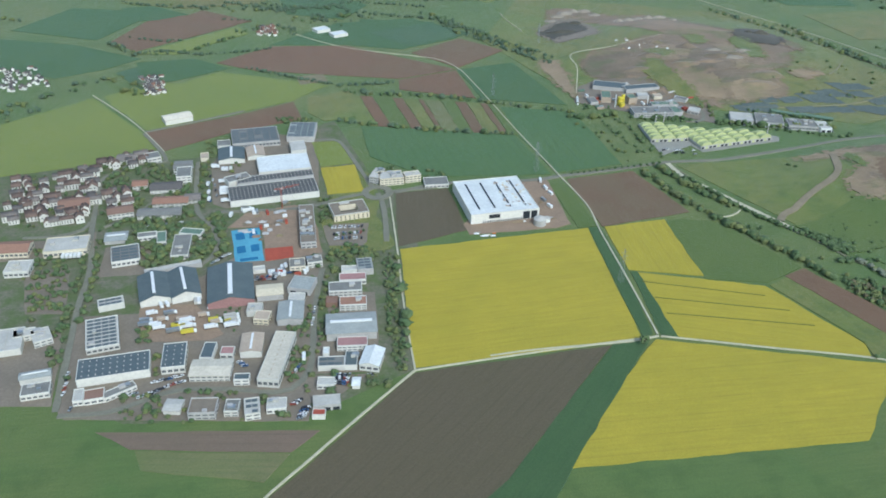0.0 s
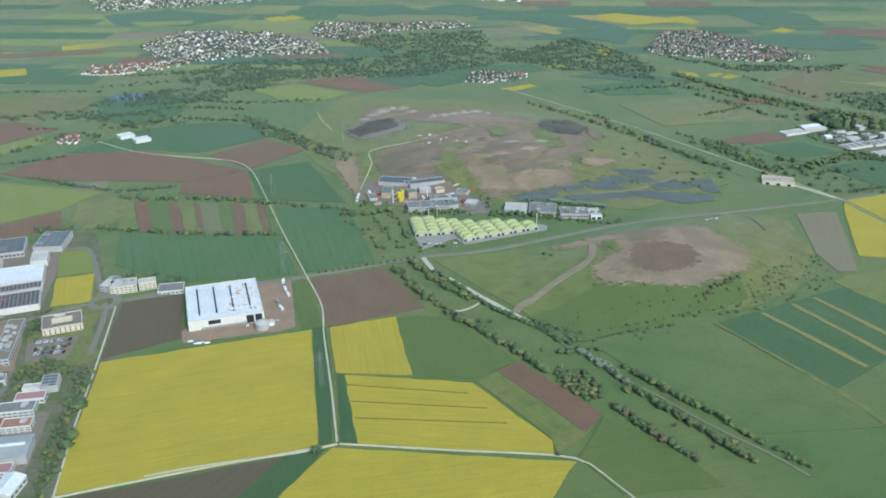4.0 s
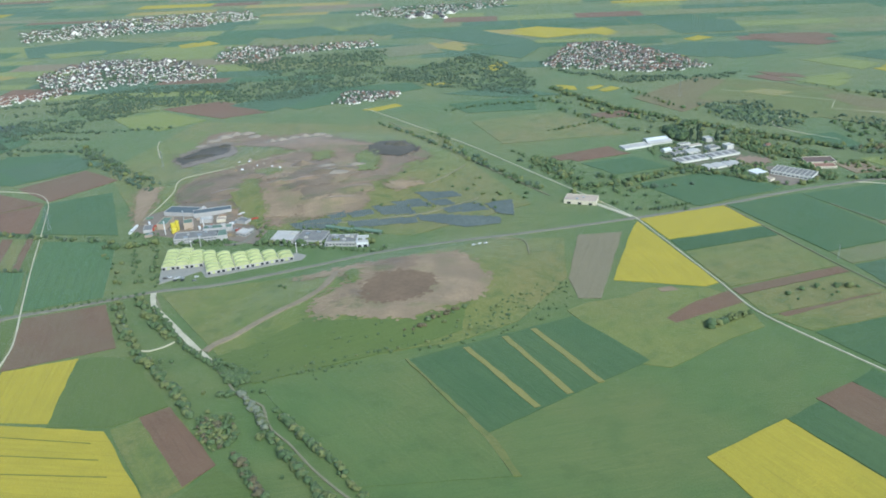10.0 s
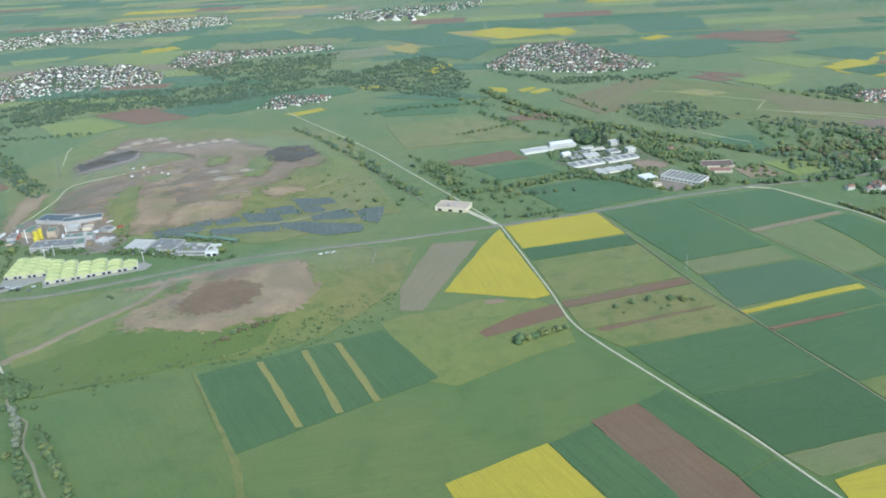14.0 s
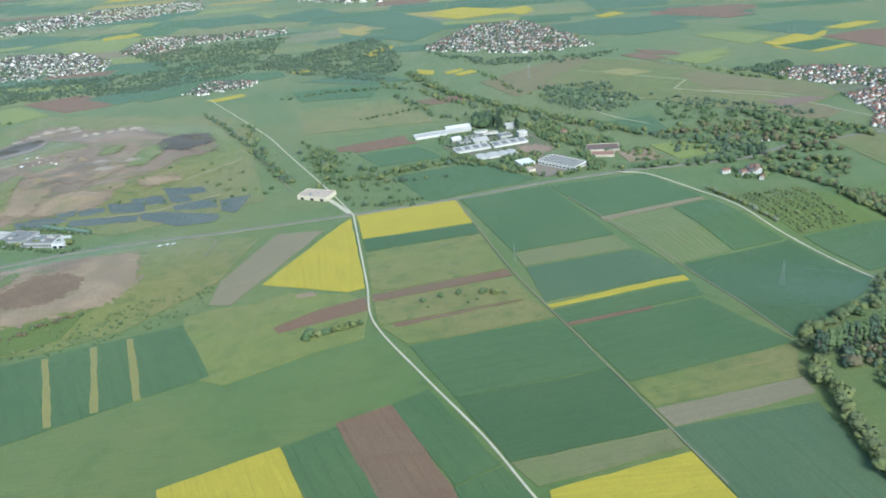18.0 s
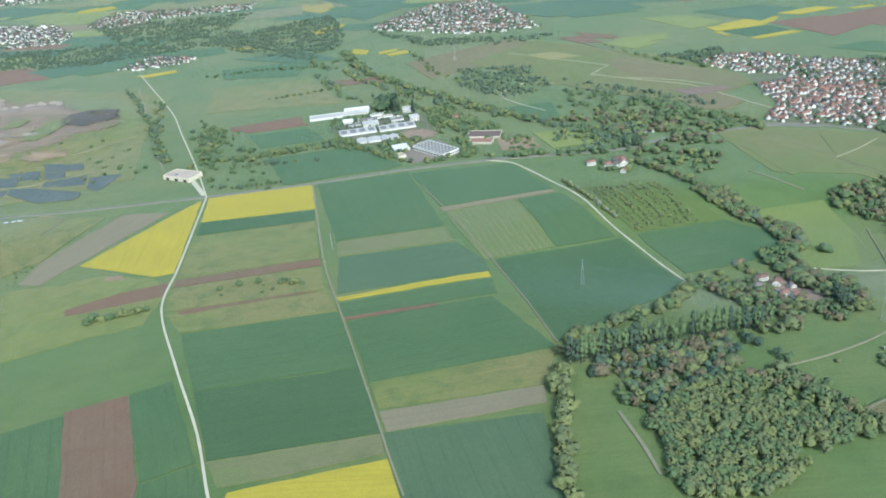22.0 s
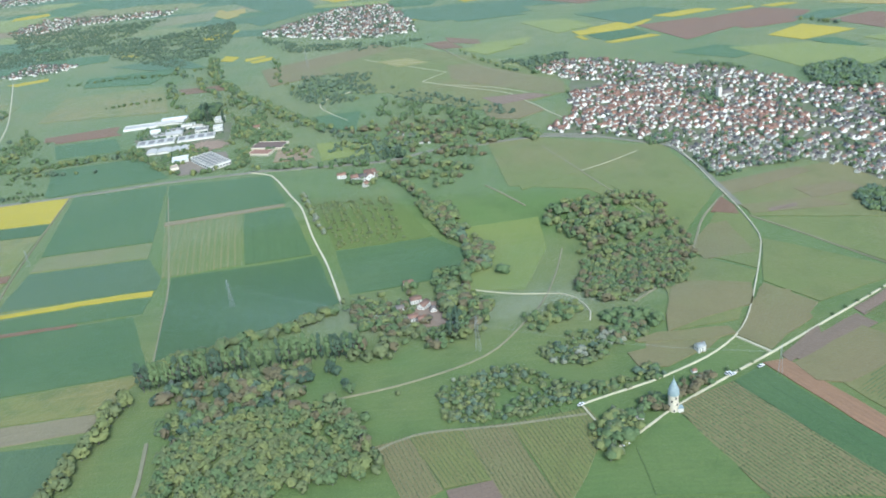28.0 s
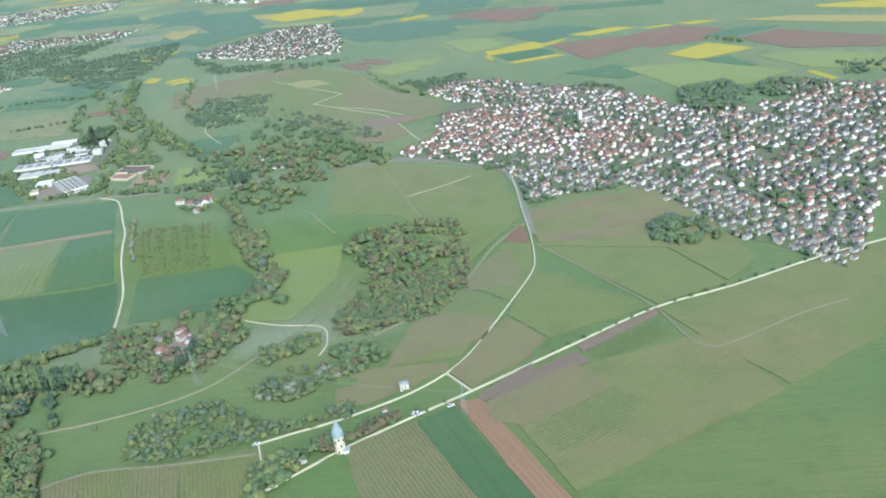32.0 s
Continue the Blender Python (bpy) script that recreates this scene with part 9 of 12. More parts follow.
hall("works_building", -2.0, 312.3, 6.2, 4.4, -8.4, 2.6, "wall_white", "sport_red", "small building with a red roof")
hall("factory_hall", -15.8, 586.6, 37.8, 27.4, 5.5, 5.2, "wall_white", "roof_white", "large factory hall with a white roof", doors=4)
hall("factory_hall", -22.0, 565.3, 54.1, 10.3, 7.9, 4.4, "concrete", "roof_dark", "factory hall with a dark roof and light wells", domes=(20, 3))
hall("factory_hall", -23.3, 545.1, 60.9, 22.6, 7.4, 4.4, "wall_white", "roof_dark", "long factory hall with rows of white roof lights", domes=(22, 6))
hall("factory_annex", -48.5, 567.3, 17.1, 9.4, 23.9, 4.4, "wall_white", "roof_grit", "white walled factory annex", units=2)
hall("factory_annex", -4.6, 615.8, 11.5, 17.8, 4.5, 5.0, "wall_white", "roof_pale", "pale factory annex with a flat roof")
hall("barn", -54.7, 610.6, 19.1, 21.2, 2.7, 3.6, "wall_white", "roof_slate", "barn with a blue-grey sheet roof", pitch=1.6, ridge='y', skylights=1)
hall("barn", -36.9, 613.3, 12.8, 17.1, 6.3, 3.4, "wall_white", "roof_tan", "barn with a tan sheet roof", pitch=1.4, ridge='y', skylights=1)
hall("works_building", -37.6, 641.5, 36.4, 28.4, 5.5, 4.6, "concrete", "roof_grit", "grey works building with solar panels", panels=6, windows=1)
hall("works_building", -61.3, 632.5, 9.9, 11.1, 4.0, 3.0, "wall_white", "roof_grit", "small grey roofed building")
hall("works_hall", -0.5, 647.5, 21.5, 29.2, -7.5, 4.6, "concrete", "roof_blue", "hall with a blue-grey roof", panels=4)
hall("office_building", 60.4, 555.0, 17.4, 12.3, 3.6, 5.4, "wall_cream", "roof_pale", "cream office building with rows of windows", windows=3, units=4)
hall("office_building", 75.9, 555.2, 11.8, 7.4, 7.8, 5.4, "wall_cream", "roof_pale", "cream office building with rows of windows", windows=3, units=2)
hall("office_building", 51.0, 559.8, 7.2, 15.4, -24.4, 5.4, "concrete", "roof_pale", "glazed dark wing of an office building", units=3, windows=3)
hall("pavilion", 92.2, 546.4, 17.3, 12.3, -1.3, 2.6, "wall_white", "roof_grit", "flat grey roofed pavilion", windows=1)
hall("works_building", -1.5, 493.4, 9.9, 50.3, 0.0, 4.6, "concrete", "roof_brown", "shell of a building covered in rubble", units=24, windows=2)
hall("shed_row", -32.0, 445.5, 7.4, 4.8, 4.6, 2.4, "wall_white", "roof_pale", "low pale shed beside a yard")
hall("office_building", -79.8, 478.4, 10.7, 25.8, -1.1, 3.4, "wall_white", "roof_grit", "white building with a grey roof in a garden", windows=1, units=3)
hall("works_building", -102.5, 495.1, 11.6, 6.0, 6.4, 3.0, "wall_white", "roof_grit", "low grey roofed building", windows=1)
hall("works_building", -93.1, 490.2, 5.7, 13.6, 6.0, 3.4, "wall_white", "roof_green", "building with a green roof", windows=1)
hall("works_building", -74.9, 494.6, 14.3, 7.0, -17.9, 3.4, "wall_white", "roof_green", "building with a green roof", windows=1)
hall("works_hall", -112.5, 472.0, 16.5, 18.5, 9.4, 4.0, "wall_white", "roof_grit", "white works hall with solar panels", panels=3, windows=1)
hall("works_hall", -82.6, 453.9, 33.2, 4.2, 12.5, 3.0, "concrete", "roof_pale", "low pale roofed lean-to")
hall("farm_barn", -101.9, 690.1, 22.5, 12.7, 20.9, 4.2, "wall_white", "wall_cream", "long barn with a cream roof in a field", pitch=1.4)
hall("town_house_block", -112.3, 612.1, 10.1, 10.9, 19.7, 5.0, "wall_white", "roof_grit", "white apartment house with a flat roof", windows=2)
hall("garden_shed", -74.7, 611.9, 6.0, 10.1, 5.7, 2.6, "wall_cream", "roof_tan", "small tan shed beside a lane")
hall("supermarket", -149.3, 487.4, 25.6, 17.2, 2.5, 4.6, "wall_cream", "roof_pale", "large cream walled store with a pale flat roof", windows=1, units=3)
hall("apartment_block", -123.5, 528.5, 16.2, 10.7, 10.3, 4.6, "wall_white", "roof_red", "white apartment house with a red roof", pitch=1.6, windows=2)
hall("apartment_block", -86.4, 578.4, 10.3, 16.3, 2.2, 6.0, "wall_white", "roof_grit", "white apartment block with a flat roof", windows=3)

hall("store", -180.5, 488.5, 19.0, 13.5, -3.0, 4.0, "wall_cream", "roof_red", "long store with a red tile roof", pitch=2.2, windows=1)
hall("works_building", -172.5, 465.0, 14.0, 13.0, -2.0, 4.0, "wall_white", "roof_pale", "white works building with a stepped flat roof", units=4, windows=1)
hall("works_hall", -161.5, 391.0, 17.0, 20.0, 6.0, 3.6, "wall_white", "roof_pale", "broad hall with a pale grey roof", skylights=1)
hall("glasshouse", -121.5, 496.0, 13.5, 11.0, 3.0, 2.6, "concrete", "roof_blue", "low hall with a grey-blue glazed roof", pitch=0.8, skylights=1)
plot("yard", "yard", (-182.0, 345.0), (-128.5, 338.0), (-131.5, 372.0), (-136.0, 399.0), (-175.0, 408.0), (-190.0, 400.0), category="yard", high=0.18)
plot("yard", "yard", (-190.0, 478.0), (-164.0, 478.5), (-132.5, 479.0), (-136.0, 508.0), (-166.0, 501.0), (-194.0, 500.0), category="car park", high=0.17, label="grey car park beside a store")
plot("yard", "yard", (-126.5, 452.0), (-99.0, 452.0), (-99.0, 487.0), (-127.0, 487.0), category="yard", high=0.17)

# ---- slate roofed halls ----
hall("timber_hall", -90.9, 430.6, 16.7, 27.1, 10.0, 4.2, "wall_white", "roof_slate", "wide hall with a dark slate blue roof and a ridge light", pitch=3.2, ridge='y', skylights=1)
hall("timber_hall", -74.4, 432.7, 16.3, 27.9, 11.0, 4.2, "wall_white", "roof_slate", "wide hall with a dark slate blue roof and a ridge light", pitch=3.2, ridge='y', skylights=1)
hall("timber_hall", -47.7, 428.7, 25.7, 37.9, 3.1, 4.2, "roof_pink", "roof_slate", "wide hall with a dark slate blue roof and a ridge light", pitch=3.2, ridge='y', skylights=1)

# ---- sports courts ----
plot("sports_court", "sport_blue", (-50.5, 497.2), (-32.2, 498.9), (-28.9, 457.7), (-46.5, 457.8), category='court', high=0.5, label='light blue sports court with dark blue play areas')
plot("play_area", "sport_dark", (-47.8, 492.4), (-42.2, 493.3), (-41.4, 485.3), (-46.8, 484.4), category='court', high=0.7, label='dark blue play area of a court')
plot("play_area", "sport_dark", (-39.3, 493.6), (-34, 494.4), (-33.3, 486.5), (-38.5, 485.6), category='court', high=0.7, label='dark blue play area of a court')
plot("play_area", "sport_dark", (-46.4, 475.7), (-41.1, 476.6), (-40.3, 468.5), (-45.5, 467.6), category='court', high=0.7, label='dark blue play area of a court')
plot("play_area", "sport_dark", (-37.8, 476.8), (-32.6, 477.7), (-31.9, 469.6), (-37, 468.7), category='court', high=0.7, label='dark blue play area of a court')
plot("play_area", "sport_dark", (-43.9, 461), (-32.9, 462.1), (-32.6, 459.4), (-43.5, 458.1), category='court', high=0.7, label='dark blue play area of a court')
plot("sports_court", "sport_red", (-28.9, 471.3), (-11.5, 472), (-11, 459.4), (-28.1, 456.5), category='court', high=0.6, label='red clay court')

# ---- new white hall on its building site ----
hall("logistics_hall", 127.9, 511.2, 47.6, 50.4, 4.0, 7.0, "wall_white", "roof_white", "new white logistics hall with a white roof and dark roof lights", skylights=4, doors=0)
HALL = ((127.9, 511.2), 47.6, 50.4, 4.0)
container(168.8, 540.8, 80, 'white', 5.0, 'site containers')
container(169.3, 528.9, 100, 'white', 5.0, 'site containers')
container(170.7, 520.3, 105, 'white', 5.0, 'site containers')
container(164.8, 501.6, 110, 'white', 5.0, 'site containers')
container(162.9, 511.0, 110, 'steel', 5.0, 'site containers')
silo(151.5, 478.7, 4.2, 4.6, 'concrete', 'round white concrete tank on a building site')
silo(157.2, 481.9, 2.4, 3.0, 'white', 'small white round tank on a building site')

heap(107.1, 471.5, 3.4, 2.0, 0.7, "white", "heap of pale building waste beside a new hall", 140)
heap(109.2, 472.9, 2.6, 1.8, 0.5, "slag", "heap of pale building waste beside a new hall", 141)
heap(112.2, 468.1, 4.2, 2.2, 0.8, "white", "heap of pale building waste beside a new hall", 142)
heap(114.4, 468.8, 3.0, 1.6, 0.6, "stone", "heap of pale building waste beside a new hall", 143)
heap(117.2, 467.4, 3.6, 2.0, 0.7, "white", "heap of pale building waste beside a new hall", 144)
heap(118.5, 470.4, 2.4, 1.6, 0.5, "orange", "heap of pale building waste beside a new hall", 145)
heap(110.2, 468.0, 2.8, 1.4, 0.5, "white", "heap of pale building waste beside a new hall", 146)

# ---- office house round a courtyard ----
courtyard_house(26.8, 510.9, 24.0, 18.6, 9.3, 4.4)

# ---- lorries and cars of the works quarter ----
trailer(-85.4, 414.7, 110, 'white', 4.5)
trailer(-82.2, 415.2, 115, 'white', 4.5)
trailer(-66.6, 415.8, 95, 'roof_pale', 4.5)
trailer(-64.7, 415.9, 95, 'white', 4.5)
trailer(-76.8, 389.8, 8, 'steel', 6.75)
trailer(-70.7, 398.5, 8, 'white', 6.75)
trailer(-69.8, 393.0, 8, 'white', 6.75)
trailer(-69.0, 387.6, 8, 'yellow', 6.75)
trailer(-47.0, 399.2, 8, 'roof_pale', 6.75)
trailer(-46.5, 396.3, 8, 'roof_pale', 6.75)
trailer(-46.1, 393.1, 8, 'roof_pale', 6.75)
trailer(-46.5, 390.7, 8, 'white', 6.75)
trailer(-92.8, 397.7, 5, 'steel', 6)
trailer(-92.8, 401.4, 5, 'steel', 5.25)
trailer(-59.9, 568.0, 5, 'white', 4.5)
trailer(-58.5, 556.8, 8, 'white', 4.5)
trailer(-58.6, 553.1, 8, 'white', 4.5)
trailer(-58.1, 549.0, 8, 'white', 4.5)
trailer(-56.7, 538.0, 5, 'white', 4.5)
trailer(-60.3, 587.9, 90, 'white', 3)
trailer(-57.2, 587.4, 90, 'white', 3)
trailer(-54.4, 587.8, 90, 'white', 3)
trailer(-67.0, 594.4, 0, 'white', 3.75)
trailer(-42.2, 522.6, 4, 'white', 5.25)
trailer(-41.1, 523.1, 4, 'white', 6)
trailer(-51.4, 516.0, 80, 'white', 3.75)
trailer(-7.8, 356.3, 88, 'white', 4.5)
trailer(-149.9, 476.8, 85, 'white', 3.75)
trailer(-147.5, 476.7, 85, 'white', 3.75)
trailer(-145.2, 476.7, 85, 'white', 3.75)
trailer(-142.8, 476.7, 85, 'white', 3.75)
trailer(-140.4, 476.6, 85, 'white', 3.75)
trailer(-69.4, 564.3, 85, 'white', 3)
trailer(-68.0, 551.4, 85, 'white', 3)
trailer(-67.2, 541.0, 85, 'white', 3)
trailer(-66.3, 593.1, 5, 'white', 3.75)
trailer(-59.1, 587.4, 90, 'white', 3)
trailer(-54.3, 588.1, 90, 'white', 3)
for _c in ((-11.2, 311.3, 9, 'steel'), (-10.7, 312.6, 189, 'black'), (-10.6, 313.5, 4, 'white'), (-10.1, 314.4, 1, 'sport_red'), (-10.2, 314.6, 2, 'steel'), (-9.7, 316.2, 191, 'blue'), (-9.1, 317, 11, 'black'), (-9, 317.7, 2, 'black'), (-8.5, 318.6, 180, 'black'), (-10, 312.3, 185, 'white'), (-9.4, 313, 189, 'white'), (-9.3, 313.9, 4, 'white'), (-8.5, 315, 10, 'white'), (-8.6, 315.6, 180, 'black'), (-8.3, 316.6, 2, 'blue'), (-7.4, 317.7, 3, 'black'), (-7.1, 318.3, 191, 'white'), (-14, 321.7, 174, 'sport_red'), (-13.2, 322.2, -5, 'white'), (-12.3, 323.3, 2, 'black')):
    car(*_c)
for _c in ((-11.6, 323.8, 178, 'white'), (-10.6, 324.6, 186, 'black'), (8.1, 340.8, 75, 'blue'), (9.8, 340.4, 256, 'white'), (10.8, 339.9, 255, 'black'), (12.2, 339.7, 261, 'steel'), (13.2, 339.3, 265, 'black'), (14.6, 339.7, 258, 'steel'), (8, 337.6, 258, 'black'), (9.3, 337.5, 84, 'white'), (10.7, 337.1, 76, 'black'), (11.6, 336.8, 256, 'sport_red'), (12.9, 336.8, 263, 'white'), (13.7, 336.4, 77, 'white'), (7.2, 335.1, 76, 'white'), (8.7, 334.7, 79, 'black'), (9.7, 334.4, 83, 'black'), (10.6, 334.4, 264, 'blue'), (11.6, 333.9, 78, 'blue'), (13.1, 333.3, 79, 'sport_red')):
    car(*_c)
for _c in ((24.8, 338.7, 181, 'steel'), (26.1, 338.2, -1, 'black'), (27.1, 338.1, 179, 'steel'), (14.6, 491.8, 266, 'white'), (16.6, 491.4, 257, 'white'), (19.1, 491.7, 256, 'white'), (20.6, 491.7, 254, 'white'), (23.1, 491.5, 257, 'white'), (25.4, 491.7, 83, 'steel'), (27.2, 491.3, 74, 'white'), (29.3, 491.3, 263, 'white'), (31.5, 490.7, 74, 'steel'), (34.1, 491.3, 74, 'black'), (15.1, 482.8, 264, 'black'), (17, 483.1, 260, 'white'), (18.3, 483, 262, 'white'), (21.2, 483.2, 266, 'blue'), (22.7, 482.8, 83, 'steel'), (25.7, 482.8, 78, 'black'), (28.1, 482.7, 75, 'white')):
    car(*_c)
for _c in ((28.9, 482.4, 86, 'white'), (30.9, 483, 75, 'steel'), (32.4, 483, 77, 'sport_red'), (15.8, 477.2, 74, 'white'), (17.8, 477.5, 265, 'white'), (20.3, 477.2, 265, 'blue'), (22.7, 477.6, 77, 'steel'), (25, 477.3, 259, 'black'), (27.5, 476.6, 81, 'white'), (29.3, 476.5, 79, 'white'), (32.4, 476.1, 81, 'black'), (-82.9, 340, 23, 'white'), (-80.1, 341.2, 22, 'black'), (-79.4, 342, 204, 'black'), (-77.6, 342.4, 206, 'black'), (-75.8, 343.3, 19, 'white'), (-74.9, 344.1, 205, 'white'), (-72.6, 345, 205, 'sport_red'), (-70.7, 345.8, 16, 'white'), (-69.5, 345.9, 196, 'steel')):
    car(*_c)
for _c in ((-67.9, 346.7, 14, 'white'), (-87.5, 337.6, 22, 'white'), (-85.9, 338.4, 197, 'steel'), (-84.7, 339.1, 21, 'white'), (-82.8, 339.3, 196, 'black'), (-81.6, 339.9, 23, 'white'), (-79.8, 340.6, 203, 'steel'), (-82, 348.2, 196, 'white'), (-79.3, 348.8, 205, 'white'), (-78, 349.5, 195, 'steel'), (-76, 349.5, 17, 'black'), (-74.4, 349.8, 16, 'blue'), (-72.8, 350.7, 203, 'white'), (-70.6, 350.8, 21, 'white'), (-69.1, 351.3, 200, 'white'), (-33.1, 435.4, 195, 'steel'), (-31.3, 435.2, 194, 'black'), (-28.8, 435.1, 14, 'sport_red'), (-26.1, 434.9, 5, 'steel'), (-23, 434.3, 9, 'black')):
    car(*_c)
for _c in ((-19.9, 440.9, 192, 'white'), (-17.9, 440.2, 13, 'black'), (-15.7, 440.5, 8, 'steel'), (-14.1, 440.3, 184, 'blue'), (-11.3, 440.9, 16, 'black'), (-9.6, 440.1, 7, 'black'), (-58.6, 410, 11, 'white'), (-55.9, 410.3, 12, 'white'), (-53.6, 410.3, 8, 'white'), (-51.4, 411, 185, 'white'), (-49.4, 411.1, 6, 'black'), (-47.6, 412, 10, 'black'), (-45.8, 412, 8, 'blue'), (-43.4, 412.3, 194, 'white'), (-41.3, 412.8, 10, 'white'), (-33, 437.5, 255, 'steel'), (-30.5, 437.6, 254, 'sport_red'), (-29.7, 437.4, 70, 'sport_red'), (-27.1, 437.7, 71, 'blue'), (-25.8, 437.1, 249, 'sport_red')):
    car(*_c)
for _c in ((-23.5, 437, 74, 'black'), (-22.1, 436.8, 67, 'white'), (-0.4, 401.4, 263, 'white'), (-1.1, 396.9, 87, 'steel'), (-1.7, 391, 85, 'white'), (-2.6, 386.4, 264, 'white'), (-13.5, 344.8, 65, 'sport_red'), (-12.7, 346.2, 237, 'white'), (-11.9, 348.1, 65, 'white'), (-11, 349.7, 61, 'blue'), (-9.9, 351.5, 58, 'steel'), (-124.2, 345.7, 249, 'white'), (-124.5, 349.4, 251, 'sport_red'), (-124.5, 353, 70, 'white'), (-124.8, 356.9, 79, 'black'), (-125.1, 361.2, 259, 'white'), (-40.6, 358.3, 8, 'white'), (-39.4, 356.9, 13, 'blue'), (-38.2, 355.2, 8, 'white'), (-37.7, 354.8, 7, 'blue')):
    car(*_c)
for _c in ((-66.5, 572.7, 261, 'white'), (-64.5, 563.7, 85, 'steel'), (-63.6, 555.9, 90, 'black'), (-62.4, 547.6, 86, 'steel'), (-68.7, 578.8, 260, 'black'), (-68.7, 567.9, 82, 'white'), (-68.2, 562, 269, 'steel'), (-67.8, 554.4, 89, 'white'), (-67.7, 547, 270, 'blue'), (-66.2, 540.1, 259, 'blue'), (-103.9, 509.6, 190, 'white'), (-99.3, 510.6, 7, 'black'), (-94.6, 510.4, 195, 'black'), (-91.4, 511.7, 186, 'steel'), (-86.3, 510.8, 9, 'steel'), (-83.1, 512.2, 13, 'white'), (-59.9, 458.1, 215, 'steel'), (-57.2, 460.4, 211, 'white'), (-55.6, 462.8, 24, 'black'), (-53.5, 464.7, 213, 'white')):
    car(*_c)
for _c in ((-50.6, 466.9, 27, 'white'), (-93.3, 340, 191, 'white'), (-91.5, 340.3, 184, 'white'), (-89.8, 340.8, 4, 'steel'), (-114.2, 340.8, 245, 'blue'), (-116.3, 337.3, 71, 'white'), (-118.7, 333.7, 251, 'steel')):
    car(*_c)

# ---- houses and gardens beside the works ----
OLD_TOWN = [(-210.5, 587), (-182, 589.3), (-162.5, 599.6), (-148.4, 597.7), (-142.3, 547.4), (-144.8, 520.1), (-169.4, 521), (-192.3, 516.5)]
OLD_TOWN_EAST = [(-138.8, 564.6), (-124.4, 565.7), (-118.6, 544), (-131.5, 529)]
OLD_TOWN_NORTH = [(-163.8, 606.5), (-144.2, 614), (-125.1, 629.2), (-107.7, 630.5), (-102.7, 611.9), (-132.6, 602.2), (-157.8, 589.2)]
for _k, (_p, _gap) in enumerate(((OLD_TOWN, 8.2), (OLD_TOWN_EAST, 8.5), (OLD_TOWN_NORTH, 10.0))):
    for _i, (_x, _y) in enumerate(street_rows(_p, _gap, 9.0, 8, 400 + _k, 0.92)):
        house(_x, _y, 8 + (90 if _i % 3 == 0 else 0) + _i * 7 % 11, _i * 5 % 4, ("roof_tile", "roof_grey", "roof_tile")[_i * 7 % 3], "houses beside the works", ("white rendered house with red-brown pitched roof", "white rendered house with dark pitched roof", "white rendered house with dark pitched roof")[_i * 7 % 3], 0.73 + 0.048 * (_i * 11 % 7))
hall("apartment_house", -97.6, 563.4, 21.3, 11.6, 0.3, 3.0, "wall_white", "roof_grey", "white apartment house with a dark pitched roof", pitch=1.4, windows=2)
hall("apartment_house", -92.4, 541.3, 23.3, 10.3, -1.2, 3.0, "wall_white", "roof_red", "white apartment house with a dark pitched roof", pitch=1.4, windows=2)
hall("apartment_house", -98.1, 525.0, 27.8, 9.7, -2.7, 3.0, "wall_white", "roof_grit", "white apartment house with a dark pitched roof", pitch=1.4, windows=2)
hall("apartment_house", -78.4, 543.9, 10.5, 9.7, -1.6, 3.0, "wall_white", "roof_grey", "white apartment house with a dark pitched roof", pitch=1.2, windows=2)
hall("apartment_house", -116.1, 569.0, 10.1, 9.1, 2.8, 3.6, "wall_white", "roof_red", "white apartment house with a dark pitched roof", pitch=1.2, windows=2)
hall("apartment_house", -88.5, 592.7, 12.5, 12.5, -1.8, 5.0, "wall_white", "roof_grit", "white apartment house with a dark pitched roof", pitch=1.2, windows=2)
hall("apartment_house", -131.4, 615.0, 14.1, 11.5, -2.0, 3.4, "wall_white", "roof_grey", "white apartment house with a dark pitched roof", pitch=1.2, windows=2)
hall("apartment_house", -155.6, 543.8, 19.6, 12.4, 8.5, 4.6, "wall_white", "roof_red", "white apartment house with a dark pitched roof", pitch=1.4, windows=2)
garden_trees(420, 8, 0.5, 0.7, (3.0, 5.4), (-166.3, 449.1), (-132.4, 444.1), (-123, 422.3), (-131.9, 413.9), (-136.4, 396.2), (-141.4, 409.7), (-156.8, 410.2))
garden_trees(421, 4.6, 0.7, 0.7, (3.0, 5.4), (-141.4, 409.7), (-135.3, 412.5), (-131.4, 386.7), (-133, 367.1), (-128.2, 344.9), (-131.9, 345.5), (-134.6, 365.7))
garden_trees(422, 4.2, 0.9, 0.7, (3.0, 5.4), (-95.8, 393.6), (-89, 392.6), (-86.5, 381.6), (-92.5, 380.8))
garden_trees(423, 4.2, 0.9, 0.7, (3.0, 5.4), (-89, 352.4), (-82.1, 354.5), (-80.3, 348), (-87.4, 344.5))
garden_trees(424, 7, 0.6, 0.7, (3.0, 5.4), (-116, 334.4), (-87.6, 332.8), (-65.7, 335.2), (-75, 320.2), (-119, 327.1))
garden_trees(425, 4.4, 0.85, 0.7, (3.0, 5.4), (6.1, 448.7), (17.2, 459.9), (39, 462), (37.8, 449.1), (26.6, 440.7), (16, 437.4), (6.8, 433.9))
garden_trees(426, 5, 0.6, 0.7, (3.0, 5.4), (-4.6, 377.4), (3.4, 374.2), (1.9, 364.9), (-3.9, 358.4))
garden_trees(427, 5, 0.6, 0.7, (3.0, 5.4), (-6.2, 351.6), (-1.8, 351), (-3.3, 335.8), (-7.6, 336.4))
garden_trees(428, 5, 0.7, 0.7, (3.0, 5.4), (-14.9, 346), (-8.4, 352), (-7.5, 341.4), (-12.8, 337.2))
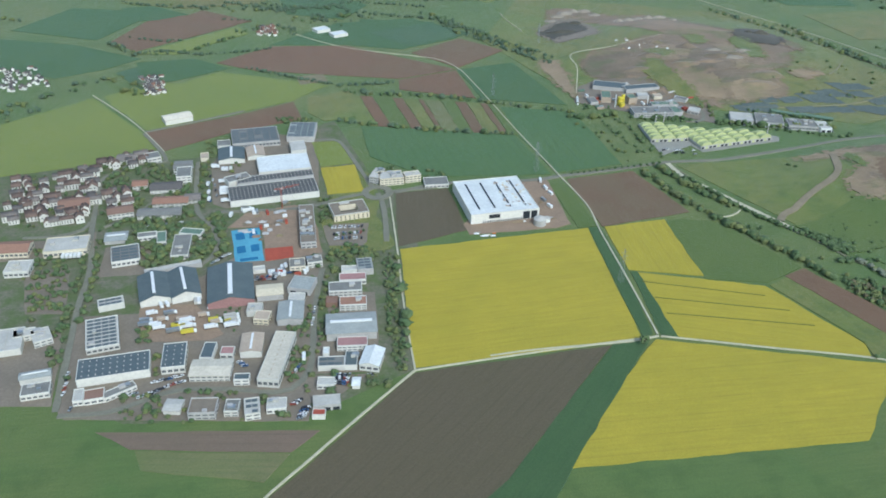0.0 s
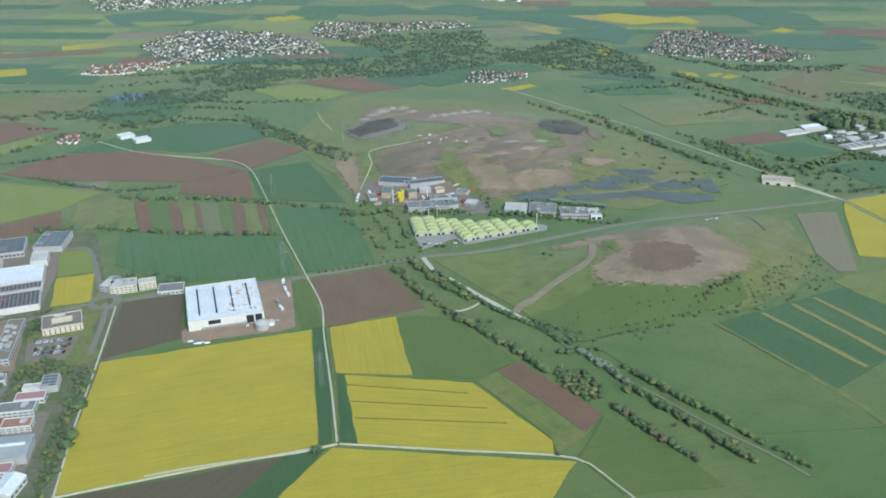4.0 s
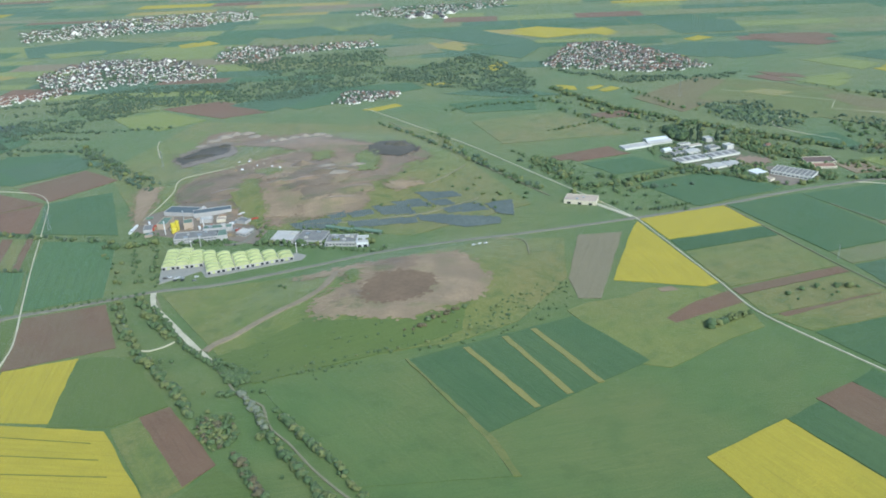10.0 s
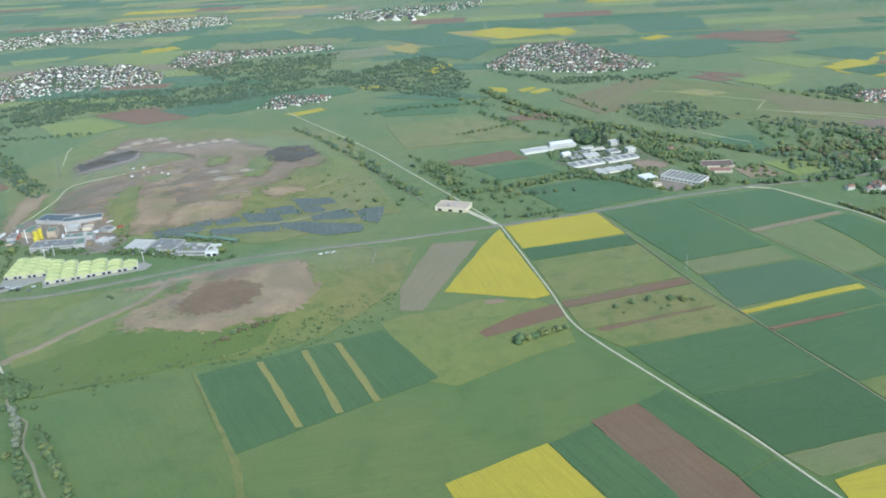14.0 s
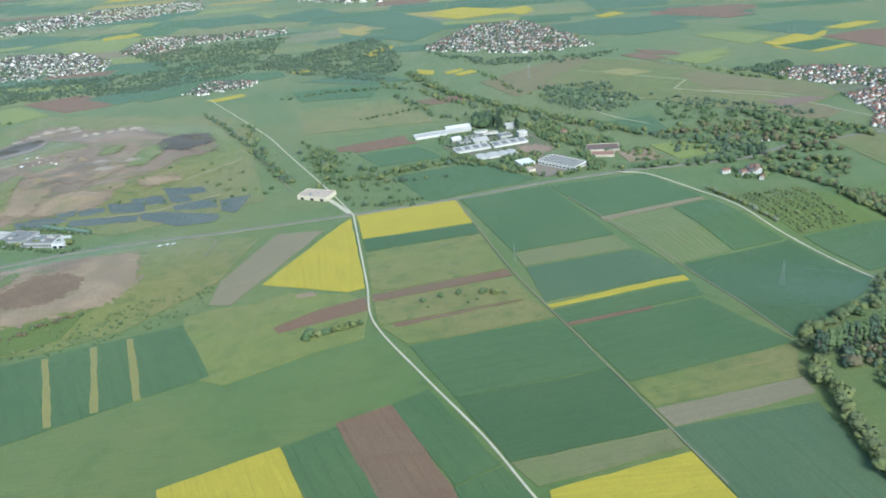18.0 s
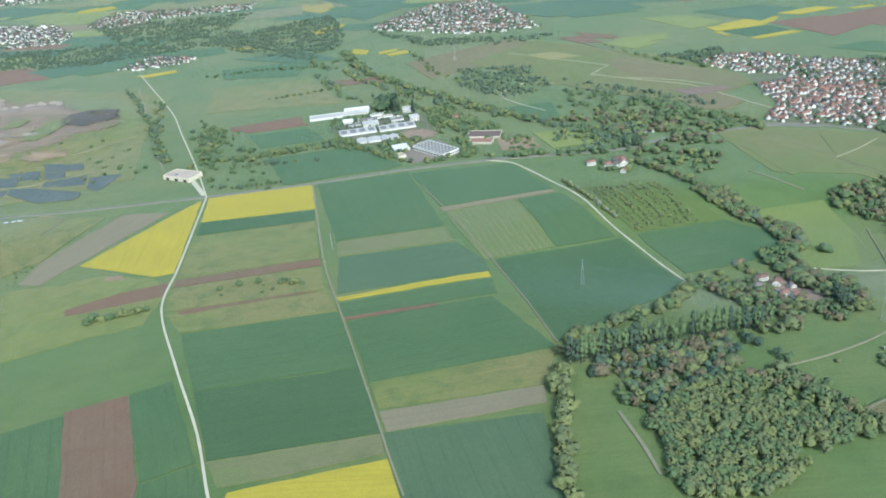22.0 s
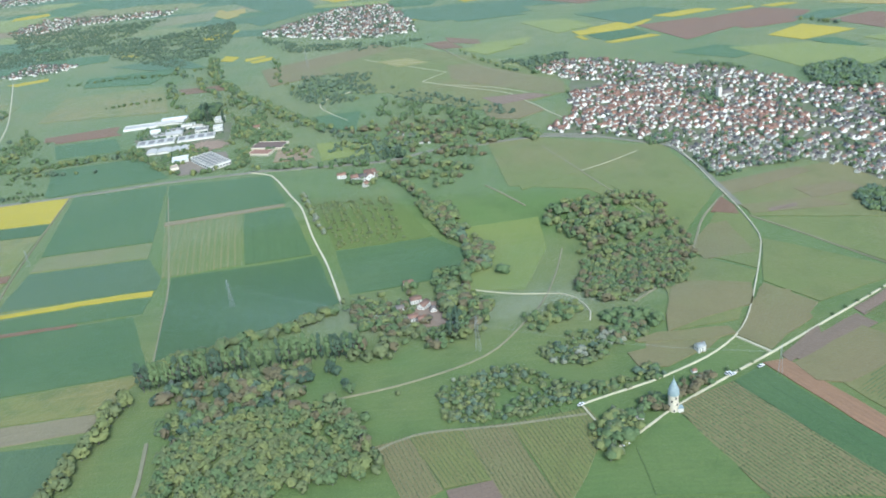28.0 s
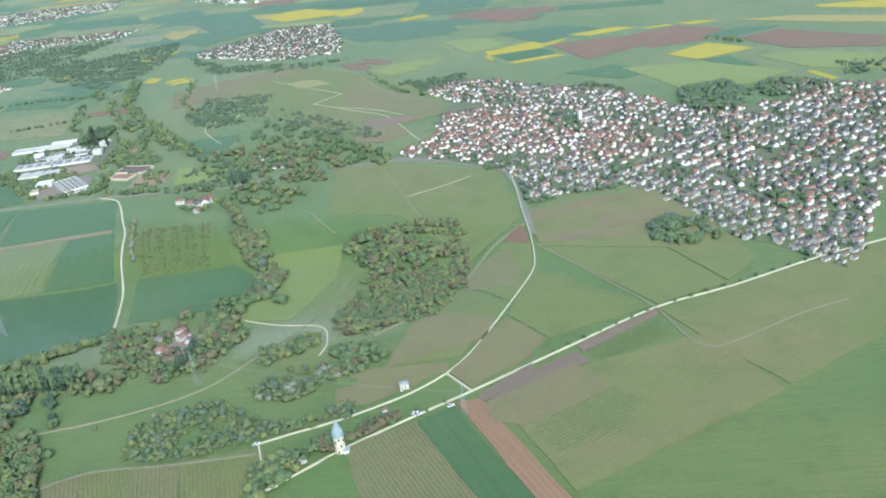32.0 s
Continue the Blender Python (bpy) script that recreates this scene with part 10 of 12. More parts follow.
garden_trees(429, 5.5, 0.6, 0.7, (3.0, 5.4), (-2.1, 432.9), (4.4, 436.7), (5.6, 402.4), (-2.9, 397.3))
garden_trees(430, 6, 0.6, 0.7, (3.0, 5.4), (-5.5, 331.2), (12.5, 331.6), (18.7, 329), (4, 307.8), (1.1, 309.8), (11.9, 322))
garden_trees(432, 5.2, 0.62, 0.7, (3.0, 5.4), (-114.9, 527.7), (-56.5, 506.2), (-53.5, 485.8), (-63.2, 466.1), (-83.7, 455.8), (-102, 460.7), (-111.8, 489.5))
garden_trees(433, 4.5, 0.9, 0.7, (3.0, 5.4), (-62.7, 525.7), (-54.9, 521.9), (-54, 505.9), (-60.2, 506.8))
garden_trees(434, 8, 0.3, 0.7, (3.0, 5.4), (-167.5, 481.9), (-129.1, 479.4), (-121.9, 456.4), (-123.6, 417.2), (-152.4, 419))
garden_trees(435, 5.5, 0.7, 0.7, (3.0, 5.4), (-134.4, 518.1), (-101.6, 528.3), (-67.9, 527.2), (-70.5, 516.2), (-103.8, 506.4), (-129.5, 499.6))
garden_trees(436, 6.5, 0.5, 0.7, (3.0, 5.4), (-120.1, 571.5), (-91.8, 585.1), (-70.9, 564.5), (-68.2, 531.2), (-93.6, 534.9), (-115.8, 542))
garden_trees(730, 2.9, 0.9, 0.3, (3.2, 5.6), (-114.1, 513), (-58.6, 508.8), (-50.4, 473.5), (-69.4, 457.6), (-101.3, 455.5), (-114.4, 485.3))
garden_trees(731, 2.8, 0.8, 0.3, (2.8, 4.8), (-145.1, 514.9), (-131.6, 507.7), (-125.8, 442), (-126.9, 403.2), (-136.6, 401), (-137.3, 456.5))
garden_trees(732, 3.4, 0.7, 0.3, (2.6, 4.2), (-179.2, 502), (-165.4, 492.7), (-140.9, 475), (-142.8, 461.7), (-170.4, 465.7))
garden_trees(733, 3.6, 0.72, 0.3, (2.8, 5.0), (-149.4, 611.3), (-124.1, 621.8), (-72.5, 593.9), (-67, 519.8), (-84.3, 514.1), (-122.1, 516.8), (-135.4, 529.5))
garden_trees(734, 4.6, 0.7, 0.3, (2.2, 4.0), (-206.7, 592.7), (-161, 606.1), (-142.3, 547.4), (-144.3, 517.4), (-187.4, 515.8))
garden_trees(735, 3.2, 0.9, 0.3, (2.8, 4.4), (-67.4, 525.4), (-54, 517.9), (-54.1, 476.5), (-60.4, 463.1))
garden_trees(736, 3.2, 0.8, 0.3, (2.6, 4.0), (-58.7, 658.5), (-50.9, 657.5), (-46.3, 583.6), (-54.9, 584.8))
garden_trees(737, 3.2, 0.8, 0.3, (2.6, 4.2), (-96.6, 339.2), (-81.8, 343), (-74.4, 329.8), (-74.6, 315.6), (-97.2, 320.5))
garden_trees(738, 4.0, 0.6, 0.3, (2.2, 4.2), (-77.9, 342.4), (-4.3, 334.1), (-6.8, 312.8), (-74.6, 315.6))
garden_trees(739, 3.0, 0.8, 0.3, (2.6, 4.4), (-96.6, 364.6), (-81.5, 372.4), (-73.3, 354.4), (-84.6, 349.7))
garden_trees(740, 3.4, 0.75, 0.3, (2.6, 4.4), (-141.8, 399.5), (-131.9, 401.7), (-123.1, 349.4), (-130.2, 347.5))
garden_trees(741, 2.8, 0.9, 0.3, (2.6, 4.0), (-97.8, 400.3), (-88.8, 397.1), (-87.1, 383.9), (-94, 381.4))
garden_trees(742, 3.6, 0.7, 0.3, (2.4, 4.0), (-16.4, 403.7), (-5.1, 398), (-8.4, 334.7), (-16.4, 336))
garden_trees(743, 2.4, 0.9, 0.3, (2.0, 3.6), (44.6, 462), (49.9, 448.2), (46, 384), (44, 338.8), (38.1, 338.3), (38, 368.7), (41.2, 421.1))
garden_trees(744, 3.2, 0.65, 0.3, (2.6, 4.6), (0.8, 455.4), (19.1, 470.2), (41.2, 462.5), (39.9, 447.6), (12.8, 433.2), (2.2, 430.8))
garden_trees(745, 3.4, 0.7, 0.3, (2.4, 4.2), (-2, 431.4), (8.6, 433.8), (5.3, 376.9), (-0.3, 350), (-7.5, 351.1), (-4.9, 391.7))
garden_trees(746, 3.0, 0.75, 0.3, (2.2, 3.8), (-18.6, 400.7), (-2.7, 400), (-5.2, 378.5), (-16.6, 380.2))
garden_trees(747, 3.2, 0.6, 0.3, (2.0, 3.6), (-56.1, 409.8), (-40.4, 409.2), (-41.2, 384), (-54.7, 389.3))
garden_trees(748, 3.4, 0.7, 0.3, (2.2, 4.0), (-2.2, 347.4), (37.3, 339.9), (33.4, 327.8), (-4.3, 333.7))
garden_trees(749, 3.4, 0.7, 0.3, (2.4, 4.2), (-20.3, 365), (-3.6, 365.6), (-4.3, 333.7), (-18.3, 335.8))
garden_trees(750, 3, 0.8, 0.3, (2.2, 3.6), (7.3, 402.1), (15.4, 402.6), (13.6, 388.9), (6.8, 390))
garden_trees(751, 3.4, 0.8, 0.3, (2.6, 4.6), (6.4, 533.3), (18.5, 534.9), (14.9, 506.8), (8, 495.8))
garden_trees(752, 3.2, 0.6, 0.3, (2.0, 3.4), (9.6, 500), (16.9, 502), (14.4, 494.9), (10, 492.6))
garden_trees(753, 3.2, 0.7, 0.3, (2.2, 4.0), (40.3, 559.4), (52.9, 576), (76.5, 580.4), (85.5, 573.5), (72.1, 571.5), (50.9, 554.4))
garden_trees(754, 3.2, 0.8, 0.3, (2.2, 3.6), (82, 572), (106.7, 561.2), (103.9, 554.2), (85.9, 564))
garden_trees(755, 3.6, 0.7, 0.3, (2.4, 4.2), (-75.8, 649.9), (-62.3, 650.2), (-59.5, 630.8), (-68.7, 596.5), (-76.2, 572))
garden_trees(756, 3.4, 0.8, 0.3, (2.4, 4.0), (-21.4, 683.6), (-10.6, 687), (11.1, 679.3), (10.8, 669.9), (-16, 668.7))
woods('parking_trees', street_rows([(-170.4, 465.7), (-143.7, 464), (-137.7, 415.9), (-159, 419.2)], 3.2, 6.0, 4, 770, 0.75), 'rows of young trees on a car park', kinds=('broad', 'bush'), sizes=(2.0, 3.2), leaf=('leaf', 'leaf_light'), grade=1, seed=770)

# ---- rubble on the works building site ----
heap(-45.1, 531.6, 4.3, 3.2, 0.7, 'concrete', 'heap of rubble on a building site', 80)
heap(-25.8, 494.9, 3.1, 4.0, 0.5, 'concrete', 'heap of rubble on a building site', 81)
heap(-39.8, 506.5, 4.5, 2.6, 1.6, 'concrete', 'heap of rubble on a building site', 82)
heap(-40.0, 493.8, 6.5, 2.4, 0.7, 'concrete', 'heap of rubble on a building site', 83)
heap(-31.4, 482.9, 3.4, 2.1, 1.1, 'ash', 'heap of rubble on a building site', 84)
heap(-43.5, 535.0, 3.3, 1.9, 0.7, 'concrete', 'heap of rubble on a building site', 85)
heap(-43.0, 496.2, 6.4, 3.2, 0.7, 'concrete', 'heap of rubble on a building site', 86)
heap(-19.3, 523.1, 5.4, 2.1, 0.5, 'sand', 'heap of rubble on a building site', 87)
heap(-34.3, 503.8, 4.7, 3.2, 0.8, 'dirt', 'heap of rubble on a building site', 88)
heap(-17.1, 516.3, 3.3, 3.1, 1.1, 'sand', 'heap of rubble on a building site', 90)
heap(-42.0, 526.4, 6.6, 3.0, 1.3, 'concrete', 'heap of rubble on a building site', 91)
heap(-21.4, 518.1, 3.9, 3.6, 1.5, 'concrete', 'heap of rubble on a building site', 92)
heap(-28.5, 490.6, 4.5, 3.5, 1.1, 'concrete', 'heap of rubble on a building site', 93)
heap(-34.7, 487.6, 5.4, 3.9, 0.7, 'dirt', 'heap of rubble on a building site', 94)
heap(-19.7, 486.5, 4.6, 2.8, 1.4, 'sand', 'heap of rubble on a building site', 95)
heap(-27.5, 501.7, 6.3, 2.8, 1.4, 'ash', 'heap of rubble on a building site', 97)
heap(-17.9, 519.4, 5.9, 4.0, 0.9, 'concrete', 'heap of rubble on a building site', 99)
heap(-41.1, 504.1, 4.5, 4.0, 0.6, 'ash', 'heap of rubble on a building site', 100)
heap(-14.4, 531.0, 5.3, 2.1, 0.7, 'sand', 'heap of rubble on a building site', 101)
heap(-20.6, 502.8, 5.0, 2.8, 1.3, 'ash', 'heap of rubble on a building site', 102)
heap(-30.6, 505.9, 5.7, 2.7, 1.3, 'concrete', 'heap of rubble on a building site', 103)
heap(-33.5, 514.9, 4.9, 2.4, 0.7, 'sand', 'heap of rubble on a building site', 104)
heap(-20.6, 501.4, 3.2, 3.6, 0.6, 'concrete', 'heap of rubble on a building site', 105)
container(-36.8, 522.0, 95, 'white', 3.9, 'site containers')
container(-19.5, 504.0, 8, 'steel', 4.5, 'site containers')
container(-15.6, 530.6, 30, 'steel', 3.5, 'site containers')
container(-36.1, 492.8, 95, 'white', 3.8, 'site containers')
container(-15.9, 511.7, 8, 'white', 3.4, 'site containers')
container(-31.5, 497.9, 95, 'sport_red', 4.5, 'site containers')
container(-41.6, 522.5, 30, 'white', 4.8, 'site containers')
container(-28.1, 499.6, 8, 'white', 3.1, 'site containers')
container(-27.4, 517.9, 100, 'sport_red', 5.0, 'site containers')
container(-34.4, 520.2, 95, 'steel', 4.8, 'site containers')
container(-35.4, 518.5, 8, 'white', 4.2, 'site containers')
container(-15.0, 503.4, 95, 'sport_red', 4.3, 'site containers')
container(-11.5, 448.8, 100, 'steel', 3.8, 'containers in a works yard')
container(-16.9, 440.2, 95, 'white', 3.3, 'containers in a works yard')
container(-25.4, 441.2, 100, 'white', 4.1, 'containers in a works yard')
container(-24.6, 443.1, 5, 'white', 3.9, 'containers in a works yard')
container(-22.3, 439.7, 5, 'steel', 3.0, 'containers in a works yard')
container(-17.6, 438.8, 8, 'white', 3.1, 'containers in a works yard')
container(-9.1, 438.2, 8, 'sport_red', 4.2, 'containers in a works yard')
container(-16.1, 448.9, 100, 'white', 3.4, 'containers in a works yard')
container(-18.0, 444.6, 5, 'steel', 3.0, 'containers in a works yard')
container(-3.5, 442.6, 95, 'white', 4.4, 'containers in a works yard')
container(-20.4, 440.6, 100, 'white', 3.3, 'containers in a works yard')
container(-4.9, 440.4, 100, 'white', 4.3, 'containers in a works yard')
container(-19.9, 441.8, 8, 'sport_red', 4.3, 'containers in a works yard')
container(-19.4, 444.0, 5, 'white', 2.6, 'containers in a works yard')
container(-6.9, 444.9, 8, 'white', 3.8, 'containers in a works yard')
container(-18.3, 446.9, 95, 'white', 4.0, 'containers in a works yard')
trailer(-47.8, 393.7, 12, 'yellow', 3.7, 'parked lorries and trailers')
trailer(-57.5, 390.6, 8, 'white', 5.8, 'parked lorries and trailers')
trailer(-87.4, 396.8, 8, 'white', 4.8, 'parked lorries and trailers')
trailer(-90.5, 408.1, 12, 'white', 4.6, 'parked lorries and trailers')
trailer(-55.8, 396.7, 5, 'yellow', 5.3, 'parked lorries and trailers')
trailer(-76.1, 394.2, 5, 'yellow', 3.9, 'parked lorries and trailers')
trailer(-54.8, 394.6, 8, 'roof_tan', 5.0, 'parked lorries and trailers')
trailer(-62.1, 402.5, 8, 'roof_tan', 4.4, 'parked lorries and trailers')
trailer(-72.6, 399.9, 8, 'roof_tan', 6.4, 'parked lorries and trailers')
trailer(-80.5, 406.9, 8, 'steel', 5.6, 'parked lorries and trailers')
trailer(-85.2, 393.8, 8, 'white', 4.9, 'parked lorries and trailers')
trailer(-84.1, 401.3, 8, 'roof_tan', 4.6, 'parked lorries and trailers')
trailer(-71.9, 392.8, 12, 'yellow', 3.5, 'parked lorries and trailers')
trailer(-73.0, 395.0, 8, 'white', 6.1, 'parked lorries and trailers')
heap(139.5, 483.6, 5.1, 1.3, 0.9, 'sand', 'heap of pale building waste beside a new hall', 120)
heap(118.7, 488.4, 5.9, 1.9, 0.4, 'concrete', 'heap of pale building waste beside a new hall', 122)
heap(155.6, 480.6, 3.6, 1.7, 0.8, 'sand', 'heap of pale building waste beside a new hall', 123)
heap(162.4, 484.5, 5.7, 1.8, 0.6, 'sand', 'heap of pale building waste beside a new hall', 124)
heap(136.6, 482.8, 5.7, 2.2, 0.4, 'sand', 'heap of pale building waste beside a new hall', 125)
heap(144.5, 512.3, 3.8, 1.7, 0.8, 'concrete', 'heap of pale building waste beside a new hall', 126)
heap(160.1, 507.7, 3.7, 2.1, 0.8, 'sand', 'heap of pale building waste beside a new hall', 128)
heap(142.3, 483.6, 2.0, 2.1, 0.3, 'roof_white', 'heap of pale building waste beside a new hall', 129)
heap(120.9, 489.4, 3.8, 1.6, 0.4, 'roof_white', 'heap of pale building waste beside a new hall', 130)
heap(160.5, 486.3, 3.9, 2.2, 0.6, 'sand', 'heap of pale building waste beside a new hall', 132)
heap(115.3, 489.3, 2.6, 2.2, 0.3, 'concrete', 'heap of pale building waste beside a new hall', 134)
heap(161.2, 486.0, 3.0, 2.0, 0.4, 'concrete', 'heap of pale building waste beside a new hall', 136)
tower_crane(-17.5, 524.3, 20)

# ---- compost halls ----
vault_hall(281.2, 596.5, 10.2, 5, 6.6, -2.8, 2.9, 'compost hall with yellowed membrane vaults on concrete walls', 'compost halls')
vault_hall(291.5, 596.0, 10.3, 5, 6.6, -2.8, 2.9, 'compost hall with yellowed membrane vaults on concrete walls', 'compost halls')
vault_hall(302.1, 595.8, 10.5, 4, 6.6, 1.1, 2.9, 'compost hall with yellowed membrane vaults on concrete walls', 'compost halls')
vault_hall(315.9, 579.2, 10.6, 6, 6.6, 8.6, 2.9, 'compost hall with yellowed membrane vaults on concrete walls', 'compost halls')
vault_hall(326.5, 580.9, 10.7, 5, 6.6, 9.0, 2.9, 'compost hall with yellowed membrane vaults on concrete walls', 'compost halls')
vault_hall(337.4, 582.5, 10.9, 4, 6.6, 8.4, 2.9, 'compost hall with yellowed membrane vaults on concrete walls', 'compost halls')
vault_hall(348.2, 584.1, 10.9, 4, 6.6, 8.9, 2.9, 'compost hall with yellowed membrane vaults on concrete walls', 'compost halls')
vault_hall(359.2, 585.9, 11.1, 3, 6.6, 8.7, 2.9, 'compost hall with yellowed membrane vaults on concrete walls', 'compost halls')
vault_hall(370.4, 587.5, 11.1, 2, 6.6, 8.7, 2.9, 'compost hall with yellowed membrane vaults on concrete walls', 'compost halls')
plot("yard", "pale_yard", (276.2, 571.9), (305.9, 587.2), (310.4, 573.7), (381.8, 585.8), (385.6, 593.4), (378.5, 600), (275.7, 596.1), category='yard', high=0.4)
chimney(302.9, 636.3, 9, 0.45, 'concrete', 'slim pale chimney behind the compost halls')
chimney(378.5, 600.0, 9, 0.45, 'concrete', 'slim pale chimney behind the compost halls')
chimney(295.5, 636.2, 6, 0.45, 'concrete', 'slim pale chimney behind the compost halls')

# ---- waste works ----
plot("yard", "yard", (251.5, 723.4), (291, 750.2), (328.1, 729.8), (345.1, 672.2), (356.5, 654.1), (345.8, 628.1), (325.4, 643.8), (279.4, 662.5), (240.1, 689.5), category='yard', high=0.4, label='grey yard of a waste works')
hall("works_building", 270.4, 692.4, 8.4, 16.7, -16.7, 5, "roof_tan", "roof_green", "brown works building with a green roof")
hall("works_building", 299.0, 654.1, 35.2, 14.9, -4.6, 4.0, "concrete", "roof_grit", "long grey works building with window bands", windows=2, units=4)
hall("works_building", 319.3, 652.6, 8.2, 13.9, 6.3, 4, "concrete", "roof_green", "grey annex of a waste works")
hall("works_building", 283.1, 719.6, 29.5, 15.1, -22.5, 3.2, "concrete", "roof_slate", "low shed with a dark curved roof")
hall("works_building", 309.4, 708.6, 33.0, 10.1, 4.9, 3.2, "concrete", "roof_slate", "low shed with a dark roof")
hall("works_building", 315.6, 667.7, 23.6, 7.7, -4.9, 4, "concrete", "roof_green", "works building with a green roof", units=3)
hall("works_building", 371.0, 632.0, 19.0, 18.0, -22.0, 3.4, "concrete", "roof_pale", "grey hall with a pale roof", units=2, doors=3)
hall("works_building", 392.4, 624.2, 22.8, 20.9, -22.4, 3.6, "concrete", "roof_grit", "grey works building with a flat roof", units=3, windows=1)
hall("works_building", 415.5, 611.2, 24.1, 15.9, -16.6, 3.6, "concrete", "roof_grit", "grey works building with roof lights", units=6, windows=1)
hall("works_building", 431.3, 604.8, 9.3, 15.2, -8.7, 3.4, "white", "roof_pale", "pale works building with flat roof", doors=2)
hall("works_building", 256.4, 686.7, 7.0, 12.0, 0.7, 2.6, "concrete", "roof_grit", "grey works building with flat roof")
hall("works_building", 243.8, 691.0, 1.7, 17.0, -15.9, 1.6, "white", "roof_white", "slim white shed beside a yard")
chimney(272.1, 672.2, 12, 0.5, 'white', 'tall slim white chimney of a waste works')
chimney(286.2, 691.0, 13, 0.35, 'steel', 'tall slim mast of a waste works')
chimney(303.4, 675.4, 9, 0.4, 'white', 'slim white chimney of a waste works')
silo(278.3, 677.9, 2.2, 7.5, 'yellow', 'yellow tower of a waste works', 'yellow')
silo(281.6, 679.4, 1.6, 9, 'yellow', 'yellow tower of a waste works', 'yellow')
silo(279.2, 673.6, 2.4, 4, 'yellow', 'yellow tank of a waste works', 'yellow')
pipe_tank((405.4, 644.3), (425.9, 630.6), 1.6)
pipe_tank((427.4, 632.6), (449.1, 618.6), 1.6)
woods("hedge", along_line([(345.4, 625.9), (373.5, 616.1), (436.6, 586.8), (455.6, 590)], 5, 1.5, 460, 0.9), "shrubs round the waste works", kinds=('bush',), sizes=(1.8, 3.2), leaf=('leaf',), grade=0, seed=460)
container(329.8, 679.8, 8, 'steel', 5.5, 'containers in the waste works')
container(262.7, 693.0, 30, 'sport_red', 3.7, 'containers in the waste works')
container(304.0, 670.4, 5, 'steel', 3.1, 'containers in the waste works')
container(346.3, 681.5, 8, 'sport_red', 6.0, 'containers in the waste works')
container(290.1, 692.6, 5, 'white', 4.7, 'containers in the waste works')
container(276.8, 689.0, 8, 'steel', 3.2, 'containers in the waste works')
container(331.2, 660.2, 100, 'sport_red', 5.1, 'containers in the waste works')
container(257.4, 675.1, 8, 'roof_green', 4.0, 'containers in the waste works')
container(259.6, 688.4, 5, 'sport_red', 5.9, 'containers in the waste works')
container(277.1, 680.4, 30, 'white', 4.1, 'containers in the waste works')
container(300.4, 662.7, 100, 'sport_red', 5.8, 'containers in the waste works')
container(304.7, 693.7, 100, 'roof_tan', 5.2, 'containers in the waste works')
container(326.4, 678.0, 5, 'white', 4.5, 'containers in the waste works')
container(255.8, 701.6, 100, 'white', 3.8, 'containers in the waste works')
container(299.7, 677.0, 100, 'white', 5.0, 'containers in the waste works')
container(329.4, 663.0, 8, 'steel', 4.6, 'containers in the waste works')
container(253.1, 695.4, 95, 'roof_tan', 4.7, 'containers in the waste works')
container(257.5, 694.2, 5, 'roof_green', 3.0, 'containers in the waste works')
container(258.2, 670.4, 5, 'roof_tan', 5.9, 'containers in the waste works')
container(259.9, 673.5, 8, 'steel', 3.6, 'containers in the waste works')
container(334.8, 685.9, 8, 'white', 3.2, 'containers in the waste works')
container(333.5, 660.9, 100, 'sport_red', 5.1, 'containers in the waste works')
container(309.6, 677.9, 95, 'sport_red', 5.5, 'containers in the waste works')
container(260.9, 685.6, 95, 'sport_red', 3.8, 'containers in the waste works')
container(297.3, 697.8, 30, 'roof_tan', 3.2, 'containers in the waste works')
container(254.6, 714.2, 5, 'roof_green', 5.6, 'containers in the waste works')
heap(302.5, 679.9, 7.7, 2.5, 2.1, 'dirt', 'heap of sorted waste in a yard', 150)
heap(281.5, 671.1, 6.2, 4.5, 1.4, 'dirt', 'heap of sorted waste in a yard', 151)
heap(335.4, 696.4, 8.4, 2.3, 1.5, 'concrete', 'heap of sorted waste in a yard', 152)
heap(335.6, 662.3, 8.8, 4.3, 2.2, 'dirt', 'heap of sorted waste in a yard', 153)
heap(341.7, 661.1, 6.9, 3.2, 1.5, 'concrete', 'heap of sorted waste in a yard', 154)
heap(290.6, 678.3, 6.4, 4.1, 1.2, 'sand', 'heap of sorted waste in a yard', 155)
heap(286.9, 728.9, 3.8, 4.8, 1.8, 'ash', 'heap of sorted waste in a yard', 156)
heap(337.7, 675.3, 6.4, 4.0, 0.9, 'sand', 'heap of sorted waste in a yard', 157)
heap(328.5, 650.6, 3.7, 4.1, 1.0, 'ash', 'heap of sorted waste in a yard', 158)
heap(318.1, 698.9, 7.1, 4.2, 1.6, 'dirt', 'heap of sorted waste in a yard', 159)
heap(266.0, 689.2, 3.5, 3.4, 1.7, 'sand', 'heap of sorted waste in a yard', 160)
heap(262.3, 686.7, 3.9, 3.2, 2.2, 'sand', 'heap of sorted waste in a yard', 161)
heap(300.7, 722.2, 5.3, 2.4, 2.1, 'concrete', 'heap of sorted waste in a yard', 162)
heap(325.6, 653.3, 6.8, 4.5, 1.6, 'sand', 'heap of sorted waste in a yard', 163)
car(330.1, 630.2, 95, 'black', 'cars at the waste works')
car(407.3, 609.4, 95, 'white', 'cars at the waste works')
car(385.9, 612.0, 95, 'steel', 'cars at the waste works')
car(378.1, 618.1, 95, 'black', 'cars at the waste works')
car(367.7, 618.2, 5, 'steel', 'cars at the waste works')
car(405.0, 609.9, 95, 'black', 'cars at the waste works')
car(401.5, 610.1, 95, 'white', 'cars at the waste works')
car(381.9, 615.9, 5, 'steel', 'cars at the waste works')
car(364.5, 622.0, 5, 'steel', 'cars at the waste works')
car(400.9, 607.1, 95, 'steel', 'cars at the waste works')
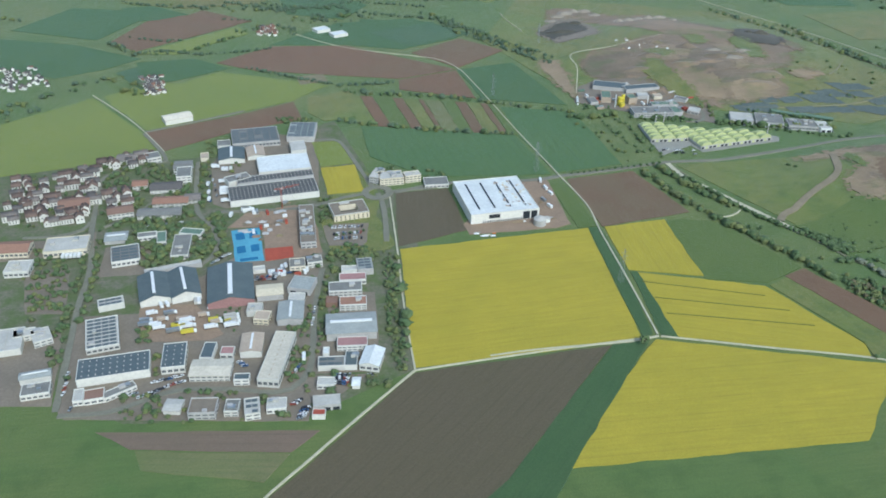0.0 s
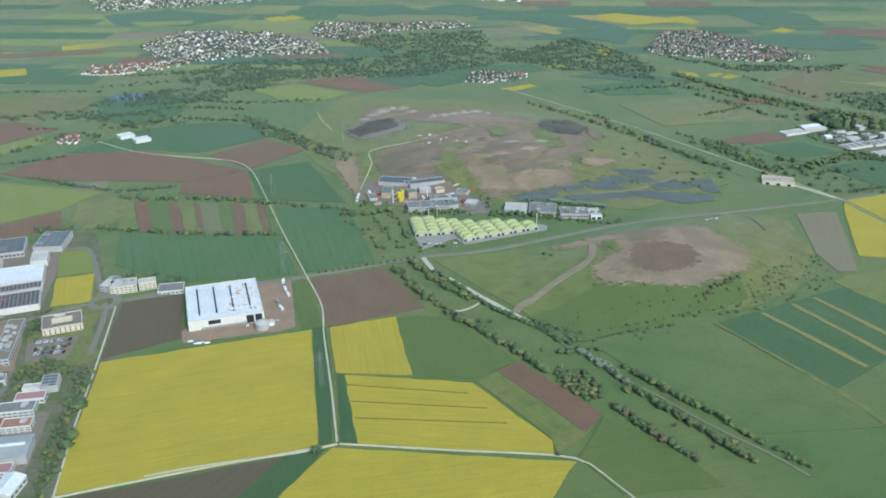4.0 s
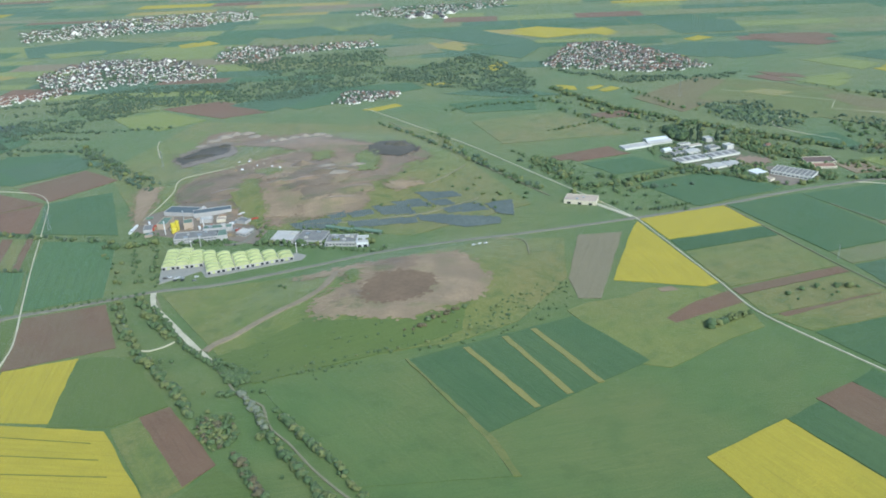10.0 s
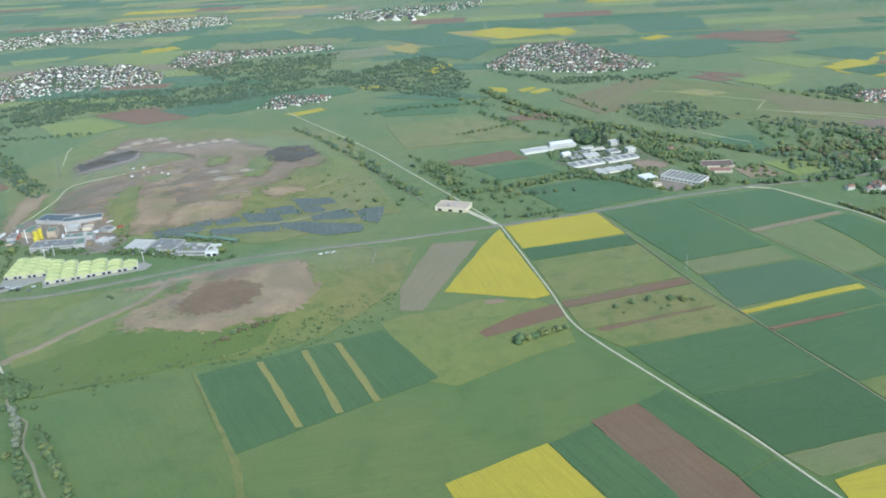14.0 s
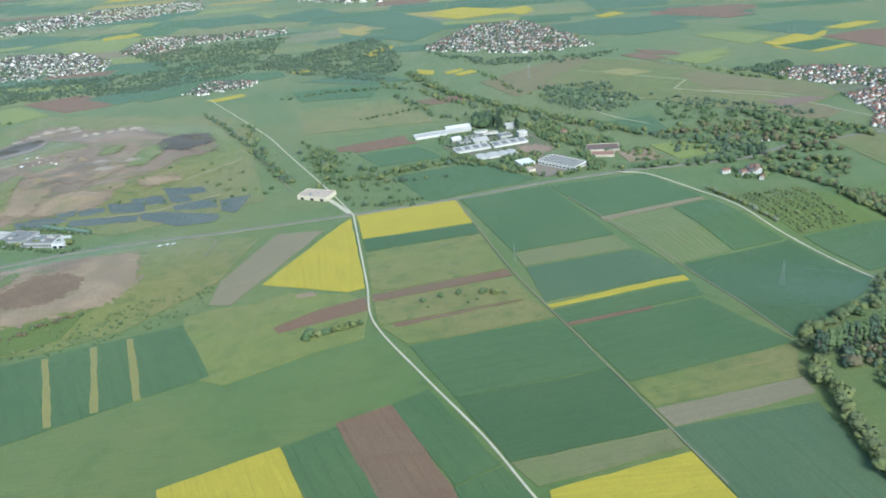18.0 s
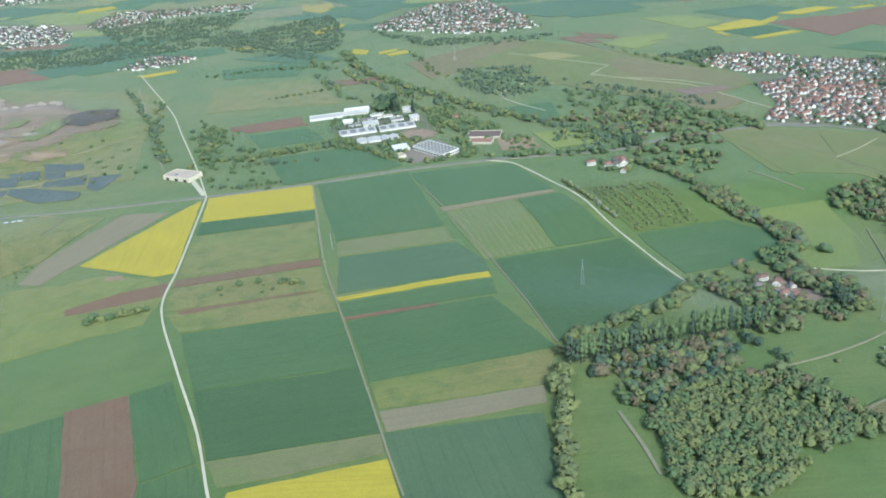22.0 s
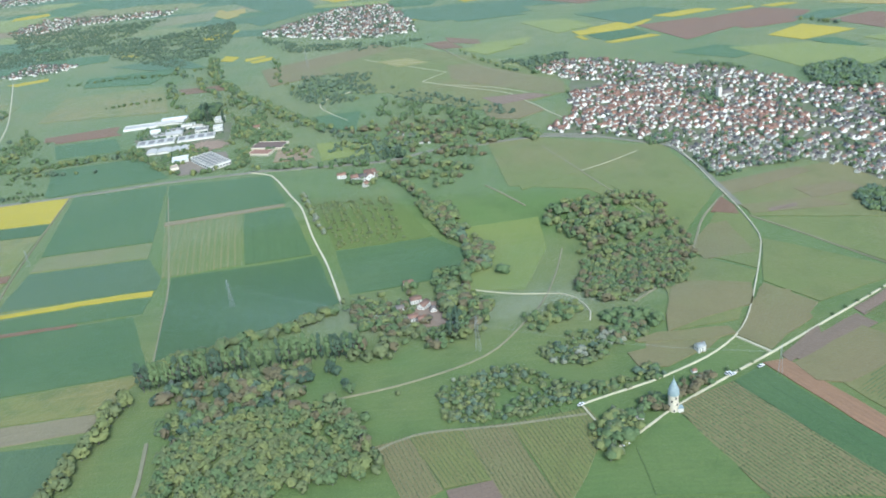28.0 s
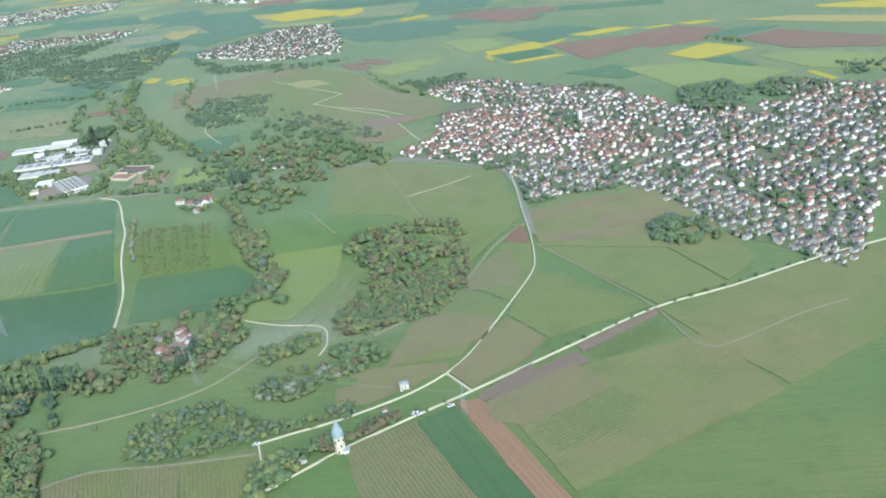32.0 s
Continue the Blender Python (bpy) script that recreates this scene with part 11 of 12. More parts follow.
car(358.3, 623.7, 5, 'steel', 'cars at the waste works')
car(392.4, 614.6, 95, 'white', 'cars at the waste works')
car(435.3, 596.2, 95, 'steel', 'cars at the waste works')
car(383.7, 613.6, 95, 'white', 'cars at the waste works')
car(402.9, 606.6, 95, 'steel', 'cars at the waste works')
car(380.4, 616.2, 5, 'steel', 'cars at the waste works')
car(288.5, 577.5, 8, 'white', 'cars at the compost halls')
car(303.4, 576.1, 8, 'white', 'cars at the compost halls')
car(291.7, 577.9, 5, 'white', 'cars at the compost halls')
car(287.9, 573.5, 8, 'black', 'cars at the compost halls')
car(293.2, 572.5, 8, 'black', 'cars at the compost halls')
car(282.6, 580.5, 5, 'steel', 'cars at the compost halls')
car(279.9, 579.7, 8, 'black', 'cars at the compost halls')
car(301.9, 569.7, 8, 'steel', 'cars at the compost halls')
car(283.3, 580.5, 5, 'white', 'cars at the compost halls')
car(293.5, 576.5, 8, 'steel', 'cars at the compost halls')
hall("works_building", 304.9, 692.4, 10.2, 8.2, -7.9, 3.2, "concrete", "roof_pale", "small pale shed in a waste works")
hall("works_building", 317.7, 688.9, 7.5, 7.1, -4.6, 2.6, "wall_cream", "roof_tan", "small tan shed in a waste works")
hall("works_building", 336.4, 679.1, 11.0, 7.9, -42.4, 2.8, "concrete", "roof_grit", "low open bay of concrete blocks")
hall("works_building", 337.5, 653.3, 9.9, 9.8, -36.4, 2.8, "concrete", "roof_pale", "weighbridge house of a waste works", windows=1)
hall("works_building", 290.4, 682.8, 7.4, 10.1, 3.1, 6, "roof_tan", "roof_green", "tall narrow sorting tower")
ribbon("road", "asphalt", 3.0, (310.7, 733.4), (326.6, 727.9), (333.6, 705.3), (341.7, 676.5), (345.5, 656.6), (340.4, 639.1), (333.4, 633.3), (321.9, 634.5), label="grey works road down to the halls")
woods("shrubs", scatter([(276.6, 652.7), (315.1, 646.9), (325, 641.5), (327.1, 632.8), (277.2, 641.7)], 4.0, 461, 0.9, rag=0.7), "shrubs and trees below the waste works", kinds=('bush', 'broad'), sizes=(2.0, 3.8), leaf=('leaf',), grade=0, seed=461)
woods("shrubs", scatter([(346.7, 680.6), (359.2, 658.4), (356.9, 638.2), (347.2, 644.5)], 4.2, 462, 0.8, rag=0.7), "shrubs and trees beside the waste works", kinds=('bush', 'broad'), sizes=(2.0, 3.6), leaf=('leaf', 'leaf_light'), grade=0, seed=462)
woods("shrubs", scatter([(382, 651.5), (409.3, 648.3), (449.7, 625.9), (449.8, 615), (430.9, 625.6), (382.6, 646.2)], 4.2, 463, 0.8, rag=0.7), "dark shrubs round the landfill sheds", kinds=('bush', 'broad'), sizes=(2.0, 3.6), leaf=('leaf',), grade=0, seed=463)

# ---- solar fields and heaps on the landfill ----
solar_array([(490.4, 703.7), (525.6, 701.7), (531.0, 685.8), (498.9, 686.5)], 2.6, 0, 'dark tilted solar panels in rows on a landfill slope')
solar_array([(465.9, 686.5), (491.5, 688.9), (501.3, 668.3), (473.5, 673.1)], 2.6, 1, 'dark tilted solar panels in rows on a landfill slope')
solar_array([(498.6, 684.9), (516.5, 681.3), (521.3, 667.1), (503.2, 668.6)], 2.6, 2, 'dark tilted solar panels in rows on a landfill slope')
solar_array([(447.4, 680.7), (480.1, 676.3), (484.1, 654.9), (455.2, 660.7)], 2.6, 3, 'dark tilted solar panels in rows on a landfill slope')
solar_array([(506.0, 659.8), (539.5, 668.4), (546.1, 645.3), (511.0, 647.2)], 2.6, 4, 'dark tilted solar panels in rows on a landfill slope')
solar_array([(545.2, 661.2), (571.9, 663.3), (562.8, 626.5), (550.8, 635.3)], 2.6, 5, 'dark tilted solar panels in rows on a landfill slope')
solar_array([(481.9, 650.6), (502.1, 647.5), (551.1, 625.3), (547.2, 612.9), (518.0, 612.0), (484.2, 638.4)], 2.6, 6, 'dark tilted solar panels in rows on a landfill slope')
solar_array([(424.3, 672.6), (446.8, 676.0), (448.8, 664.0), (429.1, 661.7)], 2.6, 7, 'dark tilted solar panels in rows on a landfill slope')
solar_array([(423.7, 654.2), (481.3, 647.5), (482.0, 634.3), (425.1, 639.5)], 2.6, 8, 'dark tilted solar panels in rows on a landfill slope')
solar_array([(407.9, 673.8), (422.9, 675.6), (424.7, 664.2), (410.0, 663.8)], 2.6, 9, 'dark tilted solar panels in rows on a landfill slope')
solar_array([(375.2, 662.4), (404.4, 666.6), (421.1, 657.9), (408.4, 644.7), (380.3, 648.9)], 2.6, 10, 'dark tilted solar panels in rows on a landfill slope')
heap(312.4, 922.6, 16, 10, 4, 'dark_fill', 'tipped heap of loose fill on a landfill', 0)
heap(286.8, 890.2, 40, 12, 3, 'dark_fill', 'tipped heap of loose fill on a landfill', 1)
heap(500.0, 846.0, 24, 13, 3.4, 'dark_fill', 'tipped heap of loose fill on a landfill', 2)
heap(488.0, 850.5, 15, 10, 2.6, 'dark_fill', 'tipped heap of loose fill on a landfill', 3)
heap(393.8, 802.7, 26, 16, 3, 'ash', 'tipped heap of loose fill on a landfill', 4)
heap(413.0, 769.6, 34, 20, 3, 'ash', 'tipped heap of loose fill on a landfill', 5)
heap(434.7, 773.9, 30, 18, 3, 'ash', 'tipped heap of loose fill on a landfill', 6)
heap(370.8, 824.4, 16, 8, 2, 'ash', 'tipped heap of loose fill on a landfill', 7)
heap(398.2, 755.7, 30, 12, 2, 'waste', 'tipped heap of loose fill on a landfill', 8)
heap(440.3, 720.2, 30, 18, 2.5, 'waste', 'tipped heap of loose fill on a landfill', 9)
heap(422.9, 698.0, 40, 20, 2.5, 'sand', 'tipped heap of loose fill on a landfill', 10)
heap(345.6, 780.7, 30, 18, 2.5, 'ash', 'tipped heap of loose fill on a landfill', 11)
heap(321.1, 750.6, 30, 14, 2, 'ash', 'tipped heap of loose fill on a landfill', 12)
heap(371.6, 751.5, 30, 16, 2, 'waste', 'tipped heap of loose fill on a landfill', 13)
heap(493.5, 724.9, 20, 8, 1.5, 'sand', 'tipped heap of loose fill on a landfill', 14)
heap(300.1, 950.1, 16, 10, 2.8, 'slag', 'steep heap of pale grey slag on a landfill', 180)
heap(312.2, 961.4, 18, 12, 3.5, 'slag', 'steep heap of pale grey slag on a landfill', 181)
heap(324.3, 968.5, 16, 10, 3.1, 'slag', 'steep heap of pale grey slag on a landfill', 182)
heap(337.4, 968.6, 18, 11, 3.1, 'slag', 'steep heap of pale grey slag on a landfill', 183)
heap(345.8, 952.3, 14, 9, 2.1, 'slag', 'steep heap of pale grey slag on a landfill', 184)
heap(364.6, 921.5, 14, 9, 2.4, 'slag', 'steep heap of pale grey slag on a landfill', 185)
heap(377.5, 923.1, 16, 10, 2.8, 'slag', 'steep heap of pale grey slag on a landfill', 186)
heap(389.8, 929.2, 14, 9, 2.4, 'slag', 'steep heap of pale grey slag on a landfill', 187)
heap(402.7, 928.9, 16, 10, 3.1, 'slag', 'steep heap of pale grey slag on a landfill', 188)
heap(417.3, 931.7, 18, 10, 3.1, 'slag', 'steep heap of pale grey slag on a landfill', 189)
heap(427.6, 916.0, 12, 8, 2.1, 'slag', 'steep heap of pale grey slag on a landfill', 190)
heap(287.2, 933.2, 14, 9, 2.1, 'slag', 'steep heap of pale grey slag on a landfill', 191)
heap(447.7, 786.3, 20, 10, 2.1, 'slag', 'steep heap of pale grey slag on a landfill', 192)
heap(425.7, 763.9, 24, 12, 2.1, 'slag', 'steep heap of pale grey slag on a landfill', 193)
heap(417.0, 788.9, 20, 10, 1.8, 'slag', 'steep heap of pale grey slag on a landfill', 194)
heap(346.1, 835.5, 1.9, 2.4, 1.3, 'sand', 'small heap of pale waste on a landfill', 220)
heap(341.4, 834.6, 3.6, 2.1, 0.8, 'white', 'small heap of pale waste on a landfill', 221)
heap(356.2, 798.0, 2.6, 1.2, 0.9, 'sand', 'small heap of pale waste on a landfill', 222)
heap(343.1, 835.1, 3.2, 1.9, 0.9, 'sand', 'small heap of pale waste on a landfill', 223)
heap(328.0, 808.0, 3.6, 1.3, 1.4, 'sand', 'small heap of pale waste on a landfill', 224)
heap(349.1, 817.2, 1.5, 1.1, 0.9, 'white', 'small heap of pale waste on a landfill', 225)
heap(330.7, 836.7, 3.0, 1.9, 0.9, 'white', 'small heap of pale waste on a landfill', 226)
heap(342.7, 841.4, 3.2, 1.6, 1.3, 'slag', 'small heap of pale waste on a landfill', 227)
heap(368.2, 828.3, 1.7, 1.1, 1.6, 'slag', 'small heap of pale waste on a landfill', 228)
heap(346.1, 808.2, 2.8, 2.3, 1.3, 'slag', 'small heap of pale waste on a landfill', 229)
heap(334.6, 808.8, 3.3, 2.1, 1.3, 'white', 'small heap of pale waste on a landfill', 230)
heap(371.2, 798.4, 3.7, 1.6, 1.4, 'white', 'small heap of pale waste on a landfill', 231)
heap(355.8, 822.3, 3.6, 2.4, 1.0, 'slag', 'small heap of pale waste on a landfill', 232)
heap(344.4, 823.8, 3.3, 2.2, 0.9, 'sand', 'small heap of pale waste on a landfill', 233)
heap(341.3, 838.2, 3.2, 1.4, 1.5, 'slag', 'small heap of pale waste on a landfill', 234)
heap(363.8, 807.6, 3.5, 1.4, 1.2, 'white', 'small heap of pale waste on a landfill', 235)
woods("shrubs", scatter([(359.4, 539.2), (368.2, 546.4), (371.2, 532.6)], 5, 470, 0.9, rag=0.7), "dark scrub on the landfill slope", kinds=('bush',), sizes=(2, 3), leaf=('leaf',), grade=1, seed=470)
woods("shrubs", scatter([(463.3, 452.6), (508.5, 472.9), (556.1, 490), (562.5, 479.5), (516.4, 449.4), (473.3, 434.3)], 8, 471, 0.4, rag=0.7), "scrub on the flank of the mound", kinds=('bush',), sizes=(1.2, 2.4), leaf=('leaf', 'leaf_light'), grade=1, seed=471)
woods("shrubs", scatter([(440.7, 722.5), (532.7, 779.9), (593.2, 666), (550.7, 644.3), (455.6, 667.6)], 12, 472, 0.5, rag=0.7), "scrub on the landfill flank", kinds=('bush',), sizes=(1.5, 3.0), leaf=('leaf', 'leaf_light'), grade=0, seed=472)
woods("shrubs", scatter([(607.1, 755.7), (649.4, 767.1), (714.7, 607.9), (656.6, 601.2), (634.4, 667.5)], 9, 473, 0.55, rag=0.7), "single trees on a meadow", kinds=('broad', 'bush'), sizes=(2.2, 4.0), leaf=('leaf',), grade=0, seed=473)
woods("shrubs", scatter([(684.6, 421.8), (726.2, 437), (757.7, 436.5), (759.5, 423.2), (711.4, 416.5)], 9, 474, 0.5, rag=0.7), "bushes of the rough plot", kinds=('bush',), sizes=(1.2, 2.4), leaf=('leaf',), grade=1, seed=474)
hall("concrete_shed", 628.0, 641.0, 28.0, 16.0, -30.0, 3.2, "wall_cream", "roof_tan", "flat tan building beside a crossroads", units=2, doors=3)
ribbon("track", "track", 3.9, (636.8, 632.6), (655.2, 593.2))

# ---- nursery and school at the road ----
def glass_row(cx, cy, w, d, turn, bays, h=1.7):
    """A row of glasshouse bays: white frames round dark tilted panes over a white wall."""
    root = new("greenhouse")
    root.location, root.rotation_euler = (cx, cy, hz(cx, cy)), (0, 0, radians(turn))
    tagged(root, "white framed glasshouse with dark roof panes in bays", "greenhouse")
    BUILT.append((cx, cy, w, d, radians(turn)))
    bm = bmesh.new()
    block(bm, -w / 2, -d / 2, -0.4, w / 2, d / 2, h)
    part("wall", bm, M["wall_white"], root)
    b = w / bays
    for i in range(bays):
        x0 = -w / 2 + i * b
        bm = bmesh.new()
        for q in ((0, 0, b, 0.16 * d), (0, 0.84 * d, b, d), (0, 0.16 * d, 0.16 * b, 0.84 * d), (0.84 * b, 0.16 * d, b, 0.84 * d)):
            block(bm, x0 + q[0], -d / 2 + q[1], h + 0.004, x0 + q[2], -d / 2 + q[3], h + 0.5)
        bay = part("roof_frame", bm, M["roof_pale"], root)
        for k in range(2):
            bm = bmesh.new()
            z0, z1 = (0.1, 0.42) if k == 0 else (0.42, 0.1)
            p = [(x0 + b * (0.17 + 0.33 * k), z0), (x0 + b * (0.5 + 0.33 * k), z1)]
            vs = [bm.verts.new((x, y, h + z + t)) for t in (0.0, 0.06) for y in (-0.34 * d, 0.34 * d) for x, z in p]
            for f in ((0, 1, 3, 2), (4, 6, 7, 5), (0, 4, 5, 1), (2, 3, 7, 6), (0, 2, 6, 4), (1, 5, 7, 3)):
                bm.faces.new([vs[j] for j in f])
            part("pane", bm, M["roof_grit"], bay)
    return root


glass_row(768.3, 717.0, 33, 14.5, 9, 4)
glass_row(803.6, 721.2, 33, 14.0, 10, 4)
hall("greenhouse", 735, 774.5, 31, 13.0, 8, 1.5, "wall_white", "roof_pale", "long low greenhouse with a whitened roof", dashes=4)
hall("greenhouse", 762.5, 779.5, 27, 9.5, 5, 1.7, "wall_white", "roof_pale", "pitched greenhouse with a whitened roof", pitch=1.4)
hall("greenhouse", 764.0, 790.0, 24, 9.5, 5, 1.7, "wall_white", "roof_white", "pitched greenhouse with a whitened roof", pitch=1.4)
for _x, _y, _w in ((773.3, 689.0, 8.0), (784.0, 690.0, 11.0), (793.8, 691.0, 6.0), (801.5, 692.2, 7.5)):
    hall("greenhouse", _x, _y, _w, 11.5, 8, 1.5, "wall_white", "roof_pale", "small white greenhouse with a pitched roof", pitch=0.9, ridge="y")
hall("works_building", 757.5, 750.0, 8.5, 8.0, 12, 2.2, "wall_white", "roof_white", "white nursery house with a pale roof", pitch=1.6)
hall("works_building", 779.0, 738.0, 14.0, 11.0, 10, 2.4, "wall_white", "roof_pale", "pale roofed nursery shed with white walls", pitch=1.0)
hall("works_building", 764.5, 739.0, 11.0, 7.0, 10, 1.6, "concrete", "roof_grit", "low grey roofed nursery shed")
hall("works_building", 803.5, 741.5, 11.5, 11.0, 9, 2.8, "wall_white", "roof_grit", "grey flat roofed nursery office", units=4, windows=1)
hall("works_building", 819.6, 739.0, 8.2, 7.6, 9, 4.4, "wall_white", "roof_pale", "white upright office house", windows=3)
hall("works_building", 813.5, 770.0, 9.0, 9.0, 4, 3.4, "wall_white", "roof_pale", "white building by the trees", windows=2)
hall("works_building", 775.0, 752.5, 17.0, 5.0, 11, 1.5, "concrete", "roof_dark", "low dark roofed nursery shed")
hall("works_building", 792.0, 757.0, 15.0, 5.0, 11, 1.5, "wall_white", "roof_tan", "low tan roofed nursery shed")
hall("works_building", 784.0, 765.0, 13.0, 4.5, 9, 1.5, "wall_white", "roof_grit", "low grey roofed nursery shed")
hall("works_hall", 806.8, 660.0, 13.5, 13.0, 14, 2.2, "wall_white", "roof_white", "hall with a bright white roof")
hall("works_building", 807.0, 640.5, 6.5, 8.0, 24, 2.0, "wall_cream", "roof_tan", "small cream building beside a yard")
hall("works_hall", 836.0, 646.5, 18.5, 37.0, 40, 3.4, "wall_white", "roof_grit", "large white hall with rows of roof domes", domes=(5, 8), windows=1, dome=2.4)
hall("school_building", 879.0, 675.2, 28.9, 16.7, -13.4, 1.5, "wall_cream", "roof_tile", "low building with a red-brown roof", windows=1)
hall("school_building", 875.0, 658.8, 19.5, 11.9, -17.9, 1.4, "wall_cream", "roof_red", "low building with a red roof", windows=1)
plot("yard", "garden", (742.3, 732.2), (779.7, 768.4), (826.6, 762.2), (836.7, 705.3), (802.5, 681.3), (770.5, 678.9), category='yard', high=0.3)
plot("yard", "yard", (798.5, 646.1), (820.9, 675.4), (841.9, 672.8), (856.3, 635.9), (817.3, 621.4), category='yard', high=0.3)
plot("sand_yard", "sand", (888.2, 653.7), (908.7, 659.5), (923.3, 634.4), (894.7, 637.9), category='yard', high=0.3)
plot("meadow_plot", "olive", (800.2, 690.6), (836.3, 700.9), (840.7, 688.7), (808, 683.8), high=0.35)
woods("trees", scatter([(836.5, 738.5), (876.2, 734.5), (887.3, 692.8), (861.3, 679.3), (838.6, 695.6)], 5.5, 481, 0.75, rag=0.7), "trees round the nursery", kinds=('broad', 'bush'), sizes=(2.4, 4.2), leaf=('leaf', 'leaf_light'), grade=0, seed=481)
woods("hedge", along_line([(778.2, 660.2), (798.5, 646.1), (817.3, 621.4), (862.7, 626.2), (884.2, 619.6), (934.6, 611.5)], 4.5, 2.5, 482, 0.85), "trees along the country road", kinds=('broad', 'bush'), sizes=(3, 5), leaf=('leaf', 'leaf_light'), grade=0, seed=482)
woods("hedge", along_line([(898.3, 615.2), (933.9, 608), (958.4, 607.8), (981.9, 604.2)], 4.5, 4, 483, 0.85), "trees along the stream", kinds=('broad', 'bush'), sizes=(4, 6), leaf=('leaf', 'leaf'), grade=0, seed=483)
woods("hedge", along_line([(632, 665.8), (678.3, 671.2), (730.3, 683.3), (757, 687.4)], 5, 3, 484, 0.85), "shrubs below the greenhouses", kinds=('broad', 'bush'), sizes=(2.5, 4.5), leaf=('leaf', 'leaf_light'), grade=0, seed=484)
woods("poplar_row", along_line([(980.6, 612.2), (994, 611.8), (999.7, 610)], 1.6, 1.6, 485, 0.95), "dark poplars by the allotments", kinds=('tall',), sizes=(9, 12), leaf=('leaf_dark',), grade=0, seed=485)
woods("trees", scatter([(934.2, 695.2), (973.1, 720.1), (1006.5, 688.8), (1063.7, 728.1), (1034.6, 643.2), (988.1, 625.5), (942.9, 648.3)], 6, 486, 0.5, rag=0.7), "allotment trees and bushes", kinds=('broad', 'bush'), sizes=(3, 5.5), leaf=('leaf', 'leaf_light', 'leaf_brown'), grade=0, seed=486)
woods("trees", scatter([(967.8, 786.7), (1048.4, 733.9), (1056.3, 700), (1009, 697.4), (948.8, 739)], 7, 487, 0.5, rag=0.7), "allotment trees and bushes", kinds=('broad', 'bush'), sizes=(3, 5.5), leaf=('leaf', 'leaf'), grade=0, seed=487)
house(951.5, 581.0, 5, 2, 'roof_red', 'farm houses', 'white farmhouse with a red tile roof', 0.62)
house(962.3, 572.9, 8, 0, 'roof_red', 'farm houses', 'white farmhouse with a red tile roof', 0.75)
house(971.2, 559.4, 60, 1, 'roof_red', 'farm houses', 'white farmhouse with a red tile roof', 0.6)
house(978.9, 577.5, 20, 3, 'roof_red', 'farm houses', 'white farmhouse with a red tile roof', 0.55)
house(857.1, 729.4, 10, 0, 'roof_red', 'farm houses', 'white farmhouse with a red tile roof', 0.7)
hut(989.0, 694.9, 0, 0)
hut(985.7, 669.4, 37, 1)
hut(982.5, 645.3, 74, 2)
hut(992.4, 668.8, 21, 3)
hut(989.1, 644.8, 58, 0)
hut(999.2, 668.3, 5, 1)
hut(995.6, 644.3, 42, 2)
hut(1006.0, 667.8, 79, 3)
hut(1002.2, 643.8, 26, 0)
hut(1012.7, 667.3, 63, 1)
hut(1008.8, 643.3, 10, 2)
hut(1019.5, 666.7, 47, 3)
hut(1015.3, 642.8, 84, 0)
hut(987.4, 679.6, 31, 1)
house(972.8, 579.4, 12, 2, 'roof_red', 'farm houses', 'white farmhouse with a pitched tile roof', 0.8)
house(973.5, 573.6, 100, 0, 'roof_red', 'farm houses', 'white farmhouse with a pitched tile roof', 0.8)
house(968.1, 572.5, 10, 1, 'roof_grey', 'farm houses', 'white farmhouse with a pitched tile roof', 0.8)
woods("trees", scatter([(948.2, 586.9), (962.5, 586.8), (983, 583.3), (979.1, 562.4), (973, 557.6), (955.2, 568.2)], 4.0, 486, 0.6, rag=0.7), "trees round a farmhouse", kinds=('broad', 'bush'), sizes=(2.6, 4.4), leaf=('leaf', 'leaf', 'leaf_light'), grade=0, seed=486)
woods('trees', free(scatter([(830.7, 769), (856.3, 774.8), (867.6, 727.5), (895.1, 698.1), (884.5, 652.7), (855.9, 692.1), (835, 718.5)], 3.8, 781, 0.9, rag=0.3), 0.6), 'dark trees and shrubs round the nursery', kinds=('broad', 'bush'), sizes=(2.4, 4.2), leaf=('leaf', 'leaf', 'leaf_light'), grade=0, seed=781)
woods('trees', free(scatter([(854.6, 680.2), (867.6, 664), (870.1, 627.2), (855.3, 621.2)], 3.6, 782, 0.9, rag=0.3), 0.6), 'dark trees and shrubs round the nursery', kinds=('broad', 'bush'), sizes=(2.4, 4.2), leaf=('leaf', 'leaf', 'leaf_light'), grade=0, seed=782)
woods('trees', free(scatter([(795.2, 706), (824.7, 683.9), (820.3, 664), (799.9, 634.9), (785.9, 644.6)], 3.6, 783, 0.9, rag=0.3), 0.6), 'dark trees and shrubs round the nursery', kinds=('broad', 'bush'), sizes=(2.4, 4), leaf=('leaf', 'leaf', 'leaf_light'), grade=0, seed=783)
woods('trees', free(scatter([(609, 802.5), (646.4, 748.5), (641.2, 677.8), (629.4, 681.3)], 5, 784, 0.9, rag=0.3), 0.6), 'dark trees and shrubs round the nursery', kinds=('broad', 'bush'), sizes=(2.4, 4), leaf=('leaf', 'leaf', 'leaf_light'), grade=0, seed=784)
woods('trees', free(scatter([(748.6, 708.7), (764.2, 697.4), (764.3, 667.9), (749.3, 678.4)], 3.6, 785, 0.9, rag=0.3), 0.6), 'dark trees and shrubs round the nursery', kinds=('broad', 'bush'), sizes=(2.4, 4), leaf=('leaf', 'leaf', 'leaf_light'), grade=0, seed=785)
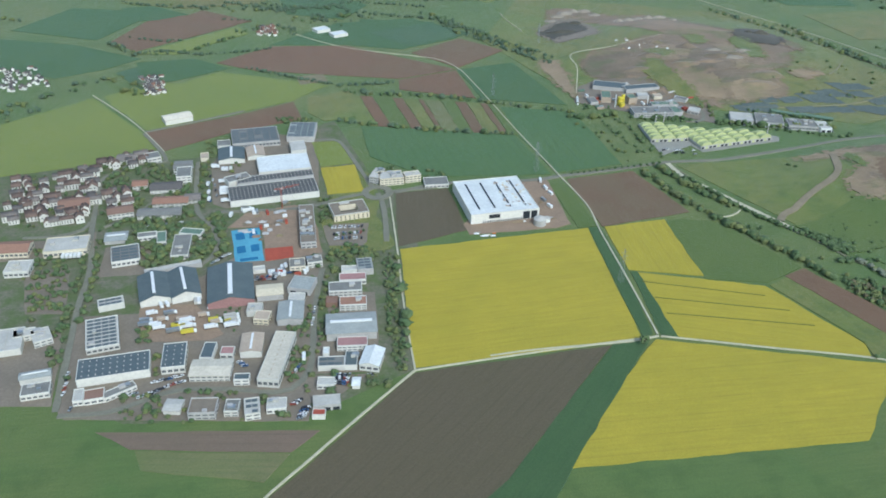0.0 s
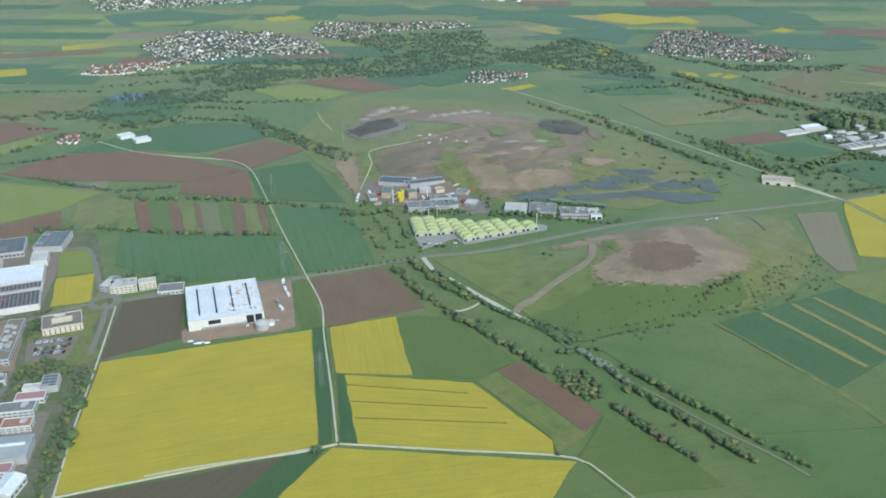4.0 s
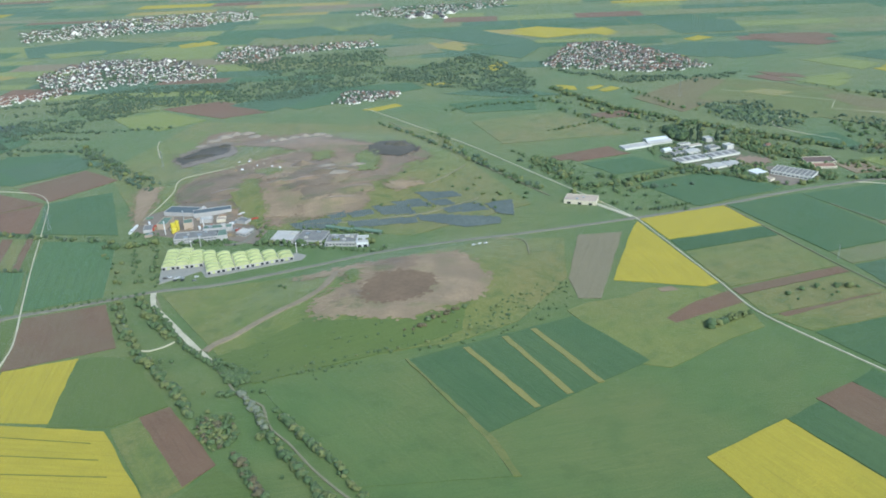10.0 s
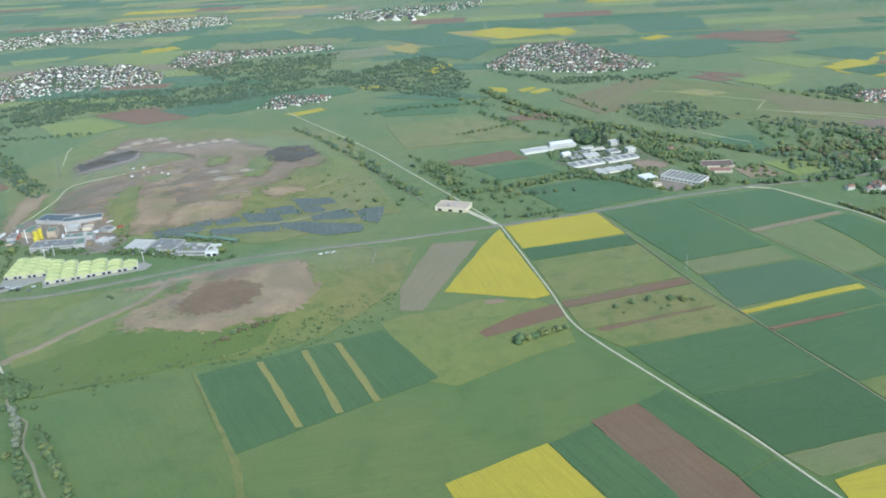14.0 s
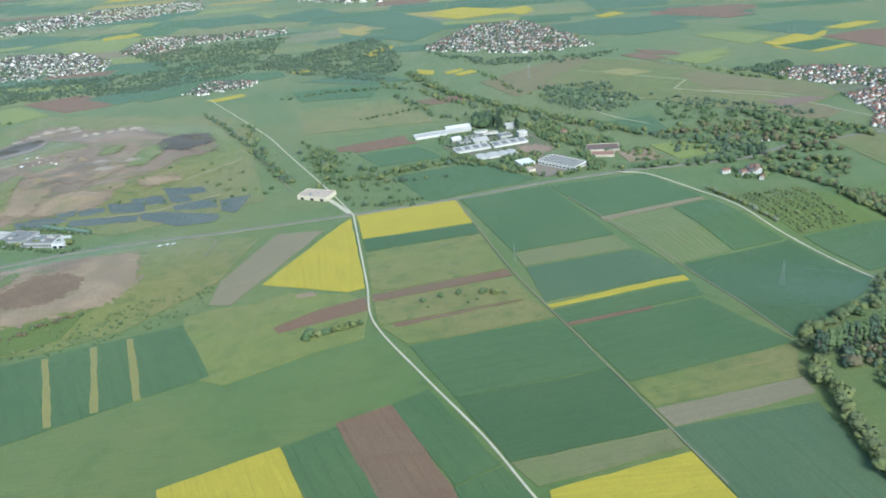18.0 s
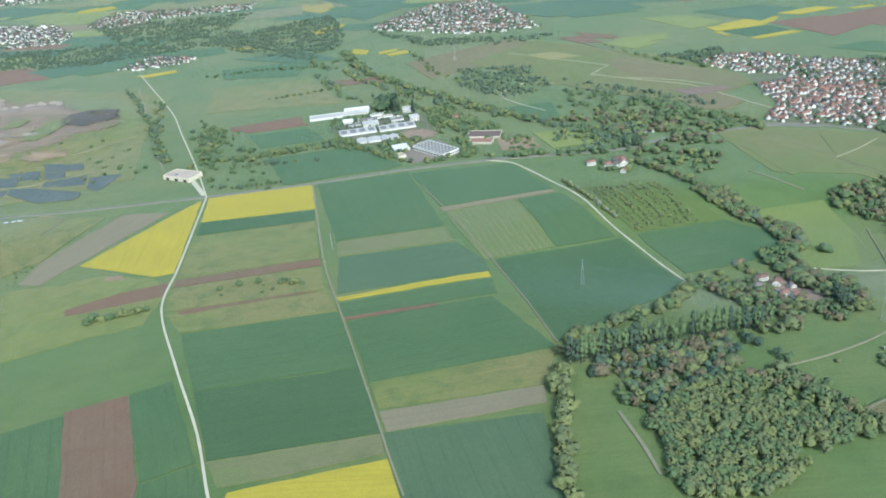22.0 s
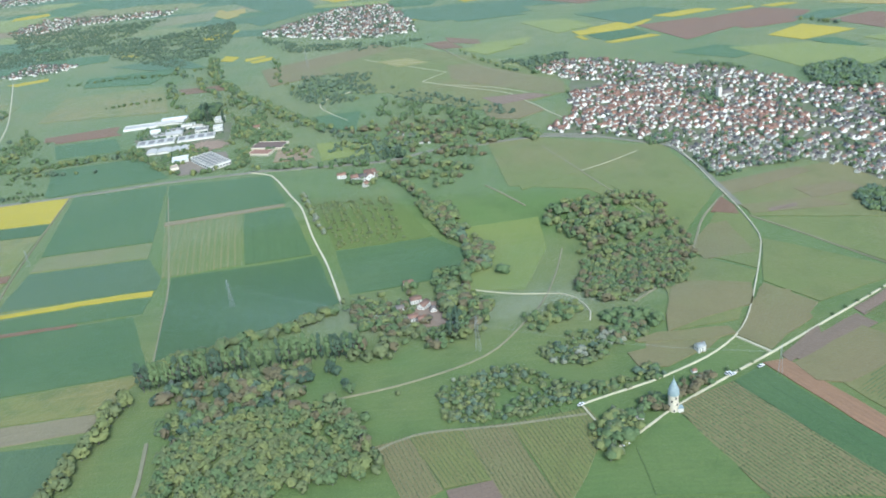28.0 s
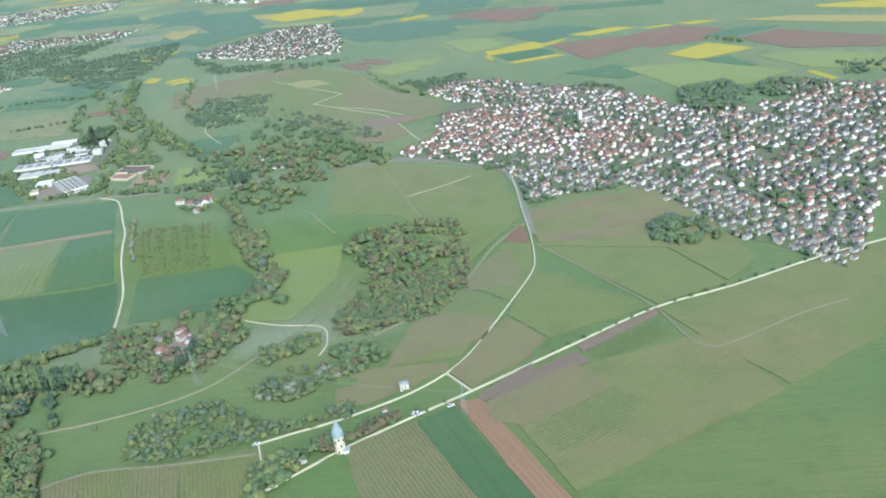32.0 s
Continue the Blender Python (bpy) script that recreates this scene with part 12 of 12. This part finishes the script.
woods('trees', free(scatter([(850.9, 681.4), (893.2, 685.9), (895.9, 666.7), (852.1, 657.3)], 5, 786, 0.9, rag=0.3), 0.6), 'dark trees and shrubs round the nursery', kinds=('bush',), sizes=(2, 3.4), leaf=('leaf', 'leaf', 'leaf_light'), grade=0, seed=786)
woods('trees', free(scatter([(755.7, 766.4), (780.7, 772.1), (784.1, 735.8), (760.1, 737.2)], 4.5, 787, 0.9, rag=0.3), 0.6), 'dark trees and shrubs round the nursery', kinds=('broad', 'bush'), sizes=(2.2, 3.6), leaf=('leaf', 'leaf', 'leaf_light'), grade=0, seed=787)
woods('trees', free(scatter([(890.5, 668.4), (921.1, 664.4), (912.8, 621.5), (895.7, 632.3)], 6, 788, 0.9, rag=0.3), 0.6), 'dark trees and shrubs round the nursery', kinds=('bush',), sizes=(2.2, 3.6), leaf=('leaf', 'leaf', 'leaf_light'), grade=0, seed=788)
woods("tree_belt", along_line([(642.1, 672), (686.1, 675.2), (726.2, 691.5), (756.6, 696.3), (779, 663.3)], 2.4, 3.2, 800, 0.95), "dense belt of trees and shrubs along a stream", kinds=('broad', 'bush'), sizes=(2.4, 4.2), leaf=('leaf', 'leaf', 'leaf_light'), grade=0, seed=800)
woods("tree_belt", along_line([(735.6, 1056.2), (755.6, 977.9), (778, 917), (826.8, 842.5), (873.3, 776.2), (927.9, 699.9)], 3.0, 5.0, 801, 0.95), "dense belt of trees and shrubs along a stream", kinds=('broad', 'bush'), sizes=(3.4, 5.6), leaf=('leaf', 'leaf', 'leaf_light'), grade=0, seed=801)
woods("tree_belt", along_line([(806.3, 824.9), (824.5, 805.1)], 5.0, 2.0, 802, 0.95), "dense belt of trees and shrubs along a stream", kinds=('tall',), sizes=(9, 12), leaf=('leaf', 'leaf', 'leaf_light'), grade=0, seed=802)
woods("tree_belt", along_line([(577.9, 987.6), (627.9, 998.9), (701.2, 990), (736.9, 1008.2)], 5.0, 2.5, 803, 0.95), "dense belt of trees and shrubs along a stream", kinds=('broad', 'bush'), sizes=(2.6, 4.4), leaf=('leaf', 'leaf', 'leaf_light'), grade=0, seed=803)
woods("tree_belt", along_line([(667.7, 859.8), (708.2, 870.4), (749.4, 890.3)], 6.0, 1.5, 804, 0.95), "dense belt of trees and shrubs along a stream", kinds=('bush',), sizes=(2.4, 3.6), leaf=('leaf', 'leaf', 'leaf_light'), grade=0, seed=804)
woods("tree_belt", along_line([(821.6, 1017.6), (841.4, 920.9), (872.9, 850.9), (946.5, 796.4)], 7.0, 4.0, 805, 0.95), "dense belt of trees and shrubs along a stream", kinds=('broad', 'bush'), sizes=(2.6, 4.4), leaf=('leaf', 'leaf', 'leaf_light'), grade=0, seed=805)

tree("tall", "leaf_dark", 802.6, 769.7, 24, "tall dark cypress among nursery buildings", "cypresses")
tree("tall", "leaf_dark", 805.5, 770.4, 13, "tall dark cypress among nursery buildings", "cypresses")
tree("tall", "leaf_dark", 800.7, 768.5, 10, "tall dark cypress among nursery buildings", "cypresses")
tree("tall", "leaf_dark", 818.7, 762.8, 15, "tall dark cypress among nursery buildings", "cypresses")
tree("tall", "leaf_dark", 819.9, 760.3, 11, "tall dark cypress among nursery buildings", "cypresses")
tree("tall", "leaf_dark", 795.3, 772.8, 10, "tall dark cypress among nursery buildings", "cypresses")
tree("tall", "leaf_dark", 788.2, 781.9, 9, "tall dark cypress among nursery buildings", "cypresses")
tree("tall", "leaf_dark", 799.1, 779.2, 15, "tall dark cypress among nursery buildings", "cypresses")
woods("trees", free(scatter([(778.4, 788.2), (786.9, 821.8), (803.2, 822.3), (803.4, 787.7), (787.1, 774.3)], 3.2, 790, 0.9, rag=0.5), 0.6), "dark trees behind the nursery", kinds=("broad", "ovate"), sizes=(4.0, 7.0), leaf=("leaf_dark", "leaf"), grade=1, seed=790)
patch("dirt", (801.0, 703.5), (821.5, 708.3), (835.4, 700.0), (835.9, 685.3), (816.1, 682.3), (801.9, 687.9), high=0.4, label="bare brown earth beside greenhouses")
woods("shrubs", free(scatter([(738.6, 765.3), (787.1, 774.3), (817.5, 756.4), (828.2, 728.1), (801.9, 716.2), (754.8, 717.7), (741.0, 736.5)], 4.2, 791, 0.75, rag=0.5), 0.5), "shrubs and small trees between nursery sheds", kinds=("bush", "broad"), sizes=(1.6, 3.0), leaf=("leaf", "leaf_dark", "leaf_haze"), grade=0, seed=791)

# ---- farm in the trees ----
house(1006.7, 418.9, 10, 2, 'roof_red', 'farm houses', 'farm building with a pitched roof among trees', 0.55)
house(1011.7, 397.0, 15, 2, 'roof_red', 'farm houses', 'farm building with a pitched roof among trees', 0.6)
house(1012.1, 368.5, 15, 0, 'roof_red', 'farm houses', 'farm building with a pitched roof among trees', 0.62)
house(1022.0, 380.8, 100, 1, 'roof_grey', 'farm houses', 'farm building with a pitched roof among trees', 0.55)
house(1004.2, 384.0, 10, 3, 'roof_grey', 'farm houses', 'farm building with a pitched roof among trees', 0.65)
house(1017.1, 364.2, 15, 1, 'roof_red', 'farm houses', 'farm building with a pitched roof among trees', 0.65)
house(1016.6, 387.4, 60, 2, 'roof_red', 'farm houses', 'farm building with a pitched roof among trees', 0.65)

# ---- tower hill ----
watch_tower(1121.7, 271.3, 0)
house(1107.1, 266.6, 30, 1, 'roof_pale', 'garden huts', 'small white pavilion by the tower', 0.4)
house(1143.2, 312.7, 20, 3, 'roof_blue', 'garden huts', 'small hut with a pale metal roof in a vineyard', 0.62)
house(1136.4, 296.7, 20, 1, 'roof_red', 'garden huts', 'tiny brown hut beside a track', 0.3)
car(1149.7, 292.3, 25, 'white', 'cars by the tower')
car(1151.2, 291.3, 25, 'white', 'cars by the tower')
car(1099.0, 251.5, 25, 'white', 'cars by the tower')
car(1085.6, 278.9, 25, 'white', 'cars by the tower')
car(1164.5, 295.7, 25, 'white', 'cars by the tower')

# ---- power lines ----
pylon(181.5, 404.2, 22.95, 20)
pylon(170.0, 557.8, 24.3, 20)
pylon(171.1, 713.0, 21.6, 20)
pylon(910.2, 400.3, 17.55, 70)
pylon(762.7, 472.3, 12.15, 70)
pylon(1044.8, 328.6, 18.9, 70)
pylon(1170.5, 289.8, 14.85, 70)
pylon(869.9, 953.8, 21.6, 70)
pylon(252.6, 858.3, 21.6, 20)
cable((180.0, 404.2, 17.4), (168.5, 557.8, 18.5))
cable((183.0, 404.2, 17.4), (171.5, 557.8, 18.5))
cable((168.5, 557.8, 18.5), (169.6, 713.0, 16.4))
cable((171.5, 557.8, 18.5), (172.6, 713.0, 16.4))
cable((908.7, 400.0, 9.4), (1043.3, 328.6, 14.4))
cable((911.7, 400.6, 9.4), (1046.3, 328.6, 14.4))
cable((1043.3, 328.6, 14.4), (1169.0, 289.8, 11.3))
cable((1046.3, 328.6, 14.4), (1172.0, 289.8, 11.3))

# ---- single trees along roads ----
for _x, _y, _s in ((195.1, 548.9, 2.3), (200.1, 549.4, 2.25), (205.1, 550, 2.11), (210.2, 550.6, 2.27), (215.3, 551.2, 2.77), (220.4, 551.8, 2.15), (225.5, 552.4, 2.33), (230.7, 553, 2.67), (235.9, 553.6, 2.24), (241.1, 554.2, 2.42), (246.3, 554.8, 2.32), (251.6, 555.4, 2.78), (256.9, 556, 2.2), (262.2, 556.7, 3.12), (267.5, 557.3, 2.7), (675.3, 602.2, 2.82), (679, 602.5, 2.65), (682.8, 602.8, 2.6), (686.5, 603.1, 3.09), (690.2, 603.4, 3.01), (694, 603.7, 2.93), (697.7, 604, 2.11), (701.5, 604.3, 2.69), (705.2, 604.6, 3.06)):
    tree('broad', 'leaf', _x, _y, _s, 'small round broadleaf tree beside a road', 'roadside trees')
for _x, _y, _s in ((709, 604.9, 2.74), (712.7, 605.2, 2.61), (172.7, 343.3, 5.83), (1209.5, 332.6, 1.74), (1217, 337.4, 2.18), (1224.6, 342.2, 2.23), (1232.3, 347.1, 1.66), (1240.2, 352.1, 2.01), (1248.3, 357.2, 2.08), (1256.5, 362.4, 1.88), (1270.7, 369.3, 2.36), (1279.3, 373, 2.57), (1287.9, 376.8, 2.56), (1296.7, 380.7, 2.03), (1305.6, 384.6, 1.89), (1314.6, 388.5, 2.51), (1323.7, 392.5, 2.3), (1332.9, 396.6, 2.49), (1342.3, 400.7, 2.52), (290.9, 313.8, 2.74), (58, 554.3, 2.48), (64, 555.1, 2.21), (70.1, 556, 2.69), (76.2, 556.8, 2.58)):
    tree('broad', 'leaf', _x, _y, _s, 'small round broadleaf tree beside a road', 'roadside trees')
for _x, _y, _s in ((82.3, 557.7, 2.15), (88.5, 558.6, 2.4), (94.7, 559.5, 2.49), (16.7, 481.2, 2.32), (21.2, 482, 2.27), (25.6, 482.9, 2.57), (30.1, 483.8, 2.15), (34.6, 484.6, 2.59), (1154.6, 293.7, 1.88), (1161.8, 299.2, 1.81), (1169.2, 304.9, 1.31), (1150.2, 295.1, 2.26)):
    tree('broad', 'leaf', _x, _y, _s, 'small round broadleaf tree beside a road', 'roadside trees')

# ---- vine rows ----
vine_rows([(1122, 274.1), (1150.1, 287.2), (1176.1, 239.3), (1190.3, 214.1), (1142.9, 217.9)], 1.7, 1, 1085, 'rows of vines on a slope', 'leaf')
vine_rows([(1055.6, 271.4), (1088.2, 277.7), (1093.1, 262.8), (1082.3, 237.3), (1072.9, 220.5)], 1.7, 4, 1086, 'rows of vines on a slope', 'leaf_olive')
vine_rows([(1035.7, 270.3), (1055.2, 271.5), (1071.9, 220.6), (1052, 222.8)], 1.7, 3, 1087, 'rows of bare vines on a slope', 'leaf_olive')
vine_rows([(1014.5, 267.2), (1034.8, 270.1), (1048.8, 238.1), (1029.1, 235.4)], 1.7, 3, 1088, 'rows of vines on a slope', 'leaf_olive')
vine_rows([(1000.5, 263.3), (1014.1, 267.3), (1028.7, 234.8), (1015.4, 226.8)], 1.7, 3, 1089, 'rows of bare vines on a slope', 'leaf_olive')
vine_rows([(1207.4, 285.8), (1231.6, 302.2), (1240.4, 290.3), (1229.0, 269.6), (1205.9, 260.0), (1195.5, 273.9)], 1.7, 0, 1090, 'rows of low vines on a slope', 'leaf')
vine_rows([(1221.9, 331.7), (1258.5, 353.2), (1260.8, 339.3), (1228.5, 319.7)], 1.7, 0, 1091, 'rows of low vines on a slope', 'leaf_olive')
plot("vineyard", "vines_brown", (1178.7, 297.0), (1217.9, 321.3), (1232.5, 301.4), (1207.5, 286.2), (1194.7, 279.7), (1183.0, 283.2), high=0.5)

# ---- landfill patches ----
patch("waste", (275.6, 750.5), (276.0, 786.2), (295.0, 806.7), (324.6, 817.2), (350.9, 836.7), (391.5, 854.5), (365.3, 888.3), (331.6, 918.9), (301.6, 928.6), (286.6, 945.0), (295.5, 979.3), (316.8, 983.7), (346.5, 960.9), (367.6, 944.4), (400.7, 947.1), (423.1, 929.7), (447.2, 885.5), (470.1, 857.3), (500.3, 868.1), (517.9, 828.6), (520.3, 802.3), (493.7, 778.1), (480.2, 745.4), (450.3, 732.8), (442.0, 715.8), (446.2, 702.1), (440.4, 682.7), (422.6, 673.0), (387.1, 669.9), (351.8, 662.4), (335.2, 675.0), (319.7, 728.7), (294.7, 740.7), high=0.5)
patch("ash", (275.4, 777.0), (288.4, 795.2), (318.0, 794.9), (339.3, 791.0), (334.9, 762.4), (326.3, 742.6), (310.2, 740.8), (288.6, 740.6), (276.6, 744.9), high=0.75)
patch("ash", (366.9, 764.1), (397.3, 791.5), (421.1, 796.9), (425.0, 762.6), (416.6, 739.6), (400.5, 735.2), (391.7, 745.9), (378.5, 733.5), high=0.8)
patch("sand", (423.8, 810.6), (443.2, 814.3), (448.3, 790.2), (443.0, 759.4), (430.2, 741.2), (416.2, 733.9), (424.9, 760.6), high=0.85)
patch("sand", (389.2, 703.5), (414.1, 709.7), (446.1, 706.3), (438.3, 680.4), (422.7, 674.3), (387.3, 672.5), high=0.75)
patch("sand", (354.2, 733.8), (387.4, 724.1), (384.7, 704.7), (380.4, 674.5), (351.8, 685.9), high=0.95)
patch("ash", (386.2, 731.2), (416.0, 731.5), (414.3, 712.6), (389.4, 706.2), high=0.7)
patch("sand", (350.8, 801.1), (381.3, 813.3), (394.0, 792.8), (373.4, 766.8), (354.0, 764.7), high=0.85)
patch("grass", (324.0, 750.3), (336.1, 759.9), (341.7, 788.6), (348.9, 767.2), (354.6, 694.2), (352.3, 663.7), (342.1, 672.7), (329.6, 718.6), high=1.05, label="grassy green bank between tips")
patch("grass", (347.5, 800.3), (364.2, 802.0), (373.9, 786.3), (357.4, 775.7), high=1.0)
patch("grass", (449.5, 821.8), (466.2, 830.8), (471.6, 806.8), (461.6, 766.3), (445.6, 765.1), high=1.0)
patch("grass", (406.8, 841.6), (424.8, 845.3), (422.6, 817.7), (408.7, 816.0), high=1.0)
patch("slag_fill", (259.1, 891.3), (289.3, 935.7), (318.0, 939.4), (328.1, 887.4), (319.4, 869.5), (274.7, 853.8), high=0.7)
patch("dark_fill", (263.4, 889.8), (291.6, 921.3), (312.8, 927.4), (318.5, 891.9), (271.0, 869.2), high=0.9, label="dark heap of fill on a landfill")
patch("dark_fill", (464.6, 841.5), (481.4, 865.8), (508.4, 867.7), (514.6, 828.6), (494.1, 803.1), (467.8, 815.4), high=1.0, label="dark heap of fill on a landfill")
patch("sand", (465.8, 724.5), (483.0, 732.4), (500.7, 731.3), (493.8, 719.6), (479.8, 712.3), (468.2, 715.0), high=0.9, label="reddish bare earth on a landfill")
patch("sand", (242.3, 704.9), (235.0, 778.6), (239.6, 803.0), (254.9, 798.6), (253.7, 760.7), (249.4, 728.0), (246.9, 699.4), high=0.6)
patch("waste", (506.1, 812.2), (524.4, 815.1), (518.8, 793.9), (505.6, 788.2), high=0.9)
patch("sand", (386.6, 479.3), (385.1, 491.8), (391.1, 505.3), (407.7, 518.2), (414.4, 527.7), (407.9, 543.7), (379.1, 545.5), (381.4, 553.3), (401.5, 552.8), (417.1, 557.1), (432.5, 556.8), (458.7, 559.2), (484.2, 555.3), (497.8, 557.5), (505.1, 532.0), (509.9, 506.0), (509.3, 495.8), (494.8, 478.1), (472.5, 472.4), (452.7, 464.5), (441.0, 462.1), (421.8, 468.9), (406.8, 474.8), (395.6, 474.6), high=0.6)
patch("mound_fill", (421.0, 490.5), (419.2, 504.9), (429.3, 525.5), (439.8, 534.2), (454.8, 531.0), (472.5, 518.5), (470.9, 506.3), (463.4, 491.9), (449.5, 486.4), (433.3, 486.9), high=0.75)
patch("waste", (433.9, 547.3), (453.1, 556.5), (465.2, 551.1), (457.1, 532.7), (439.8, 534.2), high=0.8)
patch("waste", (397.3, 495.3), (417.5, 510.9), (420.3, 493.9), (407.6, 482.1), high=0.72)
patch("grass", (414.3, 543.2), (420.2, 546.4), (420.9, 534.2), (416.3, 522.4), (412.7, 525.9), high=0.9)
ribbon("track", "haul", 5.2, (315.1, 460.3), (322.0, 468.1), (332.2, 472.9), (347.0, 485.0), (365.3, 497.6), (379.5, 506.3), (392.5, 519.3), (400.2, 534.2), (406.3, 549.7), high=0.9, label="broad earth haul road up the mound")
woods("scrub", scatter([(461.3, 441.8), (490.3, 462.9), (544.6, 496.5), (562.9, 495.7), (555.4, 455.4), (527.2, 441.9), (469.3, 423.6)], 4.2, 900, 0.6, rag=0.8), "low dark scrub along the foot of a grassy mound", kinds=("bush",), sizes=(0.7, 1.6), leaf=("leaf",), grade=0, seed=900)
woods("scrub", scatter([(335.9, 448.6), (366, 468.9), (387.6, 482.1), (444.6, 454), (470, 428.4), (441.1, 419.2), (367.9, 407.3), (338.6, 415.3)], 7.0, 901, 0.6, rag=0.9), "single dark bushes on a grassy slope", kinds=("bush",), sizes=(0.8, 1.9), leaf=("leaf",), grade=0, seed=901)
ribbon("track", "track_dull", 1.18, (544, 676.3), (496.6, 655.7), (457.8, 652.7), (416.2, 654.5), (386, 658.4), high=0.9)
ribbon("track", "track", 0.74, (237.4, 971.8), (238, 947.2), (245.4, 899.1), high=0.9)
ribbon("track", "track_dull", 1.33, (507.9, 724.2), (525.1, 738.7), (553.3, 771.8), high=0.9)
ribbon("track", "track_dull", 1.04, (534.1, 580.2), (554.4, 570.2), (550.2, 538.7), high=0.9)
plot("meadow_plot", "sand", (619, 464.3), (629.9, 464.7), (632.8, 458.3), (620.2, 458.4), high=0.5)
car(514.0, 567.5, 20, 'white', 'cars on the mound')
car(519.0, 569.1, 20, 'white', 'cars on the mound')
car(523.7, 569.3, 20, 'white', 'cars on the mound')


# ---- fittings of the new hall ----
def hall_fittings():
    """Dark gates and a row of supports along the front of the white hall, and rubble sheeting on its roof."""
    (cx, cy), w, d, a = HALL
    root = new("hall_gate_row")
    root.location, root.rotation_euler = (cx, cy, 0), (0, 0, radians(a))
    tagged(root, "dark gates and loading bays in a white hall front", "gates")
    for x0, x1, z0, z1 in ((-w * 0.24, -w * 0.08, 3.4, 6.2), (w * 0.26, w * 0.36, 0.6, 6.2), (w * 0.38, w * 0.47, 0.6, 6.2)):
        bm = bmesh.new()
        block(bm, x0, -d / 2 - 0.12, z0, x1, -d / 2 - 0.02, z1)
        part("gate", bm, M["glass_dark"], root)
    for i in range(18):
        x = -w * 0.32 + w * 0.56 * i / 17
        bm = bmesh.new()
        block(bm, x - 0.45, -d / 2 - 0.12, 0.1, x + 0.35, -d / 2 - 0.02, 1.9)
        part("loading_bay", bm, M["glass_dark"], root)
    rng = random.Random(4)
    for i in range(46):
        bm = bmesh.new()
        x, y, s = w * rng.uniform(0.08, 0.47), d * rng.uniform(-0.38, 0.36), rng.uniform(0.5, 1.5)
        block(bm, -s, -s * 0.5, 0, s, s * 0.5, rng.uniform(0.2, 0.7))
        bmesh.ops.rotate(bm, verts=bm.verts[:], cent=(0, 0, 0), matrix=Matrix.Rotation(rng.uniform(0, 3), 3, "Z"))
        bmesh.ops.translate(bm, verts=bm.verts[:], vec=(x, y, 7.16))
        part("roof_bundle", bm, M[rng.choice(["wall_cream", "white", "roof_tan"])], root)


hall_fittings()
